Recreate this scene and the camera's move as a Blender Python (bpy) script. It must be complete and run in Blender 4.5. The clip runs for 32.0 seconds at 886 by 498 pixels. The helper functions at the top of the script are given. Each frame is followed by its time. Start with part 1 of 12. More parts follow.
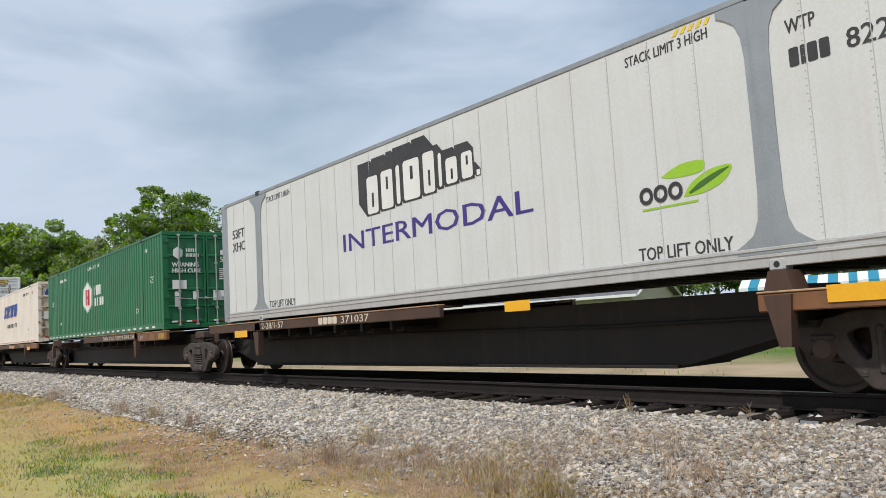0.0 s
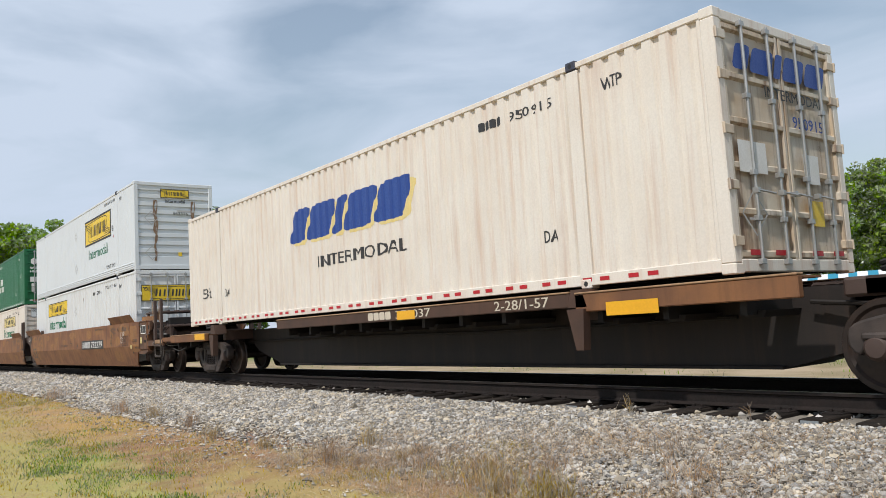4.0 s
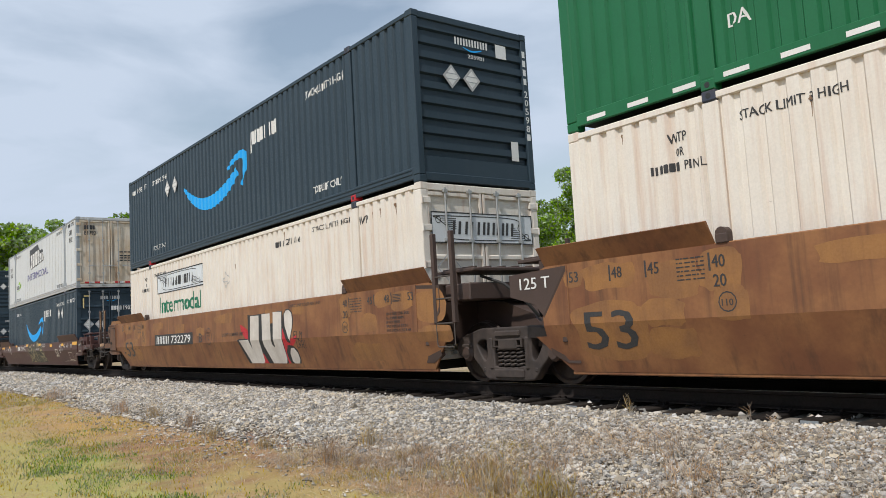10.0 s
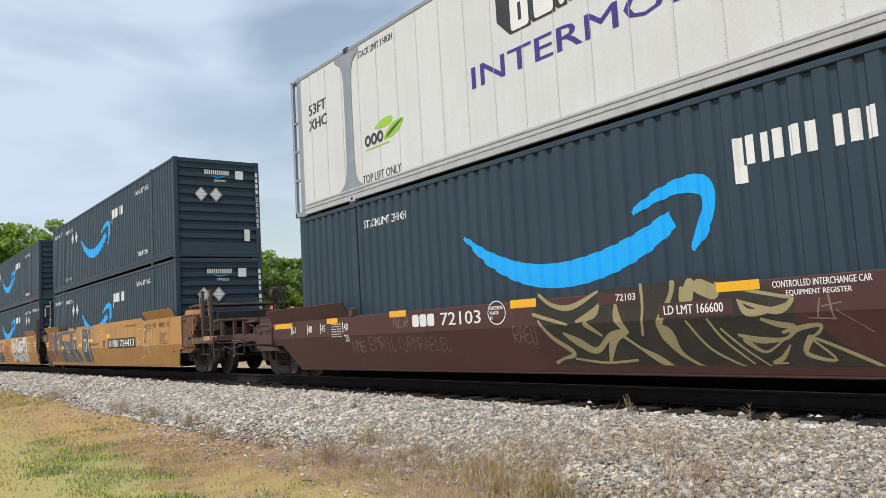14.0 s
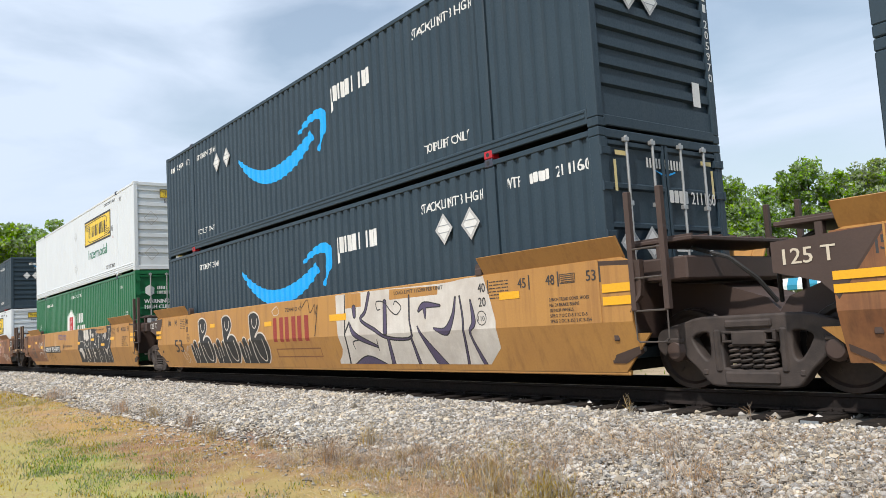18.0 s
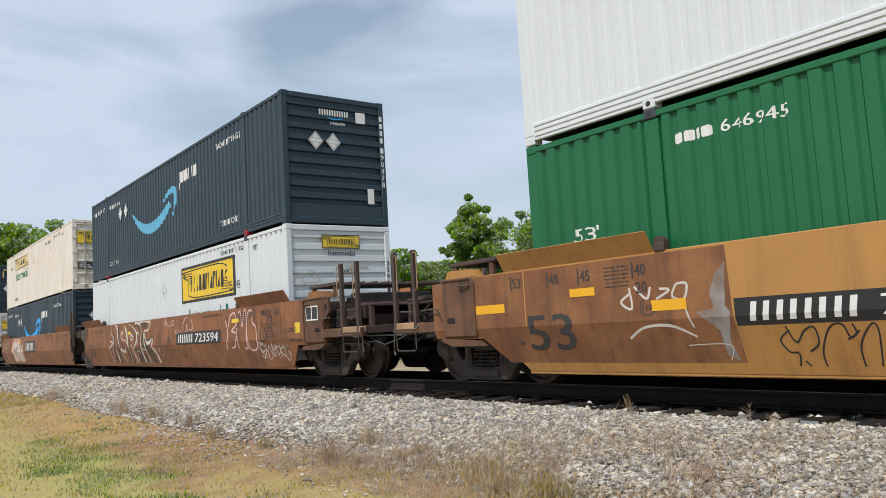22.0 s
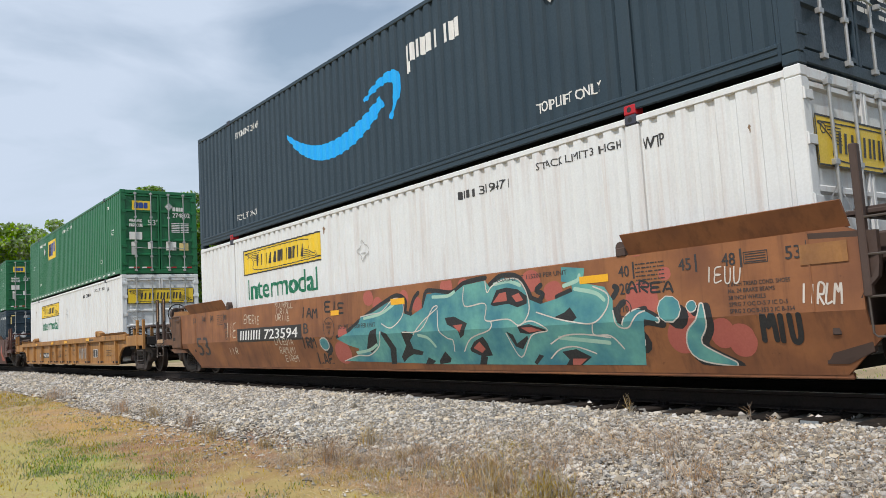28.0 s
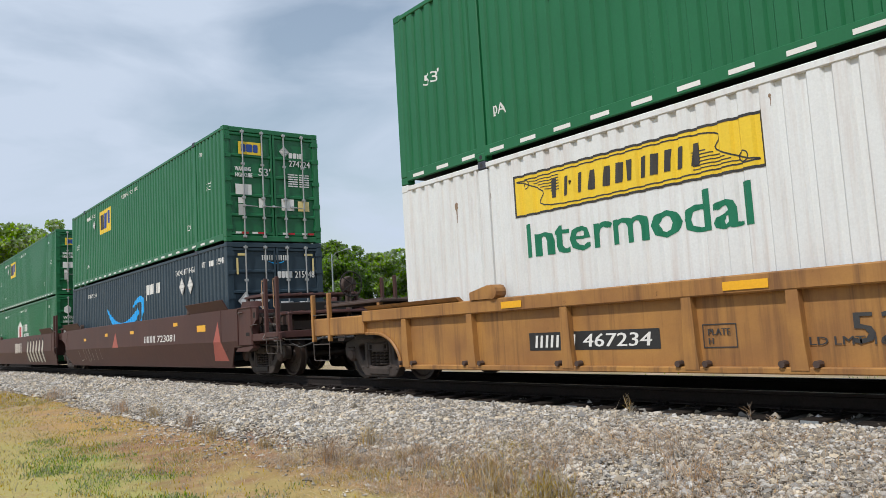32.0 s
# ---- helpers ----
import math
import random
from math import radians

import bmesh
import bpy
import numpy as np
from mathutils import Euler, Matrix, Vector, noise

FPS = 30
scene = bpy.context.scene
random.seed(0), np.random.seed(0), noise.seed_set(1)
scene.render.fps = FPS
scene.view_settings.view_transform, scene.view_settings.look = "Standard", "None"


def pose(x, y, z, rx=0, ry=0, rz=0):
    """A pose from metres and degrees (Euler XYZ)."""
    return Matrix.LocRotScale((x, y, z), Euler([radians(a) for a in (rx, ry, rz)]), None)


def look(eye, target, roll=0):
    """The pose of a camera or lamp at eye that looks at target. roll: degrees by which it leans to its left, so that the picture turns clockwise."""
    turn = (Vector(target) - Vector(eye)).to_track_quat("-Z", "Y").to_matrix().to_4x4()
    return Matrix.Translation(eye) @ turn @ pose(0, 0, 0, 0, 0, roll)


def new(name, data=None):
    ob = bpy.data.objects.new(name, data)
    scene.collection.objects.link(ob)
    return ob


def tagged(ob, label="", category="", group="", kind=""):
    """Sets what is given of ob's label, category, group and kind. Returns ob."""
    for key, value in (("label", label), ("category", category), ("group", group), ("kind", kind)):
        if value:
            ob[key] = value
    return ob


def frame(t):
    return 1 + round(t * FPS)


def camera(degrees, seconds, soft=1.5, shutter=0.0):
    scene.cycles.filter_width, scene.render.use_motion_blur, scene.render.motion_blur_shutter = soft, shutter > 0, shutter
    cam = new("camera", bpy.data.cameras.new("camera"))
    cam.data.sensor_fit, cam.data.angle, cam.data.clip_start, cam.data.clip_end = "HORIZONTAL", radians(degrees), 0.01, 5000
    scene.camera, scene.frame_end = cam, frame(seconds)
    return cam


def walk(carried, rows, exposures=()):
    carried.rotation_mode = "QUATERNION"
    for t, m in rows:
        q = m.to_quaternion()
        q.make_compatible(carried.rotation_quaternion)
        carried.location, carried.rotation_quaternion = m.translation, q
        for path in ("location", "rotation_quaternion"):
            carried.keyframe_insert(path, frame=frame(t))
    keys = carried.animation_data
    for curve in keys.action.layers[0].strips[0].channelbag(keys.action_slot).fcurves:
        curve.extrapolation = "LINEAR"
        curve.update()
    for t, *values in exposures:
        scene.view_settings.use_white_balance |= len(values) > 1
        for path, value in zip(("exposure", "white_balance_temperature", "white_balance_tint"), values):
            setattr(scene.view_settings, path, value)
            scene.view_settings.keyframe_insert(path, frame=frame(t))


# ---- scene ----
cam = camera(59.1, 32.0, soft=0.3)
EYE = pose(0, -8.622, 0.892, 95.624, 3.345, 52.757)
walk(cam, [(0.0, EYE), (32.0, EYE)], exposures=(
    (0.0, -0.02), (3.0, 0.06), (6.0, -0.1), (8.0, -0.06), (10.0, 0.0), (12.0, 0.06), (13.0, 0.14), (14.0, 0.12), (16.0, 0.18), (17.0, 0.28), (18.0, 0.33), (19.5, 0.17),
    (21.0, 0.02), (22.0, 0.04), (23.0, 0.1), (24.0, 0.05), (28.0, 0.06), (30.0, 0.0), (32.0, 0.0)))

# distance that the train has run, at whole seconds
RUN = (0.0, 9.26, 18.51, 27.74, 36.93, 46.09, 55.22, 64.32, 73.38, 82.41, 91.4, 100.35, 109.26, 118.14, 126.98, 135.78,
       144.54, 153.27, 161.96, 170.61, 179.21, 187.75, 196.25, 204.69, 213.09, 221.44, 229.75, 238.02, 246.27, 254.49,
       262.69, 270.89, 279.07)

# ---- light ----
SUN_AZ, SUN_EL = radians(160), radians(53)  # azimuth from +y towards +x
world = bpy.data.worlds.new("world")
scene.world = world
world.use_nodes = True
wn, wl = world.node_tree.nodes, world.node_tree.links
wn.clear()
w_out, w_bg = wn.new("ShaderNodeOutputWorld"), wn.new("ShaderNodeBackground")
sky = wn.new("ShaderNodeTexSky")
sky.sky_type, sky.sun_disc = "NISHITA", False
sky.sun_elevation, sky.sun_rotation, sky.air_density, sky.dust_density = SUN_EL, SUN_AZ, 1.5, 0.5
w_co, w_map = wn.new("ShaderNodeTexCoord"), wn.new("ShaderNodeMapping")
w_map.inputs["Scale"].default_value = (1.0, 1.5, 4.6)
w_map.inputs["Rotation"].default_value = (0.0, 0.25, 0.6)
n_big, n_fine = wn.new("ShaderNodeTexNoise"), wn.new("ShaderNodeTexNoise")
n_big.inputs["Scale"].default_value, n_big.inputs["Detail"].default_value, n_big.inputs["Roughness"].default_value = 2.2, 6, 0.50
n_big.inputs["Distortion"].default_value = 0.4
ramp = wn.new("ShaderNodeValToRGB")
ramp.color_ramp.elements[0].position, ramp.color_ramp.elements[0].color = 0.32, (0.30, 0.30, 0.30, 1)
ramp.color_ramp.elements[1].position, ramp.color_ramp.elements[1].color = 0.62, (1, 1, 1, 1)
w_mix = wn.new("ShaderNodeMix")
w_mix.data_type = "RGBA"
w_mix.inputs[7].default_value = (6.0, 6.95, 8.4, 1)
wl.new(w_co.outputs["Generated"], w_map.inputs["Vector"])
wl.new(w_map.outputs["Vector"], n_big.inputs["Vector"])
wl.new(n_big.outputs["Fac"], ramp.inputs["Fac"])
wl.new(ramp.outputs["Color"], w_mix.inputs[0])
wl.new(sky.outputs["Color"], w_mix.inputs[6])
wl.new(w_mix.outputs[2], w_bg.inputs["Color"])
wl.new(w_bg.outputs["Background"], w_out.inputs["Surface"])
w_bg.inputs["Strength"].default_value = 0.098
sun = new("sun", bpy.data.lights.new("sun", "SUN"))
sun.data.energy, sun.data.angle, sun.data.color = 3.45, radians(1.5), (1.0, 0.955, 0.90)
sun.matrix_world = look((0, 0, 0), (-math.sin(SUN_AZ) * math.cos(SUN_EL), -math.cos(SUN_AZ) * math.cos(SUN_EL), -math.sin(SUN_EL)))


# ---- materials ----
def surface(name, base, second=None, rough=0.6, metal=0.0, scale=2.0, amount=0.5, fine=40.0, bump=0.15, streak=0.0,
            streak_col=(0.10, 0.06, 0.035), rust=0.0, rust_col=(0.12, 0.05, 0.02), vary=0.0, island=False, spec=0.5):
    """A painted or natural surface: broad patches towards a second colour, fine grain, run-down streaks, rust spots."""
    m = bpy.data.materials.new(name)
    m.use_nodes = True
    nt = m.node_tree
    n, l = nt.nodes, nt.links
    bsdf = n["Principled BSDF"]
    bsdf.inputs["Metallic"].default_value = metal
    bsdf.inputs["Specular IOR Level"].default_value = spec
    co, info = n.new("ShaderNodeTexCoord"), n.new("ShaderNodeObjectInfo")
    off = n.new("ShaderNodeVectorMath")
    off.operation = "MULTIPLY_ADD"
    l.new(info.outputs["Random"], off.inputs[0])
    off.inputs[1].default_value = (37.0, 0.0, 19.0)
    l.new(co.outputs["Object"], off.inputs[2])
    vec = off.outputs["Vector"]

    def noise_tex(sc, detail=4, vector=vec, rough_=0.55):
        t = n.new("ShaderNodeTexNoise")
        t.inputs["Scale"].default_value, t.inputs["Detail"].default_value, t.inputs["Roughness"].default_value = sc, detail, rough_
        l.new(vector, t.inputs["Vector"])
        return t.outputs["Fac"]

    def ramped(src, a, b, va=0.0, vb=1.0):
        r = n.new("ShaderNodeMapRange")
        r.interpolation_type = "SMOOTHSTEP"
        for i, v in enumerate((a, b, va, vb)):
            r.inputs[i + 1].default_value = v
        l.new(src, r.inputs[0])
        return r.outputs[0]

    def mixed(fac, a, b, mode="MIX"):
        x = n.new("ShaderNodeMix")
        x.data_type, x.blend_type = "RGBA", mode
        for i, v in ((0, fac), (6, a), (7, b)):
            if isinstance(v, bpy.types.NodeSocket):
                l.new(v, x.inputs[i])
            elif i == 0:
                x.inputs[0].default_value = v
            else:
                x.inputs[i].default_value = (*v, 1)
        return x.outputs[2]

    second = second or tuple(c * 0.72 for c in base)
    col = mixed(ramped(noise_tex(scale, 5), 0.5 - 0.22, 0.5 + 0.22, 0.0, amount), base, second)
    grain = noise_tex(fine, 3)
    col = mixed(ramped(grain, 0.3, 0.7, 0.0, 0.16), col, tuple(c * 0.55 for c in base))
    if vary:
        src = n.new("ShaderNodeNewGeometry").outputs["Random Per Island"] if island else info.outputs["Random"]
        hsv = n.new("ShaderNodeHueSaturation")
        l.new(ramped(src, 0, 1, 1 - vary, 1 + vary), hsv.inputs["Value"])
        if island:
            again = n.new("ShaderNodeMath")
            again.operation = "MULTIPLY"
            l.new(src, again.inputs[0])
            again.inputs[1].default_value = 17.3
            part_of = n.new("ShaderNodeMath")
            part_of.operation = "FRACT"
            l.new(again.outputs[0], part_of.inputs[0])
            l.new(ramped(part_of.outputs[0], 0, 1, 0.35, 1.5), hsv.inputs["Saturation"])
        l.new(col, hsv.inputs["Color"])
        col = hsv.outputs["Color"]
    if streak:
        mp = n.new("ShaderNodeMapping")
        mp.inputs["Scale"].default_value = (7.0, 7.0, 0.35)
        l.new(vec, mp.inputs["Vector"])
        col = mixed(ramped(noise_tex(1.0, 5, mp.outputs["Vector"], 0.65), 0.46, 0.74, 0.0, streak), col, streak_col)
    rough_out = None
    if rust:
        spots = ramped(noise_tex(3.1, 8, vec, 0.72), 0.72 - 0.22 * rust, 0.80 - 0.16 * rust)
        col = mixed(spots, col, rust_col)
        rough_out = ramped(spots, 0, 1, rough, 0.85)
    l.new(col, bsdf.inputs["Base Color"])
    if rough_out:
        l.new(rough_out, bsdf.inputs["Roughness"])
    else:
        l.new(ramped(grain, 0.25, 0.75, max(rough - 0.1, 0.05), min(rough + 0.1, 1)), bsdf.inputs["Roughness"])
    if bump:
        b = n.new("ShaderNodeBump")
        b.inputs["Strength"].default_value, b.inputs["Distance"].default_value = bump, 0.01
        l.new(grain, b.inputs["Height"])
        l.new(b.outputs["Normal"], bsdf.inputs["Normal"])
    return m


M = {}
M["white"] = surface("white_paint", (0.69, 0.715, 0.72), (0.61, 0.62, 0.61), 0.45, scale=0.8, streak=0.42, streak_col=(0.46, 0.36, 0.31), rust=0.06, bump=0.05)
M["clean_white"] = surface("fresh_white_paint", (0.65, 0.69, 0.71), (0.59, 0.62, 0.64), 0.4, scale=0.7, streak=0.12, streak_col=(0.5, 0.46, 0.4), bump=0.04)
M["cream"] = surface("weathered_cream_paint", (0.75, 0.71, 0.64), (0.66, 0.58, 0.49), 0.5, scale=0.9, streak=0.55, streak_col=(0.52, 0.36, 0.27), rust=0.12, bump=0.05)
M["green"] = surface("green_paint", (0.006, 0.118, 0.040), (0.012, 0.15, 0.055), 0.42, scale=0.9, streak=0.15, streak_col=(0.04, 0.15, 0.08), rust=0.05, bump=0.05)
M["navy"] = surface("dark_blue_grey_paint", (0.026, 0.046, 0.064), (0.037, 0.060, 0.079), 0.5, scale=0.8, streak=0.2, streak_col=(0.06, 0.075, 0.085), bump=0.05, spec=0.3)
M["grp"] = surface("riveted_white_panel", (0.62, 0.635, 0.625), (0.55, 0.56, 0.545), 0.4, scale=0.9, streak=0.2, streak_col=(0.46, 0.38, 0.28), bump=0.03)
M["galv"] = surface("galvanised_steel", (0.36, 0.39, 0.41), (0.27, 0.29, 0.31), 0.5, 0.5, scale=3, streak=0.3, streak_col=(0.2, 0.19, 0.17), bump=0.05)
M["alu"] = surface("aluminium_rail", (0.55, 0.55, 0.54), (0.42, 0.41, 0.39), 0.45, 0.4, scale=2, streak=0.2, bump=0.04)
M["dirty_door"] = surface("stained_door_paint", (0.66, 0.61, 0.52), (0.50, 0.36, 0.22), 0.5, scale=1.4, amount=0.8, streak=0.85, streak_col=(0.17, 0.075, 0.032), rust=0.4, bump=0.06)
M["brown"] = surface("faded_brown_car_paint", (0.165, 0.062, 0.027), (0.29, 0.132, 0.050), 0.62, scale=1.3, amount=1.0, fine=25, streak=0.6, streak_col=(0.062, 0.03, 0.018), rust=0.3, rust_col=(0.085, 0.04, 0.022), bump=0.12)
M["orange"] = surface("faded_orange_brown_car_paint", (0.30, 0.122, 0.046), (0.165, 0.064, 0.030), 0.6, scale=1.3, amount=1.0, fine=25, streak=0.6, streak_col=(0.085, 0.036, 0.02), rust=0.28, rust_col=(0.10, 0.045, 0.025), bump=0.12)
M["mustard"] = surface("mustard_car_paint", (0.46, 0.235, 0.062), (0.37, 0.18, 0.055), 0.55, scale=0.8, amount=0.7, streak=0.4, streak_col=(0.16, 0.07, 0.03), rust=0.12, bump=0.08)
M["maroon"] = surface("maroon_car_paint", (0.072, 0.026, 0.021), (0.050, 0.020, 0.018), 0.55, scale=0.9, amount=0.7, streak=0.25, streak_col=(0.10, 0.055, 0.04), rust=0.08, bump=0.08)
M["mustard_dirty"] = surface("dirty_mustard_car_paint", (0.40, 0.20, 0.052), (0.26, 0.12, 0.04), 0.6, scale=1.3, amount=1.0, streak=0.75, streak_col=(0.10, 0.045, 0.022), rust=0.3, rust_col=(0.10, 0.045, 0.022), bump=0.1)
M["primer"] = surface("old_yellow_primer_patch", (0.31, 0.145, 0.045), (0.215, 0.10, 0.04), 0.65, scale=3, amount=1.0, streak=0.4, streak_col=(0.13, 0.06, 0.03), bump=0.08)
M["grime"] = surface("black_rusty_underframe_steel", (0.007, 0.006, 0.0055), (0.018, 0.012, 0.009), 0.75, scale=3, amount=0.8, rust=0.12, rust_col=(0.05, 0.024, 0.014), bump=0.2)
M["cast"] = surface("brown_cast_truck_steel", (0.062, 0.046, 0.039), (0.022, 0.017, 0.015), 0.7, scale=5, amount=0.9, fine=70, rust=0.2, rust_col=(0.06, 0.032, 0.02), bump=0.3)
M["wheel"] = surface("rusty_wheel_steel", (0.018, 0.012, 0.010), (0.040, 0.023, 0.016), 0.5, 0.2, scale=5, amount=0.9, fine=25, bump=0.2)
M["tread"] = surface("polished_wheel_tread", (0.32, 0.30, 0.28), (0.2, 0.18, 0.16), 0.3, 1.0, scale=8, bump=0.03)
M["dark_brown"] = surface("dark_brown_steel", (0.072, 0.045, 0.036), (0.038, 0.025, 0.020), 0.65, scale=2, rust=0.25, rust_col=(0.09, 0.04, 0.02), bump=0.15)
M["rail"] = surface("rusty_rail_steel", (0.022, 0.0155, 0.0135), (0.012, 0.010, 0.009), 0.85, scale=4, amount=0.8, bump=0.15, spec=0.3)
M["railtop"] = surface("worn_rail_head", (0.30, 0.28, 0.27), (0.18, 0.16, 0.15), 0.35, 1.0, scale=7, bump=0.03)
M["tie"] = surface("creosoted_timber", (0.016, 0.013, 0.011), (0.034, 0.026, 0.021), 0.9, scale=6, amount=0.9, fine=60, bump=0.5, vary=0.3, spec=0.2)
M["rod"] = surface("zinc_lock_rod", (0.46, 0.47, 0.47), (0.3, 0.29, 0.27), 0.45, 0.6, scale=5, rust=0.12, bump=0.04)
M["black"] = surface("black_paint", (0.018, 0.018, 0.019), (0.03, 0.03, 0.03), 0.5, bump=0.04)
M["ink"] = surface("black_lettering", (0.03, 0.03, 0.033), (0.06, 0.058, 0.055), 0.55, bump=0.02)
M["paper"] = surface("white_lettering", (0.74, 0.74, 0.72), (0.6, 0.6, 0.57), 0.55, bump=0.02)
M["cream_ink"] = surface("cream_stencil", (0.62, 0.56, 0.45), (0.48, 0.4, 0.3), 0.6, bump=0.02)
M["purple"] = surface("purple_lettering", (0.045, 0.028, 0.20), (0.06, 0.04, 0.22), 0.5, bump=0.02)
M["blue_ink"] = surface("blue_lettering", (0.018, 0.06, 0.27), (0.03, 0.08, 0.3), 0.5, bump=0.02)
M["forest"] = surface("green_lettering", (0.004, 0.15, 0.075), (0.01, 0.18, 0.1), 0.5, bump=0.02)
M["yellow"] = surface("yellow_panel", (0.78, 0.55, 0.03), (0.70, 0.47, 0.04), 0.45, scale=2, bump=0.03)
M["pale_yellow"] = surface("faded_yellow_panel", (0.72, 0.58, 0.22), (0.7, 0.6, 0.36), 0.5, scale=3, bump=0.03)
M["sky_blue"] = surface("bright_blue_marking", (0.002, 0.38, 0.86), (0.004, 0.35, 0.8), 0.45, bump=0.02)
M["dull_blue"] = surface("faded_blue_marking", (0.12, 0.42, 0.62), (0.1, 0.36, 0.55), 0.5, bump=0.02)
M["red"] = surface("red_marking", (0.46, 0.012, 0.022), (0.40, 0.015, 0.025), 0.5, bump=0.02)
M["dull_red"] = surface("faded_red_marking", (0.30, 0.035, 0.025), (0.24, 0.04, 0.03), 0.55, bump=0.02)
M["amber"] = surface("amber_reflector_tape", (0.82, 0.42, 0.015), (0.72, 0.36, 0.02), 0.4, bump=0.02)
M["grey_sign"] = surface("grey_placard", (0.48, 0.48, 0.47), (0.36, 0.36, 0.35), 0.5, bump=0.03)
M["lime"] = surface("lime_marking", (0.32, 0.55, 0.03), (0.2, 0.42, 0.03), 0.5, scale=1.5, bump=0.02)
M["dk_green"] = surface("dark_green_marking", (0.05, 0.14, 0.02), (0.04, 0.1, 0.02), 0.5, bump=0.02)
M["teal"] = surface("teal_spray_paint", (0.13, 0.36, 0.31), (0.035, 0.17, 0.23), 0.6, scale=2.2, amount=1.0, fine=20, bump=0.03)
M["aqua"] = surface("pale_aqua_spray_paint", (0.36, 0.55, 0.44), (0.22, 0.42, 0.36), 0.6, scale=3, bump=0.03)
M["pink"] = surface("pink_spray_paint", (0.42, 0.12, 0.09), (0.3, 0.06, 0.05), 0.6, scale=2, bump=0.03)
M["rose"] = surface("pale_rose_spray_paint", (0.66, 0.45, 0.40), (0.55, 0.3, 0.26), 0.6, scale=2, bump=0.03)
M["silver"] = surface("silver_spray_paint", (0.50, 0.47, 0.40), (0.40, 0.36, 0.3), 0.5, scale=2, bump=0.03)
M["spray_black"] = surface("black_spray_paint", (0.017, 0.018, 0.020), (0.04, 0.042, 0.04), 0.6, scale=2, bump=0.03)
M["olive"] = surface("olive_spray_paint", (0.33, 0.28, 0.14), (0.22, 0.18, 0.09), 0.6, scale=2, bump=0.03)
M["step"] = surface("worn_step_steel", (0.11, 0.095, 0.085), (0.06, 0.045, 0.038), 0.55, 0.4, scale=6, rust=0.3, bump=0.1)
M["spray_white"] = surface("white_spray_paint", (0.66, 0.62, 0.56), (0.46, 0.41, 0.36), 0.6, scale=2.2, amount=0.8, streak=0.3, streak_col=(0.4, 0.34, 0.28), bump=0.03)
M["stain"] = surface("rust_stain", (0.16, 0.085, 0.045), (0.30, 0.22, 0.15), 0.7, scale=9, amount=1.0, bump=0.02)
M["steel_blue"] = surface("dark_blue_casting_paint", (0.035, 0.045, 0.075), (0.06, 0.05, 0.05), 0.55, scale=6, rust=0.3, bump=0.1)
M["pale_green"] = surface("pale_green_marking", (0.36, 0.48, 0.40), (0.28, 0.4, 0.33), 0.55, bump=0.02)
M["end_grime"] = surface("grimy_brown_end_paint", (0.165, 0.076, 0.037), (0.08, 0.04, 0.024), 0.65, scale=2.2, amount=1.0, fine=25, streak=0.7, streak_col=(0.03, 0.018, 0.012), rust=0.35, rust_col=(0.05, 0.026, 0.016), bump=0.15)
M["dirty_yellow"] = surface("grimy_yellow_patch", (0.42, 0.25, 0.02), (0.25, 0.14, 0.03), 0.55, scale=4, amount=0.9, bump=0.03)
M["plank_edge"] = surface("worn_tan_deck_edge", (0.42, 0.27, 0.15), (0.26, 0.15, 0.08), 0.7, scale=3, amount=0.9, rust=0.2, bump=0.1)
M["rubber"] = surface("black_rubber_hose", (0.02, 0.02, 0.02), (0.035, 0.033, 0.03), 0.7, bump=0.05)


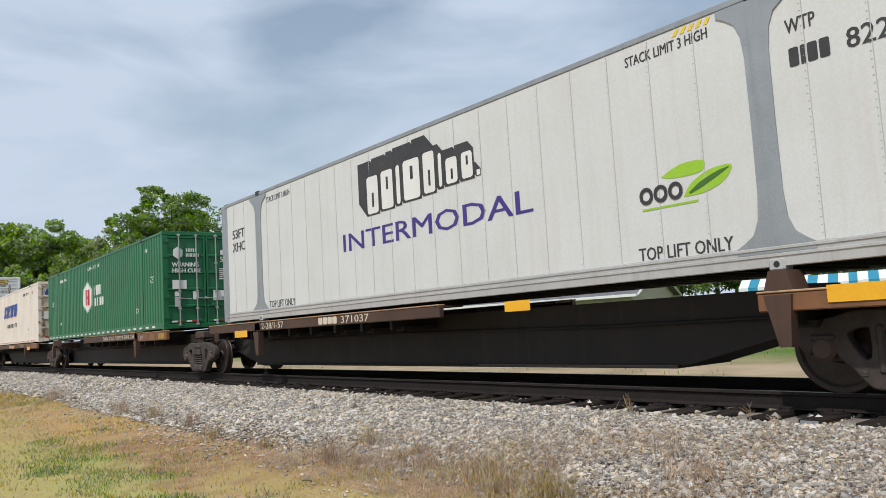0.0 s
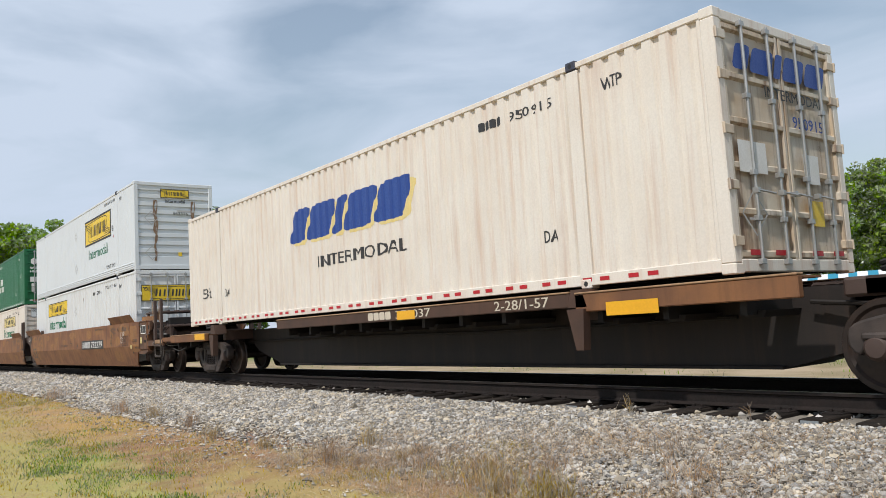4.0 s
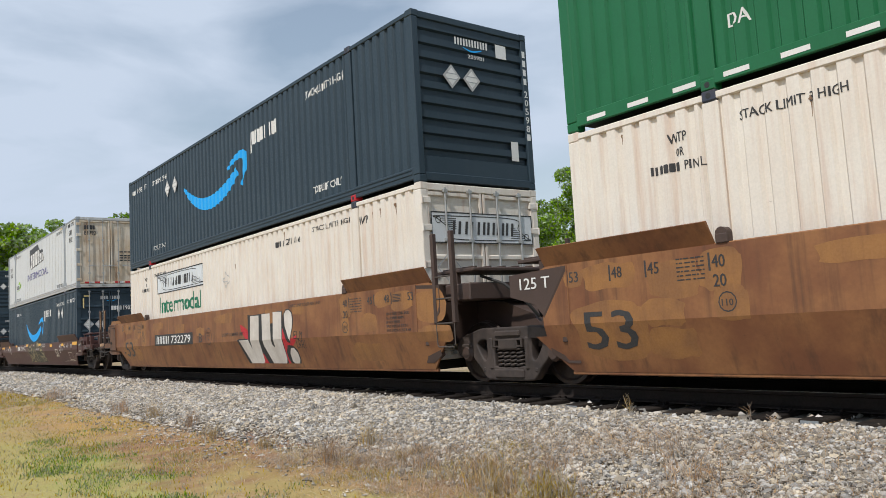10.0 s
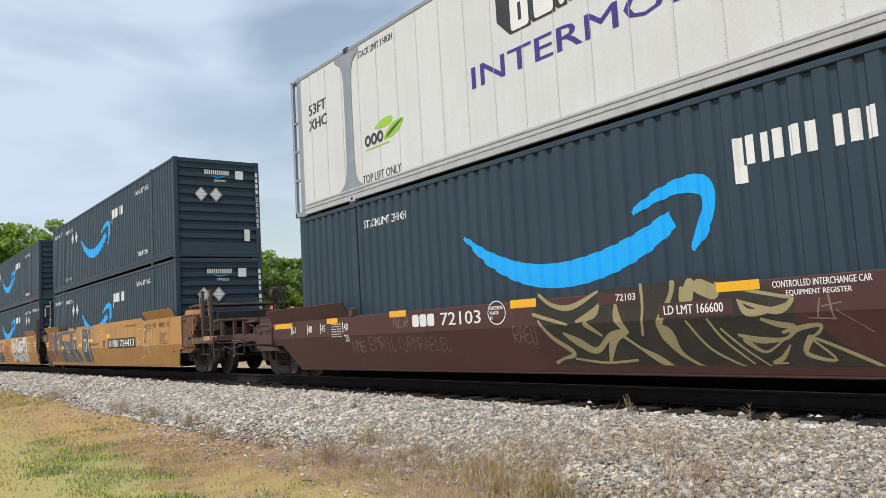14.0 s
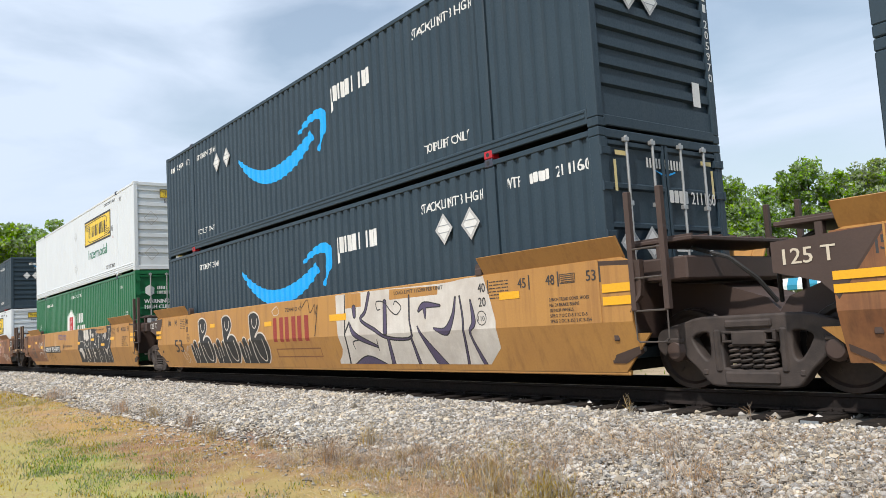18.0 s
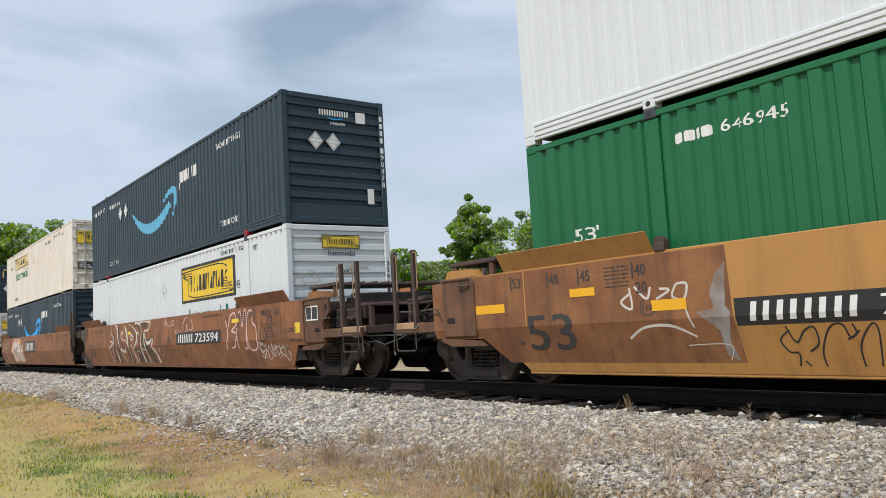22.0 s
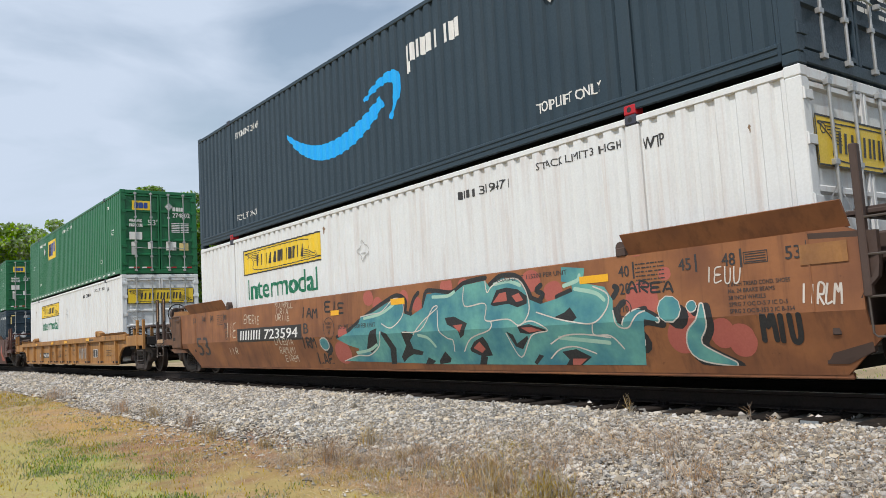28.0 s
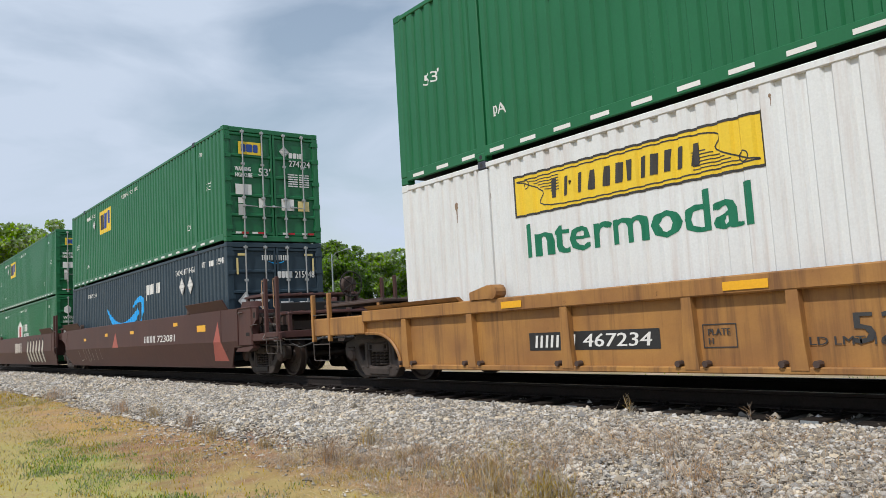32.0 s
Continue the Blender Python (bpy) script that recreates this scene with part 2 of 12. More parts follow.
# ---- geometry ----
class Geo:
    def __init__(self):
        self.v, self.f = [], []

    def add(self, v, f):
        k = len(self.v)
        self.v += [tuple(p) for p in v]
        self.f += [tuple(i + k for i in q) for q in f]
        return self

    def box(self, x0, x1, y0, y1, z0, z1, b=0.0):
        x0, x1, y0, y1, z0, z1 = min(x0, x1), max(x0, x1), min(y0, y1), max(y0, y1), min(z0, z1), max(z0, z1)
        if b <= 0:
            v = [(x, y, z) for x in (x0, x1) for y in (y0, y1) for z in (z0, z1)]
            return self.add(v, [(0, 1, 3, 2), (4, 6, 7, 5), (0, 4, 5, 1), (2, 3, 7, 6), (0, 2, 6, 4), (1, 5, 7, 3)])
        b = min(b, (x1 - x0) / 2.2, (y1 - y0) / 2.2, (z1 - z0) / 2.2)
        v, ix = [], {}
        for i in (0, 1):
            for j in (0, 1):
                for k in (0, 1):
                    p, s = ((x0, x1)[i], (y0, y1)[j], (z0, z1)[k]), (1 - 2 * i, 1 - 2 * j, 1 - 2 * k)
                    for a in range(3):
                        q = [p[c] + (0 if c == a else s[c] * b) for c in range(3)]
                        ix[i, j, k, a] = len(v)
                        v.append(q)
        f = [tuple(ix[i, j, k, a] for a in range(3)) for i in (0, 1) for j in (0, 1) for k in (0, 1)]
        for e in (0, 1):
            f.append(tuple(ix[e, j, k, 0] for j, k in ((0, 0), (1, 0), (1, 1), (0, 1))))
            f.append(tuple(ix[j, e, k, 1] for j, k in ((0, 0), (1, 0), (1, 1), (0, 1))))
            f.append(tuple(ix[j, k, e, 2] for j, k in ((0, 0), (1, 0), (1, 1), (0, 1))))
        for p in (0, 1):
            for q in (0, 1):
                f.append((ix[0, p, q, 1], ix[1, p, q, 1], ix[1, p, q, 2], ix[0, p, q, 2]))
                f.append((ix[p, 0, q, 0], ix[p, 1, q, 0], ix[p, 1, q, 2], ix[p, 0, q, 2]))
                f.append((ix[p, q, 0, 0], ix[p, q, 1, 0], ix[p, q, 1, 1], ix[p, q, 0, 1]))
        return self.add(v, f)

    def prism(self, poly, y0, y1, lean=None):
        """A polygon of (x, z) from y0 to y1; lean(z) is added to y."""
        n = len(poly)
        g = lean or (lambda z: 0.0)
        v = [(x, y0 + g(z), z) for x, z in poly] + [(x, y1 + g(z), z) for x, z in poly]
        return self.add(v, [tuple(range(n)), tuple(range(2 * n - 1, n - 1, -1))] + [(i, (i + 1) % n, n + (i + 1) % n, n + i) for i in range(n)])

    def tube(self, pts, r, n=7):
        pts = [Vector(p) for p in pts]
        rings = []
        for i, p in enumerate(pts):
            d = (pts[min(i + 1, len(pts) - 1)] - pts[max(i - 1, 0)]).normalized()
            a = d.cross(Vector((0.13, 0.21, 0.97)))
            a = (a if a.length > 0.05 else d.cross(Vector((1, 0, 0)))).normalized()
            c = d.cross(a)
            rr = r[i] if isinstance(r, (list, tuple)) else r
            rings.append([p + rr * (math.cos(t) * a + math.sin(t) * c) for t in (2 * math.pi * k / n for k in range(n))])
        v = [q for ring in rings for q in ring]
        f = [(i * n + k, i * n + (k + 1) % n, (i + 1) * n + (k + 1) % n, (i + 1) * n + k) for i in range(len(pts) - 1) for k in range(n)]
        f += [tuple(range(n)), tuple(range(len(v) - 1, len(v) - n - 1, -1))]
        return self.add(v, f)

    def lathe(self, prof, n=24, x=0.0, z=0.0):
        """A profile of (radius, y) turned round the y axis through (x, z)."""
        v = [(x + r * math.cos(t), y, z + r * math.sin(t)) for r, y in prof for t in (2 * math.pi * k / n for k in range(n))]
        m = len(prof)
        f = [(i * n + k, i * n + (k + 1) % n, (i + 1) * n + (k + 1) % n, (i + 1) * n + k) for i in range(m - 1) for k in range(n)]
        f += [tuple(range(n)), tuple(range((m - 1) * n, m * n))]
        return self.add(v, f)

    def mesh(self, name, smooth=False):
        me = bpy.data.meshes.new(name)
        me.from_pydata(self.v, [], self.f)
        bm = bmesh.new()
        bm.from_mesh(me)
        bmesh.ops.recalc_face_normals(bm, faces=bm.faces)
        bm.to_mesh(me)
        bm.free()
        if smooth:
            me.shade_smooth()
            me.set_sharp_from_angle(angle=radians(35))
        return me


def box(*a, b=0.006):
    return Geo().box(*a, b=b)


def part(name, geo, material, parent=None, label="", at=None, smooth=False):
    """Links a Geo or a mesh as one mesh object under a thing or a part."""
    me = geo.mesh(name, smooth) if isinstance(geo, Geo) else geo
    if not me.materials:
        me.materials.append(M[material] if isinstance(material, str) else material)
    ob = new(name, me)
    if parent:
        ob.parent = parent
    if at:
        ob.matrix_basis = at
    if label:
        ob["label"] = label
    return ob


KEPT = {}


def kept(key, make):
    """A mesh that alike parts share."""
    if key not in KEPT:
        KEPT[key] = make()
    return KEPT[key]


def fresh(me, material):
    """The mesh, or a copy of it, with that material."""
    key = ("mat", me.name, material)
    if not me.materials:
        me.materials.append(M[material])
        KEPT[key] = me
        return me
    if me.materials[0] == M[material]:
        return me
    if key not in KEPT:
        c = me.copy()
        c.materials.clear()
        c.materials.append(M[material])
        KEPT[key] = c
    return KEPT[key]


# ---- markings ----
def text_bm(text, x0, z0, w, h, fat=0.0, slant=0.0):
    """Lettering that fills the width and height given (w None: as wide as it comes)."""
    cu = bpy.data.curves.new("lettering", "FONT")
    cu.body, cu.size, cu.resolution_u = text, 1.0, 2
    ob = bpy.data.objects.new("lettering", cu)
    me = bpy.data.meshes.new_from_object(ob)
    bm = bmesh.new()
    bm.from_mesh(me)
    bpy.data.objects.remove(ob)
    bpy.data.curves.remove(cu)
    bpy.data.meshes.remove(me)
    xs, ys = [v.co.x for v in bm.verts], [v.co.y for v in bm.verts]
    a, b, c, d = min(xs), max(xs), min(ys), max(ys)
    kz = h / (d - c)
    kx = w / (b - a) if w else kz
    for v in bm.verts:
        v.co = (x0 + (v.co.x - a) * kx + slant * (v.co.y - c) * kz, 0, z0 + (v.co.y - c) * kz)
    if fat:
        # heavier strokes: the letters laid again a little to each side
        for i, dx in enumerate((-fat * h, fat * h)):
            twin = bmesh.ops.duplicate(bm, geom=once if i else bm.faces[:])["geom"]
            if not i:
                once = [e for e in twin if isinstance(e, bmesh.types.BMFace)]
            for v in {v for e in twin if isinstance(e, bmesh.types.BMFace) for v in e.verts}:
                v.co.x += dx if not i else 2 * dx
                v.co.y -= 0.0003
    return bm


def flat_bm(polys, step=0.0):
    """Polygons of (x, z) as one flat marking; step lifts each a little over the one before."""
    bm = bmesh.new()
    for i, poly in enumerate(polys):
        bm.faces.new([bm.verts.new((x, -step * i, z)) for x, z in poly])
    bm.normal_update()
    bmesh.ops.triangulate(bm, faces=[f for f in bm.faces if len(f.verts) > 4], ngon_method="EAR_CLIP")
    return bm


def rect(x0, x1, z0, z1):
    return [(x0, z0), (x1, z0), (x1, z1), (x0, z1)]


def rounded(x0, x1, z0, z1, r, n=4):
    r = min(r, (x1 - x0) / 2.01, (z1 - z0) / 2.01)
    out = []
    for cx, cz, a in ((x1 - r, z0 + r, -90), (x1 - r, z1 - r, 0), (x0 + r, z1 - r, 90), (x0 + r, z0 + r, 180)):
        out += [(cx + r * math.cos(radians(a + 90 * i / n)), cz + r * math.sin(radians(a + 90 * i / n))) for i in range(n + 1)]
    return out


def frame_polys(x0, x1, z0, z1, t):
    return [rect(x0, x1, z0, z0 + t), rect(x0, x1, z1 - t, z1), rect(x0, x0 + t, z0 + t, z1 - t), rect(x1 - t, x1, z0 + t, z1 - t)]


def blocks(x0, z0, w, h, pattern, gap=0.18, slant=0.0, r=0.2):
    """A word that is not spelled out: plain rounded bars. pattern: a bar's relative width for each digit, a space for '.'"""
    unit = w / sum(int(c) + gap if c != "." else 0.6 for c in pattern)
    out, x = [], x0
    for c in pattern:
        if c == ".":
            x += 0.6 * unit
            continue
        bw = int(c) * unit
        out.append([(px + slant * (pz - z0), pz) for px, pz in rounded(x, x + bw, z0, z0 + h, r * min(bw, h), 2)])
        x += bw + gap * unit
    return out


def strokes(x0, z0, w, h, pattern, gap=0.5, slant=0.0, thick=0.34):
    """A word that is not spelled out: pairs of plain upright bars. pattern: as for blocks, 1 is a single bar."""
    unit = w / sum(int(c) + gap if c != "." else 0.6 for c in pattern)
    out, x, t = [], x0, thick * 2 * unit
    for c in pattern:
        if c == ".":
            x += 0.6 * unit
            continue
        bw = int(c) * unit
        if c == "1":
            out.append(rect(x, x + bw, z0, z0 + h))
        else:
            out += [rect(x, x + t, z0, z0 + h), rect(x + bw - t, x + bw, z0, z0 + h)]
        x += bw + gap * unit
    return [[(px + slant * (pz - z0), pz) for px, pz in q] for q in out]


def smooth_line(pts, n=6):
    out = []
    for i in range(len(pts) - 1):
        p = [pts[max(i - 1, 0)], pts[i], pts[i + 1], pts[min(i + 2, len(pts) - 1)]]
        for k in range(n):
            t = k / n
            out.append(tuple(0.5 * (2 * p[1][c] + (p[2][c] - p[0][c]) * t + (2 * p[0][c] - 5 * p[1][c] + 4 * p[2][c] - p[3][c]) * t * t
                                    + (3 * p[1][c] - p[0][c] - 3 * p[2][c] + p[3][c]) * t ** 3) for c in range(len(pts[0]))))
    return out + [tuple(pts[-1])]


def ribbon(pts, n=6):
    """Quads along a smooth line of (x, z, width)."""
    q = smooth_line(pts, n)
    side = []
    for i, (x, z, w) in enumerate(q):
        a, b = q[max(i - 1, 0)], q[min(i + 1, len(q) - 1)]
        dx, dz = b[0] - a[0], b[1] - a[1]
        d = math.hypot(dx, dz) or 1
        side.append(((x - dz / d * w / 2, z + dx / d * w / 2), (x + dz / d * w / 2, z - dx / d * w / 2)))
    return [[side[i][1], side[i + 1][1], side[i + 1][0], side[i][0]] for i in range(len(side) - 1)]


SPREAD = [0.0, 1.0]  # start and stretch of the painted marks along the car in hand


def spread(bm, face):
    if face is WELL or face is PLAIN:
        for v in bm.verts:
            v.co.x = SPREAD[0] + SPREAD[1] * v.co.x
    return bm


def conform(bm, face, lift):
    """Bends a flat marking over a side: face is (y of (x, z), breaks in x, breaks in z)."""
    fy, bx, bz = face
    xs, zs = [v.co.x for v in bm.verts], [v.co.z for v in bm.verts]
    for axis, breaks, lo, hi in ((0, bx, min(xs), max(xs)), (2, bz, min(zs), max(zs))):
        no = Vector((1, 0, 0)) if axis == 0 else Vector((0, 0, 1))
        for c in breaks:
            if lo + 1e-4 < c < hi - 1e-4:
                bmesh.ops.bisect_plane(bm, geom=bm.verts[:] + bm.edges[:] + bm.faces[:], plane_co=no * c, plane_no=no)
    for v in bm.verts:
        v.co.y += fy(v.co.x, v.co.z) - lift
    me = bpy.data.meshes.new("marking")
    bm.to_mesh(me)
    bm.free()
    return me


CREASE = 0.82


def lean(z):
    return 0.0 if z >= CREASE else 0.18 * (CREASE - z) / 0.56


WELL = (lambda x, z: -1.5 + lean(z), (), (CREASE,))
PLAIN = (lambda x, z: -1.5, (), ())
FLAT = (lambda x, z: 0.0, (), ())
FRONT = pose(0, 0, 0, 0, 0, 90)  # lays a marking on a face that looks along +x


def mark(name, key, make, face, material, parent, lift=0.003, at=None, label=""):
    if face is WELL or face is PLAIN:
        lift *= 0.4 if face is WELL else 1.0  # paint lies close on the plate
        key = (key, tuple(SPREAD))
    me = kept(("mark", key), lambda: conform(spread(make(), face), face, lift))
    return part(name, fresh(me, material), material, parent, label, at)


def marks(name, key, polys, face, material, parent, lift=0.003, at=None):
    """Alike small markings, each an object of its own."""
    for i, p in enumerate(polys):
        mark(name, (key, i), lambda: flat_bm([p]), face, material, parent, lift + 0.00015 * (i % 12), at)


# ---- containers ----
L, W, H = 16.154, 2.591, 2.896
HY = W / 2
POSTS = (-2.07, -14.084)
SECTIONS = ((-16.03, -14.19), (-13.98, -2.17), (-1.96, -0.12))


def corrugation(depth, pitch=0.25):
    """The side's surface and its breaks: flat outer bands with narrow grooves between them."""
    knots = []
    for a, b in SECTIONS:
        knots += [(a, 1), (a + 0.025, 1), (a + 0.045, 0)]
        a, b = a + 0.05, b - 0.05
        n = round((b - a) / pitch)
        p = (b - a) / n
        for i in range(n):
            knots += [(a + (i + u) * p, d) for u, d in ((0.0, 0), (0.34, 0), (0.45, 1), (0.72, 1), (0.83, 0))]
        knots += [(b, 0), (b + 0.025, 1), (b + 0.05, 1)]
    kx, kd = [k[0] for k in knots], [k[1] for k in knots]
    return (lambda x, z: -HY + 0.012 + depth * float(np.interp(x, kx, kd)), tuple(kx), ()), kx


DEEP, DEEP_X = corrugation(0.036)
BEAD, BEAD_X = corrugation(0.007)
SLAB = (lambda x, z: -HY + 0.012, (), ())


def side_mesh(face, xs, z0, z1):
    v, f = [], []
    for x in xs:
        y = face[0](x, 0)
        v += [(x, y, z0), (x, y, z1)]
    f = [(2 * i, 2 * i + 2, 2 * i + 3, 2 * i + 1) for i in range(len(xs) - 1)]
    g = Geo().add(v, f)
    g.box(-L + 0.1, -0.1, -HY + 0.06, -HY + 0.09, z0, z1)
    return g.mesh("side_panel")


def bulkhead_mesh():
    g, zs = Geo(), []
    n = 9
    for i in range(n):
        a, p = 0.32 + i * 2.3 / n, 2.3 / n
        zs += [(a, 0), (a + 0.45 * p, 0), (a + 0.52 * p, -0.06), (a + 0.88 * p, -0.06)]
    zs = [(0.14, 0)] + zs + [(2.62, 0), (H - 0.12, 0)]
    v = []
    for z, d in zs:
        v += [(-0.03 + d, -HY + 0.1, z), (-0.03 + d, HY - 0.1, z)]
    g.add(v, [(2 * i, 2 * i + 1, 2 * i + 3, 2 * i + 2) for i in range(len(zs) - 1)])
    g.box(-0.12, -0.08, -HY + 0.1, HY - 0.1, 0.14, H - 0.12)
    return g.mesh("end_panel")


def door_leaf(c, s, plain, dm):
    """One leaf with its stiles and cross ribs; s is -1 for the near one."""
    y0, y1 = (0.015, HY - 0.11) if s > 0 else (-HY + 0.11, -0.015)
    d = part("door", fresh(kept(("door", s), lambda: Geo().box(-0.09, -0.045, y0, y1, 0.16, H - 0.13, 0.004).mesh("door")), dm), dm, c)
    for a, b in ((y0, y0 + 0.05), (y1 - 0.05, y1)):
        part("door_stile", fresh(kept(("stile", a), lambda: Geo().box(-0.046, -0.005, a, b, 0.16, H - 0.13, 0.004).mesh("door_stile")), dm), dm, d)

    def rib():
        v = [(-0.046, y0 + 0.05, 0), (-0.005, y0 + 0.05, 0.025), (-0.005, y0 + 0.05, 0.075), (-0.046, y0 + 0.05, 0.1)]
        v += [(x, y1 - 0.05, zz) for x, y, zz in v]
        return Geo().add(v, [(0, 1, 5, 4), (1, 2, 6, 5), (2, 3, 7, 6), (0, 4, 7, 3), (0, 3, 2, 1), (4, 5, 6, 7)]).mesh("door_rib")
    for z in ((0.16, H - 0.23) if plain else (0.16, 0.62, 1.12, 1.62, 2.12, H - 0.23)):
        part("door_rib", fresh(kept(("drib", s), rib), dm), dm, d, at=pose(0, 0, z))
    return d


def rod_mesh():
    g = Geo().tube([(0.03, 0, 0.1), (0.03, 0, H - 0.08)], 0.019, 8)
    for z in (0.13, 0.6, 1.1, 1.95, H - 0.13):
        g.box(-0.006, 0.05, -0.045, 0.045, z - 0.03, z + 0.03, 0.005)
    return g.mesh("lock_rod", True)


def handle_mesh():
    return Geo().tube([(0.06, 0, 0.9), (0.075, 0.12, 0.89), (0.06, 0.34, 0.88)], 0.013, 6).box(0.0, 0.07, -0.03, 0.03, 0.87, 0.93, 0.004).mesh("handle", True)


def casting_mesh():
    g = Geo().box(-0.178, 0, -HY, -HY + 0.16, 0, 0.118, 0.012)
    g.add([(-0.089 + 0.032 * math.cos(t), -HY - 0.002, 0.06 + 0.045 * math.sin(t)) for t in (k * math.pi / 6 for k in range(12))], [tuple(range(12))])
    return g.mesh("corner_casting")


def flared_post_mesh():
    prof = [(0.42, 0.0), (0.42, 0.07), (0.33, 0.12), (0.22, 0.2), (0.16, 0.34), (0.135, 0.6), (0.13, 1.3)]
    out = [(-w, z) for w, z in prof] + [(-w, 2.62 - z) for w, z in reversed(prof)]
    poly = [(x, z) for x, z in out] + [(-x, z) for x, z in reversed(out)]
    return Geo().prism([(x, z + 0.17) for x, z in poly], -HY - 0.004, -HY + 0.03).mesh("lift_post")


LOOKS = {
    "hub": ("green", "green", DEEP, DEEP_X, "green corrugated steel shipping container with white emblem"),
    "emp": ("green", "green", DEEP, DEEP_X, "green corrugated steel shipping container with yellow square emblem"),
    "navy": ("navy", "navy", DEEP, DEEP_X, "dark blue-grey corrugated container with bright blue curved arrow"),
    "jb": ("white", "white", DEEP, DEEP_X, "white corrugated container with yellow sign panel and green lettering"),
    "jb_cream": ("cream", "cream", DEEP, DEEP_X, "weathered cream corrugated container with sign panel and green lettering"),
    "jb_smooth": ("clean_white", "clean_white", BEAD, BEAD_X, "white smooth-sided container with large yellow sign panel"),
    "jb_big": ("clean_white", "clean_white", DEEP, DEEP_X, "white corrugated container with large yellow sign panel"),
    "swift": ("cream", "cream", DEEP, DEEP_X, "dirty white corrugated container with blue slanted emblem"),
    "prime": ("grp", "alu", SLAB, (-16.05, -0.1), "white riveted-panel container with purple lettering and galvanised posts"),
}


def sign_panel(c, face, x0, x1, z0, z1, yellow, key, border=0.05, plain=False, at=None):
    """A panel with a scroll of thin lines and a row of dark bars."""
    w, h = x1 - x0, z1 - z0
    mark("sign_panel", (key, "p"), lambda: flat_bm([rect(x0, x1, z0, z1)]), face, yellow, c, 0.003, at)
    mark("sign_border", (key, "b"), lambda: flat_bm(frame_polys(x0, x1, z0, z1, border)), face, "ink", c, 0.006, at)
    lines = []
    a, b = x0 + 0.05 * w, x1 - 0.05 * w
    for i in range(6):
        zz = z0 + h * (0.78 - 0.065 * i)
        lines.append([(a + 0.02 * w * i + 0.03 * w, zz), (a + 0.18 * w, zz), (a + 0.18 * w, zz + 0.014 * h * 1.6), (a + 0.02 * w * i + 0.03 * w, zz + 0.014 * h * 1.6)])
        zz = z0 + h * (0.2 + 0.065 * i)
        lines.append([(b - 0.18 * w, zz), (b - 0.02 * w * i - 0.03 * w, zz), (b - 0.02 * w * i - 0.03 * w, zz + 0.022 * h), (b - 0.18 * w, zz + 0.022 * h)])
    lines += ribbon([(a, z0 + 0.8 * h, 0.03 * h), (a + 0.03 * w, z0 + 0.86 * h, 0.03 * h), (b - 0.15 * w, z0 + 0.86 * h, 0.03 * h), (b - 0.1 * w, z0 + 0.5 * h, 0.03 * h), (b, z0 + 0.2 * h, 0.03 * h)])
    lines += ribbon([(b, z0 + 0.2 * h, 0.03 * h), (b - 0.03 * w, z0 + 0.14 * h, 0.03 * h), (a + 0.15 * w, z0 + 0.14 * h, 0.03 * h), (a + 0.1 * w, z0 + 0.5 * h, 0.03 * h), (a, z0 + 0.8 * h, 0.03 * h)])
    for cx, cz in ((a + 0.015 * w, z0 + 0.74 * h), (b - 0.015 * w, z0 + 0.26 * h)):
        lines += ribbon([(cx + 0.1 * h * math.cos(t), cz + 0.1 * h * math.sin(t), 0.025 * h) for t in (k * math.pi / 4 for k in range(9))], 2)
    mark("sign_scroll", (key, "s"), lambda: flat_bm(lines), face, "ink", c, 0.006, at)
    marks("sign_block", (key, "t"), strokes(x0 + 0.19 * w, z0 + 0.29 * h, 0.62 * w, 0.42 * h, "2.2.2222", 0.5, 0.12, 0.3), face, "ink", c, 0.008, at)


def diamond(c, face, x, z, r, key, material="grey_sign", at=None):
    bold = (lambda x_, z_: -HY if face is not FLAT else 0.0, (), ())
    holder = mark("placard_holder", (key, x, z), lambda: flat_bm([[(x - r, z), (x, z - 1.12 * r), (x + r, z), (x, z + 1.12 * r)]]), bold, material, c, 0.012, at)
    q = 0.72 * r
    mark("placard", (key, x, z, "in"), lambda: flat_bm([[(x - q, z), (x, z - 1.12 * q), (x + q, z), (x, z + 1.12 * q)]]), bold, "paper", holder, 0.015)
    for s in (-1, 1):
        mark("placard_clip", (key, x, z, s), lambda: flat_bm(ribbon([(x - 0.6 * r, z + s * 0.25 * r, 0.012), (x + 0.6 * r, z + s * 0.25 * r, 0.012)], 1)), bold, "galv", holder, 0.018)


def outline_diamond(c, face, x, z, r, key, at=None):
    p = [(x - r, z), (x, z - r), (x + r, z), (x, z + r)]
    mark("placard_frame", (key, x, z, "o"), lambda: flat_bm([q for i in range(4) for q in ribbon([(*p[i], 0.02), (*p[(i + 1) % 4], 0.02)], 1)] + [rect(x - 0.5 * r, x + 0.5 * r, z - 0.3 * r, z - 0.2 * r)]), face, "grey_sign", c, 0.012, at)


def words(c, face, text, x0, z0, w, h, material, key, at=None, fat=0.022, lift=0.004, slant=0.0):
    mark("lettering", ("txt", key, text, x0, z0, w, h), lambda: text_bm(text, x0, z0, w, h, fat, slant), face, material, c, lift, at)


def bars(c, face, x0, z0, w, h, pattern, material, key, at=None, gap=0.35, slant=0.0, lift=0.004):
    mark("stencil_line", ("bar", key, pattern, x0, z0, w, h), lambda: flat_bm(blocks(x0, z0, w, h, pattern, gap, slant)), face, material, c, lift, at)


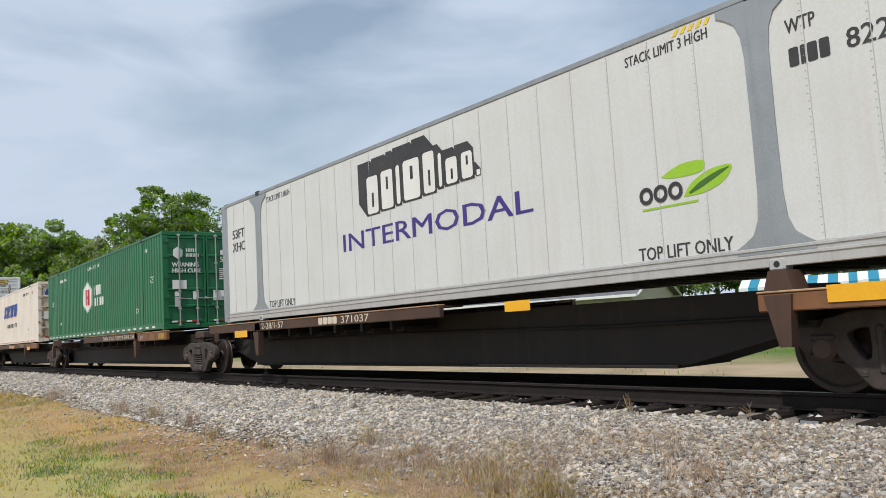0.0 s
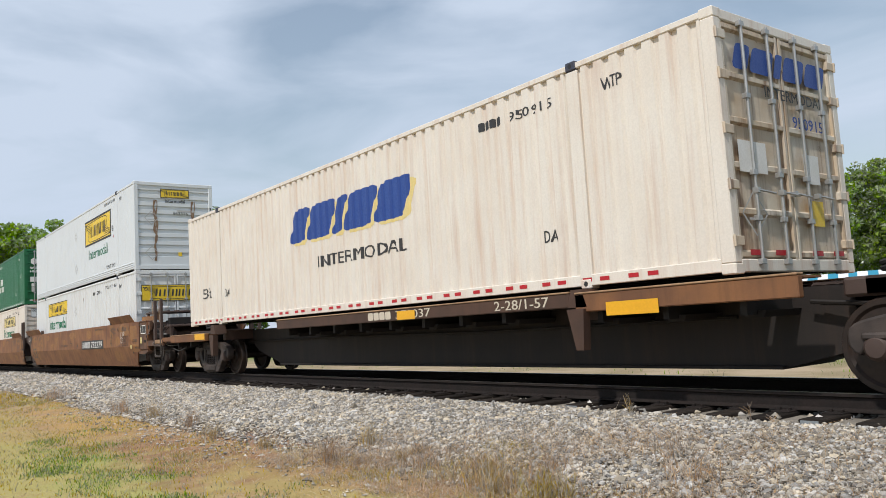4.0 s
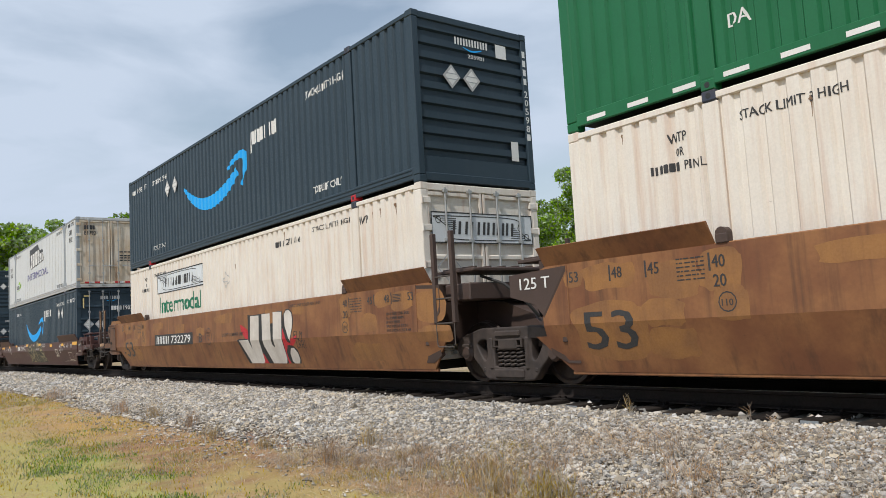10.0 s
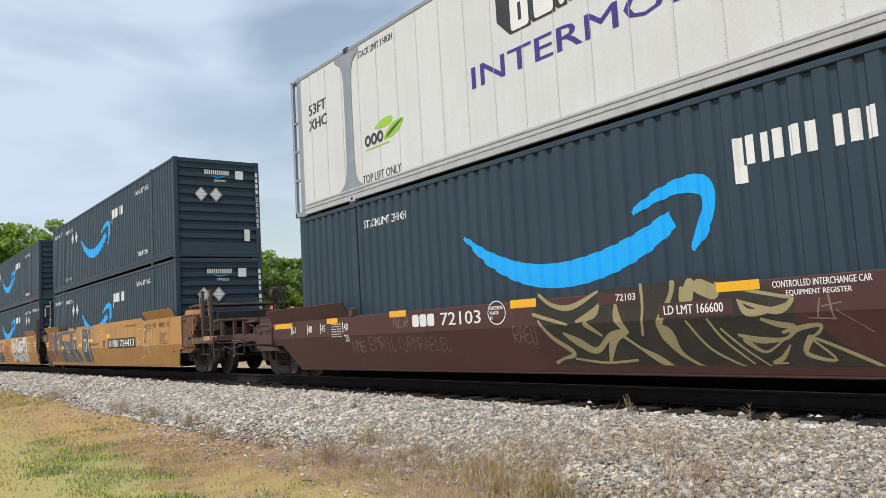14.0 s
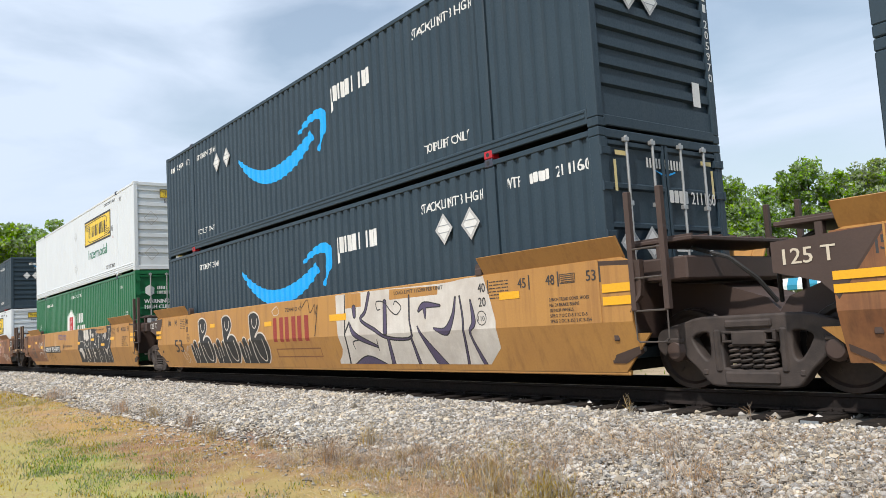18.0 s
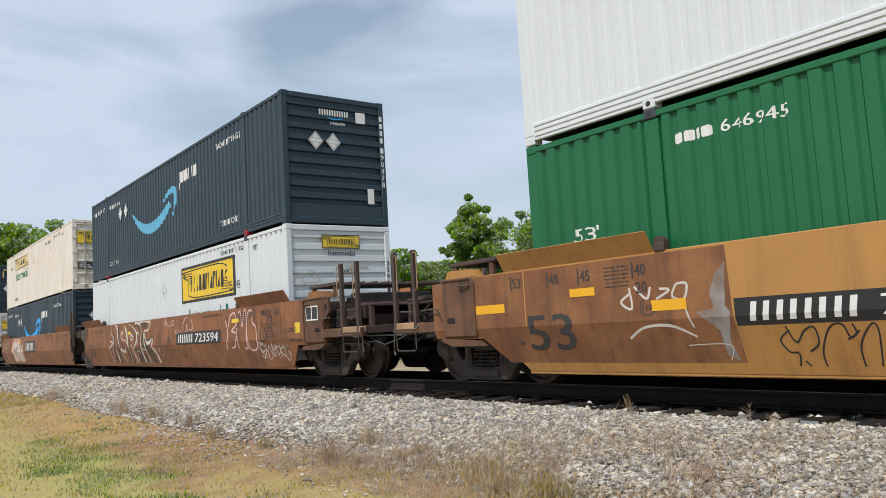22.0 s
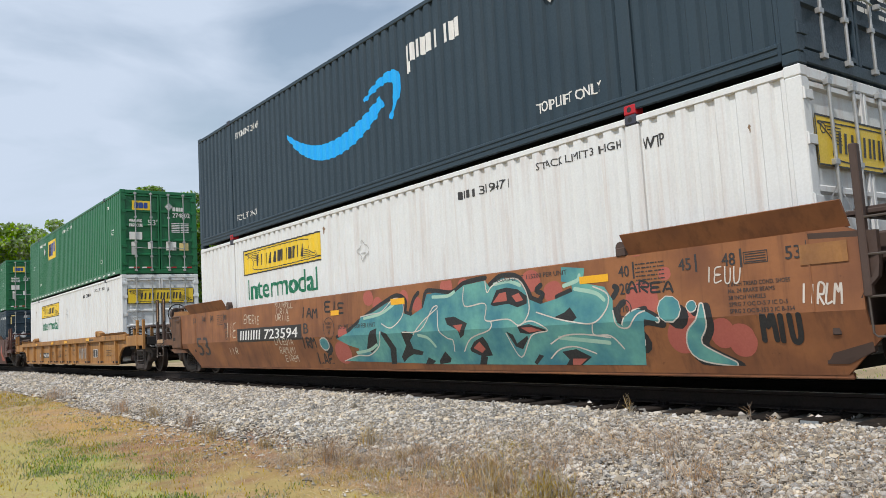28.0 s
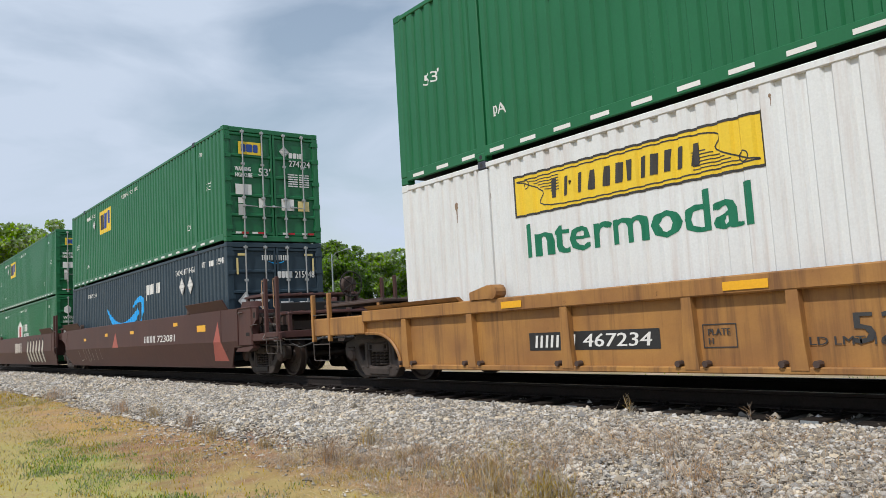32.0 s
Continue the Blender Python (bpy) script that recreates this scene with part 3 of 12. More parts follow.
def smile(c, face, key, material, dz=0.0, dx=0.0):
    def shape():
        a = ribbon([(-11.05, 1.84, 0.05), (-10.5, 1.47, 0.2), (-9.8, 1.2, 0.29), (-9.1, 1.12, 0.33), (-8.4, 1.2, 0.33), (-7.8, 1.38, 0.29), (-7.35, 1.6, 0.22)], 4)
        b = ribbon([(-7.92, 1.74, 0.07), (-7.6, 1.87, 0.13), (-7.25, 1.95, 0.17), (-6.98, 1.93, 0.22), (-6.88, 1.82, 0.2), (-6.9, 1.6, 0.17), (-7.0, 1.4, 0.14), (-7.12, 1.22, 0.06)], 4)
        return flat_bm([[(x + dx, z + dz) for x, z in q] for q in a + b])
    mark("curved_arrow", (key, "smile"), shape, face, material, c, 0.004)


def container(u, base, kind, front, number="", blue="sky_blue", door_mat=None, top=None, yellow="yellow"):
    """A 53-foot container with its front end at u along the train. front: 'door' or 'wall'. number: the digits on it."""
    paint, rails, face, xs, label = LOOKS[kind]
    c = tagged(new("shipping_container"), label, "container", "containers on the train")
    c.matrix_basis = pose(u, 0, base)
    z0, z1 = (0.17, H - 0.09)
    turn = pose(-L, 0, 0, 0, 0, 180)
    fkey = "slab" if face is SLAB else "bead" if face is BEAD else "deep"
    side = fresh(kept(("side", fkey), lambda: side_mesh(face, xs, z0, z1)), paint)
    part("side_panel", side, paint, c)
    part("side_panel", side, paint, c, at=turn)
    part("roof", fresh(kept("roof", lambda: Geo().box(-L + 0.05, -0.05, -HY + 0.05, HY - 0.05, H - 0.05, H - 0.012, 0.006).mesh("roof")), paint), paint, c)

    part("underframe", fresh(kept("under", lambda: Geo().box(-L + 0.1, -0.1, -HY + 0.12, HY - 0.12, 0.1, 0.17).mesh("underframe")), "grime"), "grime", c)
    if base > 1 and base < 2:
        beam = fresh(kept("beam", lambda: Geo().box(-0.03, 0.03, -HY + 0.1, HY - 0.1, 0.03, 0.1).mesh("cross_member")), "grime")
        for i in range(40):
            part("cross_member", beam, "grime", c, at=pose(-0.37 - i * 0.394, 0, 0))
    deep = {"jb_smooth": 0.29, "prime": 0.25, "navy": 0.25, "hub": 0.21, "emp": 0.21}.get(kind, 0.17)
    under = 0.052 if base > 2.5 and kind != "prime" else 0.03
    for s, at in ((0, None), (1, turn)):
        part("top_rail", fresh(kept("trail", lambda: Geo().box(-L + 0.17, -0.17, -HY, -HY + 0.07, H - 0.1, H - 0.022, 0.01).mesh("top_rail")), "galv" if kind == "prime" else rails), rails, c, at=at)

        def brail():
            return Geo().box(-L + 0.17, -0.17, -HY, -HY + 0.06, under, deep, 0.008).mesh("bottom_rail")
        rail = part("bottom_rail", fresh(kept(("brail", deep, under), brail), rails), rails, c, at=at)
        for z in () if deep < 0.22 else (0.1, 0.17, 0.235) if deep > 0.27 else (0.13, 0.2):
            part("rail_rib", fresh(kept(("rrib", z), lambda: Geo().box(-L + 0.2, -0.2, -HY - 0.012, -HY, z, z + 0.035, 0.006).mesh("rail_rib")), rails), rails, rail)
        for x in (0.0, -L + 0.17):
            part("corner_post", fresh(kept(("cpost", x), lambda: Geo().box(x - 0.17, x, -HY, -HY + 0.13, 0.118, H - 0.118, 0.012).mesh("corner_post")), "galv" if kind == "prime" else rails), rails, c, at=at)
        for x in (0.0, -L + 0.178):
            for z in (0.0, H - 0.118):
                cm = fresh(kept("casting", casting_mesh), "galv" if kind == "prime" else rails)
                part("corner_casting", cm, rails, c, at=(at or Matrix()) @ pose(x, 0, z))
        for x in POSTS:
            if kind == "prime":
                x = x - (0.0 if number == "82248" and x > -5 else 0.12 if number == "82248" else 0.07)
                fm = fresh(kept("flared", flared_post_mesh), "galv")
                part("lift_post", fm, "galv", c, "galvanised flared lifting post", (at or Matrix()) @ pose(x, 0, 0))
            else:
                lm = fresh(kept("lpost", lambda: Geo().box(-0.1, 0.1, -HY - 0.002, -HY + 0.1, 0.118, H - 0.118, 0.014).mesh("lift_post")), rails)
                part("lift_post", lm, rails, c, at=(at or Matrix()) @ pose(x, 0, 0))
            for z in (-0.004, H - 0.114):
                def lift_casting():
                    g = Geo().box(-0.085, 0.085, -HY - 0.012, -HY + 0.15, 0, 0.118, 0.012)
                    return g.mesh("lift_casting")
                hue = (top or rails) if z < 0.5 else "steel_blue"
                cast = part("lift_casting", fresh(kept("casting2", lift_casting), hue), hue, c, at=(at or Matrix()) @ pose(x, 0, z))
                # black disc paints the dark inside of the lifting hole; the casting is solid
                hole = kept("cast_dark_disc", lambda: Geo().lathe([(0.03, -HY - 0.014), (0.034, -HY - 0.0125)], 10, 0, 0.06).mesh("casting_hole"))
                part("casting_hole", fresh(hole, "black"), "black", cast)
    # the ends
    part("end_header", fresh(kept("ehead", lambda: Geo().box(-0.1, 0, -HY + 0.12, HY - 0.12, H - 0.13, H - 0.01, 0.012).mesh("end_header")), rails), rails, c)
    part("end_sill", fresh(kept("esill", lambda: Geo().box(-0.1, 0, -HY + 0.12, HY - 0.12, 0.02, 0.16, 0.012).mesh("end_sill")), rails), rails, c)
    wall = fresh(kept("bulk", bulkhead_mesh), paint)
    part("end_panel", wall, paint, c, at=turn)
    dm = door_mat or paint
    if front == "door":
        rod, hand = fresh(kept("rod", rod_mesh), "rod"), fresh(kept("handle", handle_mesh), "rod")
        for s in (-1, 1):
            d = door_leaf(c, s, kind == "prime", dm)
            for y in (0.3, 0.82):
                part("lock_rod", rod, "rod", d, at=pose(0, s * y, 0))
                part("handle", hand, "rod", d, at=pose(0, s * y, 0) @ (pose(0, 0, 0) if s * y < 0 else pose(0, -0.34, 0)))
            for z in (0.35, 0.95, 1.55, 2.15, 2.6):
                hm = fresh(kept(("hinge", s), lambda: Geo().box(-0.05, 0.014, s * (HY - 0.19), s * (HY - 0.005), -0.05, 0.05, 0.006).tube([(0.012, s * (HY - 0.012), -0.06), (0.012, s * (HY - 0.012), 0.06)], 0.016, 6).mesh("hinge")), dm)
                part("hinge", hm, dm, d, at=pose(0, 0, z))
    else:
        part("end_panel", wall, paint, c)
    markings(c, kind, face, fkey, front, number, blue, yellow)
    return c


def markings(c, kind, face, fkey, front, number, blue, yellow):
    k = (kind, fkey)
    bold = (lambda x, z: 0.0, (), ())
    fr = pose(-0.026, 0, 0, 0, 0, 90)
    dr = pose(-0.001, 0, 0, 0, 0, 90)
    ink = "ink" if kind.startswith(("jb", "prime", "swift")) else "paper"
    if kind == "prime":
        def seam():
            g = Geo().box(-0.004, 0.004, -HY + 0.007, -HY + 0.013, 0.2, H - 0.12)
            for i in range(34):
                z = 0.24 + i * 0.075
                g.add([(-0.032, -HY + 0.012, z), (-0.022, -HY + 0.012, z - 0.01), (-0.012, -HY + 0.012, z), (-0.022, -HY + 0.012, z + 0.01), (-0.022, -HY + 0.004, z)],
                      [(0, 1, 4), (1, 2, 4), (2, 3, 4), (3, 0, 4)])
            return g.mesh("rivet_seam")
        for x in np.arange(-15.6, -0.3, 0.61):
            if min(abs(x - POSTS[0]), abs(x - POSTS[1])) > 0.2:
                part("rivet_seam", fresh(kept("seam", seam), "alu"), "alu", c, at=pose(float(x), 0, 0))
        dx = 0.1 if number == "82248" else 0.0
        if number == "82248":
            part("rear_panel", box(-L - 0.18, -L, -HY, HY, 0.02, H - 0.02, b=0.02), "galv", c)
        else:
            part("rear_frame", Geo().box(-L - 0.27, -L - 0.2, -HY, -HY + 0.07, 0.02, H - 0.02, 0.01).box(-L - 0.27, -L - 0.2, HY - 0.07, HY, 0.02, H - 0.02, 0.01)
                 .box(-L - 0.27, -L, -HY, HY, H - 0.08, H - 0.02, 0.01).box(-L - 0.27, -L, -HY, HY, 0.02, 0.12, 0.01), "galv", c)
            for z in (0.75, 1.35, 1.95):
                part("frame_rung", box(-L - 0.2, -L, -HY + 0.01, -HY + 0.05, z, z + 0.05), "galv", c)
        # emblem of solid slanted blocks with pale faces
        xx = -9.72 + dx
        for n_, (bw, z0_, bh) in enumerate(((0.42, 1.64, 0.72), (0.42, 1.66, 0.72), (0.17, 1.68, 0.72), (0.52, 1.7, 0.72), (0.36, 1.72, 0.72), (0.14, 1.76, 0.6), (0.34, 1.77, 0.46), (0.32, 1.78, 0.46), (0.1, 1.8, 0.1))):
            x1_ = xx + bw
            s_ = 0.26 if n_ < 5 else 0.12
            mark("emblem_block", ("pi", n_, dx), lambda: flat_bm([[(xx, z0_), (x1_, z0_), (x1_, z0_ + bh), (x1_ - s_, z0_ + bh + s_), (xx - s_, z0_ + bh + s_), (xx - s_, z0_ + s_)]]), SLAB, "ink", c, 0.004 + 0.0006 * n_)
            mark("emblem_face", ("pf", n_, dx), lambda: flat_bm([rounded(xx + 0.03, x1_ - 0.03, z0_ + 0.03, z0_ + bh - 0.03, 0.05, 2)] if bw > 0.12 else [rect(xx + 0.01, x1_ - 0.01, z0_ + 0.01, z0_ + bh - 0.01)]), SLAB, "paper", c, 0.011)
            if bw > 0.3:
                mark("emblem_notch", ("pn", n_, dx), lambda: flat_bm([rect(xx + 0.45 * bw, xx + 0.6 * bw, z0_ + (0.5 if n_ % 2 else 0.2) * bh, z0_ + (0.8 if n_ % 2 else 0.55) * bh)]), SLAB, "ink", c, 0.014)
            xx = x1_ + 0.045
        words(c, SLAB, "INTERMODAL", -10.6 + dx, 1.1, 5.05, 0.33, "purple", "p")
        ex = -3.7 if number == "82248" else -13.66
        mark("leaf_emblem", ("leaf", ex), lambda: flat_bm([smooth_line([(ex + 0.34, 1.17), (ex + 0.6, 1.27), (ex + 0.9, 1.26), (ex + 0.86, 1.14), (ex + 0.5, 1.13), (ex + 0.34, 1.17)], 3)[:-1], smooth_line([(ex + 0.62, 0.9), (ex + 0.72, 1.03), (ex + 0.95, 1.14), (ex + 1.23, 1.15), (ex + 1.14, 1.0), (ex + 0.9, 0.91), (ex + 0.62, 0.9)], 3)[:-1]]), SLAB, "lime", c, 0.004)
        mark("leaf_shape", ("leaf2", ex), lambda: flat_bm(ribbon([(ex + 0.7, 0.93, 0.02), (ex + 0.85, 1.0, 0.06), (ex + 1.05, 1.08, 0.05), (ex + 1.2, 1.13, 0.01)])), SLAB, "dk_green", c, 0.008)
        marks("leaf_line", ("leaf4", ex), [rect(ex + 0.05, ex + 0.8, 0.82, 0.845)], SLAB, "lime", c, 0.004)
        for n_ in range(3):
            ring = [(ex + 0.12 + 0.2 * n_ + 0.075 * math.cos(t), 0.99 + 0.08 * math.sin(t), 0.045) for t in (q_ * math.pi / 7 for q_ in range(15))]
            mark("emblem_ring", ("leaf3", ex, n_), lambda: flat_bm(ribbon(ring, 1)), SLAB, "ink", c, 0.009)
        for x in (-3.73, -13.75):
            words(c, SLAB, "STACK LIMIT 3 HIGH", x, 2.56, 1.12, 0.12, "ink", "p")
            words(c, SLAB, "TOP LIFT ONLY", x - 0.02, 0.25, 1.22, 0.15, "ink", "p")
        marks("warning_stripe", "ws", [[(-3.05 + i * 0.1, 2.71), (-3.0 + i * 0.1, 2.71), (-2.95 + i * 0.1, 2.78), (-3.0 + i * 0.1, 2.78)] for i in range(5)], SLAB, "yellow", c, 0.004)
        words(c, SLAB, "53FT\nXHC", -15.7, 1.67, 0.72, 0.52, "ink", "p")
        if number == "82248":
            bars(c, SLAB, -1.74, 1.96, 0.42, 0.19, "2122", "ink", "p")
            words(c, SLAB, number, -1.18, 1.97, 0.66, 0.19, "ink", number)
            words(c, SLAB, "WTP", -1.75, 2.3, 0.3, 0.14, "ink", number)
        else:
            words(c, SLAB, "53FT\nXHC", -1.35, 1.95, 0.6, 0.52, "ink", "p")
            bars(c, SLAB, -1.5, 2.6, 0.42, 0.15, "2222", "ink", "p")
            words(c, SLAB, number, -0.98, 2.6, 0.55, 0.15, "ink", number)
        if number:
            words(c, bold, number, -1.0, 2.15, 0.45, 0.17, "ink", number, dr)
            bars(c, bold, -1.0, 2.38, 0.42, 0.17, "2222", "ink", "pd", dr)
            for z in (1.75, 1.6, 1.5, 1.4):
                bars(c, bold, 0.35, z - 0.3, 0.6, 0.05, "4.3.52", "ink", ("pt", z), dr)
        for y in (-1.0, -0.62, 0.15, 0.55):
            mark("reflector_strip", ("rf", y), lambda: flat_bm([rect(y, y + 0.2, 0.19, 0.26)]), FLAT, "red", c, 0.003, dr)
            mark("reflector_strip", ("rfw", y), lambda: flat_bm([rect(y + 0.2, y + 0.34, 0.19, 0.26)]), FLAT, "paper", c, 0.003, dr)
    if kind in ("hub", "emp"):
        marks("reflector", k + ("dash",), [rect(-L + 0.35 + i * 0.64, -L + 0.65 + i * 0.64, 0.085, 0.14) for i in range(24)], (lambda x, z: -HY, (), ()), "paper", c, 0.003)
        words(c, face, "53'", -1.3, 1.45, 0.4, 0.19, "paper", k)
        words(c, face, "53'", -15.4, 1.5, 0.42, 0.18, "paper", k)
        words(c, face, "WARNING HIGH CUBE", -9.05, 2.52, 1.9, 0.12, "paper", k)
        words(c, face, "WTP", -1.8, 2.42, 0.28, 0.1, "paper", k)
        words(c, face, "DA", -2.68, 0.6, 0.26, 0.15, "paper", k)
        words(c, face, "DA", -13.8, 0.6, 0.26, 0.15, "paper", k)
        if number:
            bars(c, face, -13.8, 2.42, 0.5, 0.12, "2212", "paper", k)
            words(c, face, number, -13.2, 2.42, 0.75, 0.13, "paper", k)
    if kind == "hub":
        hexa = [(-8.98, 0.97), (-8.42, 1.22), (-8.36, 1.75), (-8.98, 2.06), (-9.6, 1.8), (-9.62, 1.25)]
        mark("emblem_border", "hexo", lambda: flat_bm([[(-8.98 + (x + 8.98) * 1.14, 1.51 + (z - 1.51) * 1.14) for x, z in hexa]]), face, "pale_green", c, 0.003)
        mark("emblem", "hex", lambda: flat_bm([hexa]), face, "paper", c, 0.006)
        marks("emblem_block", "hexb", [rect(-9.3, -9.18, 1.2, 1.8), rect(-9.12, -9.0, 1.2, 1.8), rect(-8.92, -8.8, 1.2, 1.8), rect(-8.74, -8.62, 1.2, 1.8), rect(-9.12, -8.8, 1.46, 1.55)], face, "red", c, 0.010)
        marks("word_block", "hubw", strokes(-8.0, 1.52, 0.95, 0.36, "222", 0.4) + strokes(-8.05, 1.12, 1.45, 0.3, "22222", 0.4), face, "paper", c, 0.004)
        mark("emblem", "hexd", lambda: flat_bm([[(-0.98 + (x + 9.6) * 0.23, 2.06 + (z - 0.97) * 0.34) for x, z in hexa]]), FLAT, "paper", c, 0.003, dr)
        marks("word_block", "hubd", strokes(-0.6, 2.28, 0.32, 0.1, "222", 0.4) + strokes(-0.6, 2.13, 0.4, 0.1, "22222", 0.4), FLAT, "paper", c, 0.003, dr)
    if kind == "emp":
        mark("emblem", "empp", lambda: flat_bm([rect(-11.85, -10.35, 1.67, 2.5)]), face, "yellow", c, 0.004)
        marks("emblem_block", "empb", [rect(-11.7, -11.34, 1.82, 2.36)], face, "ink", c, 0.008)
        marks("emblem_block", "empc", [[(-11.26, 1.82), (-10.92, 1.82), (-10.84, 2.36), (-11.18, 2.36)], rect(-10.76, -10.5, 1.95, 2.4)], face, "blue_ink", c, 0.008)
        diamond(c, face, -12.55, 2.12, 0.17, k)
        mark("emblem", "empd", lambda: flat_bm([rect(-0.92, -0.32, 2.2, 2.52)]), FLAT, "yellow", c, 0.003, dr)
        marks("emblem_block", "empdb", blocks(-0.85, 2.26, 0.46, 0.2, "343", 0.3), FLAT, "blue_ink", c, 0.006, dr)
        diamond(c, FLAT, 0.32, 2.35, 0.14, "empd", "grey_sign", dr)
    if kind in ("hub", "emp") and front == "door":
        if kind == "hub":
            words(c, FLAT, "WARNING\nHIGH CUBE", -1.02, 1.66, 0.86, 0.3, "paper", "hubdoor", dr, lift=0.003)
        else:
            words(c, FLAT, "WARNING\nHIGH CUBE", -1.02, 1.62, 0.45, 0.26, "paper", "empdoor", dr, lift=0.003)
        words(c, FLAT, "53'", 0.62 if kind == "hub" else -0.4, 1.02 if kind == "hub" else 1.68, 0.32, 0.2, "paper", "dd", dr, lift=0.003)
        if number:
            words(c, FLAT, number, 0.45, 1.98, 0.6, 0.16, "paper", ("d", number), dr, lift=0.003)
        bars(c, FLAT, 0.45, 2.2, 0.42, 0.14, "2212", "paper", "hd", dr, lift=0.003)
        for i in range(6):
            bars(c, FLAT, 0.4, 1.75 - i * 0.06, 0.62, 0.032, ("52.43", "34.25", "43.34")[i % 3], "paper", ("hdl", i), dr, lift=0.003)
        marks("notice", "ntc", [rect(-1.02, -0.6, 1.18, 1.44), rect(-0.96, -0.78, 0.96, 1.1), rect(-0.42, -0.25, 0.86, 1.1), rect(0.2, 0.55, 0.82, 1.12)], FLAT, "paper", c, 0.003, dr)
        marks("notice", "ntc2", [rect(-0.96, -0.78, 0.66, 0.94)], FLAT, "grey_sign", c, 0.003, dr)
        marks("notice", "ntc3", [rect(0.66, 0.98, 0.82, 1.08)], FLAT, "pale_yellow", c, 0.003, dr)
        for y in (-1.05, -0.62, 0.2, 0.75):
            mark("reflector_strip", ("hrf", y), lambda: flat_bm([rect(y + 0.16, y + 0.34, 0.2, 0.25)]), FLAT, "red", c, 0.003, dr)
            mark("reflector_strip", ("hrfw", y), lambda: flat_bm([rect(y, y + 0.15, 0.2, 0.25)]), FLAT, "paper", c, 0.003, dr)
    if kind == "navy":
        dz = 0.25 if number == "211160" else 0.0
        dx = 0.13 if number == "190312" else 0.0
        smile(c, face, k + (blue, dz, dx), blue, dz, dx)
        marks("word_block", ("prm", dx), strokes(-6.58 + 1.4 * dx, 2.02, 1.5, 0.3, "22132", 0.5, 0.0, 0.4) + [rect(-6.58 + 1.4 * dx, -6.44 + 1.4 * dx, 1.84, 2.02)], face, "paper", c, 0.004)
        words(c, face, "STACK LIMIT 3 HIGH", -3.83, 2.36, 1.58, 0.15, "paper", k)
        words(c, face, "STACK LIMIT 3 HIGH", -13.7, 2.36, 1.3, 0.14, "paper", k)
        words(c, face, "TOP LIFT ONLY", -3.62, 0.4, 1.15, 0.14, "paper", k)
        words(c, face, "TOP LIFT ONLY", -13.75, 0.4, 1.15, 0.13, "paper", k)
        words(c, face, "WTP", -1.75 if front == "door" else -14.6, 2.4, 0.28, 0.15, "paper", k)
        if number:
            nx = -1.3 if front == "door" else -15.85
            bars(c, face, nx, 2.4, 0.42, 0.14, "2222", "paper", k)
            words(c, face, number, nx + 0.5, 2.4, 0.6, 0.15, "paper", k)
        for x in ((-3.2, -2.55) if front == "door" else (-12.3, -11.66)):
            diamond(c, face, x, 2.04, 0.22, k)
        ff = FLAT
        marks("word_block", "amz", strokes(-0.38, 2.45, 0.76, 0.13, "222222", 0.5, 0.0, 0.36), ff, "paper", c, 0.003, fr)
        mark("word_underline", "amzs", lambda: flat_bm(ribbon([(-0.2, 2.42, 0.01), (0.0, 2.37, 0.03), (0.22, 2.42, 0.02)])), ff, "sky_blue", c, 0.003, fr)
        if front == "door":
            for y in (-0.85, -0.42):
                diamond(c, ff, y, 1.45, 0.2, "nd", "grey_sign", pose(0.0, 0, 0, 0, 0, 90))
            if number:
                words(c, ff, number, 0.5, 2.0, 0.55, 0.17, "paper", ("nd", number), dr)
                bars(c, ff, 0.02, 2.0, 0.42, 0.17, "2222", "paper", "nd", dr)
            for i in range(6):
                bars(c, ff, 0.08, 1.35 - i * 0.11, 0.36, 0.06, ("62", "35", "44")[i % 3], "paper", ("ndl", i), dr)
                bars(c, ff, 0.6, 1.35 - i * 0.11, 0.3, 0.05, ("43", "25", "33")[i % 3], "paper", ("ndm", i), dr)
            marks("reflector", "ndr", [rect(-1.02, -0.78, 2.56, 2.62), rect(0.78, 1.02, 2.56, 2.62), rect(-1.06, -1.01, 2.1, 2.5), rect(1.0, 1.05, 2.1, 2.5)], ff, "pale_yellow", c, 0.003, dr)
        else:
            for y in (-0.5, -0.06):
                diamond(c, ff, y, 1.85, 0.19, "nw", "grey_sign", pose(-0.016, 0, 0, 0, 0, 90))
            marks("notice", "nwn", [rect(0.55, 0.8, 2.35, 2.6), rect(0.78, 0.95, 0.5, 0.85)], ff, "paper", c, 0.003, fr)
            marks("number_block", "nwv", [rect(1.17, 1.24, 2.45 - i * 0.17, 2.57 - i * 0.17) for i in range(4)], ff, "paper", c, 0.003, pose(0.001, 0, 0, 0, 0, 90))
            if number:
                for i, ch in enumerate(number):
                    words(c, ff, ch, 1.165, 1.7 - i * 0.16, 0.08, 0.12, "paper", "nwv", pose(0.001, 0, 0, 0, 0, 90))
                words(c, ff, number, -0.1, 2.24, 0.36, 0.07, "paper", ("nw", number), fr)
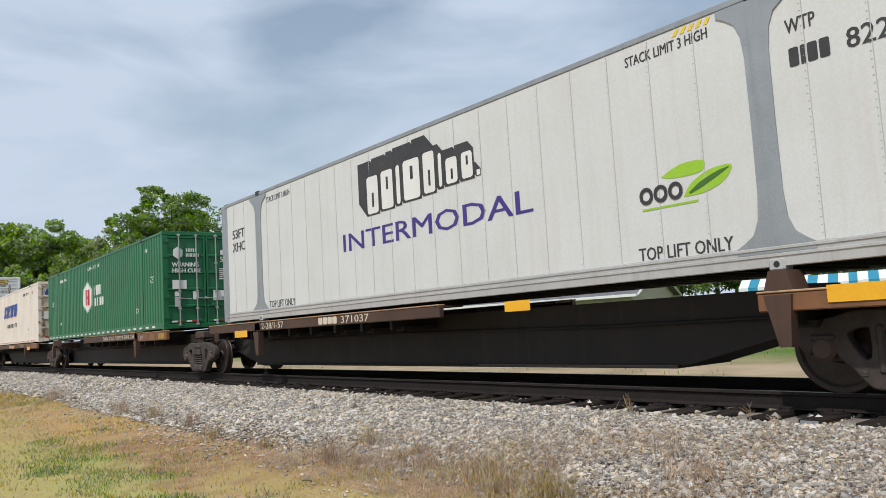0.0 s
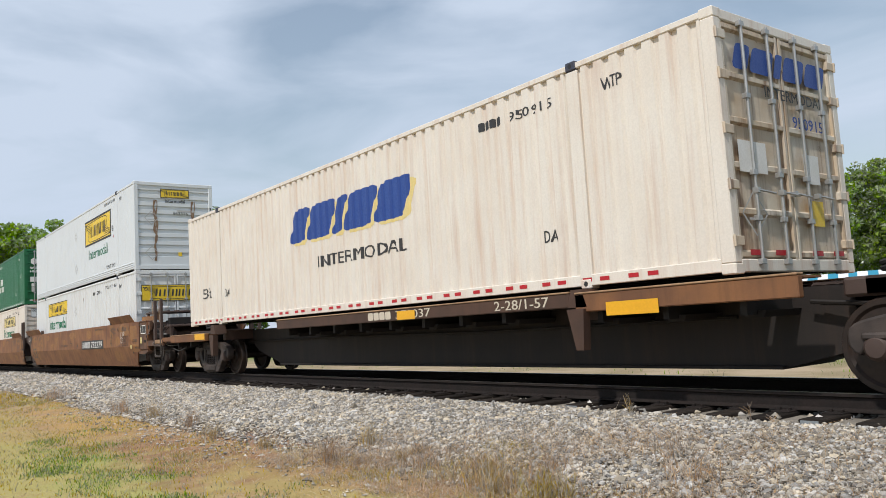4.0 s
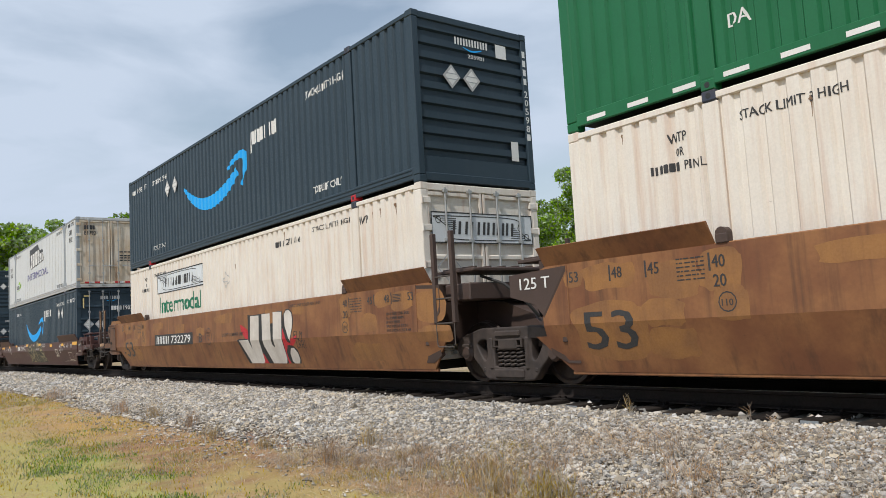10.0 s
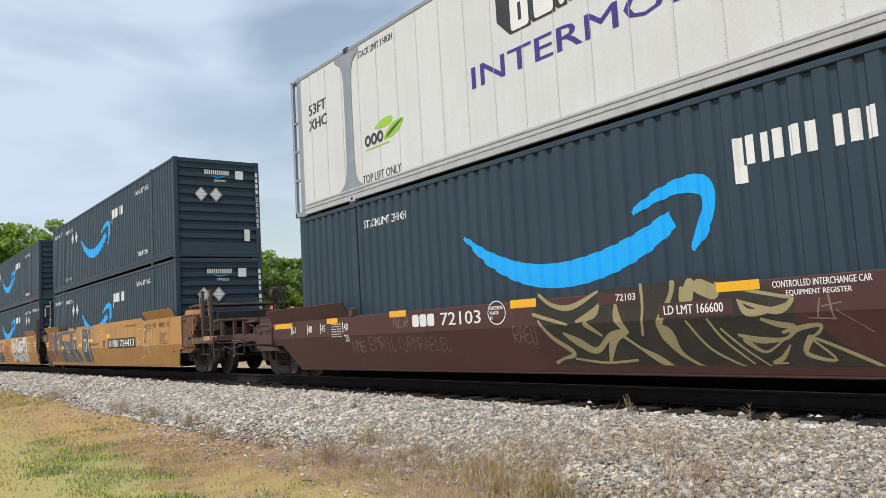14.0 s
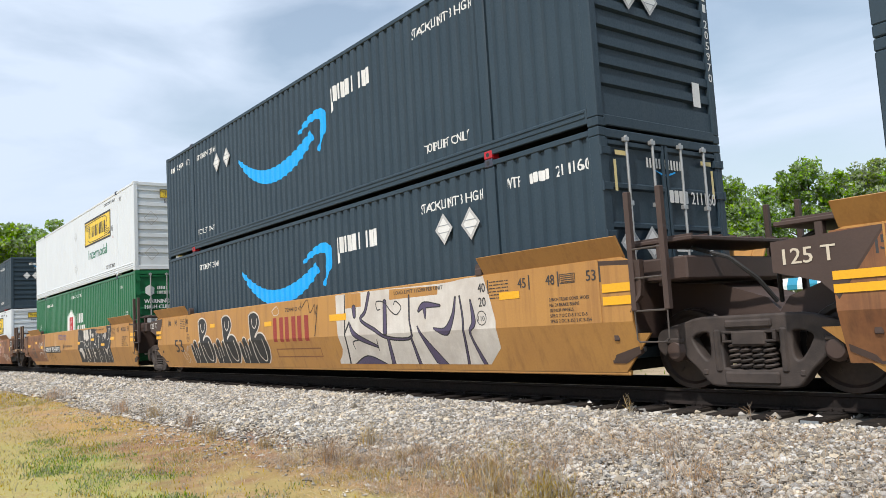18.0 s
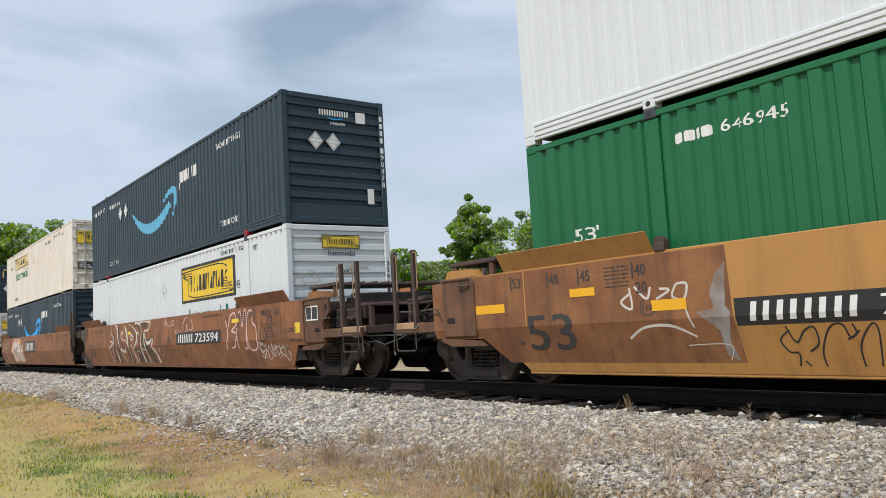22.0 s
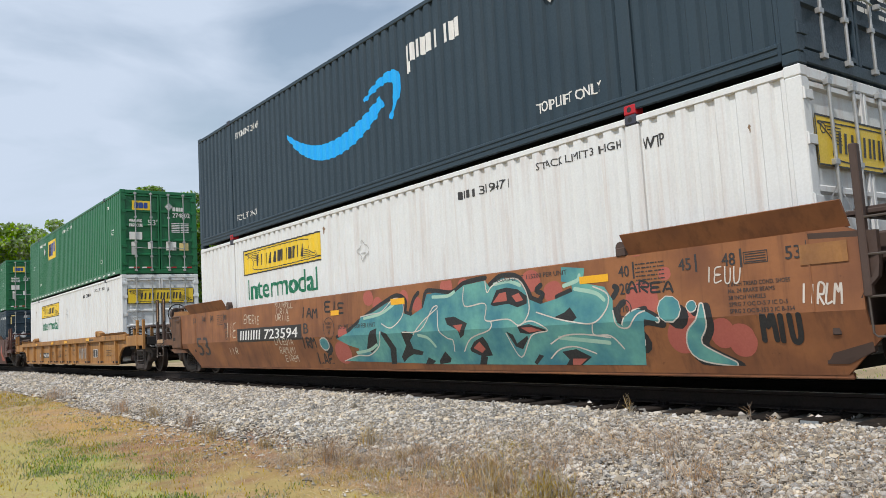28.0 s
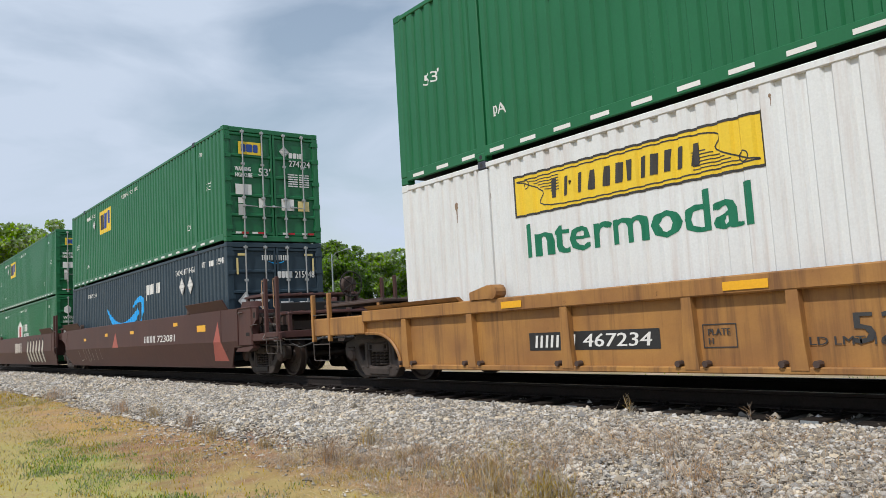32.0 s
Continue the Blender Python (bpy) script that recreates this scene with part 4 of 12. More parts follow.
    if kind.startswith("jb"):
        if kind in ("jb_smooth", "jb_big"):
            dz = 0.12 if kind == "jb_big" else 0.0
            sign_panel(c, face, -6.5, -2.84, 1.45 + dz, 2.42 + dz, yellow, k, 0.07)
            words(c, face, "Intermodal", -5.95, 0.92 + dz, 2.6, 0.36, "forest", k, fat=0.03)
            words(c, face, "TOP LIFT ONLY", -3.5, 0.34, 1.15, 0.13, "ink", k)
            outline_diamond(c, face, -8.0, 2.05, 0.19, k)
            outline_diamond(c, face, -8.0, 0.75, 0.19, k)
            mark("red_dot", k + ("dot",), lambda: flat_bm([rounded(-2.6, -2.5, 1.35 + dz, 1.45 + dz, 0.05)]), face, "red", c)
            words(c, face, "®", -2.72, 1.6 + dz, 0.2, 0.2, "ink", k)
            words(c, face, "STACK LIMIT 3 HIGH", -3.65, 2.6, 1.4, 0.1, "ink", k)
            words(c, face, "WTP", -1.75, 2.5, 0.28, 0.13, "ink", k)
        elif kind == "jb_cream" and yellow == "front":
            sign_panel(c, face, -6.44, -2.85, 1.9, 2.44, "pale_yellow", k + (1,), 0.025)
            words(c, face, "Intermodal", -6.44, 1.34, 3.45, 0.46, "forest", k, fat=0.04)
            mark("red_strip", k + ("rs",), lambda: flat_bm([rect(-9.0, -8.93, 1.9, 2.25)]), face, "red", c)
        else:
            y2 = "pale_yellow" if yellow == "faded" else "clean_white" if yellow == "plain" else "yellow"
            sign_panel(c, face, -13.45, -9.74, 1.97, 2.55, y2, k + (y2,), 0.03)
            words(c, face, "Intermodal", -13.27, 1.4, 3.33, 0.46, "forest", k, fat=0.04)
            outline_diamond(c, face, -8.2, 1.98, 0.19, k)
        if kind == "jb_cream":
            words(c, face, "STACK LIMIT 3 HIGH", -13.77, 2.5, 1.13, 0.1, "ink", k)
            words(c, face, "WTP", -14.66, 2.44, 0.25, 0.11, "ink", k)
            words(c, face, "OR", -14.58, 2.28, 0.12, 0.1, "ink", k)
            bars(c, face, -14.92, 2.12, 0.4, 0.1, "11.2222", "ink", k)
            words(c, face, "PIN LIFT", -14.46, 2.12, 0.4, 0.1, "ink", k)
            words(c, face, "TOP LIFT ONLY", -13.8, 0.34, 1.15, 0.15, "ink", k)
        if kind in ("jb", "jb_cream"):
            words(c, face, "STACK LIMIT 3 HIGH", -3.7, 2.55, 1.45, 0.1, "ink", k)
            words(c, face, "WTP", -1.93, 2.45, 0.3, 0.14, "ink", k)
            if number:
                bars(c, face, -5.4, 2.43, 0.4, 0.12, "1111", "ink", k)
                words(c, face, number, -4.9, 2.43, 0.62, 0.13, "ink", k)
        if kind in ("jb", "jb_cream"):
            rs = random.Random(int(number))
            for n_ in range(10):
                x_, z_, r_ = rs.uniform(-15.5, -0.5), rs.choice((rs.uniform(0.3, 0.9), rs.uniform(2.2, 2.7))), rs.uniform(0.012, 0.045)
                spot = [(x_ + r_ * rs.uniform(0.6, 1.3) * math.cos(t), z_ + 1.4 * r_ * rs.uniform(0.6, 1.3) * math.sin(t)) for t in (q_ * math.pi / 5 for q_ in range(10))]
                mark("rust_spot", ("rsp", number, n_), lambda: flat_bm([spot]), face, "stain", c, 0.003)
                mark("rust_run", ("rrn", number, n_), lambda: flat_bm(ribbon([(x_, z_, r_), (x_ + 0.004, z_ - 3 * r_, 0.6 * r_), (x_, z_ - rs.uniform(4, 9) * r_, 0.2 * r_)], 3)), face, "stain", c, 0.002)
        if front == "door":
            y3 = "clean_white" if yellow == "plain" else "yellow"
            sign_panel(c, FLAT, -1.12, 1.12, 1.9, 2.42, y3, ("jbd", y3), 0.02, at=pose(0.0, 0, 0, 0, 0, 90))
            outline_diamond(c, FLAT, -0.8, 1.5, 0.24, "jbd", pose(-0.001, 0, 0, 0, 0, 90))
            marks("notice", "jbn", [rect(-1.08, -0.5, 0.85, 1.15)], FLAT, "ink", c, 0.003, dr)
            words(c, FLAT, "-LOCAL\n-REGIONAL\n-DEDICATED", -1.05, 0.9, 0.5, 0.22, "paper", "jbn", dr, lift=0.006)
            if number:
                words(c, FLAT, number, 0.62, 1.08, 0.42, 0.12, "ink", ("jbd", number), dr)
                bars(c, FLAT, 0.62, 1.26, 0.3, 0.1, "2222", "ink", "jbd", dr)
        else:
            if yellow in ("front", "plain"):
                sign_panel(c, FLAT, -1.0, 0.95, 2.25, 2.7, "clean_white", "jbw2", 0.02, at=fr)
            else:
                sign_panel(c, FLAT, -0.45, 0.5, 2.38, 2.68, "yellow", "jbw", 0.02, at=fr)
                words(c, FLAT, "Intermodal", -0.3, 2.22, 0.66, 0.12, "ink", "jbw", fr)
            outline_diamond(c, FLAT, -0.75, 1.7, 0.22, "jbw", pose(-0.016, 0, 0, 0, 0, 90))
            outline_diamond(c, FLAT, -0.75, 0.55, 0.22, "jbw", pose(-0.016, 0, 0, 0, 0, 90))
            marks("notice", "jbw1", [rect(0.1, 0.22, 0.45, 0.58)], FLAT, "yellow", c, 0.003, fr)
            marks("notice", "jbw3", [rect(0.5, 0.68, 0.4, 0.56), rect(0.1, 0.7, 1.93, 1.99)], FLAT, "grey_sign", c, 0.003, fr)
            if kind == "jb_smooth" and number == "343316":
                for y_ in (-0.62, 0.62):
                    rr = random.Random(int(y_ * 100))
                    for q_ in range(3):
                        mark("rust_streak", ("rst", y_, q_), lambda: flat_bm(ribbon([(y_ + rr.uniform(-0.06, 0.06), 2.3 - 0.25 * i_, rr.uniform(0.015, 0.075)) for i_ in range(9)], 3)), FLAT, "stain", c, 0.002 + 0.001 * q_, fr)
            part("document_box", fresh(kept("dbox", lambda: box(0.0, 0.05, 0.85, 1.02, 0.35, 0.68, b=0.01).mesh("document_box")), "clean_white"), "clean_white", c)
            if number:
                words(c, FLAT, number, -0.05, 1.82, 0.5, 0.1, "ink", ("jbw", number), fr)
                for i, ch in enumerate(number):
                    words(c, FLAT, ch, 1.165, 2.0 - i * 0.15, 0.08, 0.11, "ink", "jbv", pose(0.001, 0, 0, 0, 0, 90))
    if kind == "swift":
        bars(c, face, -10.2, 1.5, 4.3, 0.68, "23133", "blue_ink", "sw", None, 0.3, 0.45)
        mark("emblem_edge", "swe", lambda: flat_bm(blocks(-10.05, 1.44, 4.3, 0.66, "23133", 0.3, 0.45)), face, "pale_yellow", c, 0.0035)
        words(c, face, "INTERMODAL", -9.0, 0.92, 3.05, 0.22, "ink", k)
        words(c, face, number, -3.3, 2.42, 0.85, 0.13, "ink", k)
        bars(c, face, -3.95, 2.42, 0.5, 0.13, "2222", "ink", k)
        words(c, face, "DA", -2.75, 0.65, 0.22, 0.16, "ink", k)
        words(c, face, "WTP", -1.6, 2.4, 0.3, 0.15, "ink", k)
        words(c, face, "DA", -13.75, 0.65, 0.26, 0.2, "ink", k)
        words(c, face, "53ft", -15.2, 0.68, 0.55, 0.26, "ink", k)
        words(c, face, "LIFT", -12.2, 0.08, 0.3, 0.09, "ink", "swl")
        marks("reflector", "swd", [rect(-L + 0.35 + i * 0.72 + j, -L + 0.5 + i * 0.72 + j, 0.08, 0.13) for i in range(21) for j in (0, 0.28)], (lambda x, z: -HY, (), ()), "red", c, 0.003)
        bars(c, FLAT, -1.02, 2.25, 2.0, 0.3, "23133", "blue_ink", "swd", dr, 0.3, 0.35)
        words(c, FLAT, "INTERMODAL", -0.4, 2.0, 1.3, 0.13, "ink", "swd", dr)
        words(c, FLAT, number, 0.15, 1.7, 0.7, 0.14, "blue_ink", "swd", dr)
        outline_diamond(c, FLAT, -0.85, 0.65, 0.24, "swd", pose(-0.001, 0, 0, 0, 0, 90))
        marks("notice", "swn", [rect(-1.05, -0.5, 1.1, 1.45), rect(0.3, 0.65, 1.05, 1.4)], FLAT, "paper", c, 0.003, dr)
        marks("notice", "swn2", [rect(0.32, 0.66, 0.55, 0.85)], FLAT, "yellow", c, 0.003, dr)
        for y in (-1.0, -0.5, 0.3, 0.8):
            mark("reflector_strip", ("srf", y), lambda: flat_bm([rect(y, y + 0.25, 0.2, 0.26)]), FLAT, "red", c, 0.003, dr)


SPINE_Z, LOW_Z, TOP_Z = 1.25, 0.335, 3.24
CONTAINERS = [
    container(-2.05, SPINE_Z, "prime", "door", "82248", door_mat="dirty_door"),
    container(-22.95, SPINE_Z, "hub", "door", "510763"),
    container(-41.5, SPINE_Z, "swift", "door", "950915", door_mat="dirty_door"),
    container(-62.57, LOW_Z, "jb", "door", "259876", door_mat="white"), container(-62.57, TOP_Z, "jb_smooth", "wall", "343316"),
    container(-82.02, LOW_Z, "jb_cream", "wall", "243047", yellow="front"), container(-82.02, TOP_Z, "hub", "door", "530570"),
    container(-101.43, LOW_Z, "jb_cream", "door", "271816", yellow="plain"), container(-101.43, TOP_Z, "navy", "wall", "205981", top="red"),
    container(-125.07, LOW_Z, "navy", "door", "190312", top="red"), container(-124.97, TOP_Z, "prime", "door", "81792", door_mat="dirty_door"),
    container(-148.81, LOW_Z, "navy", "wall", "190323", top="red"), container(-148.81, TOP_Z, "navy", "wall", "202485"),
    container(-168.22, LOW_Z, "navy", "door", "211160", top="red"), container(-168.22, TOP_Z, "navy", "wall", "205970", top="red"),
    container(-187.65, LOW_Z, "hub", "door", "646945"), container(-187.65, TOP_Z, "jb_smooth", "wall", "345158"),
    container(-211.13, LOW_Z, "jb_big", "wall", "329214"), container(-211.13, TOP_Z, "navy", "wall", "190478", blue="dull_blue", top="red"),
    container(-230.54, LOW_Z, "navy", "wall", "208347", top="red"), container(-230.54, TOP_Z, "jb_cream", "door", "268812", yellow="faded", door_mat="cream"),
    container(-249.96, LOW_Z, "jb", "door", "319471"), container(-249.96, TOP_Z, "navy", "door", "207566", top="red"),
    container(-273.47, LOW_Z, "jb", "door", "300440"), container(-273.47, TOP_Z, "emp", "door", "274802"),
    container(-297.18, LOW_Z, "navy", "door", "215948", top="red"), container(-297.18, TOP_Z, "emp", "door", "274724"),
    container(-316.50, LOW_Z, "hub", "door", "641207"), container(-316.50, TOP_Z, "emp", "door", "271935"),
]


# ---- rolling stock ----
WHEEL_R, BASE = 0.457, 0.915


def wheelset_mesh():
    g = Geo()
    for s in (-1, 1):
        g.lathe([(0.09, s * 0.66), (0.14, s * 0.66), (0.15, s * 0.70), (0.37, s * 0.74), (0.395, s * 0.69), (0.475, s * 0.675), (0.482, s * 0.69), (0.475, s * 0.705), (0.458, s * 0.715),
                 (0.455, s * 0.805), (0.448, s * 0.815), (0.40, s * 0.815), (0.37, s * 0.79), (0.16, s * 0.80), (0.14, s * 0.85), (0.085, s * 0.855)], 40)
        g.lathe([(0.085, s * 0.85), (0.085, s * 1.02), (0.02, s * 1.02)], 14)
        for k in range(3):
            t = 2 * math.pi * k / 3 + 0.4
            g.box(0.27 * math.cos(t) - 0.03, 0.27 * math.cos(t) + 0.03, s * 0.78, s * 0.802, 0.27 * math.sin(t) - 0.012, 0.27 * math.sin(t) + 0.012)
    g.lathe([(0.09, -0.67), (0.08, 0.0), (0.09, 0.67)], 14)
    return g.mesh("wheelset", True)


def cast_plate(loops, y, half, bevel):
    """A flat casting with openings: closed outlines of (x, z), filled and given thickness about y."""
    cu = bpy.data.curves.new("casting", "CURVE")
    cu.dimensions, cu.fill_mode, cu.extrude, cu.bevel_depth, cu.bevel_resolution = "2D", "BOTH", half, bevel, 2
    for loop in loops:
        q = smooth_line(loop[-1:] + loop + loop[:2], 3)[3:-6]
        sp = cu.splines.new("POLY")
        sp.points.add(len(q) - 1)
        for p, (x, z) in zip(sp.points, q):
            p.co = (x, z, 0, 1)
        sp.use_cyclic_u = True
    ob = bpy.data.objects.new("casting", cu)
    me = bpy.data.meshes.new_from_object(ob)
    bpy.data.objects.remove(ob)
    bpy.data.curves.remove(cu)
    me.transform(Matrix(((1, 0, 0, 0), (0, 0, -1, y), (0, 1, 0, 0), (0, 0, 0, 1))))
    me.materials.clear()
    me.shade_smooth()
    me.set_sharp_from_angle(angle=radians(40))
    me.name = "side_frame"
    return me


def sideframe_mesh(s):
    half = [(0.0, 0.80), (0.55, 0.80), (0.80, 0.745), (1.0, 0.70), (1.13, 0.64), (1.15, 0.50), (1.08, 0.42), (1.03, 0.50), (0.92, 0.545), (0.81, 0.50), (0.77, 0.39), (0.64, 0.27), (0.53, 0.14), (0.42, 0.09), (0.0, 0.085)]
    outer = half + [(-x, z) for x, z in reversed(half[1:-1])]
    loops = [outer, [(-0.33, 0.25), (0.33, 0.25), (0.34, 0.45), (0.33, 0.655), (-0.33, 0.655), (-0.34, 0.45)]]
    for q in (-1, 1):
        loops.append([(q * 0.46, 0.655), (q * 0.60, 0.665), (q * 0.71, 0.60), (q * 0.66, 0.47), (q * 0.55, 0.335), (q * 0.47, 0.36), (q * 0.45, 0.5)])
    me = cast_plate(loops, s * 1.01, 0.055, 0.024)
    bm = bmesh.new()
    bm.from_mesh(me)
    extra = Geo().box(-0.31, 0.31, s * 0.92, s * 1.12, 0.10, 0.23, 0.02).box(-0.27, 0.27, s * 1.07, s * 1.12, 0.685, 0.775, 0.02)
    for q in (-1, 1):
        extra.box(q * 0.34, q * 0.42, s * 1.05, s * 1.11, 0.22, 0.68, 0.02).box(q * 0.80, q * 1.04, s * 1.0, s * 1.12, 0.53, 0.60, 0.02).box(q * 0.52, q * 0.58, s * 1.06, s * 1.1, 0.19, 0.25, 0.01)
    bm.from_mesh(extra.mesh("rib"))
    bm.to_mesh(me)
    bm.free()
    return me


def coil_mesh(x, s):
    return Geo().tube([(x + 0.062 * math.cos(t), s * 1.03 + 0.062 * math.sin(t), 0.245 + 0.275 * t / (2 * math.pi * 5)) for t in (2 * math.pi * k / 10 for k in range(51))], 0.017, 5).mesh("coil_spring", True)


WHEELS = []


def truck(parent, x, key=0):
    """A two-axle truck with side frames, springs and wheels, its middle at x."""
    t = part("truck", fresh(kept("bolster", lambda: Geo().box(-0.2, 0.2, -1.12, 1.12, 0.5, 0.66, 0.02).box(-0.3, 0.3, -0.4, 0.4, 0.6, 0.72, 0.02)
                                 .box(-0.75, -0.6, -0.8, 0.8, 0.38, 0.5, 0.02).box(0.6, 0.75, -0.8, 0.8, 0.38, 0.5, 0.02).mesh("truck", False)), "cast"), "cast", parent, "brown cast steel truck", pose(x, 0, 0))
    for s in (-1, 1):
        part("side_frame", fresh(kept(("sf", s), lambda: sideframe_mesh(s)), "cast"), "cast", t)
        part("bolster_end", fresh(kept(("be", s), lambda: Geo().box(-0.31, 0.31, s * 1.0, s * 1.11, 0.63, 0.66, 0.006).box(-0.31, 0.31, s * 1.0, s * 1.11, 0.535, 0.56, 0.006).box(-0.31, -0.27, s * 1.0, s * 1.11, 0.555, 0.635, 0.006)
                                                              .box(0.27, 0.31, s * 1.0, s * 1.11, 0.555, 0.635, 0.006).box(-0.03, 0.03, s * 1.0, s * 1.11, 0.555, 0.635, 0.006).box(-0.3, 0.3, s * 0.95, s * 1.0, 0.54, 0.66).mesh("bolster_end")), "cast"), "cast", t)
        for cx in (-0.2, -0.07, 0.07, 0.2):
            part("coil_spring", fresh(kept(("coil", cx, s), lambda: coil_mesh(cx, s)), "cast"), "cast", t)
        for q in (-1, 1):
            part("axle_cap", fresh(kept(("cap", s), lambda: Geo().lathe([(0.12, s * 0.97), (0.125, s * 1.09), (0.09, s * 1.13), (0.03, s * 1.135)], 12).mesh("axle_cap", True)), "dark_brown"), "dark_brown", t, at=pose(q * BASE, 0, WHEEL_R))
            part("brake_shoe", fresh(kept(("shoe", q, s), lambda: Geo().prism([(q * 0.44, 0.3), (q * 0.5, 0.3), (q * 0.48, 0.62), (q * 0.4, 0.62)], s * 0.71, s * 0.81).mesh("brake_shoe")), "grime"), "grime", t)
    for q in (-1, 1):
        w = part("wheelset", fresh(kept("wheelset", wheelset_mesh), "wheel"), "wheel", t, "rusty steel wheels with worn treads", pose(q * BASE, 0, WHEEL_R))
        WHEELS.append((w, q * BASE))
    return t


def mirrored(x):
    return -L - x


def coupler(car, s, x):
    """Draft sill, coupler and air hose at an end; s is +1 at the front. x: where the body's sill begins."""
    X = (lambda v: v) if s > 0 else mirrored
    g = Geo().box(X(x), X(2.95), -0.32, 0.32, 0.72, 1.08, 0.02).box(X(2.85), X(3.0), -0.42, 0.42, 0.66, 1.02, 0.02)
    part("draft_sill", g, "grime", car)
    g = Geo().box(X(2.9), X(3.3), -0.08, 0.08, 0.76, 0.93, 0.02)
    g.prism([(X(3.28), 0.70), (X(3.52), 0.70), (X(3.58), 0.76), (X(3.58), 0.98), (X(3.28), 0.98)], -0.2, 0.02).box(X(3.4), X(3.62), 0.05, 0.2, 0.72, 0.96, 0.03)
    part("coupler", g, "cast", car, "brown knuckle coupler")
    part("air_hose", Geo().tube([(X(2.9), 0.3, 0.75), (X(3.15), 0.34, 0.6), (X(3.35), 0.3, 0.36), (X(3.52), 0.15, 0.32), (X(3.6), 0.05, 0.4)], 0.028, 7), "rubber", car, smooth=True)
    part("uncoupling_lever", Geo().tube([(X(2.8), -1.3, 0.86), (X(3.0), -1.28, 0.8), (X(3.05), -0.7, 0.78), (X(3.1), -0.2, 0.82)], 0.014, 6), "rod", car, smooth=True)


def ladder(car, s, x0, x1, z0, z1, paint, rungs=(0.2, 0.5)):
    """Two uprights with rungs, at both sides."""
    X = (lambda v: v) if s > 0 else mirrored
    for q in (-1, 1):
        a, b = sorted((X(x0), X(x1)))
        for x in (a, b):
            part("grab_post", box(x - 0.035, x + 0.035, q * 1.44, q * 1.52, z0 + 0.35, z1, b=0.01), paint, car)
        part("step", Geo().tube([(a, q * 1.5, z0 + 0.4), (a + 0.01, q * 1.5, z0 + 0.03), (a + 0.04, q * 1.5, z0), (b - 0.04, q * 1.5, z0), (b - 0.01, q * 1.5, z0 + 0.03), (b, q * 1.5, z0 + 0.4)], 0.010, 6), "step", car, smooth=True)
        for r in rungs:
            part("rung", Geo().tube([(a, q * 1.5, z0 + r), (b, q * 1.5, z0 + r)], 0.012, 6), "step", car, smooth=True)


def brake_wheel(car, s, x, y, z):
    X = x if s > 0 else mirrored(x)
    g = Geo().tube([(X + 0.02 * s, y + 0.28 * math.cos(t), z + 0.28 * math.sin(t)) for t in (2 * math.pi * k / 20 for k in range(21))], 0.016, 6)
    for k in range(5):
        t = 2 * math.pi * k / 5
        g.tube([(X + 0.06 * s, y, z), (X + 0.02 * s, y + 0.28 * math.cos(t), z + 0.28 * math.sin(t))], 0.012, 5)
    w = part("brake_wheel", g, "grime", car, "rusty hand brake wheel", smooth=True)
    part("brake_housing", Geo().lathe([(0.05, -0.1), (0.17, -0.09), (0.19, 0.0), (0.17, 0.09), (0.05, 0.1)], 14).box(-0.05, 0.05, -0.06, 0.06, -0.7, 0.1, 0.01), "dark_brown", car, at=pose(X - 0.12 * s, y, z, 0, 0, 90), smooth=True)
    part("brake_chain", Geo().tube([(X, y, z - 0.1), (X + 0.03, y - 0.03, z - 0.5), (X, y, z - 0.9)], 0.012, 5), "cast", car)


def end_walkway(car, s, x0, x1, z, paint):
    X = (lambda v: v) if s > 0 else mirrored
    deck = part("end_walkway", Geo().box(X(x0), X(x1), -1.25, 1.25, z - 0.05, z, 0.01), paint, car)
    slat = fresh(kept(("slat", s, x0, x1), lambda: Geo().box(X(x0 + 0.05), X(x1 - 0.05), -0.02, 0.02, 0.0, 0.03, 0.004).mesh("slat")), paint)
    for i in range(9):
        part("slat", slat, paint, deck, at=pose(0, -1.15 + i * 0.288, z))


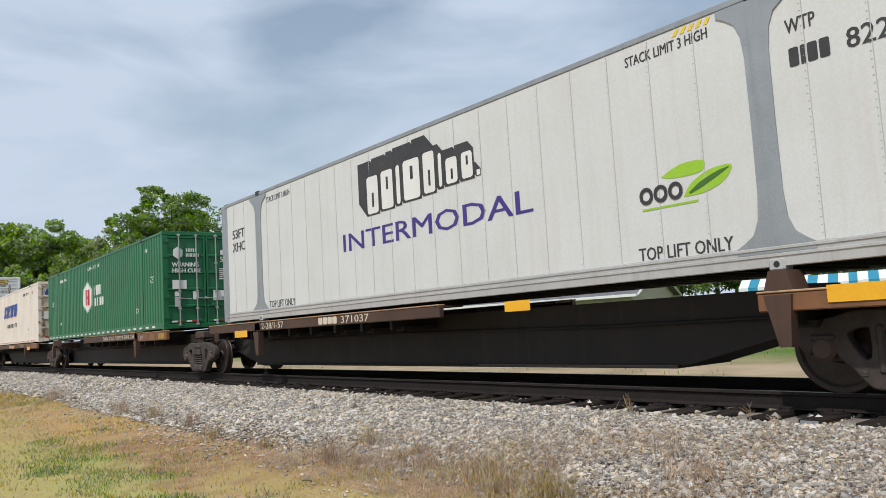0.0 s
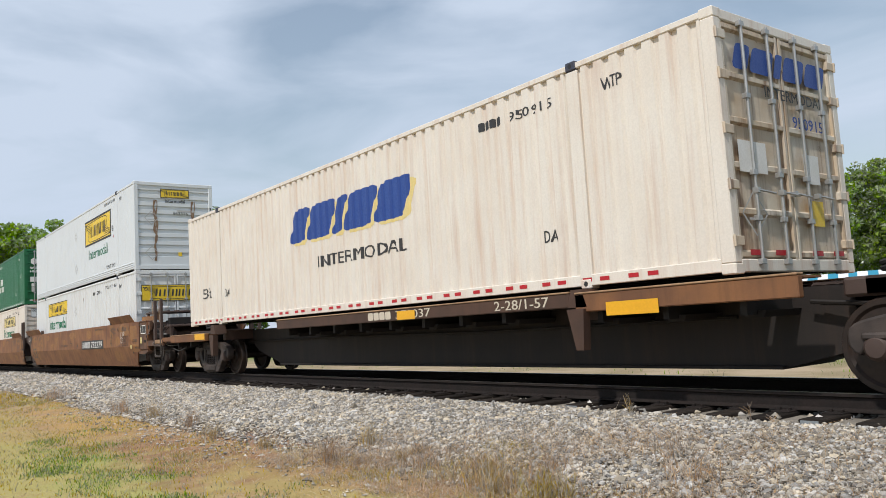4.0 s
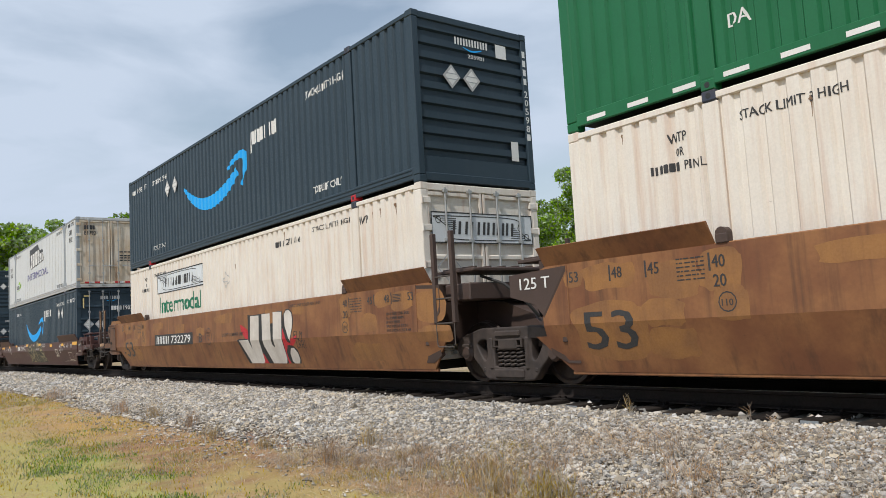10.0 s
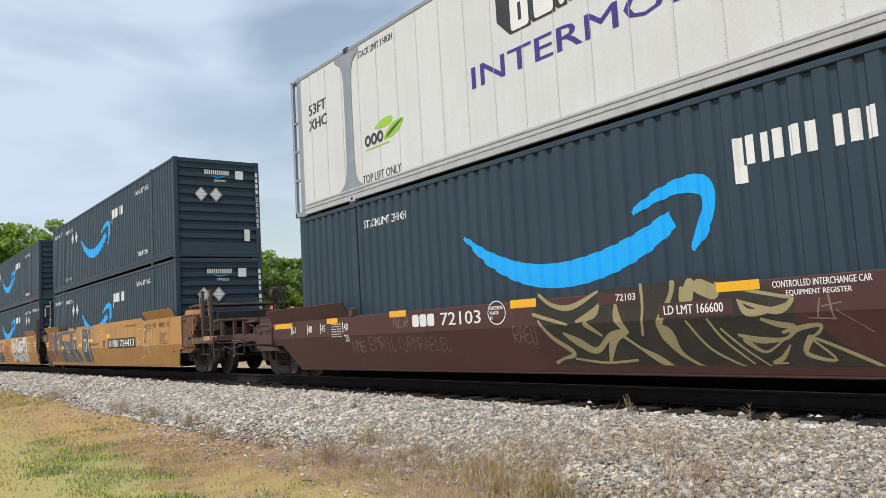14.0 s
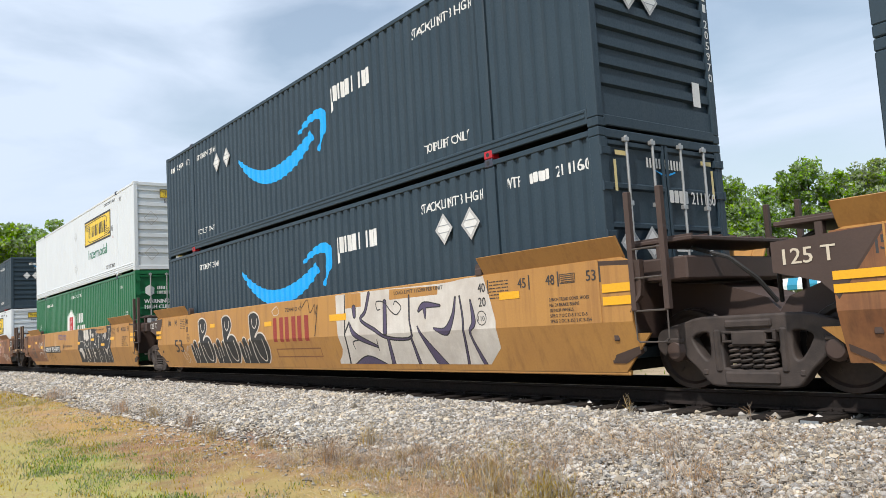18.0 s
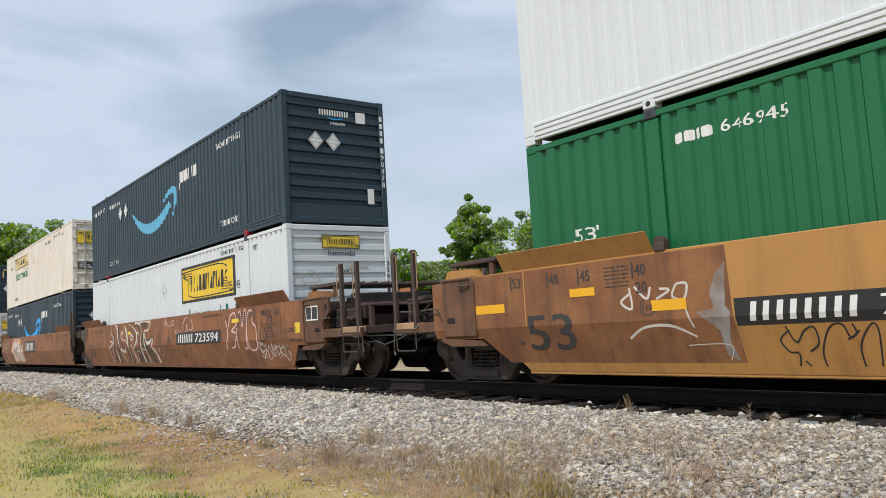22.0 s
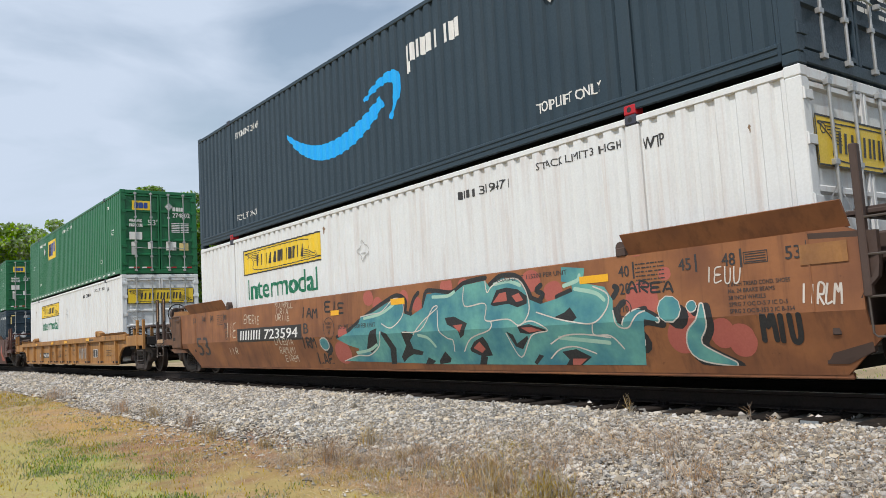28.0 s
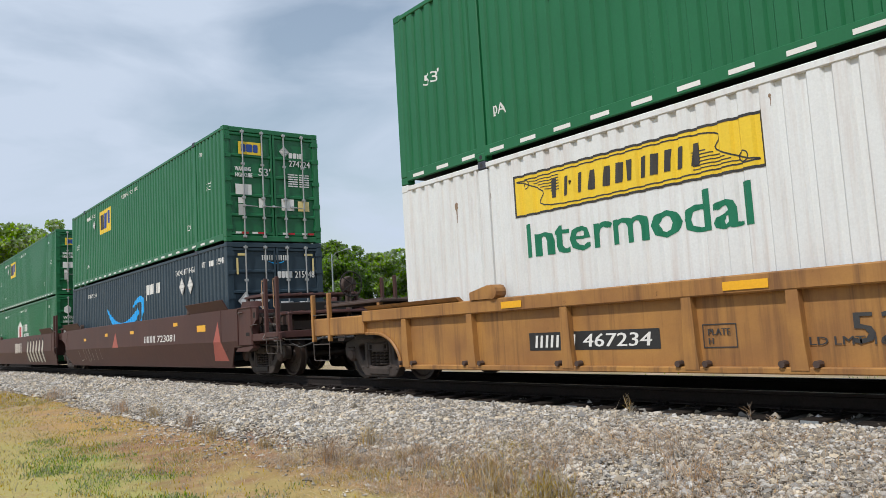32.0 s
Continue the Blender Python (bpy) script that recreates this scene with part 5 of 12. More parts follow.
def air_gear(car, s, dz=0.0):
    """Reservoir, valve and pipes on an end platform."""
    X = (lambda v: v) if s > 0 else mirrored
    part("air_reservoir", Geo().lathe([(0.02, -0.5), (0.09, -0.48), (0.125, -0.4), (0.125, 0.4), (0.09, 0.48), (0.02, 0.5)], 16), "grime", car, at=pose(X(2.55), 0.3, 1.18 + dz), smooth=True)
    part("brake_cylinder", Geo().lathe([(0.05, -0.3), (0.14, -0.28), (0.14, 0.18), (0.05, 0.24), (0.03, 0.5)], 14), "grime", car, at=pose(X(2.0), -0.55, 1.2 + dz, 0, 0, 20), smooth=True)
    part("brake_pipe", Geo().tube([(X(0.9), -1.2, 1.3), (X(1.5), -1.15, 1.16), (X(1.9), -0.9, 1.12), (X(2.6), -0.5, 0.98), (X(2.95), 0.1, 0.86)], 0.022, 6), "rod", car, at=pose(0, 0, dz), smooth=True)
    part("angle_cock", Geo().tube([(X(1.9), -1.1, 0.98), (X(2.2), -1.05, 1.06), (X(2.45), -0.9, 1.0), (X(2.7), -0.6, 0.9)], 0.03, 6).box(X(2.2), X(2.32), -1.12, -0.98, 0.98, 1.12, 0.01), "grime", car, at=pose(0, 0, dz), smooth=True)
    part("deck_brace", Geo().box(X(1.85), X(1.93), -1.35, 1.35, 1.0, 1.12, 0.01).box(X(2.45), X(2.52), -1.35, 1.35, 1.0, 1.12, 0.01).prism([(X(1.9), 0.98), (X(2.6), 0.98), (X(2.6), 1.02), (X(1.9), 1.34)], -1.3, -1.26), "grime", car, at=pose(0, 0, dz))
    part("control_valve", Geo().box(X(2.1), X(2.4), -0.2, 0.15, 1.1, 1.36, 0.04).lathe([(0.02, -0.34), (0.09, -0.33), (0.09, -0.2), (0.02, -0.19)], 10, X(2.25), 1.24).box(X(2.15), X(2.35), 0.15, 0.3, 1.16, 1.3, 0.03), "end_grime", car, at=pose(0, 0, dz))
    part("retainer_pipe", Geo().tube([(X(2.2), -0.1, 1.3), (X(2.3), -0.6, 1.38), (X(2.5), -1.1, 1.32), (X(2.6), -1.36, 1.1)], 0.012, 5), "step", car, at=pose(0, 0, dz), smooth=True)
    part("brake_rigging", Geo().tube([(X(0.9), 0.5, 1.15), (X(2.7), 0.25, 1.0)], 0.025, 6).tube([(X(1.9), -0.3, 1.15), (X(1.9), 0.6, 1.1)], 0.03, 6).box(X(1.7), X(1.95), 0.3, 0.6, 1.1, 1.3, 0.02), "grime", car, at=pose(0, 0, dz))


def end_gear(car, s, top, coat):
    """The dark centre box of a coupler end, with its rails, grab rods, step plate and hoses."""
    X = (lambda v: v) if s > 0 else mirrored
    d = top - 1.57
    part("centre_box", Geo().prism([(X(0.95), 1.02), (X(2.75), 1.0), (X(2.75), 1.18 + d), (X(2.45), 1.36 + d), (X(0.95), 1.44 + d)], -0.95, 0.95).box(X(2.2), X(2.28), -1.0, 1.0, 1.0, 1.4 + d, 0.01), "dark_brown", car, "grimy dark brown centre box")
    part("deck_frame", Geo().box(X(1.75), X(2.55), -1.28, -1.2, 1.33 + d, 1.39 + d, 0.008).box(X(1.75), X(2.55), 1.2, 1.28, 1.33 + d, 1.39 + d, 0.008).box(X(1.85), X(2.0), -0.9, 0.9, 1.38 + d, 1.62 + d, 0.02), "grime", car)
    for i in range(7):
        part("spring_stop", Geo().lathe([(0.03, -0.02), (0.045, -0.015), (0.045, 0.12), (0.03, 0.13)], 8), "cast", car, at=pose(X(1.78), -0.9 + 0.3 * i, 1.52 + d, -90), smooth=True)
    for q in (-1, 1):
        for z, r in ((1.16, 0.016), (1.30, 0.012)):
            part("hand_rail", Geo().tube([(X(2.12), q * 1.36, z + d), (X(2.6), q * 1.4, z + d - 0.02), (X(3.08), q * 1.4, z + d)], r, 6), "step", car, smooth=True)
        for x, h in () if d else ((2.42, 2.06), (2.98, 2.06)):
            part("grab_rod", Geo().tube([(X(x + 0.1), q * 1.5, h + d), (X(x), q * 1.51, h + 0.02 + d), (X(x - 0.02), q * 1.51, h - 0.05 + d), (X(x - 0.01), q * 1.51, 1.5 + d), (X(x + 0.1), q * 1.5, 1.46 + d)], 0.011, 6), "plank_edge", car, smooth=True)
        step = part("step_plate", Geo().box(X(2.5), X(3.12), q * 1.37, q * 1.515, 0.865, 0.975, 0.012), "plank_edge" if coat == "end_grime" else coat, car, "worn step plate")
        part("step_lip", Geo().tube([(X(2.46), q * 1.5, 0.93), (X(2.47), q * 1.56, 0.85), (X(2.55), q * 1.57, 0.82), (X(3.05), q * 1.57, 0.84), (X(3.12), q * 1.52, 0.86)], 0.012, 6), "step", step, smooth=True)
        # near-black block colours in the dark of the bracket's square hole; none is cut
        part("bracket_eye", Geo().box(X(1.87), X(1.96), q * 1.485, q * 1.497, top - 0.26, top - 0.14, 0.004), "grime", car)
        part("air_pipe", Geo().tube([(X(1.5), q * 1.25, 0.72), (X(2.1), q * 1.22, 0.70), (X(2.6), q * 1.1, 0.68), (X(3.0), q * 0.7, 0.66)], 0.02, 6), "grime", car, smooth=True)
        part("hanging_hose", Geo().tube([(X(2.9), q * 1.15, 0.9), (X(3.02), q * 1.18, 0.72), (X(3.2), q * 1.05, 0.62), (X(3.35), q * 0.8, 0.72), (X(3.4), q * 0.5, 0.86)], 0.018, 6), "rubber", car, smooth=True)
        part("release_lever", Geo().tube([(X(2.72), q * 1.46, 0.84), (X(2.95), q * 1.5, 0.78), (X(3.16), q * 1.48, 0.8), (X(3.18), q * 1.48, 0.52), (X(3.14), q * 1.49, 0.46)], 0.016, 6), "step", car, smooth=True)
        part("brake_rod", Geo().tube([(X(0.6), q * 0.55, 0.55), (X(2.2), q * 0.5, 0.52)], 0.018, 6), "cast", car, smooth=True)


def well_car(u, paint, front, rear, low=False, end_paint=None, label="", letter="", rear_truck=False, paint_at=(0.0, 0.0), tail=0.39):
    """One unit of a double-stack well car. Ends: 'coupler' or 'joint'."""
    car = tagged(new("well_car"), label, "railway car", "cars of the train")
    car.matrix_basis = pose(u, 0, 0)
    SPREAD[:] = paint_at[0], 1 + paint_at[1]
    top, flange = (1.15, 1.41) if low else (1.57, 1.80)
    end_paint = end_paint or paint
    end_coat = "end_grime" if paint in ("brown", "orange", "mustard") else paint
    # side plates, with sloping ends over the trucks
    fx, rx = (1.80 if front == "coupler" else 0.46), (1.80 if rear == "coupler" else 0.46)
    zt = 0.68
    for q in (-1, 1):
        up = [(mirrored(rx), CREASE), (fx, CREASE), (fx, top - (0.02 if front == "coupler" else 0.05)), (0.35, top), (mirrored(0.35), top), (mirrored(rx), top - 0.03)]
        side = part("side_plate", Geo().prism(up, q * 1.5, q * 1.47), paint, car)
        low_pts = [(mirrored(0.16), 0.225), (0.16, 0.225), (0.66, zt), (fx, zt), (fx, CREASE), (mirrored(rx), CREASE), (mirrored(rx), zt), (mirrored(0.66), zt)]
        part("lower_plate", Geo().prism(low_pts, q * 1.5, q * 1.47, lambda z: -q * lean(z)), paint, car)
        part("bottom_sill", box(mirrored(0.2), 0.2, q * 1.24, q * 1.30, 0.185, 0.25, b=0.012), paint, car)
        part("top_chord", box(mirrored(0.35), 0.35, q * 1.40, q * 1.49, top - 0.06, top + 0.012, b=0.012), paint, car)
        for x in (0.0, mirrored(0.0)):
            part("corner_strip", box(x - 0.01, x + 0.01, q * 1.499, q * 1.508, CREASE, top, b=0.003), paint, car)
        for s in (1, -1):
            X = (lambda v: v) if s > 0 else mirrored
            a, b = X(-2.1), X((0.39 if s > 0 else tail) if not low else 1.05)
            g = Geo()
            v = [(a, q * 1.49, top), (b, q * 1.49, top), (b, q * 1.63, flange), (a, q * 1.63, flange), (a, q * 1.46, top), (b, q * 1.46, top), (b, q * 1.60, flange + 0.01), (a, q * 1.60, flange + 0.01)]
            g.add(v, [(0, 1, 2, 3), (4, 7, 6, 5), (3, 2, 6, 7), (0, 3, 7, 4), (1, 5, 6, 2), (0, 4, 5, 1)])
            for i in range(4):
                x = a + (b - a) * (0.08 + 0.28 * i)
                g.add([(x, q * 1.46, top), (x, q * 1.6, flange), (x, q * 1.4, top - 0.05), (x + 0.015, q * 1.46, top), (x + 0.015, q * 1.6, flange), (x + 0.015, q * 1.4, top - 0.05)], [(0, 1, 2), (3, 5, 4), (0, 3, 4, 1), (1, 4, 5, 2)])
            part("guide_flange", g, paint, car)
            part("lock_pad", Geo().lathe([(0.02, -0.05), (0.07, -0.05), (0.07, 0.05), (0.02, 0.05)], 12).box(-0.07, 0.07, -0.06, 0.06, -0.1, 0.0, 0.01), "dark_brown", car, at=pose(X(-2.2), q * 1.46, top + 0.1), smooth=True)
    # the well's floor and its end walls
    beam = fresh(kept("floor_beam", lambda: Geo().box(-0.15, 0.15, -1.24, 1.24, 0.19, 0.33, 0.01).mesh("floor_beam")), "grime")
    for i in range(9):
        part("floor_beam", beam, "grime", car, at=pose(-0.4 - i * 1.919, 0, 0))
    for s, kind in ((1, front), (-1, rear)):
        X = (lambda v: v) if s > 0 else mirrored
        part("end_wall", Geo().box(X(0.12), X(0.2), -1.45, 1.45, 0.6, top - 0.02, 0.01).prism([(X(0.2), 0.62), (X(0.2), 1.2), (X(1.0), 0.98), (X(1.0), 0.8)], -0.4, 0.4), end_paint, car)
        if kind == "coupler":
            ztop = top + (0.06 if not low else 0.03)
            platform = "dark_brown" if end_coat == "end_grime" else end_paint
            for q in (-1, 1):
                part("jack_box", Geo().box(X(1.06), X(1.79), q * 1.512, q * 1.30, 0.70, top + 0.004, 0.03).prism([(X(1.0), 0.66), (X(1.84), 0.70), (X(1.84), 0.66), (X(1.6), 0.58), (X(0.9), 0.58)], q * 1.508, q * 1.34), end_coat, car)
                part("jack_cover", Geo().prism([(X(1.14), top), (X(1.74), top), (X(1.66), top + 0.12), (X(1.24), top + 0.12)], q * 1.47, q * 1.2), "primer" if paint in ("brown", "orange") else paint, car)
                part("end_bracket", Geo().prism([(X(1.8), top - 0.05), (X(2.02), top - 0.05), (X(2.02), top - 0.3), (X(1.86), top - 0.42), (X(1.8), top - 0.42)], q * 1.49, q * 1.44), end_coat, car)
                part("jack_latch", Geo().tube([(X(1.12), q * 1.53, top - 0.13), (X(1.2), q * 1.56, top - 0.12), (X(1.32), q * 1.56, top - 0.12), (X(1.34), q * 1.52, top - 0.12)], 0.018, 6), "dark_brown", car, smooth=True)
                part("jack_notch", Geo().box(X(1.5), X(1.68), q * 1.50, q * 1.522, 0.92, 1.0, 0.008), "grime", car)
                part("jack_trim", Geo().tube([(X(1.04), q * 1.51, 0.72), (X(1.04), q * 1.515, top - 0.1), (X(1.1), q * 1.515, top - 0.02), (X(1.78), q * 1.515, top - 0.02)], 0.02, 6), end_coat, car)
                part("step_sill", box(X(1.8), X(3.14), q * 1.50, q * 1.42, 0.80, 0.96, b=0.012), end_coat, car, smooth=False)
                part("grab_iron", Geo().tube([(X(1.83), q * 1.5, 0.95), (X(1.86), q * 1.56, 1.14), (X(2.05), q * 1.56, 1.16), (X(2.07), q * 1.5, 1.16)], 0.012, 6), "step", car, smooth=True)
            end_walkway(car, s, 0.85, 1.9, top + 0.25, platform)
            for x in (0.95, 1.8):
                for y in (-1.2, 1.2):
                    part("deck_post", box(X(x) - 0.05, X(x) + 0.05, y - 0.03, y + 0.03, top, top + 0.21, b=0.006), end_coat, car)
            end_walkway(car, s, 2.5, 3.1, top - 0.2 if not low else top + 0.12, platform)
            part("end_bolster", Geo().box(X(1.1), X(1.75), -1.3, 1.3, 0.72, 1.02, 0.02).box(X(1.8), X(2.95), -1.42, -1.3, 0.86, 0.96, 0.01).box(X(1.8), X(2.95), 1.3, 1.42, 0.86, 0.96, 0.01)
                 .box(X(2.95), X(3.1), -1.42, 1.42, 0.84, 0.98, 0.01), platform, car)
            for x, y in ((2.1, -1.2), (2.1, 1.2), (3.05, -1.2), (3.05, 1.2), (0.5, -1.1), (0.5, 1.1)):
                part("walkway_support", box(X(x) - 0.04, X(x) + 0.04, y - 0.04, y + 0.04, 0.9, (top - (0.2 if not low else -0.12)) if x > 1 else ztop - 0.04, b=0.006), platform, car)
            coupler(car, s, 0.9)
            end_gear(car, s, top, end_coat)
            ladder(car, s, 2.52, 3.07, 0.53, 2.12 if not low else 1.27, platform, (0.42,))
            air_gear(car, s, top - 1.57)
            truck(car, X(1.38))
        else:
            for q in (-1, 1):
                part("end_cheek", Geo().prism([(X(0.0), top - 0.02), (X(0.62 if s > 0 else 1.05), top - 0.06), (X(0.62 if s > 0 else 1.05), 1.22), (X(0.6), 1.1), (X(0.45), 0.95), (X(0.45), 0.45), (X(0.2), 0.33), (X(0.0), 0.33)], q * 1.507, q * 1.44, lambda z: -q * lean(z)), end_paint, car)
            end_walkway(car, s, 0.25, 1.15, top + 0.16, end_paint)
            part("joint_arm", Geo().prism([(X(0.2), 0.72), (X(0.2), 1.25), (X(0.9), 1.2), (X(1.5), 1.0), (X(1.7), 0.74)], -0.42, 0.42).box(X(0.5), X(1.1), -1.3, 1.3, top - 0.32, top - 0.06, 0.02), end_paint, car)
            for y in (-1.2, 1.2):
                part("walkway_support", box(X(0.7) - 0.04, X(0.7) + 0.04, y - 0.04, y + 0.04, 1.2, top + 0.12, b=0.006), end_paint, car)
            part("air_line", Geo().tube([(X(0.9), -0.9, top + 0.05), (X(1.3), -0.8, top - 0.1), (X(1.5), -0.6, top - 0.35), (X(1.6), -0.4, 0.95)], 0.026, 6), "rubber", car, smooth=True)
            if s > 0:
                ladder(car, s, 0.50, 0.95, 0.58, 2.3, end_paint, (0.35, 0.72, 1.05))
                truck(car, 1.63)
            elif rear_truck:
                truck(car, mirrored(1.63))
    return car


def blob(x, z, w, h, rnd, n=11):
    return [(x + w / 2 * math.cos(t) * (1 + 0.22 * rnd.uniform(-1, 1)), z + h / 2 * math.sin(t) * (1 + 0.22 * rnd.uniform(-1, 1))) for t in (2 * math.pi * k / n for k in range(n))]


def worn_patch(x, z, w, h, rnd):
    """A rubbed patch: a soft-cornered box with an uneven edge."""
    p = [(x + w / 2 * math.copysign(abs(math.cos(t)) ** 0.55, math.cos(t)) * (1 + 0.12 * rnd.uniform(-1, 1)), z + h / 2 * math.copysign(abs(math.sin(t)) ** 0.55, math.sin(t)) * (1 + 0.16 * rnd.uniform(-1, 1)))
         for t in (2 * math.pi * k / 16 for k in range(16))]
    return smooth_line(p[-1:] + p + p[:1], 3)[3:-4]


def smooth_blob(x, z, w, h, rnd, n=9):
    p = blob(x, z, w, h, rnd, n)
    return smooth_line(p[-1:] + p + p[:1], 4)[4:-5]


def stencils(car, face, colour, low=False, primer=None, key=0):
    """The small lettering that a well car carries at both ends of its side."""
    rnd = random.Random(100 + key)
    top = 1.15 if low else 1.57
    if primer:
        spots = [(-2.15, 1.36, 0.42, 0.4), (-0.95, 1.4, 0.5, 0.26), (-0.4, 1.34, 0.62, 0.3), (0.35, 1.22, 0.75, 0.5), (-1.4, 1.02, 0.5, 0.3), (-2.2, 0.98, 0.26, 0.35), (0.45, 0.78, 0.9, 0.25), (-1.6, 0.52, 1.0, 0.32), (-15.55, 0.73, 1.15, 0.66), (-14.75, 0.9, 0.55, 0.3), (-14.7, 0.56, 0.62, 0.34), (-16.05, 1.38, 0.3, 0.2),
                 (-14.0, 1.3, 0.5, 0.4), (-14.6, 1.25, 0.7, 0.4), (-15.5, 1.36, 0.8, 0.3), (-13.9, 0.95, 0.4, 0.35), (-12.6, 1.36, 0.8, 0.22), (-10.8, 1.2, 0.7, 0.34), (-11.6, 0.95, 0.5, 0.3), (-7.8, 1.36, 1.1, 0.24), (-5.2, 1.32, 0.6, 0.3), (-9.3, 1.1, 0.5, 0.22), (-4.0, 1.38, 0.5, 0.2)]
        marks("primer_patch", ("pp", key), [worn_patch(*s, rnd) for s in spots if s[1] < top - 0.08], face, "primer", car, 0.003)
    z = top - 0.14
    for x, t in ((-2.24, "40"), (-1.42, "45"), (-0.9, "48"), (-0.22, "53")):
        words(car, face, t, x, z - 0.1, 0.15, 0.13, colour, ("st", key), lift=0.011)
        words(car, face, t, mirrored(x) - 0.18, z - 0.1, 0.15, 0.13, colour, ("st", key), lift=0.011)
    ticks = [rect(x, x + 0.025, z - 0.13, z + 0.06) for x in (-2.04, -1.22, -0.7, -0.02)]
    marks("gauge_mark", ("tick", key, low, colour), ticks + [[(mirrored(a), b) for a, b in reversed(r)] for r in ticks], face, colour, car, 0.006)
    words(car, face, "20", -2.24, z - 0.3, 0.15, 0.13, colour, ("st", key), lift=0.011)
    words(car, face, "20", mirrored(-2.06), z - 0.3, 0.15, 0.13, colour, ("st", key), lift=0.011)
    lines = []
    for i in range(6):
        lines += blocks(-2.0, z + 0.02 - i * 0.045, 0.4, 0.014, ("213.231.12", "12.321.2.13", "32.13.221")[i % 3], 0.5, r=0.1)
        lines += blocks(mirrored(-1.62), z + 0.02 - i * 0.045, 0.36, 0.014, ("213.231", "12.321.2", "32.13")[i % 3], 0.5, r=0.1)
    mark("small_lettering", ("sl", key, low, colour), lambda: flat_bm([l for l in lines if min(p[1] for p in l) > 0.5]), face, colour, car, 0.0095)
    if not low:
        for i, (t, w) in enumerate((("2 INCH TREAD COND. SHOES", 0.66), ("No. 24 BRAKE BEAMS", 0.5), ("38 INCH WHEELS", 0.4), ("SPRG 7 OC D-5 7 IC D-5", 0.62), ("SPRG 2 OC B-353 2 IC B-354", 0.68))):
            words(car, face, t, -0.86, 1.12 - 0.068 * i, w, 0.042, colour, ("data", 0), lift=0.0095)
        mark("notice_frame", ("nf", colour), lambda: flat_bm(frame_polys(-0.66, -0.4, 1.33, 1.45, 0.008) + [rect(-0.64, -0.42, 1.345 + 0.025 * i, 1.355 + 0.025 * i) for i in range(4)]), face, colour, car, 0.0095)
        words(car, face, "LOAD LIMIT 115200 PER UNIT", -4.35, 1.44, 1.3, 0.06, colour, ("data", 0), lift=0.0095)
    if not low:
        for x in (-2.2, mirrored(-2.2)):
            ring = [(x + 0.1 * math.cos(t), 0.97 + 0.1 * math.sin(t), 0.014) for t in (k * math.pi / 6 for k in range(13))]
            mark("stencil_ring", ("ring", x, colour), lambda: flat_bm(ribbon(ring, 1)), face, colour, car, 0.006)
            words(car, face, "110", x - 0.065, 0.93, 0.13, 0.07, colour, ("ring", key), lift=0.011)


def plate(car, face, x0, x1, z0, z1, number, back, ink, key):
    """The car's number on its plate; the owner's letters before it are plain bars."""
    if back:
        mark("number_plate", ("np", key), lambda: flat_bm([rect(x0, x1, z0, z1)]), face, back, car, 0.004)
    w, h = x1 - x0, z1 - z0
    m = 0.16 * h if back else 0
    mark("stencil_line", ("npb", key), lambda: flat_bm(strokes(x0 + 0.05 * w, z0 + m, 0.36 * w, h - 2 * m, "2222", 0.8, 0.16, 0.32)), face, ink, car, 0.007)
    words(car, face, number, x0 + 0.45 * w, z0 + m, 0.49 * w, h - 2 * m, ink, ("np", key), lift=0.007, slant=0.16, fat=0.035)


def plate_ring(car, x, z):
    mark("stencil_ring", ("pring", x), lambda: flat_bm(ribbon([(x + 0.2 * math.cos(t), z + 0.2 * math.sin(t), 0.014) for t in (k * math.pi / 8 for k in range(17))], 1)), WELL, "ink", car, 0.0095)
    for t, dz, w in (("EXCEEDS", 0.07, 0.24), ("PLATE", 0.0, 0.16), ("H", -0.11, 0.06)):
        words(car, WELL, t, x - w / 2, z + dz, w, 0.08 if t == "H" else 0.045, "ink", "ring", lift=0.0095)


def owner_sign(car, face, x0, x1, z0, z1, back, ink, key, slant=0.0):
    if back:
        mark("owner_panel", ("ow", key), lambda: flat_bm([rect(x0, x1, z0, z1)]), face, back, car, 0.004)
    w, h = x1 - x0, z1 - z0
    m = 0.18 * h if back else 0
    b, d = z0 + m, h - 2 * m
    polys = strokes(x0 + 0.08 * w, b, 0.8 * w, d, "222", 0.35, 0.0, 0.36)
    marks("owner_block", ("owb", key), [[(px + slant * (pz - b), pz) for px, pz in q] for q in polys], face, ink, car, 0.007)


def reflectors(car, face, spots, key, material="amber"):
    marks("reflector", ("refl", key), [rect(x, x + w, z, z + h) for x, z, w, h in spots], face, material, car, 0.012)


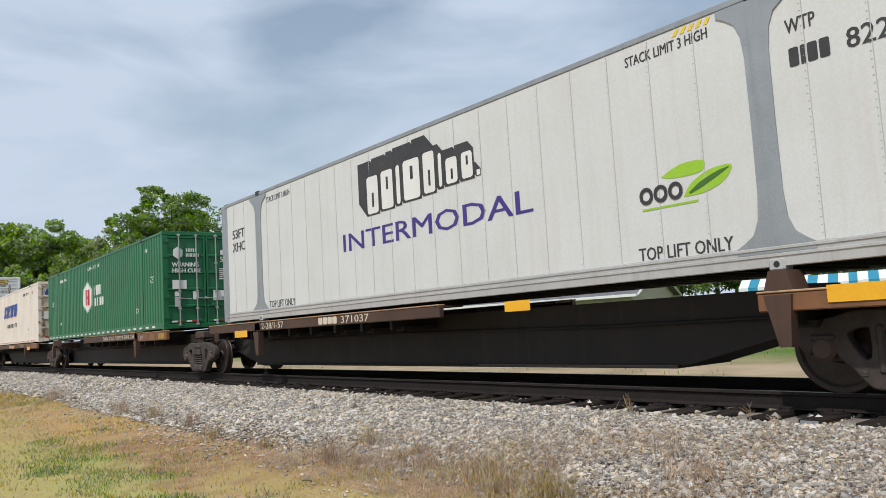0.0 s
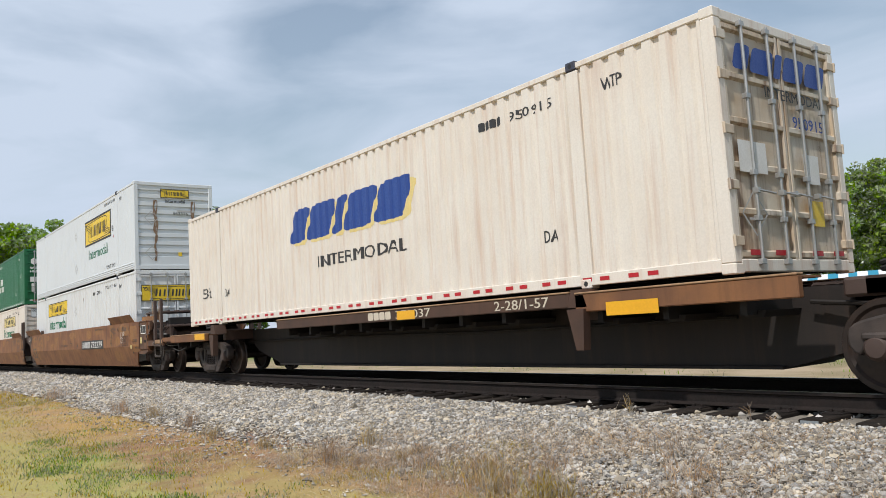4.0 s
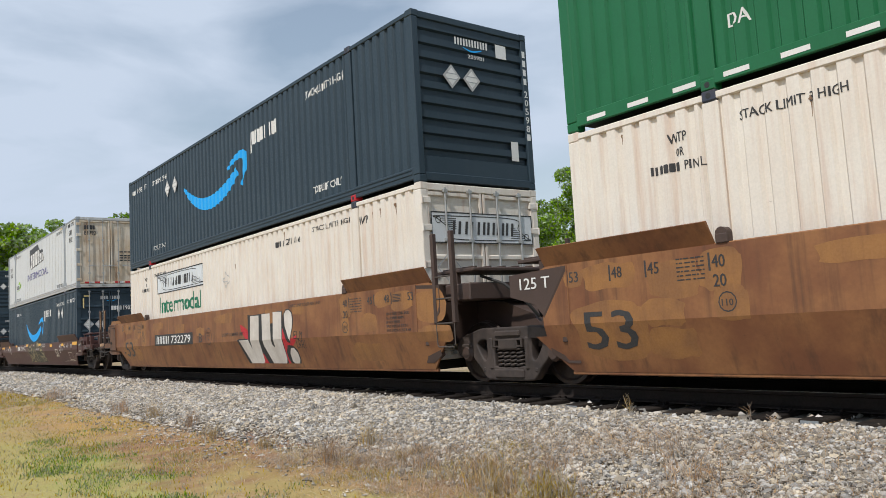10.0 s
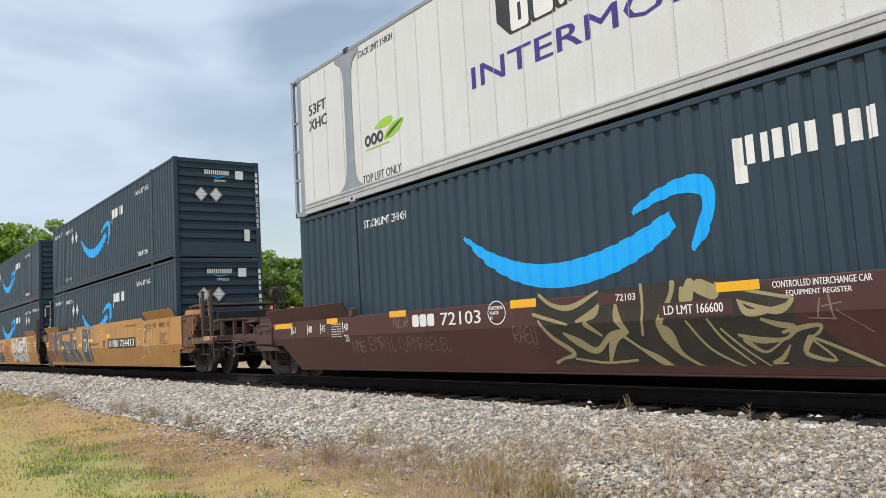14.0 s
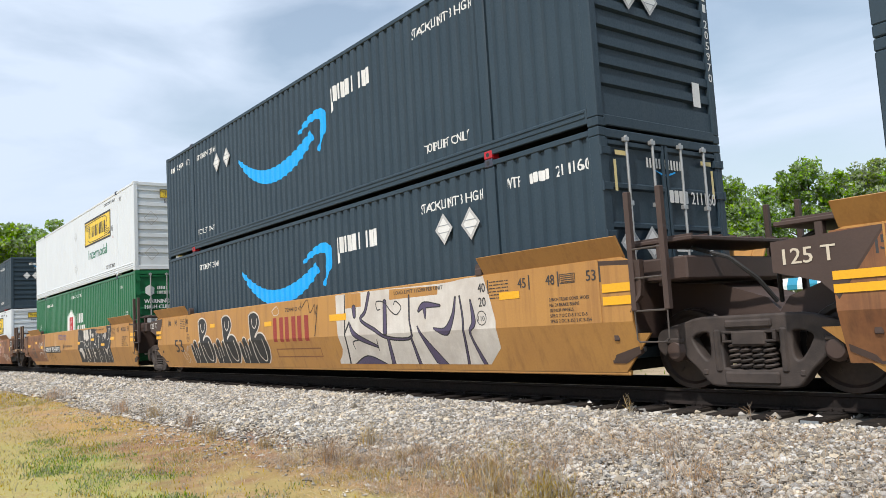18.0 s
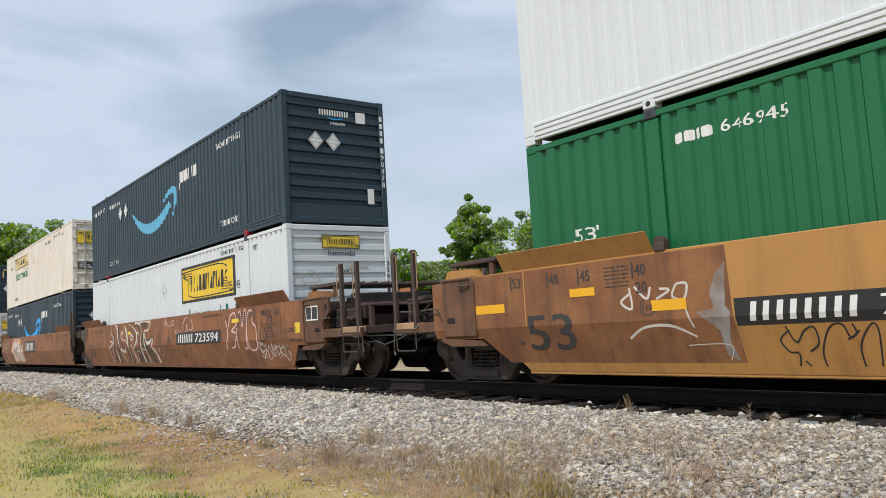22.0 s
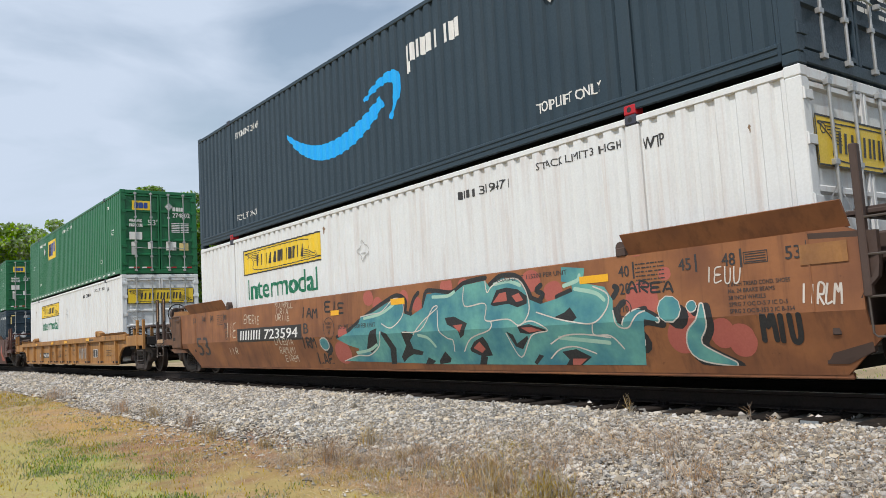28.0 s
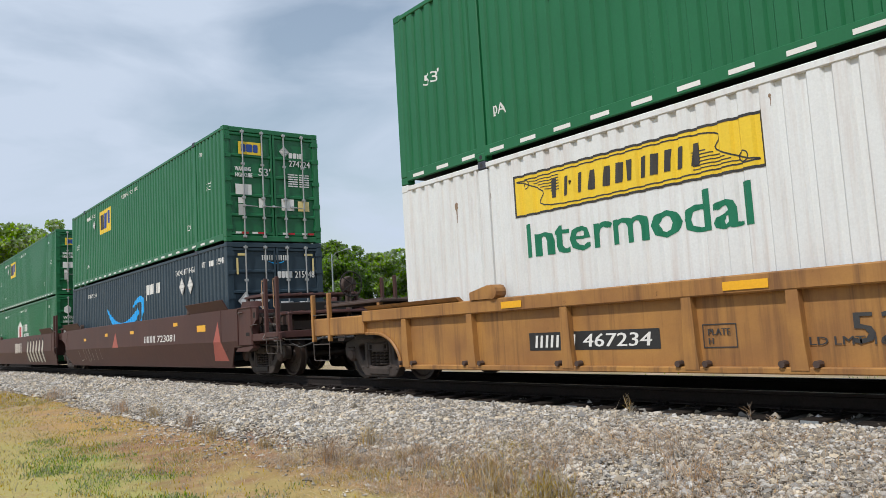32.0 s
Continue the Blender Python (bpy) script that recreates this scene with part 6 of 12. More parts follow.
class Spray:
    """Sprayed paint on a car's side, in layers from the wall outwards ('part:material')."""

    def __init__(self, car, face, key, layers):
        self.car, self.face, self.key = car, face, key
        self.polys = {l: [] for l in layers.split()}

    def line(self, layer, *pts):
        self.polys[layer] += ribbon(list(pts), 5)
        for x, z, w in (pts[0], pts[-1]):
            if w > 0.03:
                self.polys[layer].append([(x + 0.5 * w * math.cos(t), z + 0.5 * w * math.sin(t)) for t in (k * math.pi / 5 for k in range(10))])

    def area(self, layer, *pts):
        p = list(pts)
        soft = smooth_line(p[-1:] + p + p[:1] + p[1:2], 4)[4:-8] if layer.split(":")[0] in ("cloud", "spot", "blot", "ground", "fill2") else p
        self.polys[layer].append(soft)

    def letter(self, *pts):
        """A fat stroke with a light edge and a dark shadow."""
        names = list(self.polys)
        for k, dx, dz, dw in ((1, 0.05, -0.03, 0.085), (2, 0.0, 0.0, 0.034), (3, 0.0, 0.0, 0.0)):
            self.line(names[k], *[(x + dx, z + dz, w + dw) for x, z, w in pts])

    def done(self):
        keep = lambda polys: [[(px, min(max(pz, 0.31), 1.56)) for px, pz in q] for q in polys]
        for i, (layer, polys) in enumerate(self.polys.items()):
            name, material = layer.split(":")
            if polys:
                flat = keep(polys)
                mark("sprayed_" + name.rstrip("12345"), ("spray", self.key, i), lambda: flat_bm(flat, 0.0006 / len(flat)), self.face, material, self.car, 0.0032 + 0.0009 * i)


GLYPHS = (((0, 0), (0.1, 1), (0.5, 0.6), (0.9, 1), (1, 0)), ((0.9, 1), (0.1, 0.9), (0.1, 0.5), (0.8, 0.5), (0.1, 0.45), (0.1, 0), (0.95, 0.05)), ((0.5, 1), (0.45, 0)), ((0.1, 1), (0.1, 0), (0.9, 0.1)),
          ((0.1, 0), (0.15, 1), (0.9, 0.85), (0.8, 0.5), (0.2, 0.45), (0.9, 0)), ((0.1, 1), (0.2, 0), (0.8, 0.05), (0.9, 1)), ((0.05, 0), (0.5, 1), (0.95, 0), (0.75, 0.35), (0.3, 0.35)))


def tag(car, face, x0, x1, z0, z1, colour, seed, n, wide=0.02):
    """A thin sprayed scrawl."""
    rnd = random.Random(seed)
    art, step, h = Spray(car, face, ("tag", seed), "scrawl:" + colour), (x1 - x0) / n, z1 - z0
    for i in range(n):
        art.line("scrawl:" + colour, *[(x0 + step * (i + 0.85 * a + rnd.uniform(-0.05, 0.05)), z0 + h * (b + rnd.uniform(-0.06, 0.06)), wide) for a, b in rnd.choice(GLYPHS)])
    art.done()


M["slate"] = surface("slate_spray_paint", (0.060, 0.064, 0.066), (0.09, 0.09, 0.088), 0.6, scale=1.2, amount=0.8, streak=0.2, streak_col=(0.1, 0.09, 0.07), bump=0.03)
M["peach"] = surface("pale_peach_spray_paint", (0.62, 0.38, 0.26), (0.70, 0.47, 0.35), 0.6, scale=1.5, bump=0.03)
M["smoke"] = surface("thin_black_spray_paint", (0.045, 0.035, 0.028), (0.11, 0.06, 0.03), 0.6, scale=5, amount=0.9, fine=15, streak=0.5, streak_col=(0.16, 0.07, 0.03), bump=0.03)
M["spray_grey"] = surface("thin_grey_spray_paint", (0.30, 0.29, 0.27), (0.18, 0.12, 0.09), 0.6, scale=4, amount=0.9, streak=0.4, bump=0.03)
M["cream_dim"] = surface("faded_tan_marker", (0.22, 0.17, 0.12), (0.14, 0.09, 0.07), 0.6, scale=6, amount=0.8, bump=0.02)
M["olive_dark"] = surface("dark_olive_spray_paint", (0.022, 0.020, 0.016), (0.05, 0.043, 0.03), 0.6, scale=3, bump=0.03)
M["purple_grey"] = surface("purple_grey_spray_paint", (0.09, 0.07, 0.13), (0.06, 0.05, 0.09), 0.6, bump=0.03)
BROWN = "faded brown steel double-stack well car with primer patches"
YEL = "mustard yellow steel double-stack well car covered in graffiti"
ORA = "rust-orange steel double-stack well car with sprayed graffiti"
MAR = "dark maroon steel double-stack well car"
CARS = []

car = well_car(-62.57, "brown", "coupler", "joint", label=BROWN, end_paint="dark_brown", tail=1.02)
stencils(car, WELL, "ink", primer=True, key=1)
plate(car, WELL, -6.35, -3.2, 0.79, 1.11, "732279", "black", "paper", 1)
words(car, WELL, "A", -7.15, 0.84, 0.22, 0.22, "ink", "w1", lift=0.011)
words(car, WELL, "53", -15.95, 0.5, 0.78, 0.46, "ink", "w1", lift=0.011)
words(car, WELL, "L 200-5", 0.25, 0.95, 0.5, 0.09, "ink", "w1", lift=0.011)
words(car, WELL, "EMPTY LOAD", 0.5, 0.745, 0.55, 0.06, "ink", "w1", lift=0.011)
words(car, PLAIN, "125 T", -17.0 + 0.0, 1.3, 0.55, 0.15, "paper", "w1", lift=0.014)
mark("data_panel", "dp1", lambda: flat_bm(frame_polys(1.2, 1.68, 1.18, 1.44, 0.025) + [rect(1.42, 1.45, 1.2, 1.42)]), PLAIN, "paper", car, 0.021)
mark("data_panel_back", "dp1b", lambda: flat_bm([rect(1.22, 1.66, 1.2, 1.42)]), PLAIN, "ink", car, 0.017)
mark("maintenance_card", "dp1c", lambda: flat_bm([rect(1.16, 1.3, 0.9, 1.08), rect(0.12, 0.24, 0.76, 0.86)]), PLAIN, "pale_yellow", car, 0.021)
tag(car, WELL, -1.05, -0.62, 0.95, 1.3, "spray_white", 3, 3)
plate_ring(car, -8.05, 0.97)
words(car, WELL, "LD LMT 117,000 PER UNIT", -9.9, 0.93, 1.25, 0.09, "ink", "ld", lift=0.0095)
CARS.append(car)

car = well_car(-82.02, "brown", "joint", "joint", label=BROWN, end_paint="dark_brown")
stencils(car, WELL, "ink", primer=True, key=2)
owner_sign(car, WELL, -9.4, -6.83, 0.72, 1.26, "black", "silver", 2, 0.12)
words(car, WELL, "C", -11.1, 0.78, 0.2, 0.24, "ink", "w2", lift=0.011)
words(car, WELL, "53", -15.95, 0.5, 0.78, 0.46, "ink", "w2", lift=0.011)
words(car, WELL, "732279 C", -8.0, 1.33, 0.7, 0.09, "ink", "w2", lift=0.011)
words(car, PLAIN, "125 T", -17.0 + 0.0, 1.3, 0.55, 0.15, "paper", "w2", lift=0.014)
tag(car, WELL, -4.6, -2.6, 0.62, 1.3, "primer", 5, 4)
CARS.append(car)

car = well_car(-101.43, "brown", "joint", "coupler", label=BROWN, end_paint="dark_brown", paint_at=(0, 0.016))
stencils(car, WELL, "ink", primer=True, key=3)
plate(car, WELL, -12.9, -9.85, 0.8, 1.11, "732279", "black", "paper", 3)
words(car, WELL, "B", -9.4, 0.84, 0.22, 0.22, "ink", "w3", lift=0.011)
words(car, WELL, "53", -15.85, 0.5, 0.8, 0.46, "ink", "w3", lift=0.011)
brake_wheel(car, -1, 1.2, 0.3, 2.1)
art = Spray(car, WELL, "w3", "spot:red shadow:spray_black fill:spray_white scrawl:spray_black")
art.area("spot:red", (-6.84, 1.19), (-6.43, 1.05), (-6.40, 0.85), (-6.61, 0.90), (-6.78, 1.06))
art.area("spot:red", (-4.71, 1.06), (-4.51, 0.80), (-4.11, 0.88), (-4.09, 0.83), (-4.28, 0.70), (-4.37, 0.65), (-4.76, 0.26), (-4.76, 0.66))
art.area("spot:red", (-5.86, 0.53), (-5.68, 0.29), (-5.57, 0.25), (-5.95, 0.24))
art.area("shadow:spray_black", (-6.40, 1.39), (-6.24, 1.37), (-5.69, 1.38), (-5.26, 1.39), (-5.13, 1.41), (-4.67, 1.39), (-4.77, 0.26), (-6.72, 0.23), (-7.02, 0.84), (-6.90, 0.87), (-6.40, 0.85))
art.area("shadow:spray_black", (-4.66, 1.31), (-4.51, 1.42), (-4.37, 1.42), (-4.24, 1.34), (-4.21, 1.19), (-4.25, 1.02), (-4.42, 0.72), (-4.54, 0.76), (-4.71, 1.06))
art.area("shadow:spray_black", (-4.71, 0.54), (-4.57, 0.69), (-4.37, 0.68), (-4.20, 0.59), (-4.18, 0.39), (-4.23, 0.26), (-4.63, 0.26), (-4.71, 0.39))
art.area("fill:spray_white", (-6.26, 1.36), (-5.82, 1.35), (-5.88, 0.36), (-5.96, 0.24), (-6.58, 0.24), (-6.90, 0.83), (-6.41, 0.84), (-6.32, 0.62))
art.area("fill:spray_white", (-5.67, 1.37), (-5.27, 1.37), (-5.26, 0.71), (-5.17, 0.64), (-5.12, 1.39), (-4.72, 1.38), (-4.78, 0.42), (-4.86, 0.26), (-5.48, 0.25), (-5.68, 0.69))
art.area("fill:spray_white", (-4.61, 1.32), (-4.51, 1.39), (-4.40, 1.40), (-4.28, 1.33), (-4.25, 1.20), (-4.27, 1.05), (-4.41, 0.77), (-4.59, 1.08))
art.area("fill:spray_white", (-4.57, 0.51), (-4.48, 0.62), (-4.34, 0.63), (-4.23, 0.53), (-4.23, 0.39), (-4.29, 0.26), (-4.50, 0.26), (-4.57, 0.36))
art.line("scrawl:spray_black", (-4.11, 0.96, 0.017), (-4.20, 0.95, 0.017), (-4.20, 0.88, 0.017), (-4.13, 0.89, 0.017), (-4.21, 0.88, 0.017), (-4.21, 0.82, 0.017), (-4.11, 0.82, 0.017))
art.line("scrawl:spray_black", (-4.07, 0.96, 0.017), (-4.09, 0.81, 0.017), (-3.99, 0.82, 0.017))
art.line("scrawl:spray_black", (-3.97, 0.81, 0.017), (-3.94, 0.95, 0.017), (-3.91, 0.89, 0.017), (-3.87, 0.94, 0.017), (-3.88, 0.80, 0.017))
art.line("scrawl:spray_black", (-4.14, 0.79, 0.017), (-4.16, 0.63, 0.017), (-4.08, 0.64, 0.017))
art.line("scrawl:spray_black", (-4.05, 0.63, 0.017), (-4.03, 0.79, 0.017), (-3.97, 0.75, 0.017), (-3.98, 0.70, 0.017), (-4.04, 0.70, 0.017), (-3.98, 0.62, 0.017))
art.line("scrawl:spray_black", (-3.95, 0.62, 0.017), (-3.92, 0.77, 0.017), (-3.86, 0.75, 0.017), (-3.88, 0.69, 0.017), (-3.93, 0.69, 0.017), (-3.87, 0.62, 0.016))
art.line("scrawl:spray_black", (-3.79, 0.77, 0.016), (-3.81, 0.61, 0.016))
art.done()
plate_ring(car, -8.75, 0.97)
words(car, WELL, "LD LMT 117,000 PER UNIT", -7.9, 0.93, 1.25, 0.09, "ink", "ld", lift=0.0095)
CARS.append(car)

car = well_car(-125.07, "maroon", "coupler", "coupler", low=True, label="dark maroon single well car with amber reflectors", paint_at=(0.05, 0.0125))
stencils(car, WELL, "paper", low=True, key=4)
words(car, WELL, "72103", -11.23, 0.9, 0.92, 0.19, "paper", "w4", lift=0.011)
bars(car, WELL, -11.97, 0.9, 0.6, 0.19, "333", "paper", "w4", gap=0.4, lift=0.011)
reflectors(car, WELL, [(0.1, 1.0, 0.98, 0.12), (-1.9, 0.98, 0.45, 0.11), (-4.1, 0.98, 0.45, 0.11), (-6.57, 1.07, 0.48, 0.1), (-9.68, 1.07, 0.49, 0.11), (-12.6, 1.08, 0.47, 0.1), (-14.7, 1.05, 0.4, 0.1), (-16.9, 1.02, 0.8, 0.1)], 4)
words(car, WELL, "CONTROLLED INTERCHANGE CAR", -5.96, 1.07, 0.92, 0.065, "paper", "w4", lift=0.011)
words(car, WELL, "EQUIPMENT REGISTER", -5.83, 0.98, 0.61, 0.06, "paper", "w4", lift=0.011)
mark("paint_patch", "pp4", lambda: flat_bm([rect(-7.3, -6.4, 0.84, 1.0), rect(-8.15, -7.58, 1.03, 1.17)]), WELL, "maroon", car, 0.009)
words(car, WELL, "LD LMT 166600", -7.23, 0.87, 0.72, 0.1, "paper", "w4", lift=0.011)
words(car, WELL, "72103", -7.88, 1.06, 0.28, 0.08, "paper", "w4b", lift=0.011)
words(car, WELL, "53", -3.1, 0.55, 0.55, 0.32, "cream_ink", "w4", lift=0.011)
words(car, PLAIN, "REL ROD", 1.2, 0.96, 0.38, 0.07, "paper", "w4", lift=0.018)
words(car, PLAIN, "JACK HERE", 1.2, 0.72, 0.4, 0.05, "cream_ink", "w4", lift=0.018)
words(car, WELL, "EXCEEDS\nPLATE\nH", -10.1, 0.94, 0.26, 0.18, "paper", "w4", lift=0.011)
mark("stencil_ring", "ring4", lambda: flat_bm(ribbon([(-9.97 + 0.18 * math.cos(t), 1.03 + 0.16 * math.sin(t), 0.014) for t in (k * math.pi / 8 for k in range(17))], 1)), WELL, "paper", car, 0.006)
mark("placard_outline", "pc4", lambda: flat_bm(frame_polys(-0.75, -0.15, 0.42, 0.72, 0.015) + ribbon([(-1.8, 0.36, 0.012), (0.05, 0.38, 0.012), (0.5, 0.66, 0.012), (0.9, 0.68, 0.012)], 1)), WELL, "cream_ink", car, 0.006)
art = Spray(car, WELL, "w4", "ground:olive_dark line:olive scrawl:cream_dim")
art.area("ground:olive_dark", (-9.15, 1.21), (-8.87, 1.03), (-8.63, 1.04), (-8.16, 1.20), (-7.46, 1.21), (-6.59, 1.22), (-6.71, 0.27), (-8.91, 0.24), (-8.73, 0.46), (-8.95, 0.70), (-9.28, 0.97))
art.line("line:olive", (-9.13, 1.21, 0.049), (-8.91, 1.07, 0.054), (-8.59, 1.03, 0.073), (-8.16, 1.19, 0.032))
art.line("line:olive", (-9.26, 0.97, 0.049), (-9.05, 0.91, 0.048), (-8.69, 0.82, 0.033))
art.line("line:olive", (-9.18, 0.88, 0.035), (-8.99, 0.66, 0.061), (-8.69, 0.46, 0.066), (-8.90, 0.39, 0.034), (-9.03, 0.34, 0.048))
art.line("line:olive", (-8.53, 0.85, 0.033), (-8.26, 0.93, 0.109), (-8.14, 1.05, 0.025))
art.line("line:olive", (-8.78, 0.71, 0.033), (-8.56, 0.59, 0.111), (-8.31, 0.49, 0.076), (-8.04, 0.67, 0.062), (-7.80, 0.72, 0.043))
art.line("line:olive", (-8.15, 0.36, 0.044), (-8.01, 0.61, 0.105), (-7.80, 0.69, 0.036))
art.line("line:olive", (-7.90, 1.04, 0.031), (-7.89, 0.85, 0.111), (-7.77, 0.69, 0.030))
art.line("line:olive", (-7.52, 1.22, 0.042), (-7.52, 0.95, 0.036), (-7.58, 0.66, 0.036))
art.line("line:olive", (-7.87, 0.66, 0.043), (-7.66, 0.51, 0.036), (-7.46, 0.39, 0.087), (-7.26, 0.27, 0.057))
art.line("line:olive", (-7.35, 0.76, 0.041), (-7.25, 0.65, 0.172), (-7.13, 0.44, 0.056), (-6.87, 0.28, 0.027))
art.line("line:olive", (-7.32, 0.79, 0.087), (-7.14, 1.07, 0.057), (-7.10, 1.21, 0.068))
art.line("line:olive", (-6.99, 1.14, 0.056), (-6.95, 1.03, 0.167), (-6.88, 1.19, 0.111))
art.line("line:olive", (-6.77, 1.15, 0.164), (-6.62, 1.08, 0.161))
art.line("line:olive", (-8.39, 0.81, 0.077), (-8.18, 0.67, 0.032))
art.line("line:olive", (-8.70, 0.39, 0.026), (-8.22, 0.34, 0.032), (-7.74, 0.37, 0.030))
art.line("scrawl:cream_dim", (-13.19, 0.77, 0.014), (-13.31, 0.77, 0.014), (-13.32, 0.66, 0.014), (-13.22, 0.65, 0.014), (-13.32, 0.65, 0.014), (-13.33, 0.54, 0.014), (-13.20, 0.56, 0.014))
art.line("scrawl:cream_dim", (-13.17, 0.53, 0.014), (-13.13, 0.78, 0.014), (-13.09, 0.68, 0.014), (-13.01, 0.77, 0.014), (-13.02, 0.55, 0.014))
art.line("scrawl:cream_dim", (-12.99, 0.54, 0.014), (-12.96, 0.78, 0.014), (-12.86, 0.72, 0.014), (-12.87, 0.64, 0.014), (-12.95, 0.66, 0.014), (-12.87, 0.53, 0.014))
art.line("scrawl:cream_dim", (-12.74, 0.77, 0.014), (-12.77, 0.53, 0.014))
art.line("scrawl:cream_dim", (-12.63, 0.77, 0.014), (-12.66, 0.53, 0.014), (-12.55, 0.56, 0.014))
art.line("scrawl:cream_dim", (-12.42, 0.75, 0.013), (-12.45, 0.54, 0.013))
art.line("scrawl:cream_dim", (-12.32, 0.76, 0.013), (-12.33, 0.53, 0.013), (-12.25, 0.55, 0.013), (-12.21, 0.76, 0.013))
art.line("scrawl:cream_dim", (-12.19, 0.53, 0.013), (-12.16, 0.75, 0.013), (-12.07, 0.71, 0.013), (-12.08, 0.65, 0.013), (-12.16, 0.63, 0.013), (-12.09, 0.53, 0.013))
art.line("scrawl:cream_dim", (-12.05, 0.52, 0.013), (-12.02, 0.74, 0.013), (-11.98, 0.66, 0.013), (-11.91, 0.74, 0.013), (-11.93, 0.52, 0.013))
art.line("scrawl:cream_dim", (-11.89, 0.54, 0.013), (-11.87, 0.73, 0.013), (-11.78, 0.71, 0.013), (-11.80, 0.64, 0.013), (-11.87, 0.63, 0.013), (-11.80, 0.53, 0.013))
art.line("scrawl:cream_dim", (-11.76, 0.53, 0.013), (-11.69, 0.73, 0.013), (-11.65, 0.53, 0.013), (-11.67, 0.61, 0.013), (-11.72, 0.60, 0.013))
art.line("scrawl:cream_dim", (-11.50, 0.73, 0.013), (-11.59, 0.72, 0.013), (-11.61, 0.62, 0.013), (-11.52, 0.62, 0.013), (-11.60, 0.62, 0.013), (-11.62, 0.52, 0.013), (-11.51, 0.54, 0.013))
art.line("scrawl:cream_dim", (-11.46, 0.72, 0.013), (-11.47, 0.52, 0.013), (-11.39, 0.55, 0.012))
art.line("scrawl:cream_dim", (-11.23, 0.72, 0.012), (-11.32, 0.71, 0.012), (-11.33, 0.62, 0.012), (-11.25, 0.63, 0.012), (-11.33, 0.60, 0.012), (-11.34, 0.51, 0.012), (-11.24, 0.54, 0.012))
art.line("scrawl:cream_dim", (-11.19, 0.73, 0.012), (-11.21, 0.51, 0.012), (-11.11, 0.54, 0.012))
art.line("scrawl:cream_dim", (-9.70, 0.61, 0.015), (-9.67, 0.82, 0.015), (-9.60, 0.79, 0.014), (-9.61, 0.71, 0.014), (-9.68, 0.72, 0.015), (-9.62, 0.61, 0.014))
art.line("scrawl:cream_dim", (-9.59, 0.61, 0.014), (-9.52, 0.83, 0.014), (-9.50, 0.61, 0.014), (-9.51, 0.68, 0.014), (-9.56, 0.68, 0.014))
art.line("scrawl:cream_dim", (-9.37, 0.82, 0.014), (-9.45, 0.79, 0.014), (-9.46, 0.71, 0.014), (-9.39, 0.72, 0.014), (-9.46, 0.71, 0.014), (-9.47, 0.60, 0.014), (-9.38, 0.62, 0.014))
art.line("scrawl:cream_dim", (-9.34, 0.80, 0.014), (-9.35, 0.61, 0.014), (-9.29, 0.60, 0.014), (-9.26, 0.82, 0.014))
art.line("scrawl:cream_dim", (-12.53, 0.93, 0.018), (-12.44, 1.11, 0.018), (-12.41, 0.91, 0.018), (-12.42, 0.97, 0.018), (-12.49, 0.99, 0.018))
art.line("scrawl:cream_dim", (-12.34, 1.09, 0.018), (-12.36, 0.91, 0.018), (-12.25, 0.93, 0.018))
art.line("scrawl:cream_dim", (-12.21, 0.90, 0.018), (-12.18, 1.08, 0.018), (-12.10, 1.05, 0.018), (-12.11, 0.99, 0.018), (-12.19, 0.99, 0.018), (-12.11, 0.90, 0.018))
art.line("scrawl:cream_dim", (-13.88, 0.72, 0.020), (-13.92, 0.52, 0.020))
art.line("scrawl:cream_dim", (-13.81, 0.53, 0.020), (-13.77, 0.73, 0.020), (-13.72, 0.65, 0.020), (-13.66, 0.72, 0.019), (-13.66, 0.53, 0.019))
art.line("scrawl:cream_dim", (-13.49, 0.71, 0.019), (-13.61, 0.70, 0.019), (-13.62, 0.62, 0.019), (-13.51, 0.62, 0.019), (-13.61, 0.61, 0.019), (-13.62, 0.52, 0.019), (-13.50, 0.54, 0.019))
art.area("ground:olive_dark", (-6.61, 1.19), (-6.31, 1.18), (-6.01, 1.08), (-5.77, 0.96), (-5.78, 0.75), (-5.57, 0.69), (-5.38, 0.50), (-5.03, 0.27), (-5.69, 0.26), (-6.71, 0.24), (-6.80, 0.58))
art.line("line:olive", (-6.59, 1.17, 0.029), (-6.23, 1.07, 0.036), (-5.89, 0.99, 0.035), (-5.78, 0.96, 0.042), (-5.95, 0.85, 0.070), (-6.33, 0.97, 0.020))
art.line("line:olive", (-6.35, 0.99, 0.020), (-6.25, 0.85, 0.080), (-6.03, 0.86, 0.051), (-5.84, 0.91, 0.027))
art.line("line:olive", (-6.13, 0.78, 0.028), (-5.96, 0.72, 0.058), (-5.80, 0.69, 0.050), (-5.93, 0.64, 0.031))
art.line("line:olive", (-6.41, 0.63, 0.029), (-6.19, 0.57, 0.068), (-5.92, 0.58, 0.031), (-5.78, 0.67, 0.050), (-5.56, 0.70, 0.037), (-5.59, 0.63, 0.026), (-5.69, 0.58, 0.023))
art.line("line:olive", (-6.34, 0.57, 0.061), (-6.16, 0.45, 0.028), (-5.94, 0.57, 0.016))
art.line("line:olive", (-5.68, 0.58, 0.064), (-5.75, 0.43, 0.049), (-5.49, 0.37, 0.026), (-5.66, 0.56, 0.023))
art.line("line:olive", (-5.67, 0.59, 0.026), (-5.47, 0.50, 0.033), (-5.13, 0.33, 0.035), (-5.05, 0.27, 0.014))
art.line("line:olive", (-5.89, 0.52, 0.012), (-6.00, 0.39, 0.047), (-6.11, 0.34, 0.028), (-5.96, 0.34, 0.016))
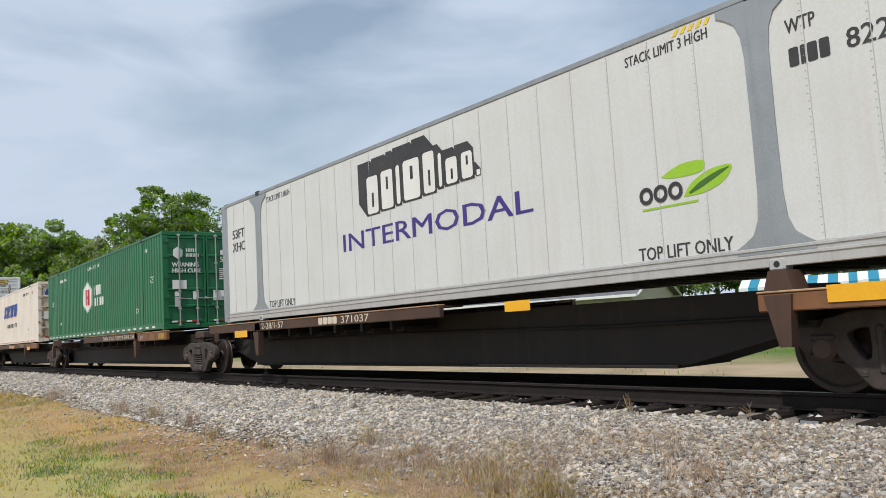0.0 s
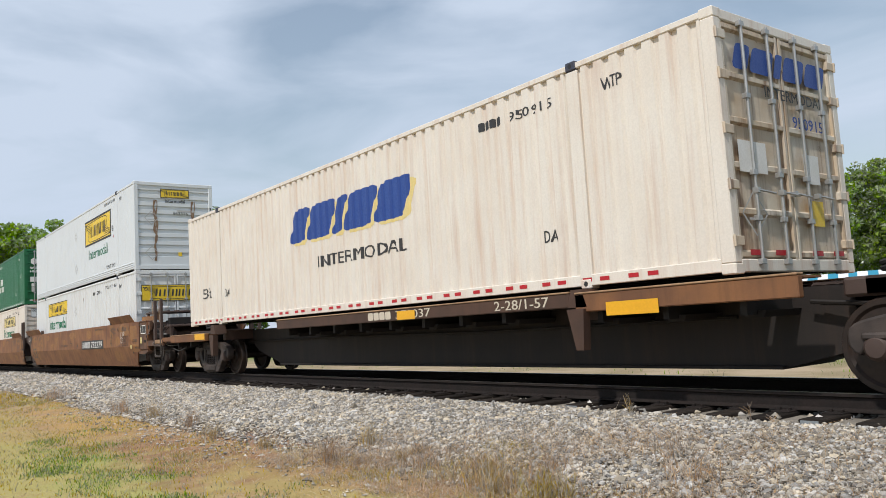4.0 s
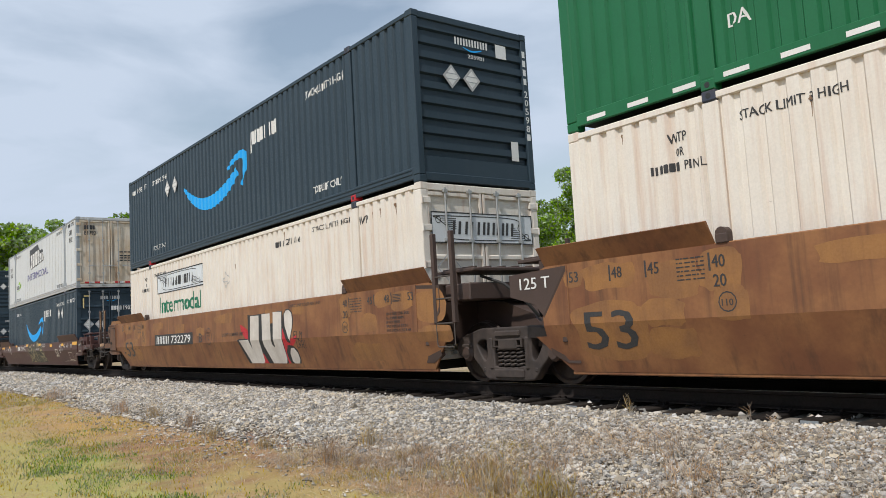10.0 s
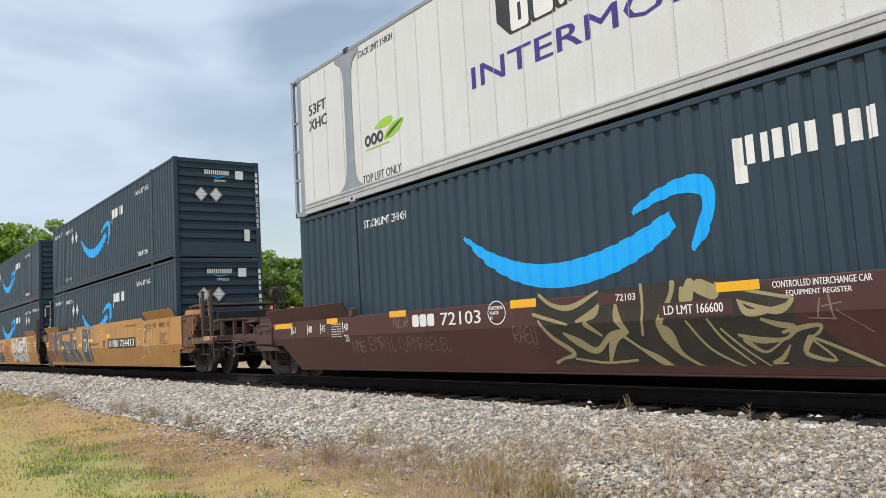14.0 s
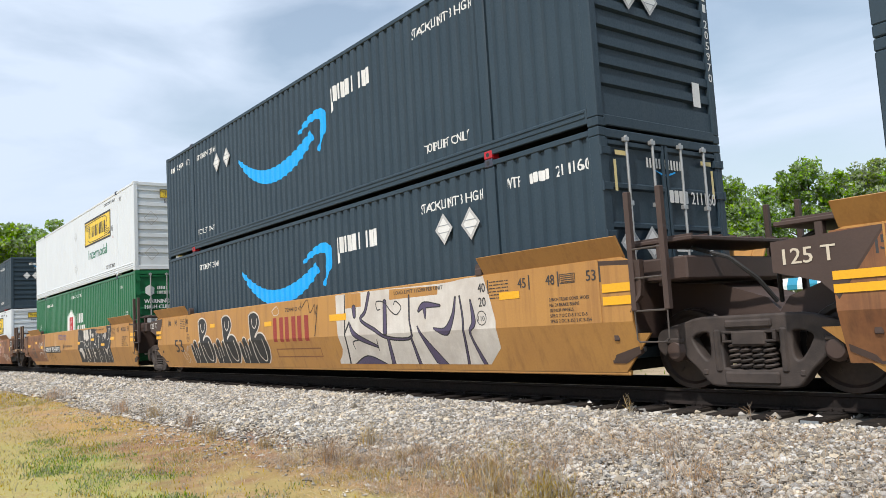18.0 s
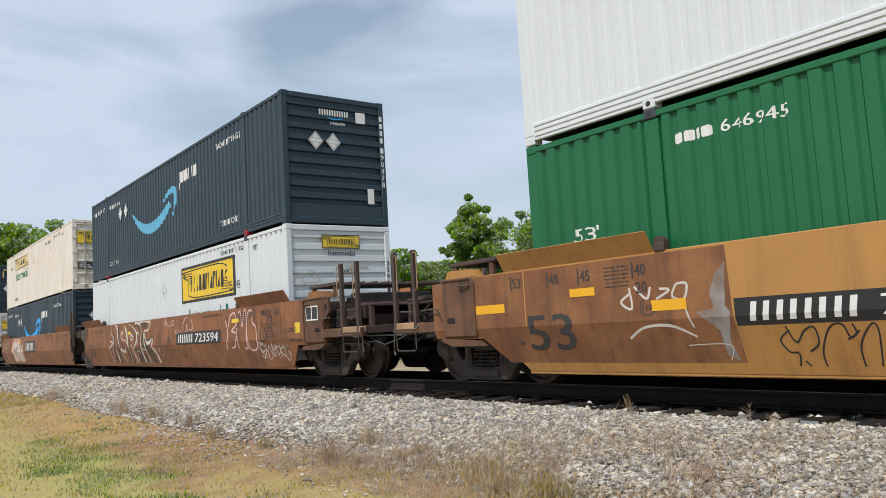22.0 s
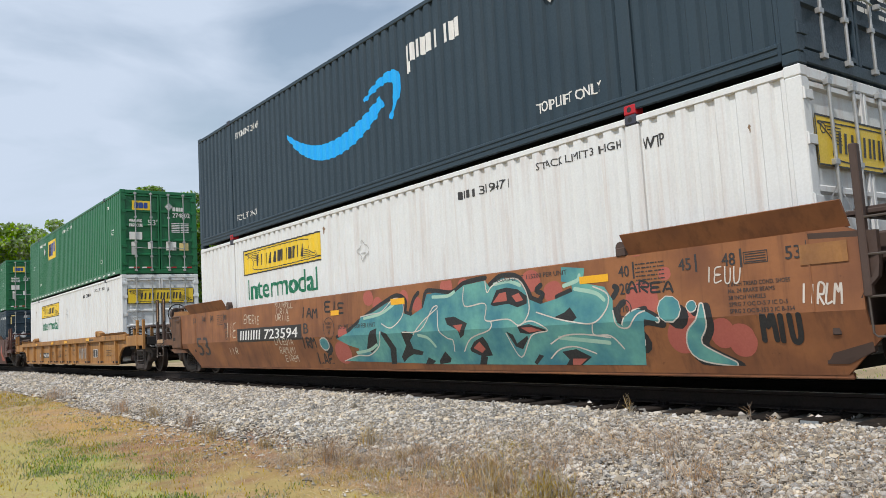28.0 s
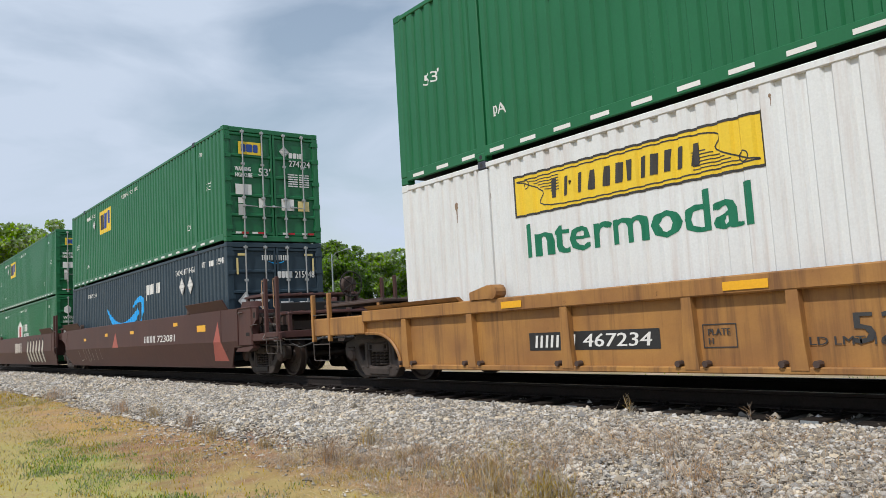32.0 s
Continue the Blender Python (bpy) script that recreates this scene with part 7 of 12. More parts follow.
art.line("line:olive", (-6.59, 0.70, 0.025), (-6.38, 0.49, 0.024), (-6.12, 0.29, 0.016))
art.line("line:olive", (-6.72, 0.81, 0.025), (-6.58, 0.58, 0.029), (-6.31, 0.33, 0.020))
art.line("line:olive", (-6.98, 0.80, 0.026), (-6.76, 0.49, 0.029), (-6.40, 0.29, 0.020))
art.line("scrawl:cream_dim", (-5.52, 0.95, 0.019), (-5.56, 0.76, 0.015))
art.line("scrawl:cream_dim", (-5.44, 0.98, 0.018), (-5.41, 0.75, 0.015))
art.line("scrawl:cream_dim", (-5.51, 0.87, 0.015), (-5.32, 0.90, 0.015))
art.line("scrawl:cream_dim", (-5.65, 0.77, 0.011), (-5.39, 0.75, 0.015))
art.line("scrawl:cream_dim", (-5.38, 0.83, 0.010), (-5.10, 0.62, 0.010))
art.done()
CARS.append(car)

car = well_car(-148.81, "mustard", "coupler", "joint", label=YEL, end_paint="dark_brown", paint_at=(0, 0.005))
stencils(car, WELL, "ink", key=5)
plate(car, WELL, -6.35, -3.2, 0.79, 1.11, "724413", "black", "paper", 5)
tag(car, WELL, -7.8, -6.7, 1.12, 1.45, "cream_ink", 20, 3)
words(car, WELL, "B", -7.0, 0.86, 0.22, 0.24, "ink", "w5", lift=0.011)
words(car, WELL, "LD LMT 115200 PER UNIT", -8.96, 0.92, 1.25, 0.08, "ink", "w5", lift=0.011)
reflectors(car, WELL, [(-9.0, 1.05, 0.6, 0.11), (-6.6, 1.15, 0.55, 0.12), (-13.5, 0.86, 0.4, 0.1), (-14.3, 1.1, 0.35, 0.1), (-11.4, 1.2, 0.4, 0.1), (1.1, 0.9, 0.5, 0.1), (-10.6, 0.9, 0.5, 0.13)], 5)
tag(car, WELL, -3.0, -1.0, 0.5, 1.35, "cream_ink", 18, 4)
brake_wheel(car, 1, 2.9, 0.4, 2.0)
words(car, PLAIN, "125 T", -17.0, 1.28, 0.5, 0.15, "cream_ink", "w5", lift=0.014)
reflectors(car, PLAIN, [(-16.55, 1.1, 0.46, 0.08), (-16.55, 0.98, 0.46, 0.08)], 51)
mark("side_patch", "sp5", lambda: flat_bm([rect(-16.55, -13.2, 0.34, 1.55)]), WELL, "brown", car, 0.003)
for x0, x1 in ((-12.4, -11.6), (-11.0, -9.7), (-8.5, -2.6)):
    part("raised_plate", Geo().prism([(x0, 1.56), (x1, 1.56), (x1 - 0.08, 1.66), (x0 + 0.08, 1.66)], -1.497, -1.45), "mustard", car)
art = Spray(car, WELL, "w5", "ground:slate patch:mustard line:spray_white line2:pale_green scrawl:spray_black")
art.area("ground:slate", (-15.09, 1.49), (-14.71, 1.68), (-14.37, 1.60), (-14.15, 1.24), (-13.90, 1.52), (-13.50, 1.57), (-13.04, 1.59), (-12.04, 1.54), (-10.89, 1.50), (-10.87, 1.00), (-10.74, 0.83), (-10.46, 0.70), (-10.49, 0.25), (-13.75, 0.22), (-13.79, 0.77), (-14.26, 0.78), (-14.99, 0.60), (-15.20, 1.04))
art.area("ground:slate", (-10.05, 1.55), (-9.13, 1.48), (-8.81, 1.49), (-8.89, 0.27), (-10.10, 0.26))
art.area("patch:mustard", (-13.48, 1.45), (-12.06, 1.43), (-12.09, 1.14), (-13.48, 1.19))
art.area("patch:mustard", (-11.44, 1.46), (-10.91, 1.49), (-10.91, 1.25), (-11.46, 1.27))
art.area("patch:mustard", (-14.23, 1.04), (-13.78, 1.03), (-13.80, 0.80), (-14.25, 0.81))
art.line("line:spray_white", (-14.99, 0.62, 0.036), (-15.20, 1.04, 0.046), (-15.08, 1.53, 0.055), (-14.57, 1.67, 0.053), (-14.31, 1.56, 0.052), (-14.13, 1.07, 0.051))
art.line("line:spray_white", (-11.52, 1.52, 0.034), (-11.54, 0.87, 0.034), (-11.33, 0.59, 0.053), (-11.40, 0.24, 0.047))
art.line("line:spray_white", (-10.92, 1.49, 0.032), (-10.90, 1.06, 0.039), (-10.74, 0.83, 0.044), (-10.48, 0.70, 0.049), (-10.46, 0.48, 0.043), (-10.52, 0.25, 0.049))
art.line("line:spray_white", (-10.06, 1.55, 0.042), (-10.09, 0.80, 0.041), (-10.10, 0.26, 0.047))
art.line("line:spray_white", (-12.49, 0.95, 0.045), (-12.46, 0.76, 0.052), (-12.22, 0.72, 0.051), (-12.18, 0.93, 0.029))
art.line("line:spray_white", (-12.46, 0.73, 0.037), (-12.27, 0.23, 0.051))
art.line("line:spray_white", (-12.16, 0.68, 0.029), (-11.91, 0.24, 0.035))
art.line("line:spray_white", (-9.72, 1.16, 0.068), (-9.40, 1.10, 0.066), (-9.39, 0.82, 0.077), (-9.70, 0.73, 0.073), (-9.72, 0.98, 0.080), (-9.72, 1.16, 0.068))
art.line("line:spray_white", (-11.24, 0.64, 0.033), (-10.91, 0.25, 0.038))
art.line("line:spray_white", (-13.79, 0.77, 0.041), (-13.75, 0.22, 0.041))
art.line("line:spray_white", (-9.79, 1.51, 0.017), (-9.90, 1.29, 0.017), (-9.83, 1.14, 0.017), (-9.90, 1.00, 0.017), (-9.87, 0.76, 0.017))
art.line("line:spray_white", (-9.79, 1.45, 0.017), (-9.69, 1.36, 0.017), (-9.60, 1.39, 0.017), (-9.44, 1.30, 0.017))
art.line("line:spray_white", (-9.16, 1.43, 0.065), (-9.07, 1.31, 0.053), (-9.02, 0.88, 0.052), (-9.18, 0.27, 0.048))
art.area("line:spray_white", (-11.34, 1.08), (-11.26, 1.07), (-11.22, 0.84), (-11.35, 0.84))
art.line("line2:pale_green", (-12.87, 1.20, 0.038), (-12.75, 0.81, 0.053), (-12.76, 0.23, 0.053))
art.line("line2:pale_green", (-14.00, 1.07, 0.050), (-13.81, 1.47, 0.058), (-13.56, 1.58, 0.041))
art.area("line2:pale_green", (-13.56, 0.96), (-13.45, 1.05), (-13.34, 0.93), (-13.38, 0.79), (-13.48, 0.73), (-13.56, 0.82))
art.line("scrawl:spray_black", (-10.00, 0.65, 0.020), (-9.91, 0.65, 0.020), (-9.95, 0.50, 0.020))
art.line("scrawl:spray_black", (-9.79, 0.62, 0.020), (-9.86, 0.53, 0.020), (-9.78, 0.52, 0.020))
art.line("scrawl:spray_black", (-9.68, 0.61, 0.020), (-9.69, 0.51, 0.020), (-9.63, 0.58, 0.020), (-9.62, 0.47, 0.020))
art.line("scrawl:spray_black", (-9.54, 0.62, 0.019), (-9.55, 0.50, 0.019), (-9.43, 0.61, 0.019), (-9.50, 0.55, 0.019), (-9.35, 0.48, 0.019))
art.line("scrawl:spray_black", (-12.32, 0.68, 0.026), (-12.25, 0.23, 0.025))
art.line("scrawl:spray_black", (-10.85, 1.45, 0.026), (-10.82, 1.06, 0.026), (-10.70, 0.86, 0.025), (-10.41, 0.69, 0.024))
art.done()
CARS.append(car)

car = well_car(-168.22, "mustard", "joint", "joint", label=YEL, end_paint="dark_brown", paint_at=(0.03, 0.0135))
stencils(car, WELL, "ink", key=6)
owner_sign(car, WELL, -9.05, -7.0, 0.76, 1.26, None, "dull_red", 6)
words(car, WELL, "53", -15.0, 0.6, 0.6, 0.34, "ink", "w6", lift=0.011)
words(car, WELL, "724413 C", -8.3, 1.36, 0.7, 0.08, "ink", "w6", lift=0.011)
words(car, PLAIN, "125 T", -17.0, 1.3, 0.55, 0.15, "paper", "w6", lift=0.014)
reflectors(car, WELL, [(-6.5, 1.1, 0.6, 0.12), (-9.3, 1.1, 0.35, 0.1), (-12.4, 1.18, 0.3, 0.09), (-1.8, 1.2, 0.4, 0.1)], 6)
mark("fold_panel", "fp6", lambda: flat_bm(frame_polys(-8.9, -7.0, 0.44, 0.62, 0.02)), WELL, "orange", car, 0.006)
art = Spray(car, WELL, "w6", "ground:spray_white patch:mustard line:spray_black inner:purple_grey fill2:spray_black scrawl:spray_black scrawl2:spray_white")
art.area("ground:spray_white", (-6.25, 1.55), (-5.93, 1.56), (-4.48, 1.55), (-3.07, 1.53), (-2.50, 1.56), (-2.12, 1.56), (-2.24, 0.28), (-6.16, 0.23), (-6.20, 0.58), (-6.25, 1.11))
art.area("patch:mustard", (-5.90, 1.56), (-5.38, 1.55), (-5.39, 1.31), (-5.92, 1.30))
art.area("patch:mustard", (-4.48, 1.54), (-3.17, 1.50), (-3.19, 1.37), (-4.50, 1.37))
art.line("line:spray_black", (-5.93, 1.55, 0.030), (-5.99, 0.72, 0.044), (-6.09, 0.23, 0.051))
art.line("line:spray_black", (-5.12, 1.52, 0.089), (-5.26, 1.22, 0.083), (-5.42, 1.08, 0.070), (-4.98, 0.89, 0.081), (-4.62, 0.75, 0.071), (-3.97, 0.74, 0.055), (-3.96, 1.03, 0.043), (-3.94, 1.40, 0.049))
art.line("line:spray_black", (-4.62, 0.75, 0.084), (-4.69, 0.25, 0.130))
art.line("line:spray_black", (-3.97, 0.72, 0.061), (-3.93, 0.26, 0.108))
art.line("line:spray_black", (-5.81, 1.05, 0.036), (-5.63, 0.82, 0.121), (-5.01, 0.61, 0.060))
art.line("line:spray_black", (-5.81, 1.05, 0.044), (-5.97, 0.87, 0.037))
art.line("line:spray_black", (-4.64, 1.34, 0.111), (-4.67, 0.85, 0.130))
art.line("line:spray_black", (-3.76, 0.92, 0.030), (-3.60, 0.65, 0.117), (-3.32, 0.26, 0.253))
art.line("line:spray_black", (-3.70, 1.15, 0.059), (-3.54, 1.23, 0.117), (-3.15, 1.20, 0.050))
art.line("line:spray_black", (-3.54, 1.21, 0.117), (-3.53, 1.01, 0.029))
art.line("line:spray_black", (-3.35, 0.87, 0.028), (-3.04, 0.81, 0.137), (-2.85, 1.03, 0.081), (-2.77, 1.30, 0.043))
art.line("line:spray_black", (-5.87, 0.23, 0.180), (-5.41, 0.36, 0.208), (-4.93, 0.25, 0.166))
art.line("line:spray_black", (-5.63, 1.29, 0.143), (-5.62, 1.16, 0.107))
art.line("line:spray_black", (-2.67, 1.31, 0.037), (-2.62, 0.88, 0.052), (-2.73, 0.27, 0.068))
art.line("line:spray_black", (-2.43, 1.24, 0.036), (-2.38, 0.92, 0.102), (-2.49, 0.75, 0.051), (-2.35, 0.31, 0.100))
art.line("inner:purple_grey", (-5.12, 1.52, 0.045), (-5.26, 1.22, 0.038), (-5.42, 1.08, 0.025), (-4.98, 0.89, 0.037), (-4.62, 0.75, 0.029), (-3.97, 0.74, 0.015), (-3.96, 1.03, 0.010), (-3.94, 1.40, 0.010))
art.line("inner:purple_grey", (-4.62, 0.75, 0.042), (-4.69, 0.25, 0.088))
art.line("inner:purple_grey", (-3.97, 0.72, 0.021), (-3.93, 0.26, 0.069))
art.line("inner:purple_grey", (-5.81, 1.05, 0.011), (-5.63, 0.82, 0.075), (-5.01, 0.61, 0.017))
art.line("inner:purple_grey", (-4.64, 1.34, 0.069), (-4.67, 0.85, 0.088))
art.line("inner:purple_grey", (-3.76, 0.92, 0.010), (-3.60, 0.65, 0.079), (-3.32, 0.26, 0.216))
art.line("inner:purple_grey", (-3.70, 1.15, 0.021), (-3.54, 1.23, 0.079), (-3.15, 1.20, 0.014))
art.line("inner:purple_grey", (-3.54, 1.21, 0.079), (-3.53, 1.01, 0.010))
art.line("inner:purple_grey", (-3.35, 0.87, 0.010), (-3.04, 0.81, 0.102), (-2.85, 1.03, 0.046), (-2.77, 1.30, 0.010))
art.line("inner:purple_grey", (-5.87, 0.23, 0.134), (-5.41, 0.36, 0.163), (-4.93, 0.25, 0.123))
art.line("inner:purple_grey", (-5.63, 1.29, 0.097), (-5.62, 1.16, 0.061))
art.line("inner:purple_grey", (-2.67, 1.31, 0.010), (-2.62, 0.88, 0.018), (-2.73, 0.27, 0.034))
art.line("inner:purple_grey", (-2.43, 1.24, 0.010), (-2.38, 0.92, 0.069), (-2.49, 0.75, 0.018), (-2.35, 0.31, 0.068))
art.line("scrawl:spray_black", (-4.78, 1.23, 0.020), (-4.88, 1.23, 0.020), (-4.89, 1.36, 0.020), (-4.66, 1.34, 0.020), (-4.48, 1.19, 0.019), (-4.31, 1.12, 0.019), (-4.17, 1.23, 0.019), (-4.32, 1.34, 0.019), (-4.38, 1.28, 0.019))
art.line("scrawl:spray_black", (-5.75, 0.57, 0.022), (-5.76, 0.70, 0.022), (-5.55, 0.73, 0.018))
art.line("scrawl:spray_black", (-4.98, 0.73, 0.020), (-5.00, 0.54, 0.020))
art.line("scrawl:spray_black", (-7.59, 1.53, 0.017), (-7.60, 1.40, 0.017), (-7.34, 1.55, 0.017), (-7.25, 1.29, 0.016), (-7.05, 1.44, 0.016), (-7.05, 1.24, 0.016), (-6.94, 1.43, 0.016), (-7.09, 0.84, 0.024))
art.line("scrawl2:spray_white", (-8.92, 1.41, 0.018), (-8.69, 1.49, 0.018), (-8.59, 1.35, 0.018), (-8.82, 1.31, 0.018), (-8.92, 1.41, 0.018))
art.line("scrawl2:spray_white", (-14.28, 0.53, 0.014), (-14.46, 0.68, 0.014), (-14.57, 0.56, 0.015), (-14.46, 0.42, 0.014), (-14.33, 0.44, 0.014), (-14.44, 0.65, 0.014))
art.line("scrawl2:spray_white", (-14.33, 0.53, 0.014), (-14.14, 0.72, 0.014), (-14.06, 0.75, 0.014), (-14.21, 0.58, 0.014), (-14.17, 0.47, 0.014))
art.line("scrawl2:spray_white", (-14.07, 0.64, 0.014), (-13.98, 0.74, 0.014), (-13.82, 0.74, 0.013), (-13.82, 0.52, 0.013), (-13.89, 0.33, 0.013))
art.line("scrawl2:spray_white", (-14.41, 0.37, 0.014), (-14.30, 0.30, 0.014), (-14.17, 0.44, 0.014), (-14.11, 0.30, 0.014))
for dx in (0.00, 1.54, 3.08):
    art.area("fill2:spray_black", *[(x + dx, z) for x, z in ((-13.75, 0.78), (-13.64, 0.76), (-13.58, 0.66), (-13.58, 0.84), (-13.45, 0.89), (-13.33, 0.83), (-13.31, 0.69), (-13.18, 0.85), (-13.10, 0.83), (-13.06, 0.54), (-13.04, 0.28), (-13.17, 0.25), (-13.32, 0.26), (-13.56, 0.25), (-13.78, 0.27), (-13.83, 0.52), (-13.83, 0.68))])
    art.area("fill2:spray_black", *[(x + dx, z) for x, z in ((-13.22, 1.37), (-13.04, 1.42), (-12.82, 1.42), (-12.67, 1.33), (-12.63, 1.19), (-12.70, 1.06), (-12.85, 0.93), (-12.67, 0.98), (-12.46, 0.92), (-12.33, 0.74), (-12.32, 0.54), (-12.45, 0.37), (-12.67, 0.25), (-12.89, 0.22), (-13.05, 0.28), (-13.12, 0.52), (-13.10, 0.83), (-13.17, 1.06))])
    art.line("scrawl2:spray_white", *[(x + dx, z, 0.035) for x, z in ((-13.20, 1.35), (-13.16, 1.03), (-13.10, 0.76), (-13.10, 0.49), (-13.02, 0.27), (-12.85, 0.22), (-12.63, 0.26), (-12.43, 0.37), (-12.31, 0.54), (-12.29, 0.70), (-12.37, 0.87), (-12.55, 0.97), (-12.74, 0.97), (-12.88, 0.88), (-12.85, 0.94), (-12.70, 1.06), (-12.63, 1.20), (-12.69, 1.35), (-12.87, 1.43), (-13.08, 1.42), (-13.21, 1.35))])
    art.line("scrawl2:spray_white", *[(x + dx, z, 0.026) for x, z in ((-13.04, 1.30), (-13.01, 1.15), (-12.89, 1.08), (-12.79, 1.17), (-12.78, 1.30))])
    art.line("scrawl2:spray_white", *[(x + dx, z, 0.026) for x, z in ((-12.95, 0.77), (-12.87, 0.50), (-12.70, 0.37), (-12.56, 0.40), (-12.51, 0.58), (-12.53, 0.85))])
    art.line("scrawl2:spray_white", *[(x + dx, z, 0.026) for x, z in ((-13.83, 0.68), (-13.78, 0.79), (-13.67, 0.79), (-13.63, 0.67), (-13.63, 0.43))])
    art.line("scrawl2:spray_white", *[(x + dx, z, 0.026) for x, z in ((-13.60, 0.81), (-13.53, 0.90), (-13.39, 0.87), (-13.33, 0.70), (-13.34, 0.49))])
    art.line("scrawl2:spray_white", *[(x + dx, z, 0.026) for x, z in ((-13.49, 0.70), (-13.48, 0.49), (-13.54, 0.25))])
    art.line("scrawl2:spray_white", *[(x + dx, z, 0.026) for x, z in ((-13.26, 0.80), (-13.18, 0.86), (-13.10, 0.83))])
    art.line("scrawl2:spray_white", *[(x + dx, z, 0.026) for x, z in ((-13.83, 0.68), (-13.83, 0.50), (-13.80, 0.28))])
art.done()
CARS.append(car)

reflectors(CARS[-1], PLAIN, [(0.02, 1.17, 0.42, 0.1), (0.02, 1.02, 0.42, 0.1), (-16.5, 1.13, 0.44, 0.08), (-16.5, 0.99, 0.44, 0.08)], 61)
car = well_car(-187.65, "mustard", "joint", "coupler", label=YEL, end_paint="dark_brown", paint_at=(0, 0.016))
stencils(car, WELL, "ink", key=7)
plate(car, WELL, -12.9, -9.85, 0.72, 1.0, "724413", "black", "paper", 7)
words(car, WELL, "A", -9.4, 0.84, 0.22, 0.22, "ink", "w7", lift=0.011)
reflectors(car, WELL, [(-4.8, 1.1, 0.47, 0.08), (-3.42, 0.9, 0.48, 0.08), (-6.8, 1.0, 0.35, 0.1), (-2.2, 1.08, 0.49, 0.09), (0.1, 1.15, 0.46, 0.1), (0.1, 0.98, 0.46, 0.1), (-16.9, 1.02, 0.6, 0.12)], 7)
mark("side_patch", "sp7", lambda: flat_bm([[(-17.9, 0.70), (-16.85, 0.70), (-16.4, 0.34), (-12.9, 0.34), (-12.95, 1.55), (-17.1, 1.55), (-17.9, 1.52)]]), WELL, "brown", car, 0.0025)
words(car, WELL, "53", -15.9, 0.5, 0.8, 0.46, "ink", "w7", lift=0.011)
reflectors(car, WELL, [(-13.9, 0.92, 0.45, 0.12), (-15.1, 1.15, 0.4, 0.1)], 71)
words(car, WELL, "LD LMT 165300 PER UNIT", -9.3, 0.92, 1.6, 0.08, "ink", "w7", lift=0.011)
art = Spray(car, WELL, "w7", "ground:spray_black scrawl3:spray_grey line:spray_white scrawl2:spray_white scrawl:spray_black scrawl4:blue_ink")
art.area("scrawl3:spray_grey", (-13.17, 1.07), (-13.09, 1.26), (-12.97, 1.38), (-13.00, 0.93), (-12.95, 0.86), (-13.02, 0.58), (-12.97, 0.36), (-13.10, 0.42), (-13.11, 0.68), (-13.34, 0.88), (-13.13, 0.91))
art.area("ground:spray_black", (-6.74, 1.51), (-5.96, 1.51), (-4.95, 1.53), (-4.11, 1.51), (-4.05, 1.36), (-2.73, 1.34), (-2.70, 1.54), (-2.32, 1.55), (-2.09, 1.53), (-2.39, 0.18), (-2.60, 0.18), (-3.92, 0.20), (-5.93, 0.22), (-6.76, 0.22), (-6.76, 0.65))
art.area("line:spray_white", (-6.65, 0.76), (-6.35, 0.86), (-6.07, 0.84), (-5.97, 0.71), (-6.03, 0.57), (-6.24, 0.42), (-6.34, 0.50), (-6.36, 0.68))
art.area("line:spray_white", (-5.53, 1.51), (-5.53, 1.12), (-5.38, 1.09), (-5.09, 1.20), (-5.16, 1.35), (-5.21, 1.52))
art.area("line:spray_white", (-5.33, 0.81), (-5.29, 0.64), (-5.31, 0.47), (-5.19, 0.52), (-5.15, 0.69), (-5.15, 0.85))
art.area("line:spray_white", (-4.62, 1.35), (-4.47, 1.37), (-4.40, 1.28), (-4.47, 1.19), (-4.58, 1.23))
art.area("line:spray_white", (-4.41, 0.86), (-4.50, 0.70), (-4.25, 0.67), (-4.49, 0.61), (-4.47, 0.44), (-4.60, 0.55), (-4.57, 0.72))
art.area("line:spray_white", (-2.98, 0.87), (-2.94, 0.77), (-2.71, 0.78), (-2.47, 0.84), (-2.70, 0.72), (-2.83, 0.53), (-2.89, 0.67))
art.area("line:spray_white", (-2.94, 1.34), (-2.79, 1.34), (-2.79, 1.20), (-2.87, 1.09), (-2.95, 1.15))
art.area("line:spray_white", (-5.94, 0.22), (-5.76, 0.36), (-5.75, 0.22))
art.area("line:spray_white", (-5.11, 0.20), (-4.89, 0.34), (-4.78, 0.20))
art.area("line:spray_white", (-4.18, 0.20), (-4.01, 0.33), (-3.92, 0.20))
art.area("line:spray_white", (-3.51, 0.19), (-3.31, 0.33), (-3.24, 0.18))
art.area("line:spray_white", (-5.88, 1.51), (-5.56, 1.51), (-5.56, 1.17), (-5.75, 1.15), (-5.86, 1.29))
art.area("line:spray_white", (-4.90, 1.52), (-4.88, 1.18), (-4.70, 1.30), (-4.81, 1.52))
art.area("line:spray_white", (-4.07, 1.48), (-4.01, 1.35), (-4.07, 1.19), (-4.10, 1.33))
art.line("line:spray_white", (-6.73, 1.49, 0.030), (-6.62, 1.33, 0.030), (-6.59, 1.20, 0.030), (-6.70, 0.99, 0.030))
art.line("line:spray_white", (-6.42, 1.35, 0.025), (-6.41, 1.10, 0.025), (-6.16, 1.12, 0.025), (-5.89, 1.07, 0.025), (-5.72, 0.91, 0.025), (-5.71, 0.67, 0.025), (-5.83, 0.39, 0.025), (-5.95, 0.23, 0.025))
art.line("line:spray_white", (-5.87, 1.29, 0.025), (-5.76, 1.08, 0.025), (-5.54, 0.95, 0.025), (-5.30, 0.91, 0.025), (-5.12, 1.02, 0.025), (-5.08, 1.18, 0.025))
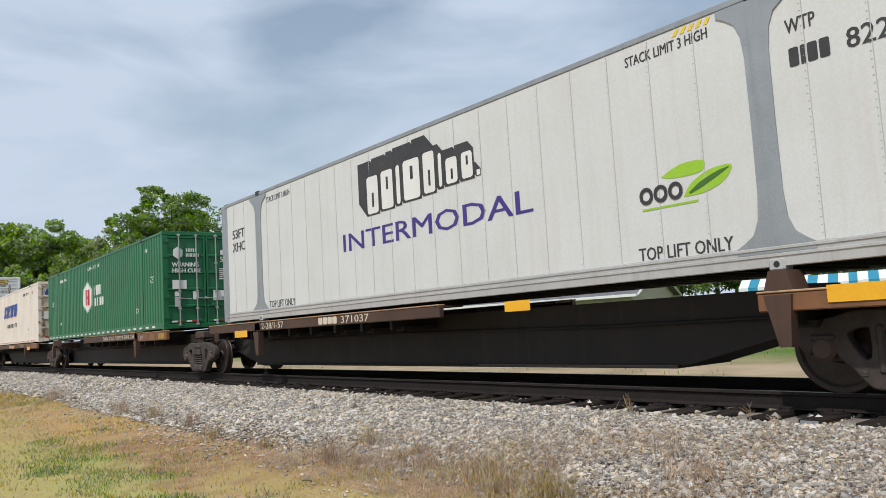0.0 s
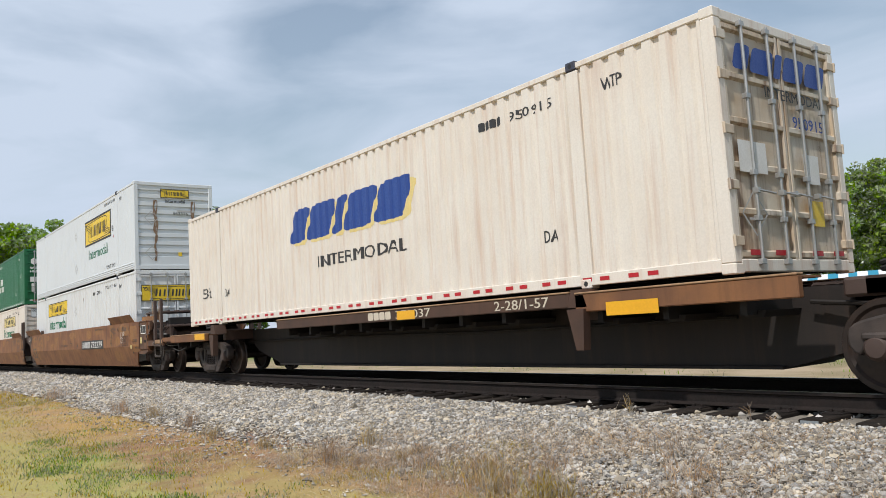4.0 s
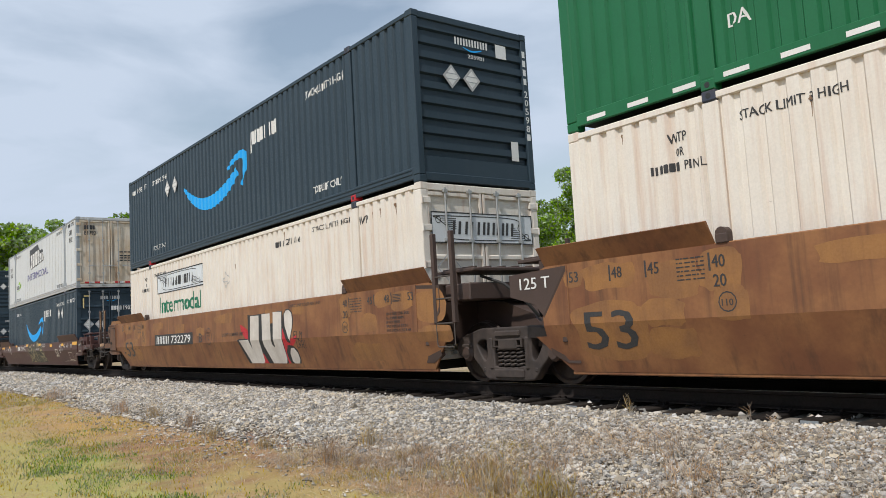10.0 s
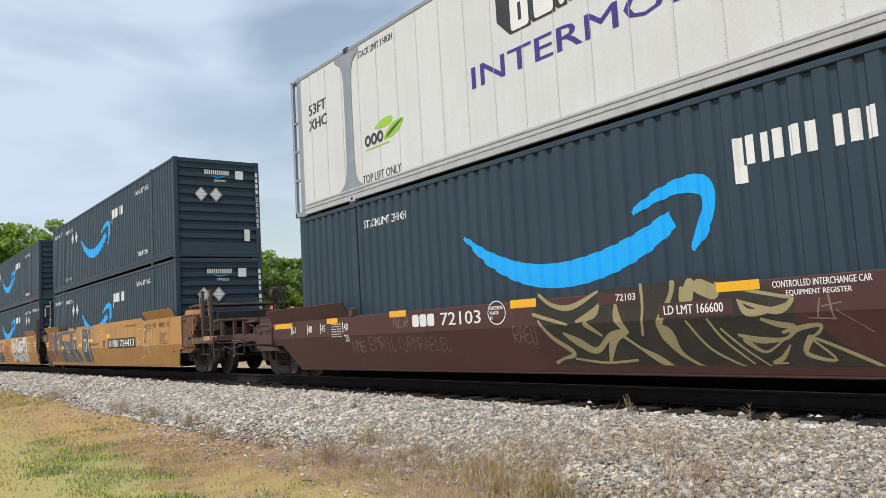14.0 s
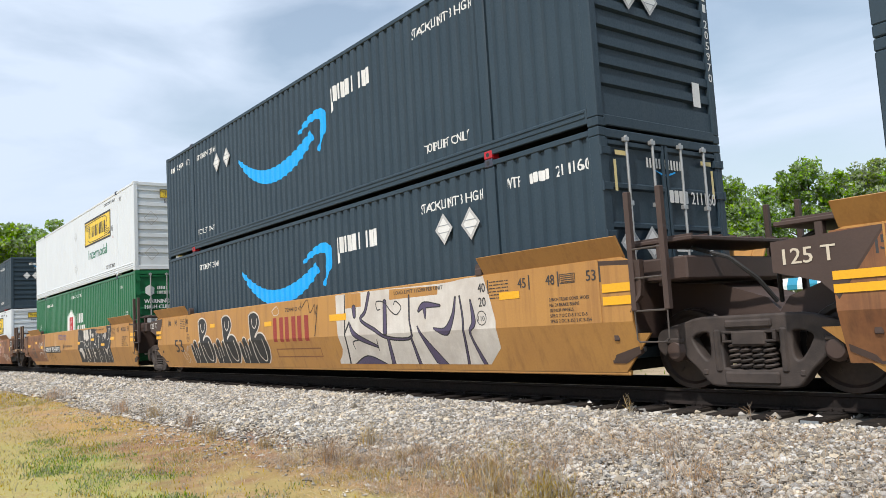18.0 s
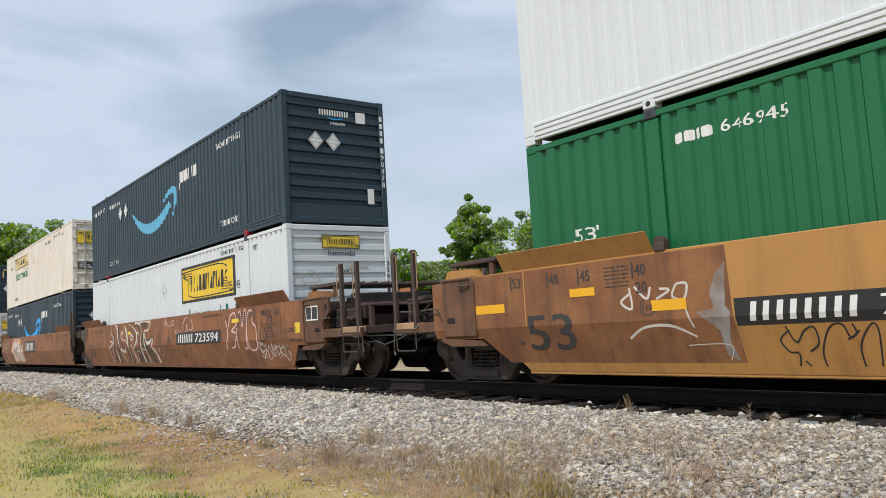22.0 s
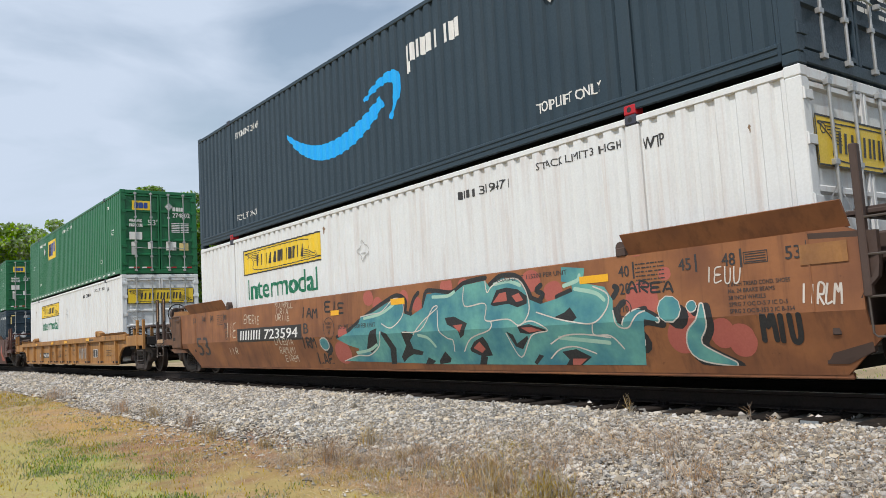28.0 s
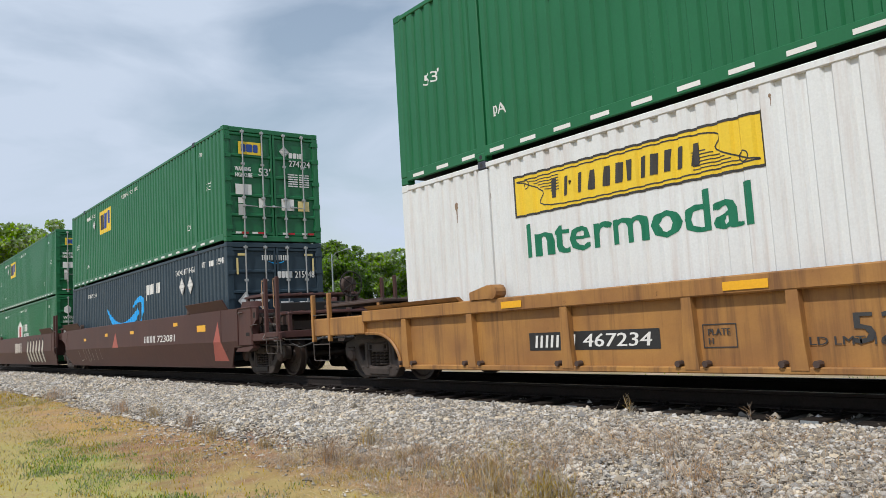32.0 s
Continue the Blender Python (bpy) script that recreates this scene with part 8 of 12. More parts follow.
art.line("line:spray_white", (-5.02, 1.52, 0.030), (-4.86, 1.07, 0.030), (-4.81, 0.68, 0.030), (-4.89, 0.39, 0.030), (-5.10, 0.21, 0.030))
art.line("line:spray_white", (-5.64, 0.84, 0.022), (-5.69, 0.53, 0.022), (-5.50, 0.38, 0.022), (-5.22, 0.49, 0.022))
art.line("line:spray_white", (-4.89, 1.16, 0.022), (-4.75, 1.28, 0.022), (-4.64, 1.33, 0.022), (-4.43, 1.36, 0.022))
art.line("line:spray_white", (-4.20, 1.51, 0.028), (-4.07, 1.36, 0.028), (-4.08, 1.18, 0.028), (-4.17, 1.03, 0.028), (-4.35, 0.96, 0.028), (-4.10, 0.94, 0.028), (-3.93, 0.78, 0.028), (-3.93, 0.54, 0.028), (-4.03, 0.32, 0.028), (-4.20, 0.20, 0.028))
art.line("line:spray_white", (-4.57, 0.86, 0.020), (-4.53, 0.59, 0.020), (-4.47, 0.45, 0.020))
art.line("line:spray_white", (-3.75, 1.30, 0.030), (-3.74, 1.04, 0.030), (-3.74, 0.74, 0.030), (-3.74, 0.53, 0.030), (-3.77, 0.41, 0.030))
art.line("line:spray_white", (-3.87, 1.24, 0.020), (-3.76, 1.25, 0.020), (-3.58, 1.21, 0.020))
art.line("line:spray_white", (-3.93, 0.48, 0.020), (-3.75, 0.55, 0.020), (-3.57, 0.49, 0.020))
art.line("line:spray_white", (-3.31, 1.35, 0.026), (-3.17, 1.14, 0.026), (-3.13, 0.89, 0.026), (-3.20, 0.58, 0.026), (-3.33, 0.33, 0.026), (-3.51, 0.20, 0.026), (-3.81, 0.20, 0.026), (-3.98, 0.28, 0.026), (-3.94, 0.48, 0.026))
art.line("line:spray_white", (-2.60, 1.08, 0.024), (-2.45, 1.12, 0.024), (-2.37, 1.21, 0.024), (-2.40, 1.48, 0.024))
art.line("line:spray_white", (-2.83, 0.52, 0.028), (-2.86, 0.24, 0.028))
art.line("line:spray_white", (-3.08, 1.30, 0.030), (-3.03, 1.21, 0.030), (-3.09, 1.25, 0.030))
art.line("line:spray_white", (-2.80, 0.53, 0.012), (-2.51, 0.53, 0.012))
art.line("line:spray_white", (-2.30, 1.49, 0.028), (-2.20, 1.28, 0.028), (-2.31, 1.03, 0.028), (-2.44, 0.83, 0.028), (-2.42, 0.51, 0.028), (-2.52, 0.22, 0.028))
art.line("scrawl2:spray_white", (-14.17, 1.14, 0.029), (-14.32, 1.04, 0.029), (-14.17, 0.96, 0.028), (-14.19, 1.20, 0.029))
art.line("scrawl2:spray_white", (-14.12, 1.21, 0.028), (-13.96, 1.06, 0.028), (-13.90, 1.19, 0.028))
art.line("scrawl2:spray_white", (-13.83, 1.05, 0.028), (-13.65, 1.14, 0.027), (-13.78, 1.16, 0.028))
art.line("scrawl2:spray_white", (-13.56, 1.20, 0.027), (-13.43, 1.19, 0.027), (-13.48, 1.03, 0.027), (-13.62, 1.07, 0.027), (-13.56, 1.20, 0.027))
art.line("scrawl2:spray_white", (-14.27, 0.62, 0.029), (-14.04, 0.74, 0.028), (-13.69, 0.75, 0.034), (-13.39, 0.62, 0.020))
art.line("scrawl2:spray_white", (-13.50, 1.03, 0.020), (-13.40, 0.72, 0.020))
art.line("scrawl2:spray_white", (-13.53, 0.53, 0.010), (-13.04, 0.53, 0.010), (-13.07, 0.37, 0.010))
art.line("scrawl:spray_black", (-12.38, 0.66, 0.015), (-12.49, 0.57, 0.018), (-12.43, 0.45, 0.018), (-12.34, 0.43, 0.018), (-12.37, 0.27, 0.018))
art.line("scrawl:spray_black", (-12.41, 0.70, 0.015), (-12.34, 0.54, 0.018), (-12.24, 0.65, 0.018), (-12.14, 0.68, 0.017), (-12.13, 0.53, 0.017), (-12.23, 0.45, 0.018))
art.line("scrawl:spray_black", (-12.10, 0.26, 0.017), (-12.11, 0.45, 0.017), (-12.00, 0.67, 0.017), (-11.88, 0.70, 0.017), (-11.83, 0.58, 0.017), (-11.74, 0.64, 0.017))
art.line("scrawl:spray_black", (-11.86, 0.56, 0.017), (-11.77, 0.61, 0.017), (-11.79, 0.70, 0.017))
art.line("scrawl:spray_black", (-11.76, 0.27, 0.017), (-11.76, 0.50, 0.017), (-11.63, 0.69, 0.016), (-11.58, 0.63, 0.016), (-11.62, 0.31, 0.016))
art.line("scrawl:spray_black", (-11.54, 0.50, 0.016), (-11.46, 0.63, 0.016), (-11.34, 0.65, 0.016), (-11.28, 0.54, 0.016), (-11.26, 0.31, 0.016))
art.line("scrawl:spray_black", (-12.30, 0.36, 0.015), (-12.22, 0.27, 0.015))
art.line("scrawl:spray_black", (-11.45, 0.41, 0.013), (-11.35, 0.36, 0.013), (-11.13, 0.57, 0.013), (-11.04, 0.51, 0.013), (-11.04, 0.31, 0.013))
for k in range(6):
    art.line("scrawl4:blue_ink", *[(-10.0 + 0.24 * k + 0.1 * math.cos(t) - 0.012 * t, 1.36 + 0.09 * math.sin(t) - 0.01 * k, 0.024) for t in (0.6 + q_ * 0.75 for q_ in range(10))])
art.line("scrawl2:spray_white", (-10.96, 1.50, 0.019), (-11.00, 1.04, 0.019))
art.line("scrawl2:spray_white", (-10.78, 1.52, 0.019), (-10.80, 1.03, 0.018), (-10.67, 1.06, 0.018), (-10.60, 1.50, 0.018))
art.done()
CARS.append(car)

car = well_car(-211.13, "orange", "coupler", "joint", label=ORA, end_paint="dark_brown", paint_at=(-0.04, 0.0045))
stencils(car, WELL, "ink", key=8)
plate(car, WELL, -6.35, -3.2, 0.8, 1.12, "723594", "black", "paper", 8)
words(car, WELL, "53", -15.95, 0.5, 0.78, 0.46, "ink", "w8", lift=0.011)
words(car, WELL, "A", -7.1, 0.84, 0.22, 0.22, "ink", "w8", lift=0.011)
words(car, WELL, "L 200-5", 0.25, 0.95, 0.5, 0.09, "ink", "w8", lift=0.011)
words(car, WELL, "EMPTY LOAD", 0.4, 0.745, 0.55, 0.06, "ink", "w8", lift=0.011)
mark("data_panel", "dp8", lambda: flat_bm(frame_polys(1.2, 1.68, 1.14, 1.42, 0.025) + [rect(1.42, 1.45, 1.16, 1.4)]), PLAIN, "paper", car, 0.021)
mark("data_panel_back", "dp8b", lambda: flat_bm([rect(1.22, 1.66, 1.16, 1.4)]), PLAIN, "ink", car, 0.017)
reflectors(car, WELL, [(-2.5, 1.24, 0.4, 0.09), (-10.9, 1.2, 0.35, 0.09), (0.68, 0.93, 0.22, 0.2)], 8, "yellow")
tag(car, WELL, -1.1, 0.3, 0.42, 0.72, "spray_white", 33, 5)
art = Spray(car, WELL, "w8", "shadow:smoke line:spray_white scrawl2:rose scrawl:spray_black")
art.line("shadow:smoke", (-12.54, 1.19, 0.227), (-12.52, 0.81, 0.225), (-12.63, 0.28, 0.263))
art.line("shadow:smoke", (-11.98, 1.44, 0.181), (-12.01, 0.61, 0.215), (-12.14, 0.28, 0.325))
art.line("shadow:smoke", (-11.67, 0.92, 0.084), (-11.11, 0.75, 0.146), (-11.07, 0.36, 0.230))
art.line("shadow:smoke", (-10.73, 1.26, 0.096), (-10.81, 0.68, 0.141), (-10.74, 0.33, 0.286))
art.line("shadow:smoke", (-10.12, 1.29, 0.091), (-10.15, 0.69, 0.132), (-10.03, 0.30, 0.266))
art.line("shadow:smoke", (-9.74, 1.35, 0.128), (-9.75, 0.70, 0.127), (-9.73, 0.36, 0.200))
art.line("shadow:smoke", (-9.35, 1.19, 0.094), (-9.29, 0.50, 0.164), (-9.21, 0.31, 0.188))
art.line("line:spray_white", (-12.81, 1.56, 0.023), (-12.81, 1.28, 0.039), (-12.54, 1.11, 0.053), (-12.69, 0.74, 0.038), (-12.87, 0.47, 0.031))
art.line("line:spray_white", (-13.11, 0.83, 0.032), (-13.16, 0.59, 0.039), (-12.99, 0.32, 0.039))
art.line("line:spray_white", (-12.92, 1.02, 0.054), (-12.69, 0.97, 0.053), (-12.88, 0.86, 0.046), (-13.11, 0.79, 0.039))
art.line("line:spray_white", (-12.30, 1.54, 0.037), (-12.12, 1.45, 0.110), (-12.05, 1.15, 0.087), (-11.90, 0.86, 0.043), (-11.70, 0.64, 0.049), (-11.52, 0.32, 0.034))
art.line("line:spray_white", (-10.97, 0.91, 0.026), (-11.20, 1.01, 0.033), (-11.61, 1.09, 0.042), (-11.68, 1.23, 0.042), (-11.46, 1.29, 0.055), (-11.47, 1.15, 0.034))
art.line("line:spray_white", (-11.23, 1.47, 0.047), (-11.05, 1.28, 0.146), (-10.93, 0.94, 0.098), (-10.85, 0.68, 0.032), (-10.92, 0.36, 0.039))
art.line("line:spray_white", (-11.92, 0.64, 0.021), (-11.69, 0.74, 0.070), (-11.40, 0.66, 0.088), (-11.14, 0.81, 0.033))
art.line("line:spray_white", (-10.69, 1.12, 0.032), (-10.56, 1.18, 0.076), (-10.34, 1.10, 0.049), (-10.56, 1.02, 0.050), (-10.69, 1.12, 0.032))
art.line("line:spray_white", (-10.76, 1.52, 0.026), (-10.34, 1.41, 0.025), (-10.03, 1.26, 0.060), (-9.99, 1.01, 0.071), (-10.31, 0.77, 0.037), (-10.64, 0.86, 0.025))
art.line("line:spray_white", (-10.55, 0.77, 0.031), (-10.40, 0.54, 0.092), (-10.33, 0.26, 0.073))
art.line("line:spray_white", (-9.94, 1.22, 0.089), (-9.75, 1.20, 0.023), (-9.94, 0.86, 0.029))
art.line("line:spray_white", (-9.79, 1.47, 0.047), (-9.61, 1.48, 0.040), (-9.48, 1.32, 0.040), (-9.59, 0.78, 0.074), (-9.53, 0.26, 0.123))
art.line("line:spray_white", (-9.26, 1.24, 0.017), (-9.26, 0.99, 0.082), (-9.16, 0.71, 0.043), (-9.60, 0.76, 0.034))
art.line("line:spray_white", (-10.20, 0.26, 0.030), (-10.06, 0.66, 0.024), (-9.76, 0.62, 0.017))
art.line("line:spray_white", (-12.38, 0.73, 0.074), (-12.32, 0.43, 0.110), (-12.38, 0.25, 0.037))
art.line("shadow:smoke", (-9.12, 0.79, 0.279), (-8.66, 0.51, 0.345), (-8.47, 0.30, 0.226))
art.line("shadow:smoke", (-9.99, 0.65, 0.255), (-9.96, 0.31, 0.381))
art.line("shadow:smoke", (-10.11, 1.48, 0.130), (-9.00, 1.43, 0.135))
art.line("line:spray_white", (-8.56, 1.53, 0.038), (-8.79, 1.29, 0.055), (-9.19, 1.24, 0.048), (-8.94, 0.91, 0.118), (-8.40, 1.00, 0.075), (-8.53, 0.77, 0.068), (-8.29, 0.62, 0.089), (-8.17, 0.32, 0.132))
art.line("line:spray_white", (-9.23, 0.88, 0.024), (-9.10, 0.51, 0.048), (-9.12, 0.32, 0.040))
art.line("line:spray_white", (-10.10, 1.52, 0.061), (-9.46, 1.55, 0.083), (-9.10, 1.56, 0.056), (-8.66, 1.52, 0.093))
art.line("scrawl2:rose", (-5.79, 1.16, 0.030), (-5.80, 1.31, 0.030), (-5.63, 1.47, 0.029), (-5.45, 1.51, 0.029))
art.line("scrawl2:rose", (-5.58, 1.14, 0.035), (-5.50, 1.34, 0.035), (-5.47, 1.16, 0.034))
art.line("scrawl2:rose", (-5.17, 1.47, 0.028), (-5.10, 1.29, 0.033), (-5.12, 1.18, 0.028), (-5.34, 1.18, 0.023))
art.line("scrawl2:rose", (-7.41, 1.49, 0.021), (-7.30, 1.37, 0.021), (-7.20, 1.48, 0.021))
art.line("scrawl2:rose", (-7.20, 1.52, 0.034), (-7.19, 1.36, 0.027))
art.line("scrawl2:rose", (-7.08, 1.45, 0.027), (-7.17, 1.41, 0.027), (-6.86, 1.31, 0.020))
art.line("scrawl2:rose", (-6.76, 1.47, 0.026), (-6.74, 1.35, 0.026), (-6.55, 1.35, 0.026), (-6.54, 1.48, 0.026), (-6.77, 1.37, 0.020))
art.line("scrawl2:rose", (-7.99, 0.76, 0.022), (-7.95, 0.63, 0.022), (-7.85, 0.75, 0.022))
art.line("scrawl2:rose", (-7.66, 0.76, 0.021), (-7.63, 0.62, 0.021))
art.line("scrawl2:rose", (-7.80, 0.52, 0.021), (-7.64, 0.55, 0.021))
art.line("scrawl2:rose", (-6.46, 1.18, 0.016), (-6.31, 1.20, 0.016), (-6.43, 1.12, 0.016), (-6.25, 1.12, 0.016), (-6.14, 1.19, 0.015), (-6.09, 1.11, 0.015), (-5.98, 1.17, 0.015), (-5.92, 1.11, 0.015))
art.line("scrawl:spray_black", (-6.95, 0.56, 0.016), (-6.90, 0.69, 0.016), (-6.82, 0.55, 0.016), (-6.77, 0.68, 0.016))
art.line("scrawl:spray_black", (-6.69, 0.68, 0.016), (-6.47, 0.69, 0.016))
art.line("scrawl:spray_black", (-6.58, 0.68, 0.016), (-6.60, 0.52, 0.016))
art.line("scrawl:spray_black", (-6.49, 0.52, 0.016), (-6.40, 0.69, 0.016), (-6.34, 0.64, 0.016), (-6.43, 0.61, 0.016))
art.line("scrawl:spray_black", (-6.32, 0.51, 0.015), (-6.23, 0.67, 0.015), (-6.18, 0.51, 0.015))
art.line("scrawl:spray_black", (-6.06, 0.69, 0.018), (-5.98, 0.54, 0.018), (-5.90, 0.39, 0.018))
art.line("scrawl:spray_black", (-5.97, 0.66, 0.018), (-5.86, 0.54, 0.018), (-5.73, 0.55, 0.017))
art.line("scrawl:spray_black", (-6.72, 0.39, 0.016), (-6.60, 0.49, 0.016), (-6.47, 0.39, 0.016))
art.line("scrawl:spray_black", (-5.91, 0.66, 0.024), (-5.90, 0.42, 0.024))
art.line("scrawl2:rose", (-2.94, 0.65, 0.045), (-2.76, 1.01, 0.045), (-2.88, 1.30, 0.045))
art.line("scrawl2:rose", (-2.70, 1.18, 0.045), (-2.59, 1.40, 0.045), (-2.32, 1.46, 0.044), (-2.25, 1.21, 0.043), (-2.53, 1.06, 0.044), (-2.27, 0.99, 0.043), (-2.39, 0.72, 0.044), (-2.61, 0.67, 0.044))
art.line("scrawl2:rose", (-2.22, 0.66, 0.043), (-2.20, 1.26, 0.043), (-2.01, 1.49, 0.043), (-1.92, 1.14, 0.042), (-1.81, 1.45, 0.042), (-1.69, 1.46, 0.042), (-1.72, 0.71, 0.042), (-1.89, 0.66, 0.042))
art.line("scrawl2:rose", (-1.64, 0.70, 0.041), (-1.68, 1.17, 0.042), (-1.57, 1.45, 0.041), (-1.37, 1.46, 0.041), (-1.36, 1.21, 0.041), (-1.18, 1.09, 0.040), (-1.20, 0.69, 0.040), (-1.50, 0.60, 0.041), (-1.68, 0.68, 0.041))
art.line("line:spray_white", (-0.90, 0.73, 0.024), (-1.14, 0.77, 0.025), (-1.09, 0.57, 0.025), (-0.84, 0.59, 0.024), (-1.03, 0.42, 0.025))
art.line("line:spray_white", (-0.78, 0.46, 0.024), (-0.66, 0.70, 0.024), (-0.58, 0.46, 0.024))
art.line("line:spray_white", (-0.52, 0.70, 0.024), (-0.46, 0.46, 0.024), (-0.33, 0.69, 0.023))
art.line("line:spray_white", (-0.29, 0.48, 0.023), (-0.30, 0.67, 0.023), (-0.12, 0.62, 0.023), (-0.29, 0.48, 0.023))
art.line("line:spray_white", (0.07, 0.68, 0.023), (-0.15, 0.57, 0.023), (0.10, 0.41, 0.022))
art.line("line:spray_white", (0.13, 0.66, 0.022), (0.29, 0.48, 0.022))
art.line("scrawl:spray_black", (-0.84, 1.27, 0.024), (-0.96, 0.83, 0.025), (-0.67, 0.87, 0.024), (-0.56, 1.30, 0.024))
art.line("scrawl:spray_black", (-0.57, 1.28, 0.024), (-0.37, 1.29, 0.024), (-0.42, 1.10, 0.024), (-0.31, 0.90, 0.023))
art.line("scrawl:spray_black", (-1.16, 1.29, 0.025), (-1.13, 0.94, 0.025))
art.line("scrawl:spray_black", (-0.76, 1.07, 0.024), (-0.55, 0.82, 0.024))
art.done()
plate_ring(car, -7.85, 0.97)
words(car, WELL, "LD LMT 117,000 PER UNIT", -9.6, 0.93, 1.25, 0.09, "ink", "ld", lift=0.0095)
CARS.append(car)

car = well_car(-230.54, "orange", "joint", "joint", label=ORA, end_paint="dark_brown", paint_at=(0, 0.002))
stencils(car, WELL, "ink", key=9)
owner_sign(car, WELL, -9.46, -6.87, 0.78, 1.34, "black", "spray_white", 9, 0.1)
words(car, WELL, "53", -15.95, 0.5, 0.78, 0.46, "ink", "w9", lift=0.011)
tag(car, WELL, -15.4, -13.9, 1.05, 1.4, "rose", 42, 3)
reflectors(car, PLAIN, [(mirrored(0.5), 1.26, 0.42, 0.16)], 9, "primer")
reflectors(car, WELL, [(-11.32, 1.24, 0.48, 0.1)], 91)
mark("notice", "nt9", lambda: flat_bm([rect(mirrored(0.95), mirrored(0.8), 1.2, 1.36)]), PLAIN, "pale_yellow", car, 0.012)
art = Spray(car, WELL, "w9", "blot:dull_red cloud:peach shadow:spray_black fill:spray_white hole:spray_black line:red scrawl2:spray_white")
art.area("cloud:peach", (-13.39, 1.02), (-13.22, 1.06), (-13.03, 1.23), (-12.80, 1.35), (-12.75, 1.48), (-12.42, 1.51), (-12.01, 1.50), (-11.66, 1.52), (-11.35, 1.47), (-11.10, 1.50), (-10.70, 1.49), (-10.69, 1.29), (-10.65, 1.21), (-10.47, 1.20), (-10.17, 1.24), (-10.25, 0.27), (-12.88, 0.24), (-13.03, 0.36), (-12.88, 0.60), (-13.12, 0.76), (-13.24, 0.92))
art.area("shadow:spray_black", (-12.63, 1.47), (-12.30, 1.45), (-12.36, 1.35), (-12.60, 1.39))
art.area("shadow:spray_black", (-11.88, 1.45), (-11.71, 1.44), (-11.72, 1.35), (-11.89, 1.36))
art.area("shadow:spray_black", (-11.08, 1.39), (-10.84, 1.38), (-10.86, 1.17), (-11.09, 1.18))
art.area("shadow:spray_black", (-10.71, 1.14), (-10.48, 1.14), (-10.51, 0.89), (-10.71, 0.89))
art.area("shadow:spray_black", (-12.53, 1.04), (-12.39, 1.04), (-12.39, 0.81), (-12.54, 0.85))
art.area("shadow:spray_black", (-12.79, 0.26), (-12.70, 0.42), (-12.54, 0.36), (-12.48, 0.25))
art.area("shadow:spray_black", (-11.97, 0.25), (-11.91, 0.45), (-11.66, 0.30), (-11.70, 0.26))
art.area("shadow:spray_black", (-11.63, 0.57), (-11.43, 0.42), (-11.26, 0.26), (-11.54, 0.26))
art.area("shadow:spray_black", (-11.16, 0.89), (-10.99, 0.90), (-10.98, 0.80), (-11.14, 0.80))
art.area("shadow:spray_black", (-11.03, 0.73), (-10.81, 0.44), (-10.93, 0.36), (-11.10, 0.64))
art.area("shadow:spray_black", (-11.61, 1.12), (-11.45, 1.10), (-11.51, 0.93), (-11.61, 0.92))
art.area("shadow:spray_black", (-12.17, 1.03), (-12.03, 0.99), (-12.07, 0.64), (-12.17, 0.71))
art.area("shadow:spray_black", (-10.49, 1.27), (-10.28, 1.28), (-10.18, 1.16), (-10.21, 0.88), (-10.47, 0.95))
art.area("fill:spray_white", (-12.71, 1.42), (-12.42, 1.36), (-12.63, 1.03), (-12.39, 0.59), (-12.23, 0.52), (-12.28, 0.36), (-12.79, 0.32), (-12.99, 0.41), (-12.86, 0.80), (-12.64, 0.93), (-12.89, 1.03))
art.area("fill:spray_white", (-12.41, 1.31), (-12.09, 1.42), (-11.87, 1.36), (-11.58, 1.33), (-11.62, 0.78), (-11.76, 0.51), (-11.91, 0.67), (-12.11, 0.62), (-12.23, 0.81), (-12.38, 1.01))
art.area("fill:spray_white", (-11.40, 1.40), (-11.11, 1.38), (-11.10, 1.19), (-11.17, 0.82), (-10.82, 0.41), (-10.91, 0.35), (-11.22, 0.35), (-11.58, 0.75), (-11.40, 0.95))
art.area("fill:spray_white", (-11.11, 1.15), (-10.74, 1.13), (-10.73, 0.91), (-10.80, 0.86), (-10.64, 0.60), (-10.46, 0.55), (-10.51, 0.36), (-10.79, 0.41), (-11.03, 0.76), (-11.11, 0.96))
art.area("fill:spray_white", (-10.40, 1.15), (-10.20, 1.16), (-10.26, 0.62), (-10.41, 0.57), (-10.43, 0.84))
art.line("line:red", (-12.71, 1.42, 0.020), (-12.42, 1.36, 0.020), (-12.63, 1.03, 0.020), (-12.39, 0.59, 0.020), (-12.23, 0.52, 0.019), (-12.28, 0.36, 0.019), (-12.79, 0.32, 0.020), (-12.99, 0.41, 0.021), (-12.86, 0.80, 0.020), (-12.64, 0.93, 0.020), (-12.89, 1.03, 0.021), (-12.71, 1.42, 0.020))
art.line("line:red", (-12.41, 1.31, 0.020), (-12.09, 1.42, 0.019), (-11.87, 1.36, 0.019), (-11.58, 1.33, 0.018), (-11.62, 0.78, 0.018), (-11.76, 0.51, 0.018), (-11.91, 0.67, 0.019), (-12.11, 0.62, 0.019), (-12.23, 0.81, 0.019), (-12.38, 1.01, 0.020), (-12.41, 1.31, 0.020))
art.line("line:red", (-11.40, 1.40, 0.018), (-11.11, 1.38, 0.017), (-11.10, 1.19, 0.017), (-11.17, 0.82, 0.017), (-10.82, 0.41, 0.017), (-10.91, 0.35, 0.017), (-11.22, 0.35, 0.017), (-11.58, 0.75, 0.018), (-11.40, 0.95, 0.018), (-11.40, 1.40, 0.018))
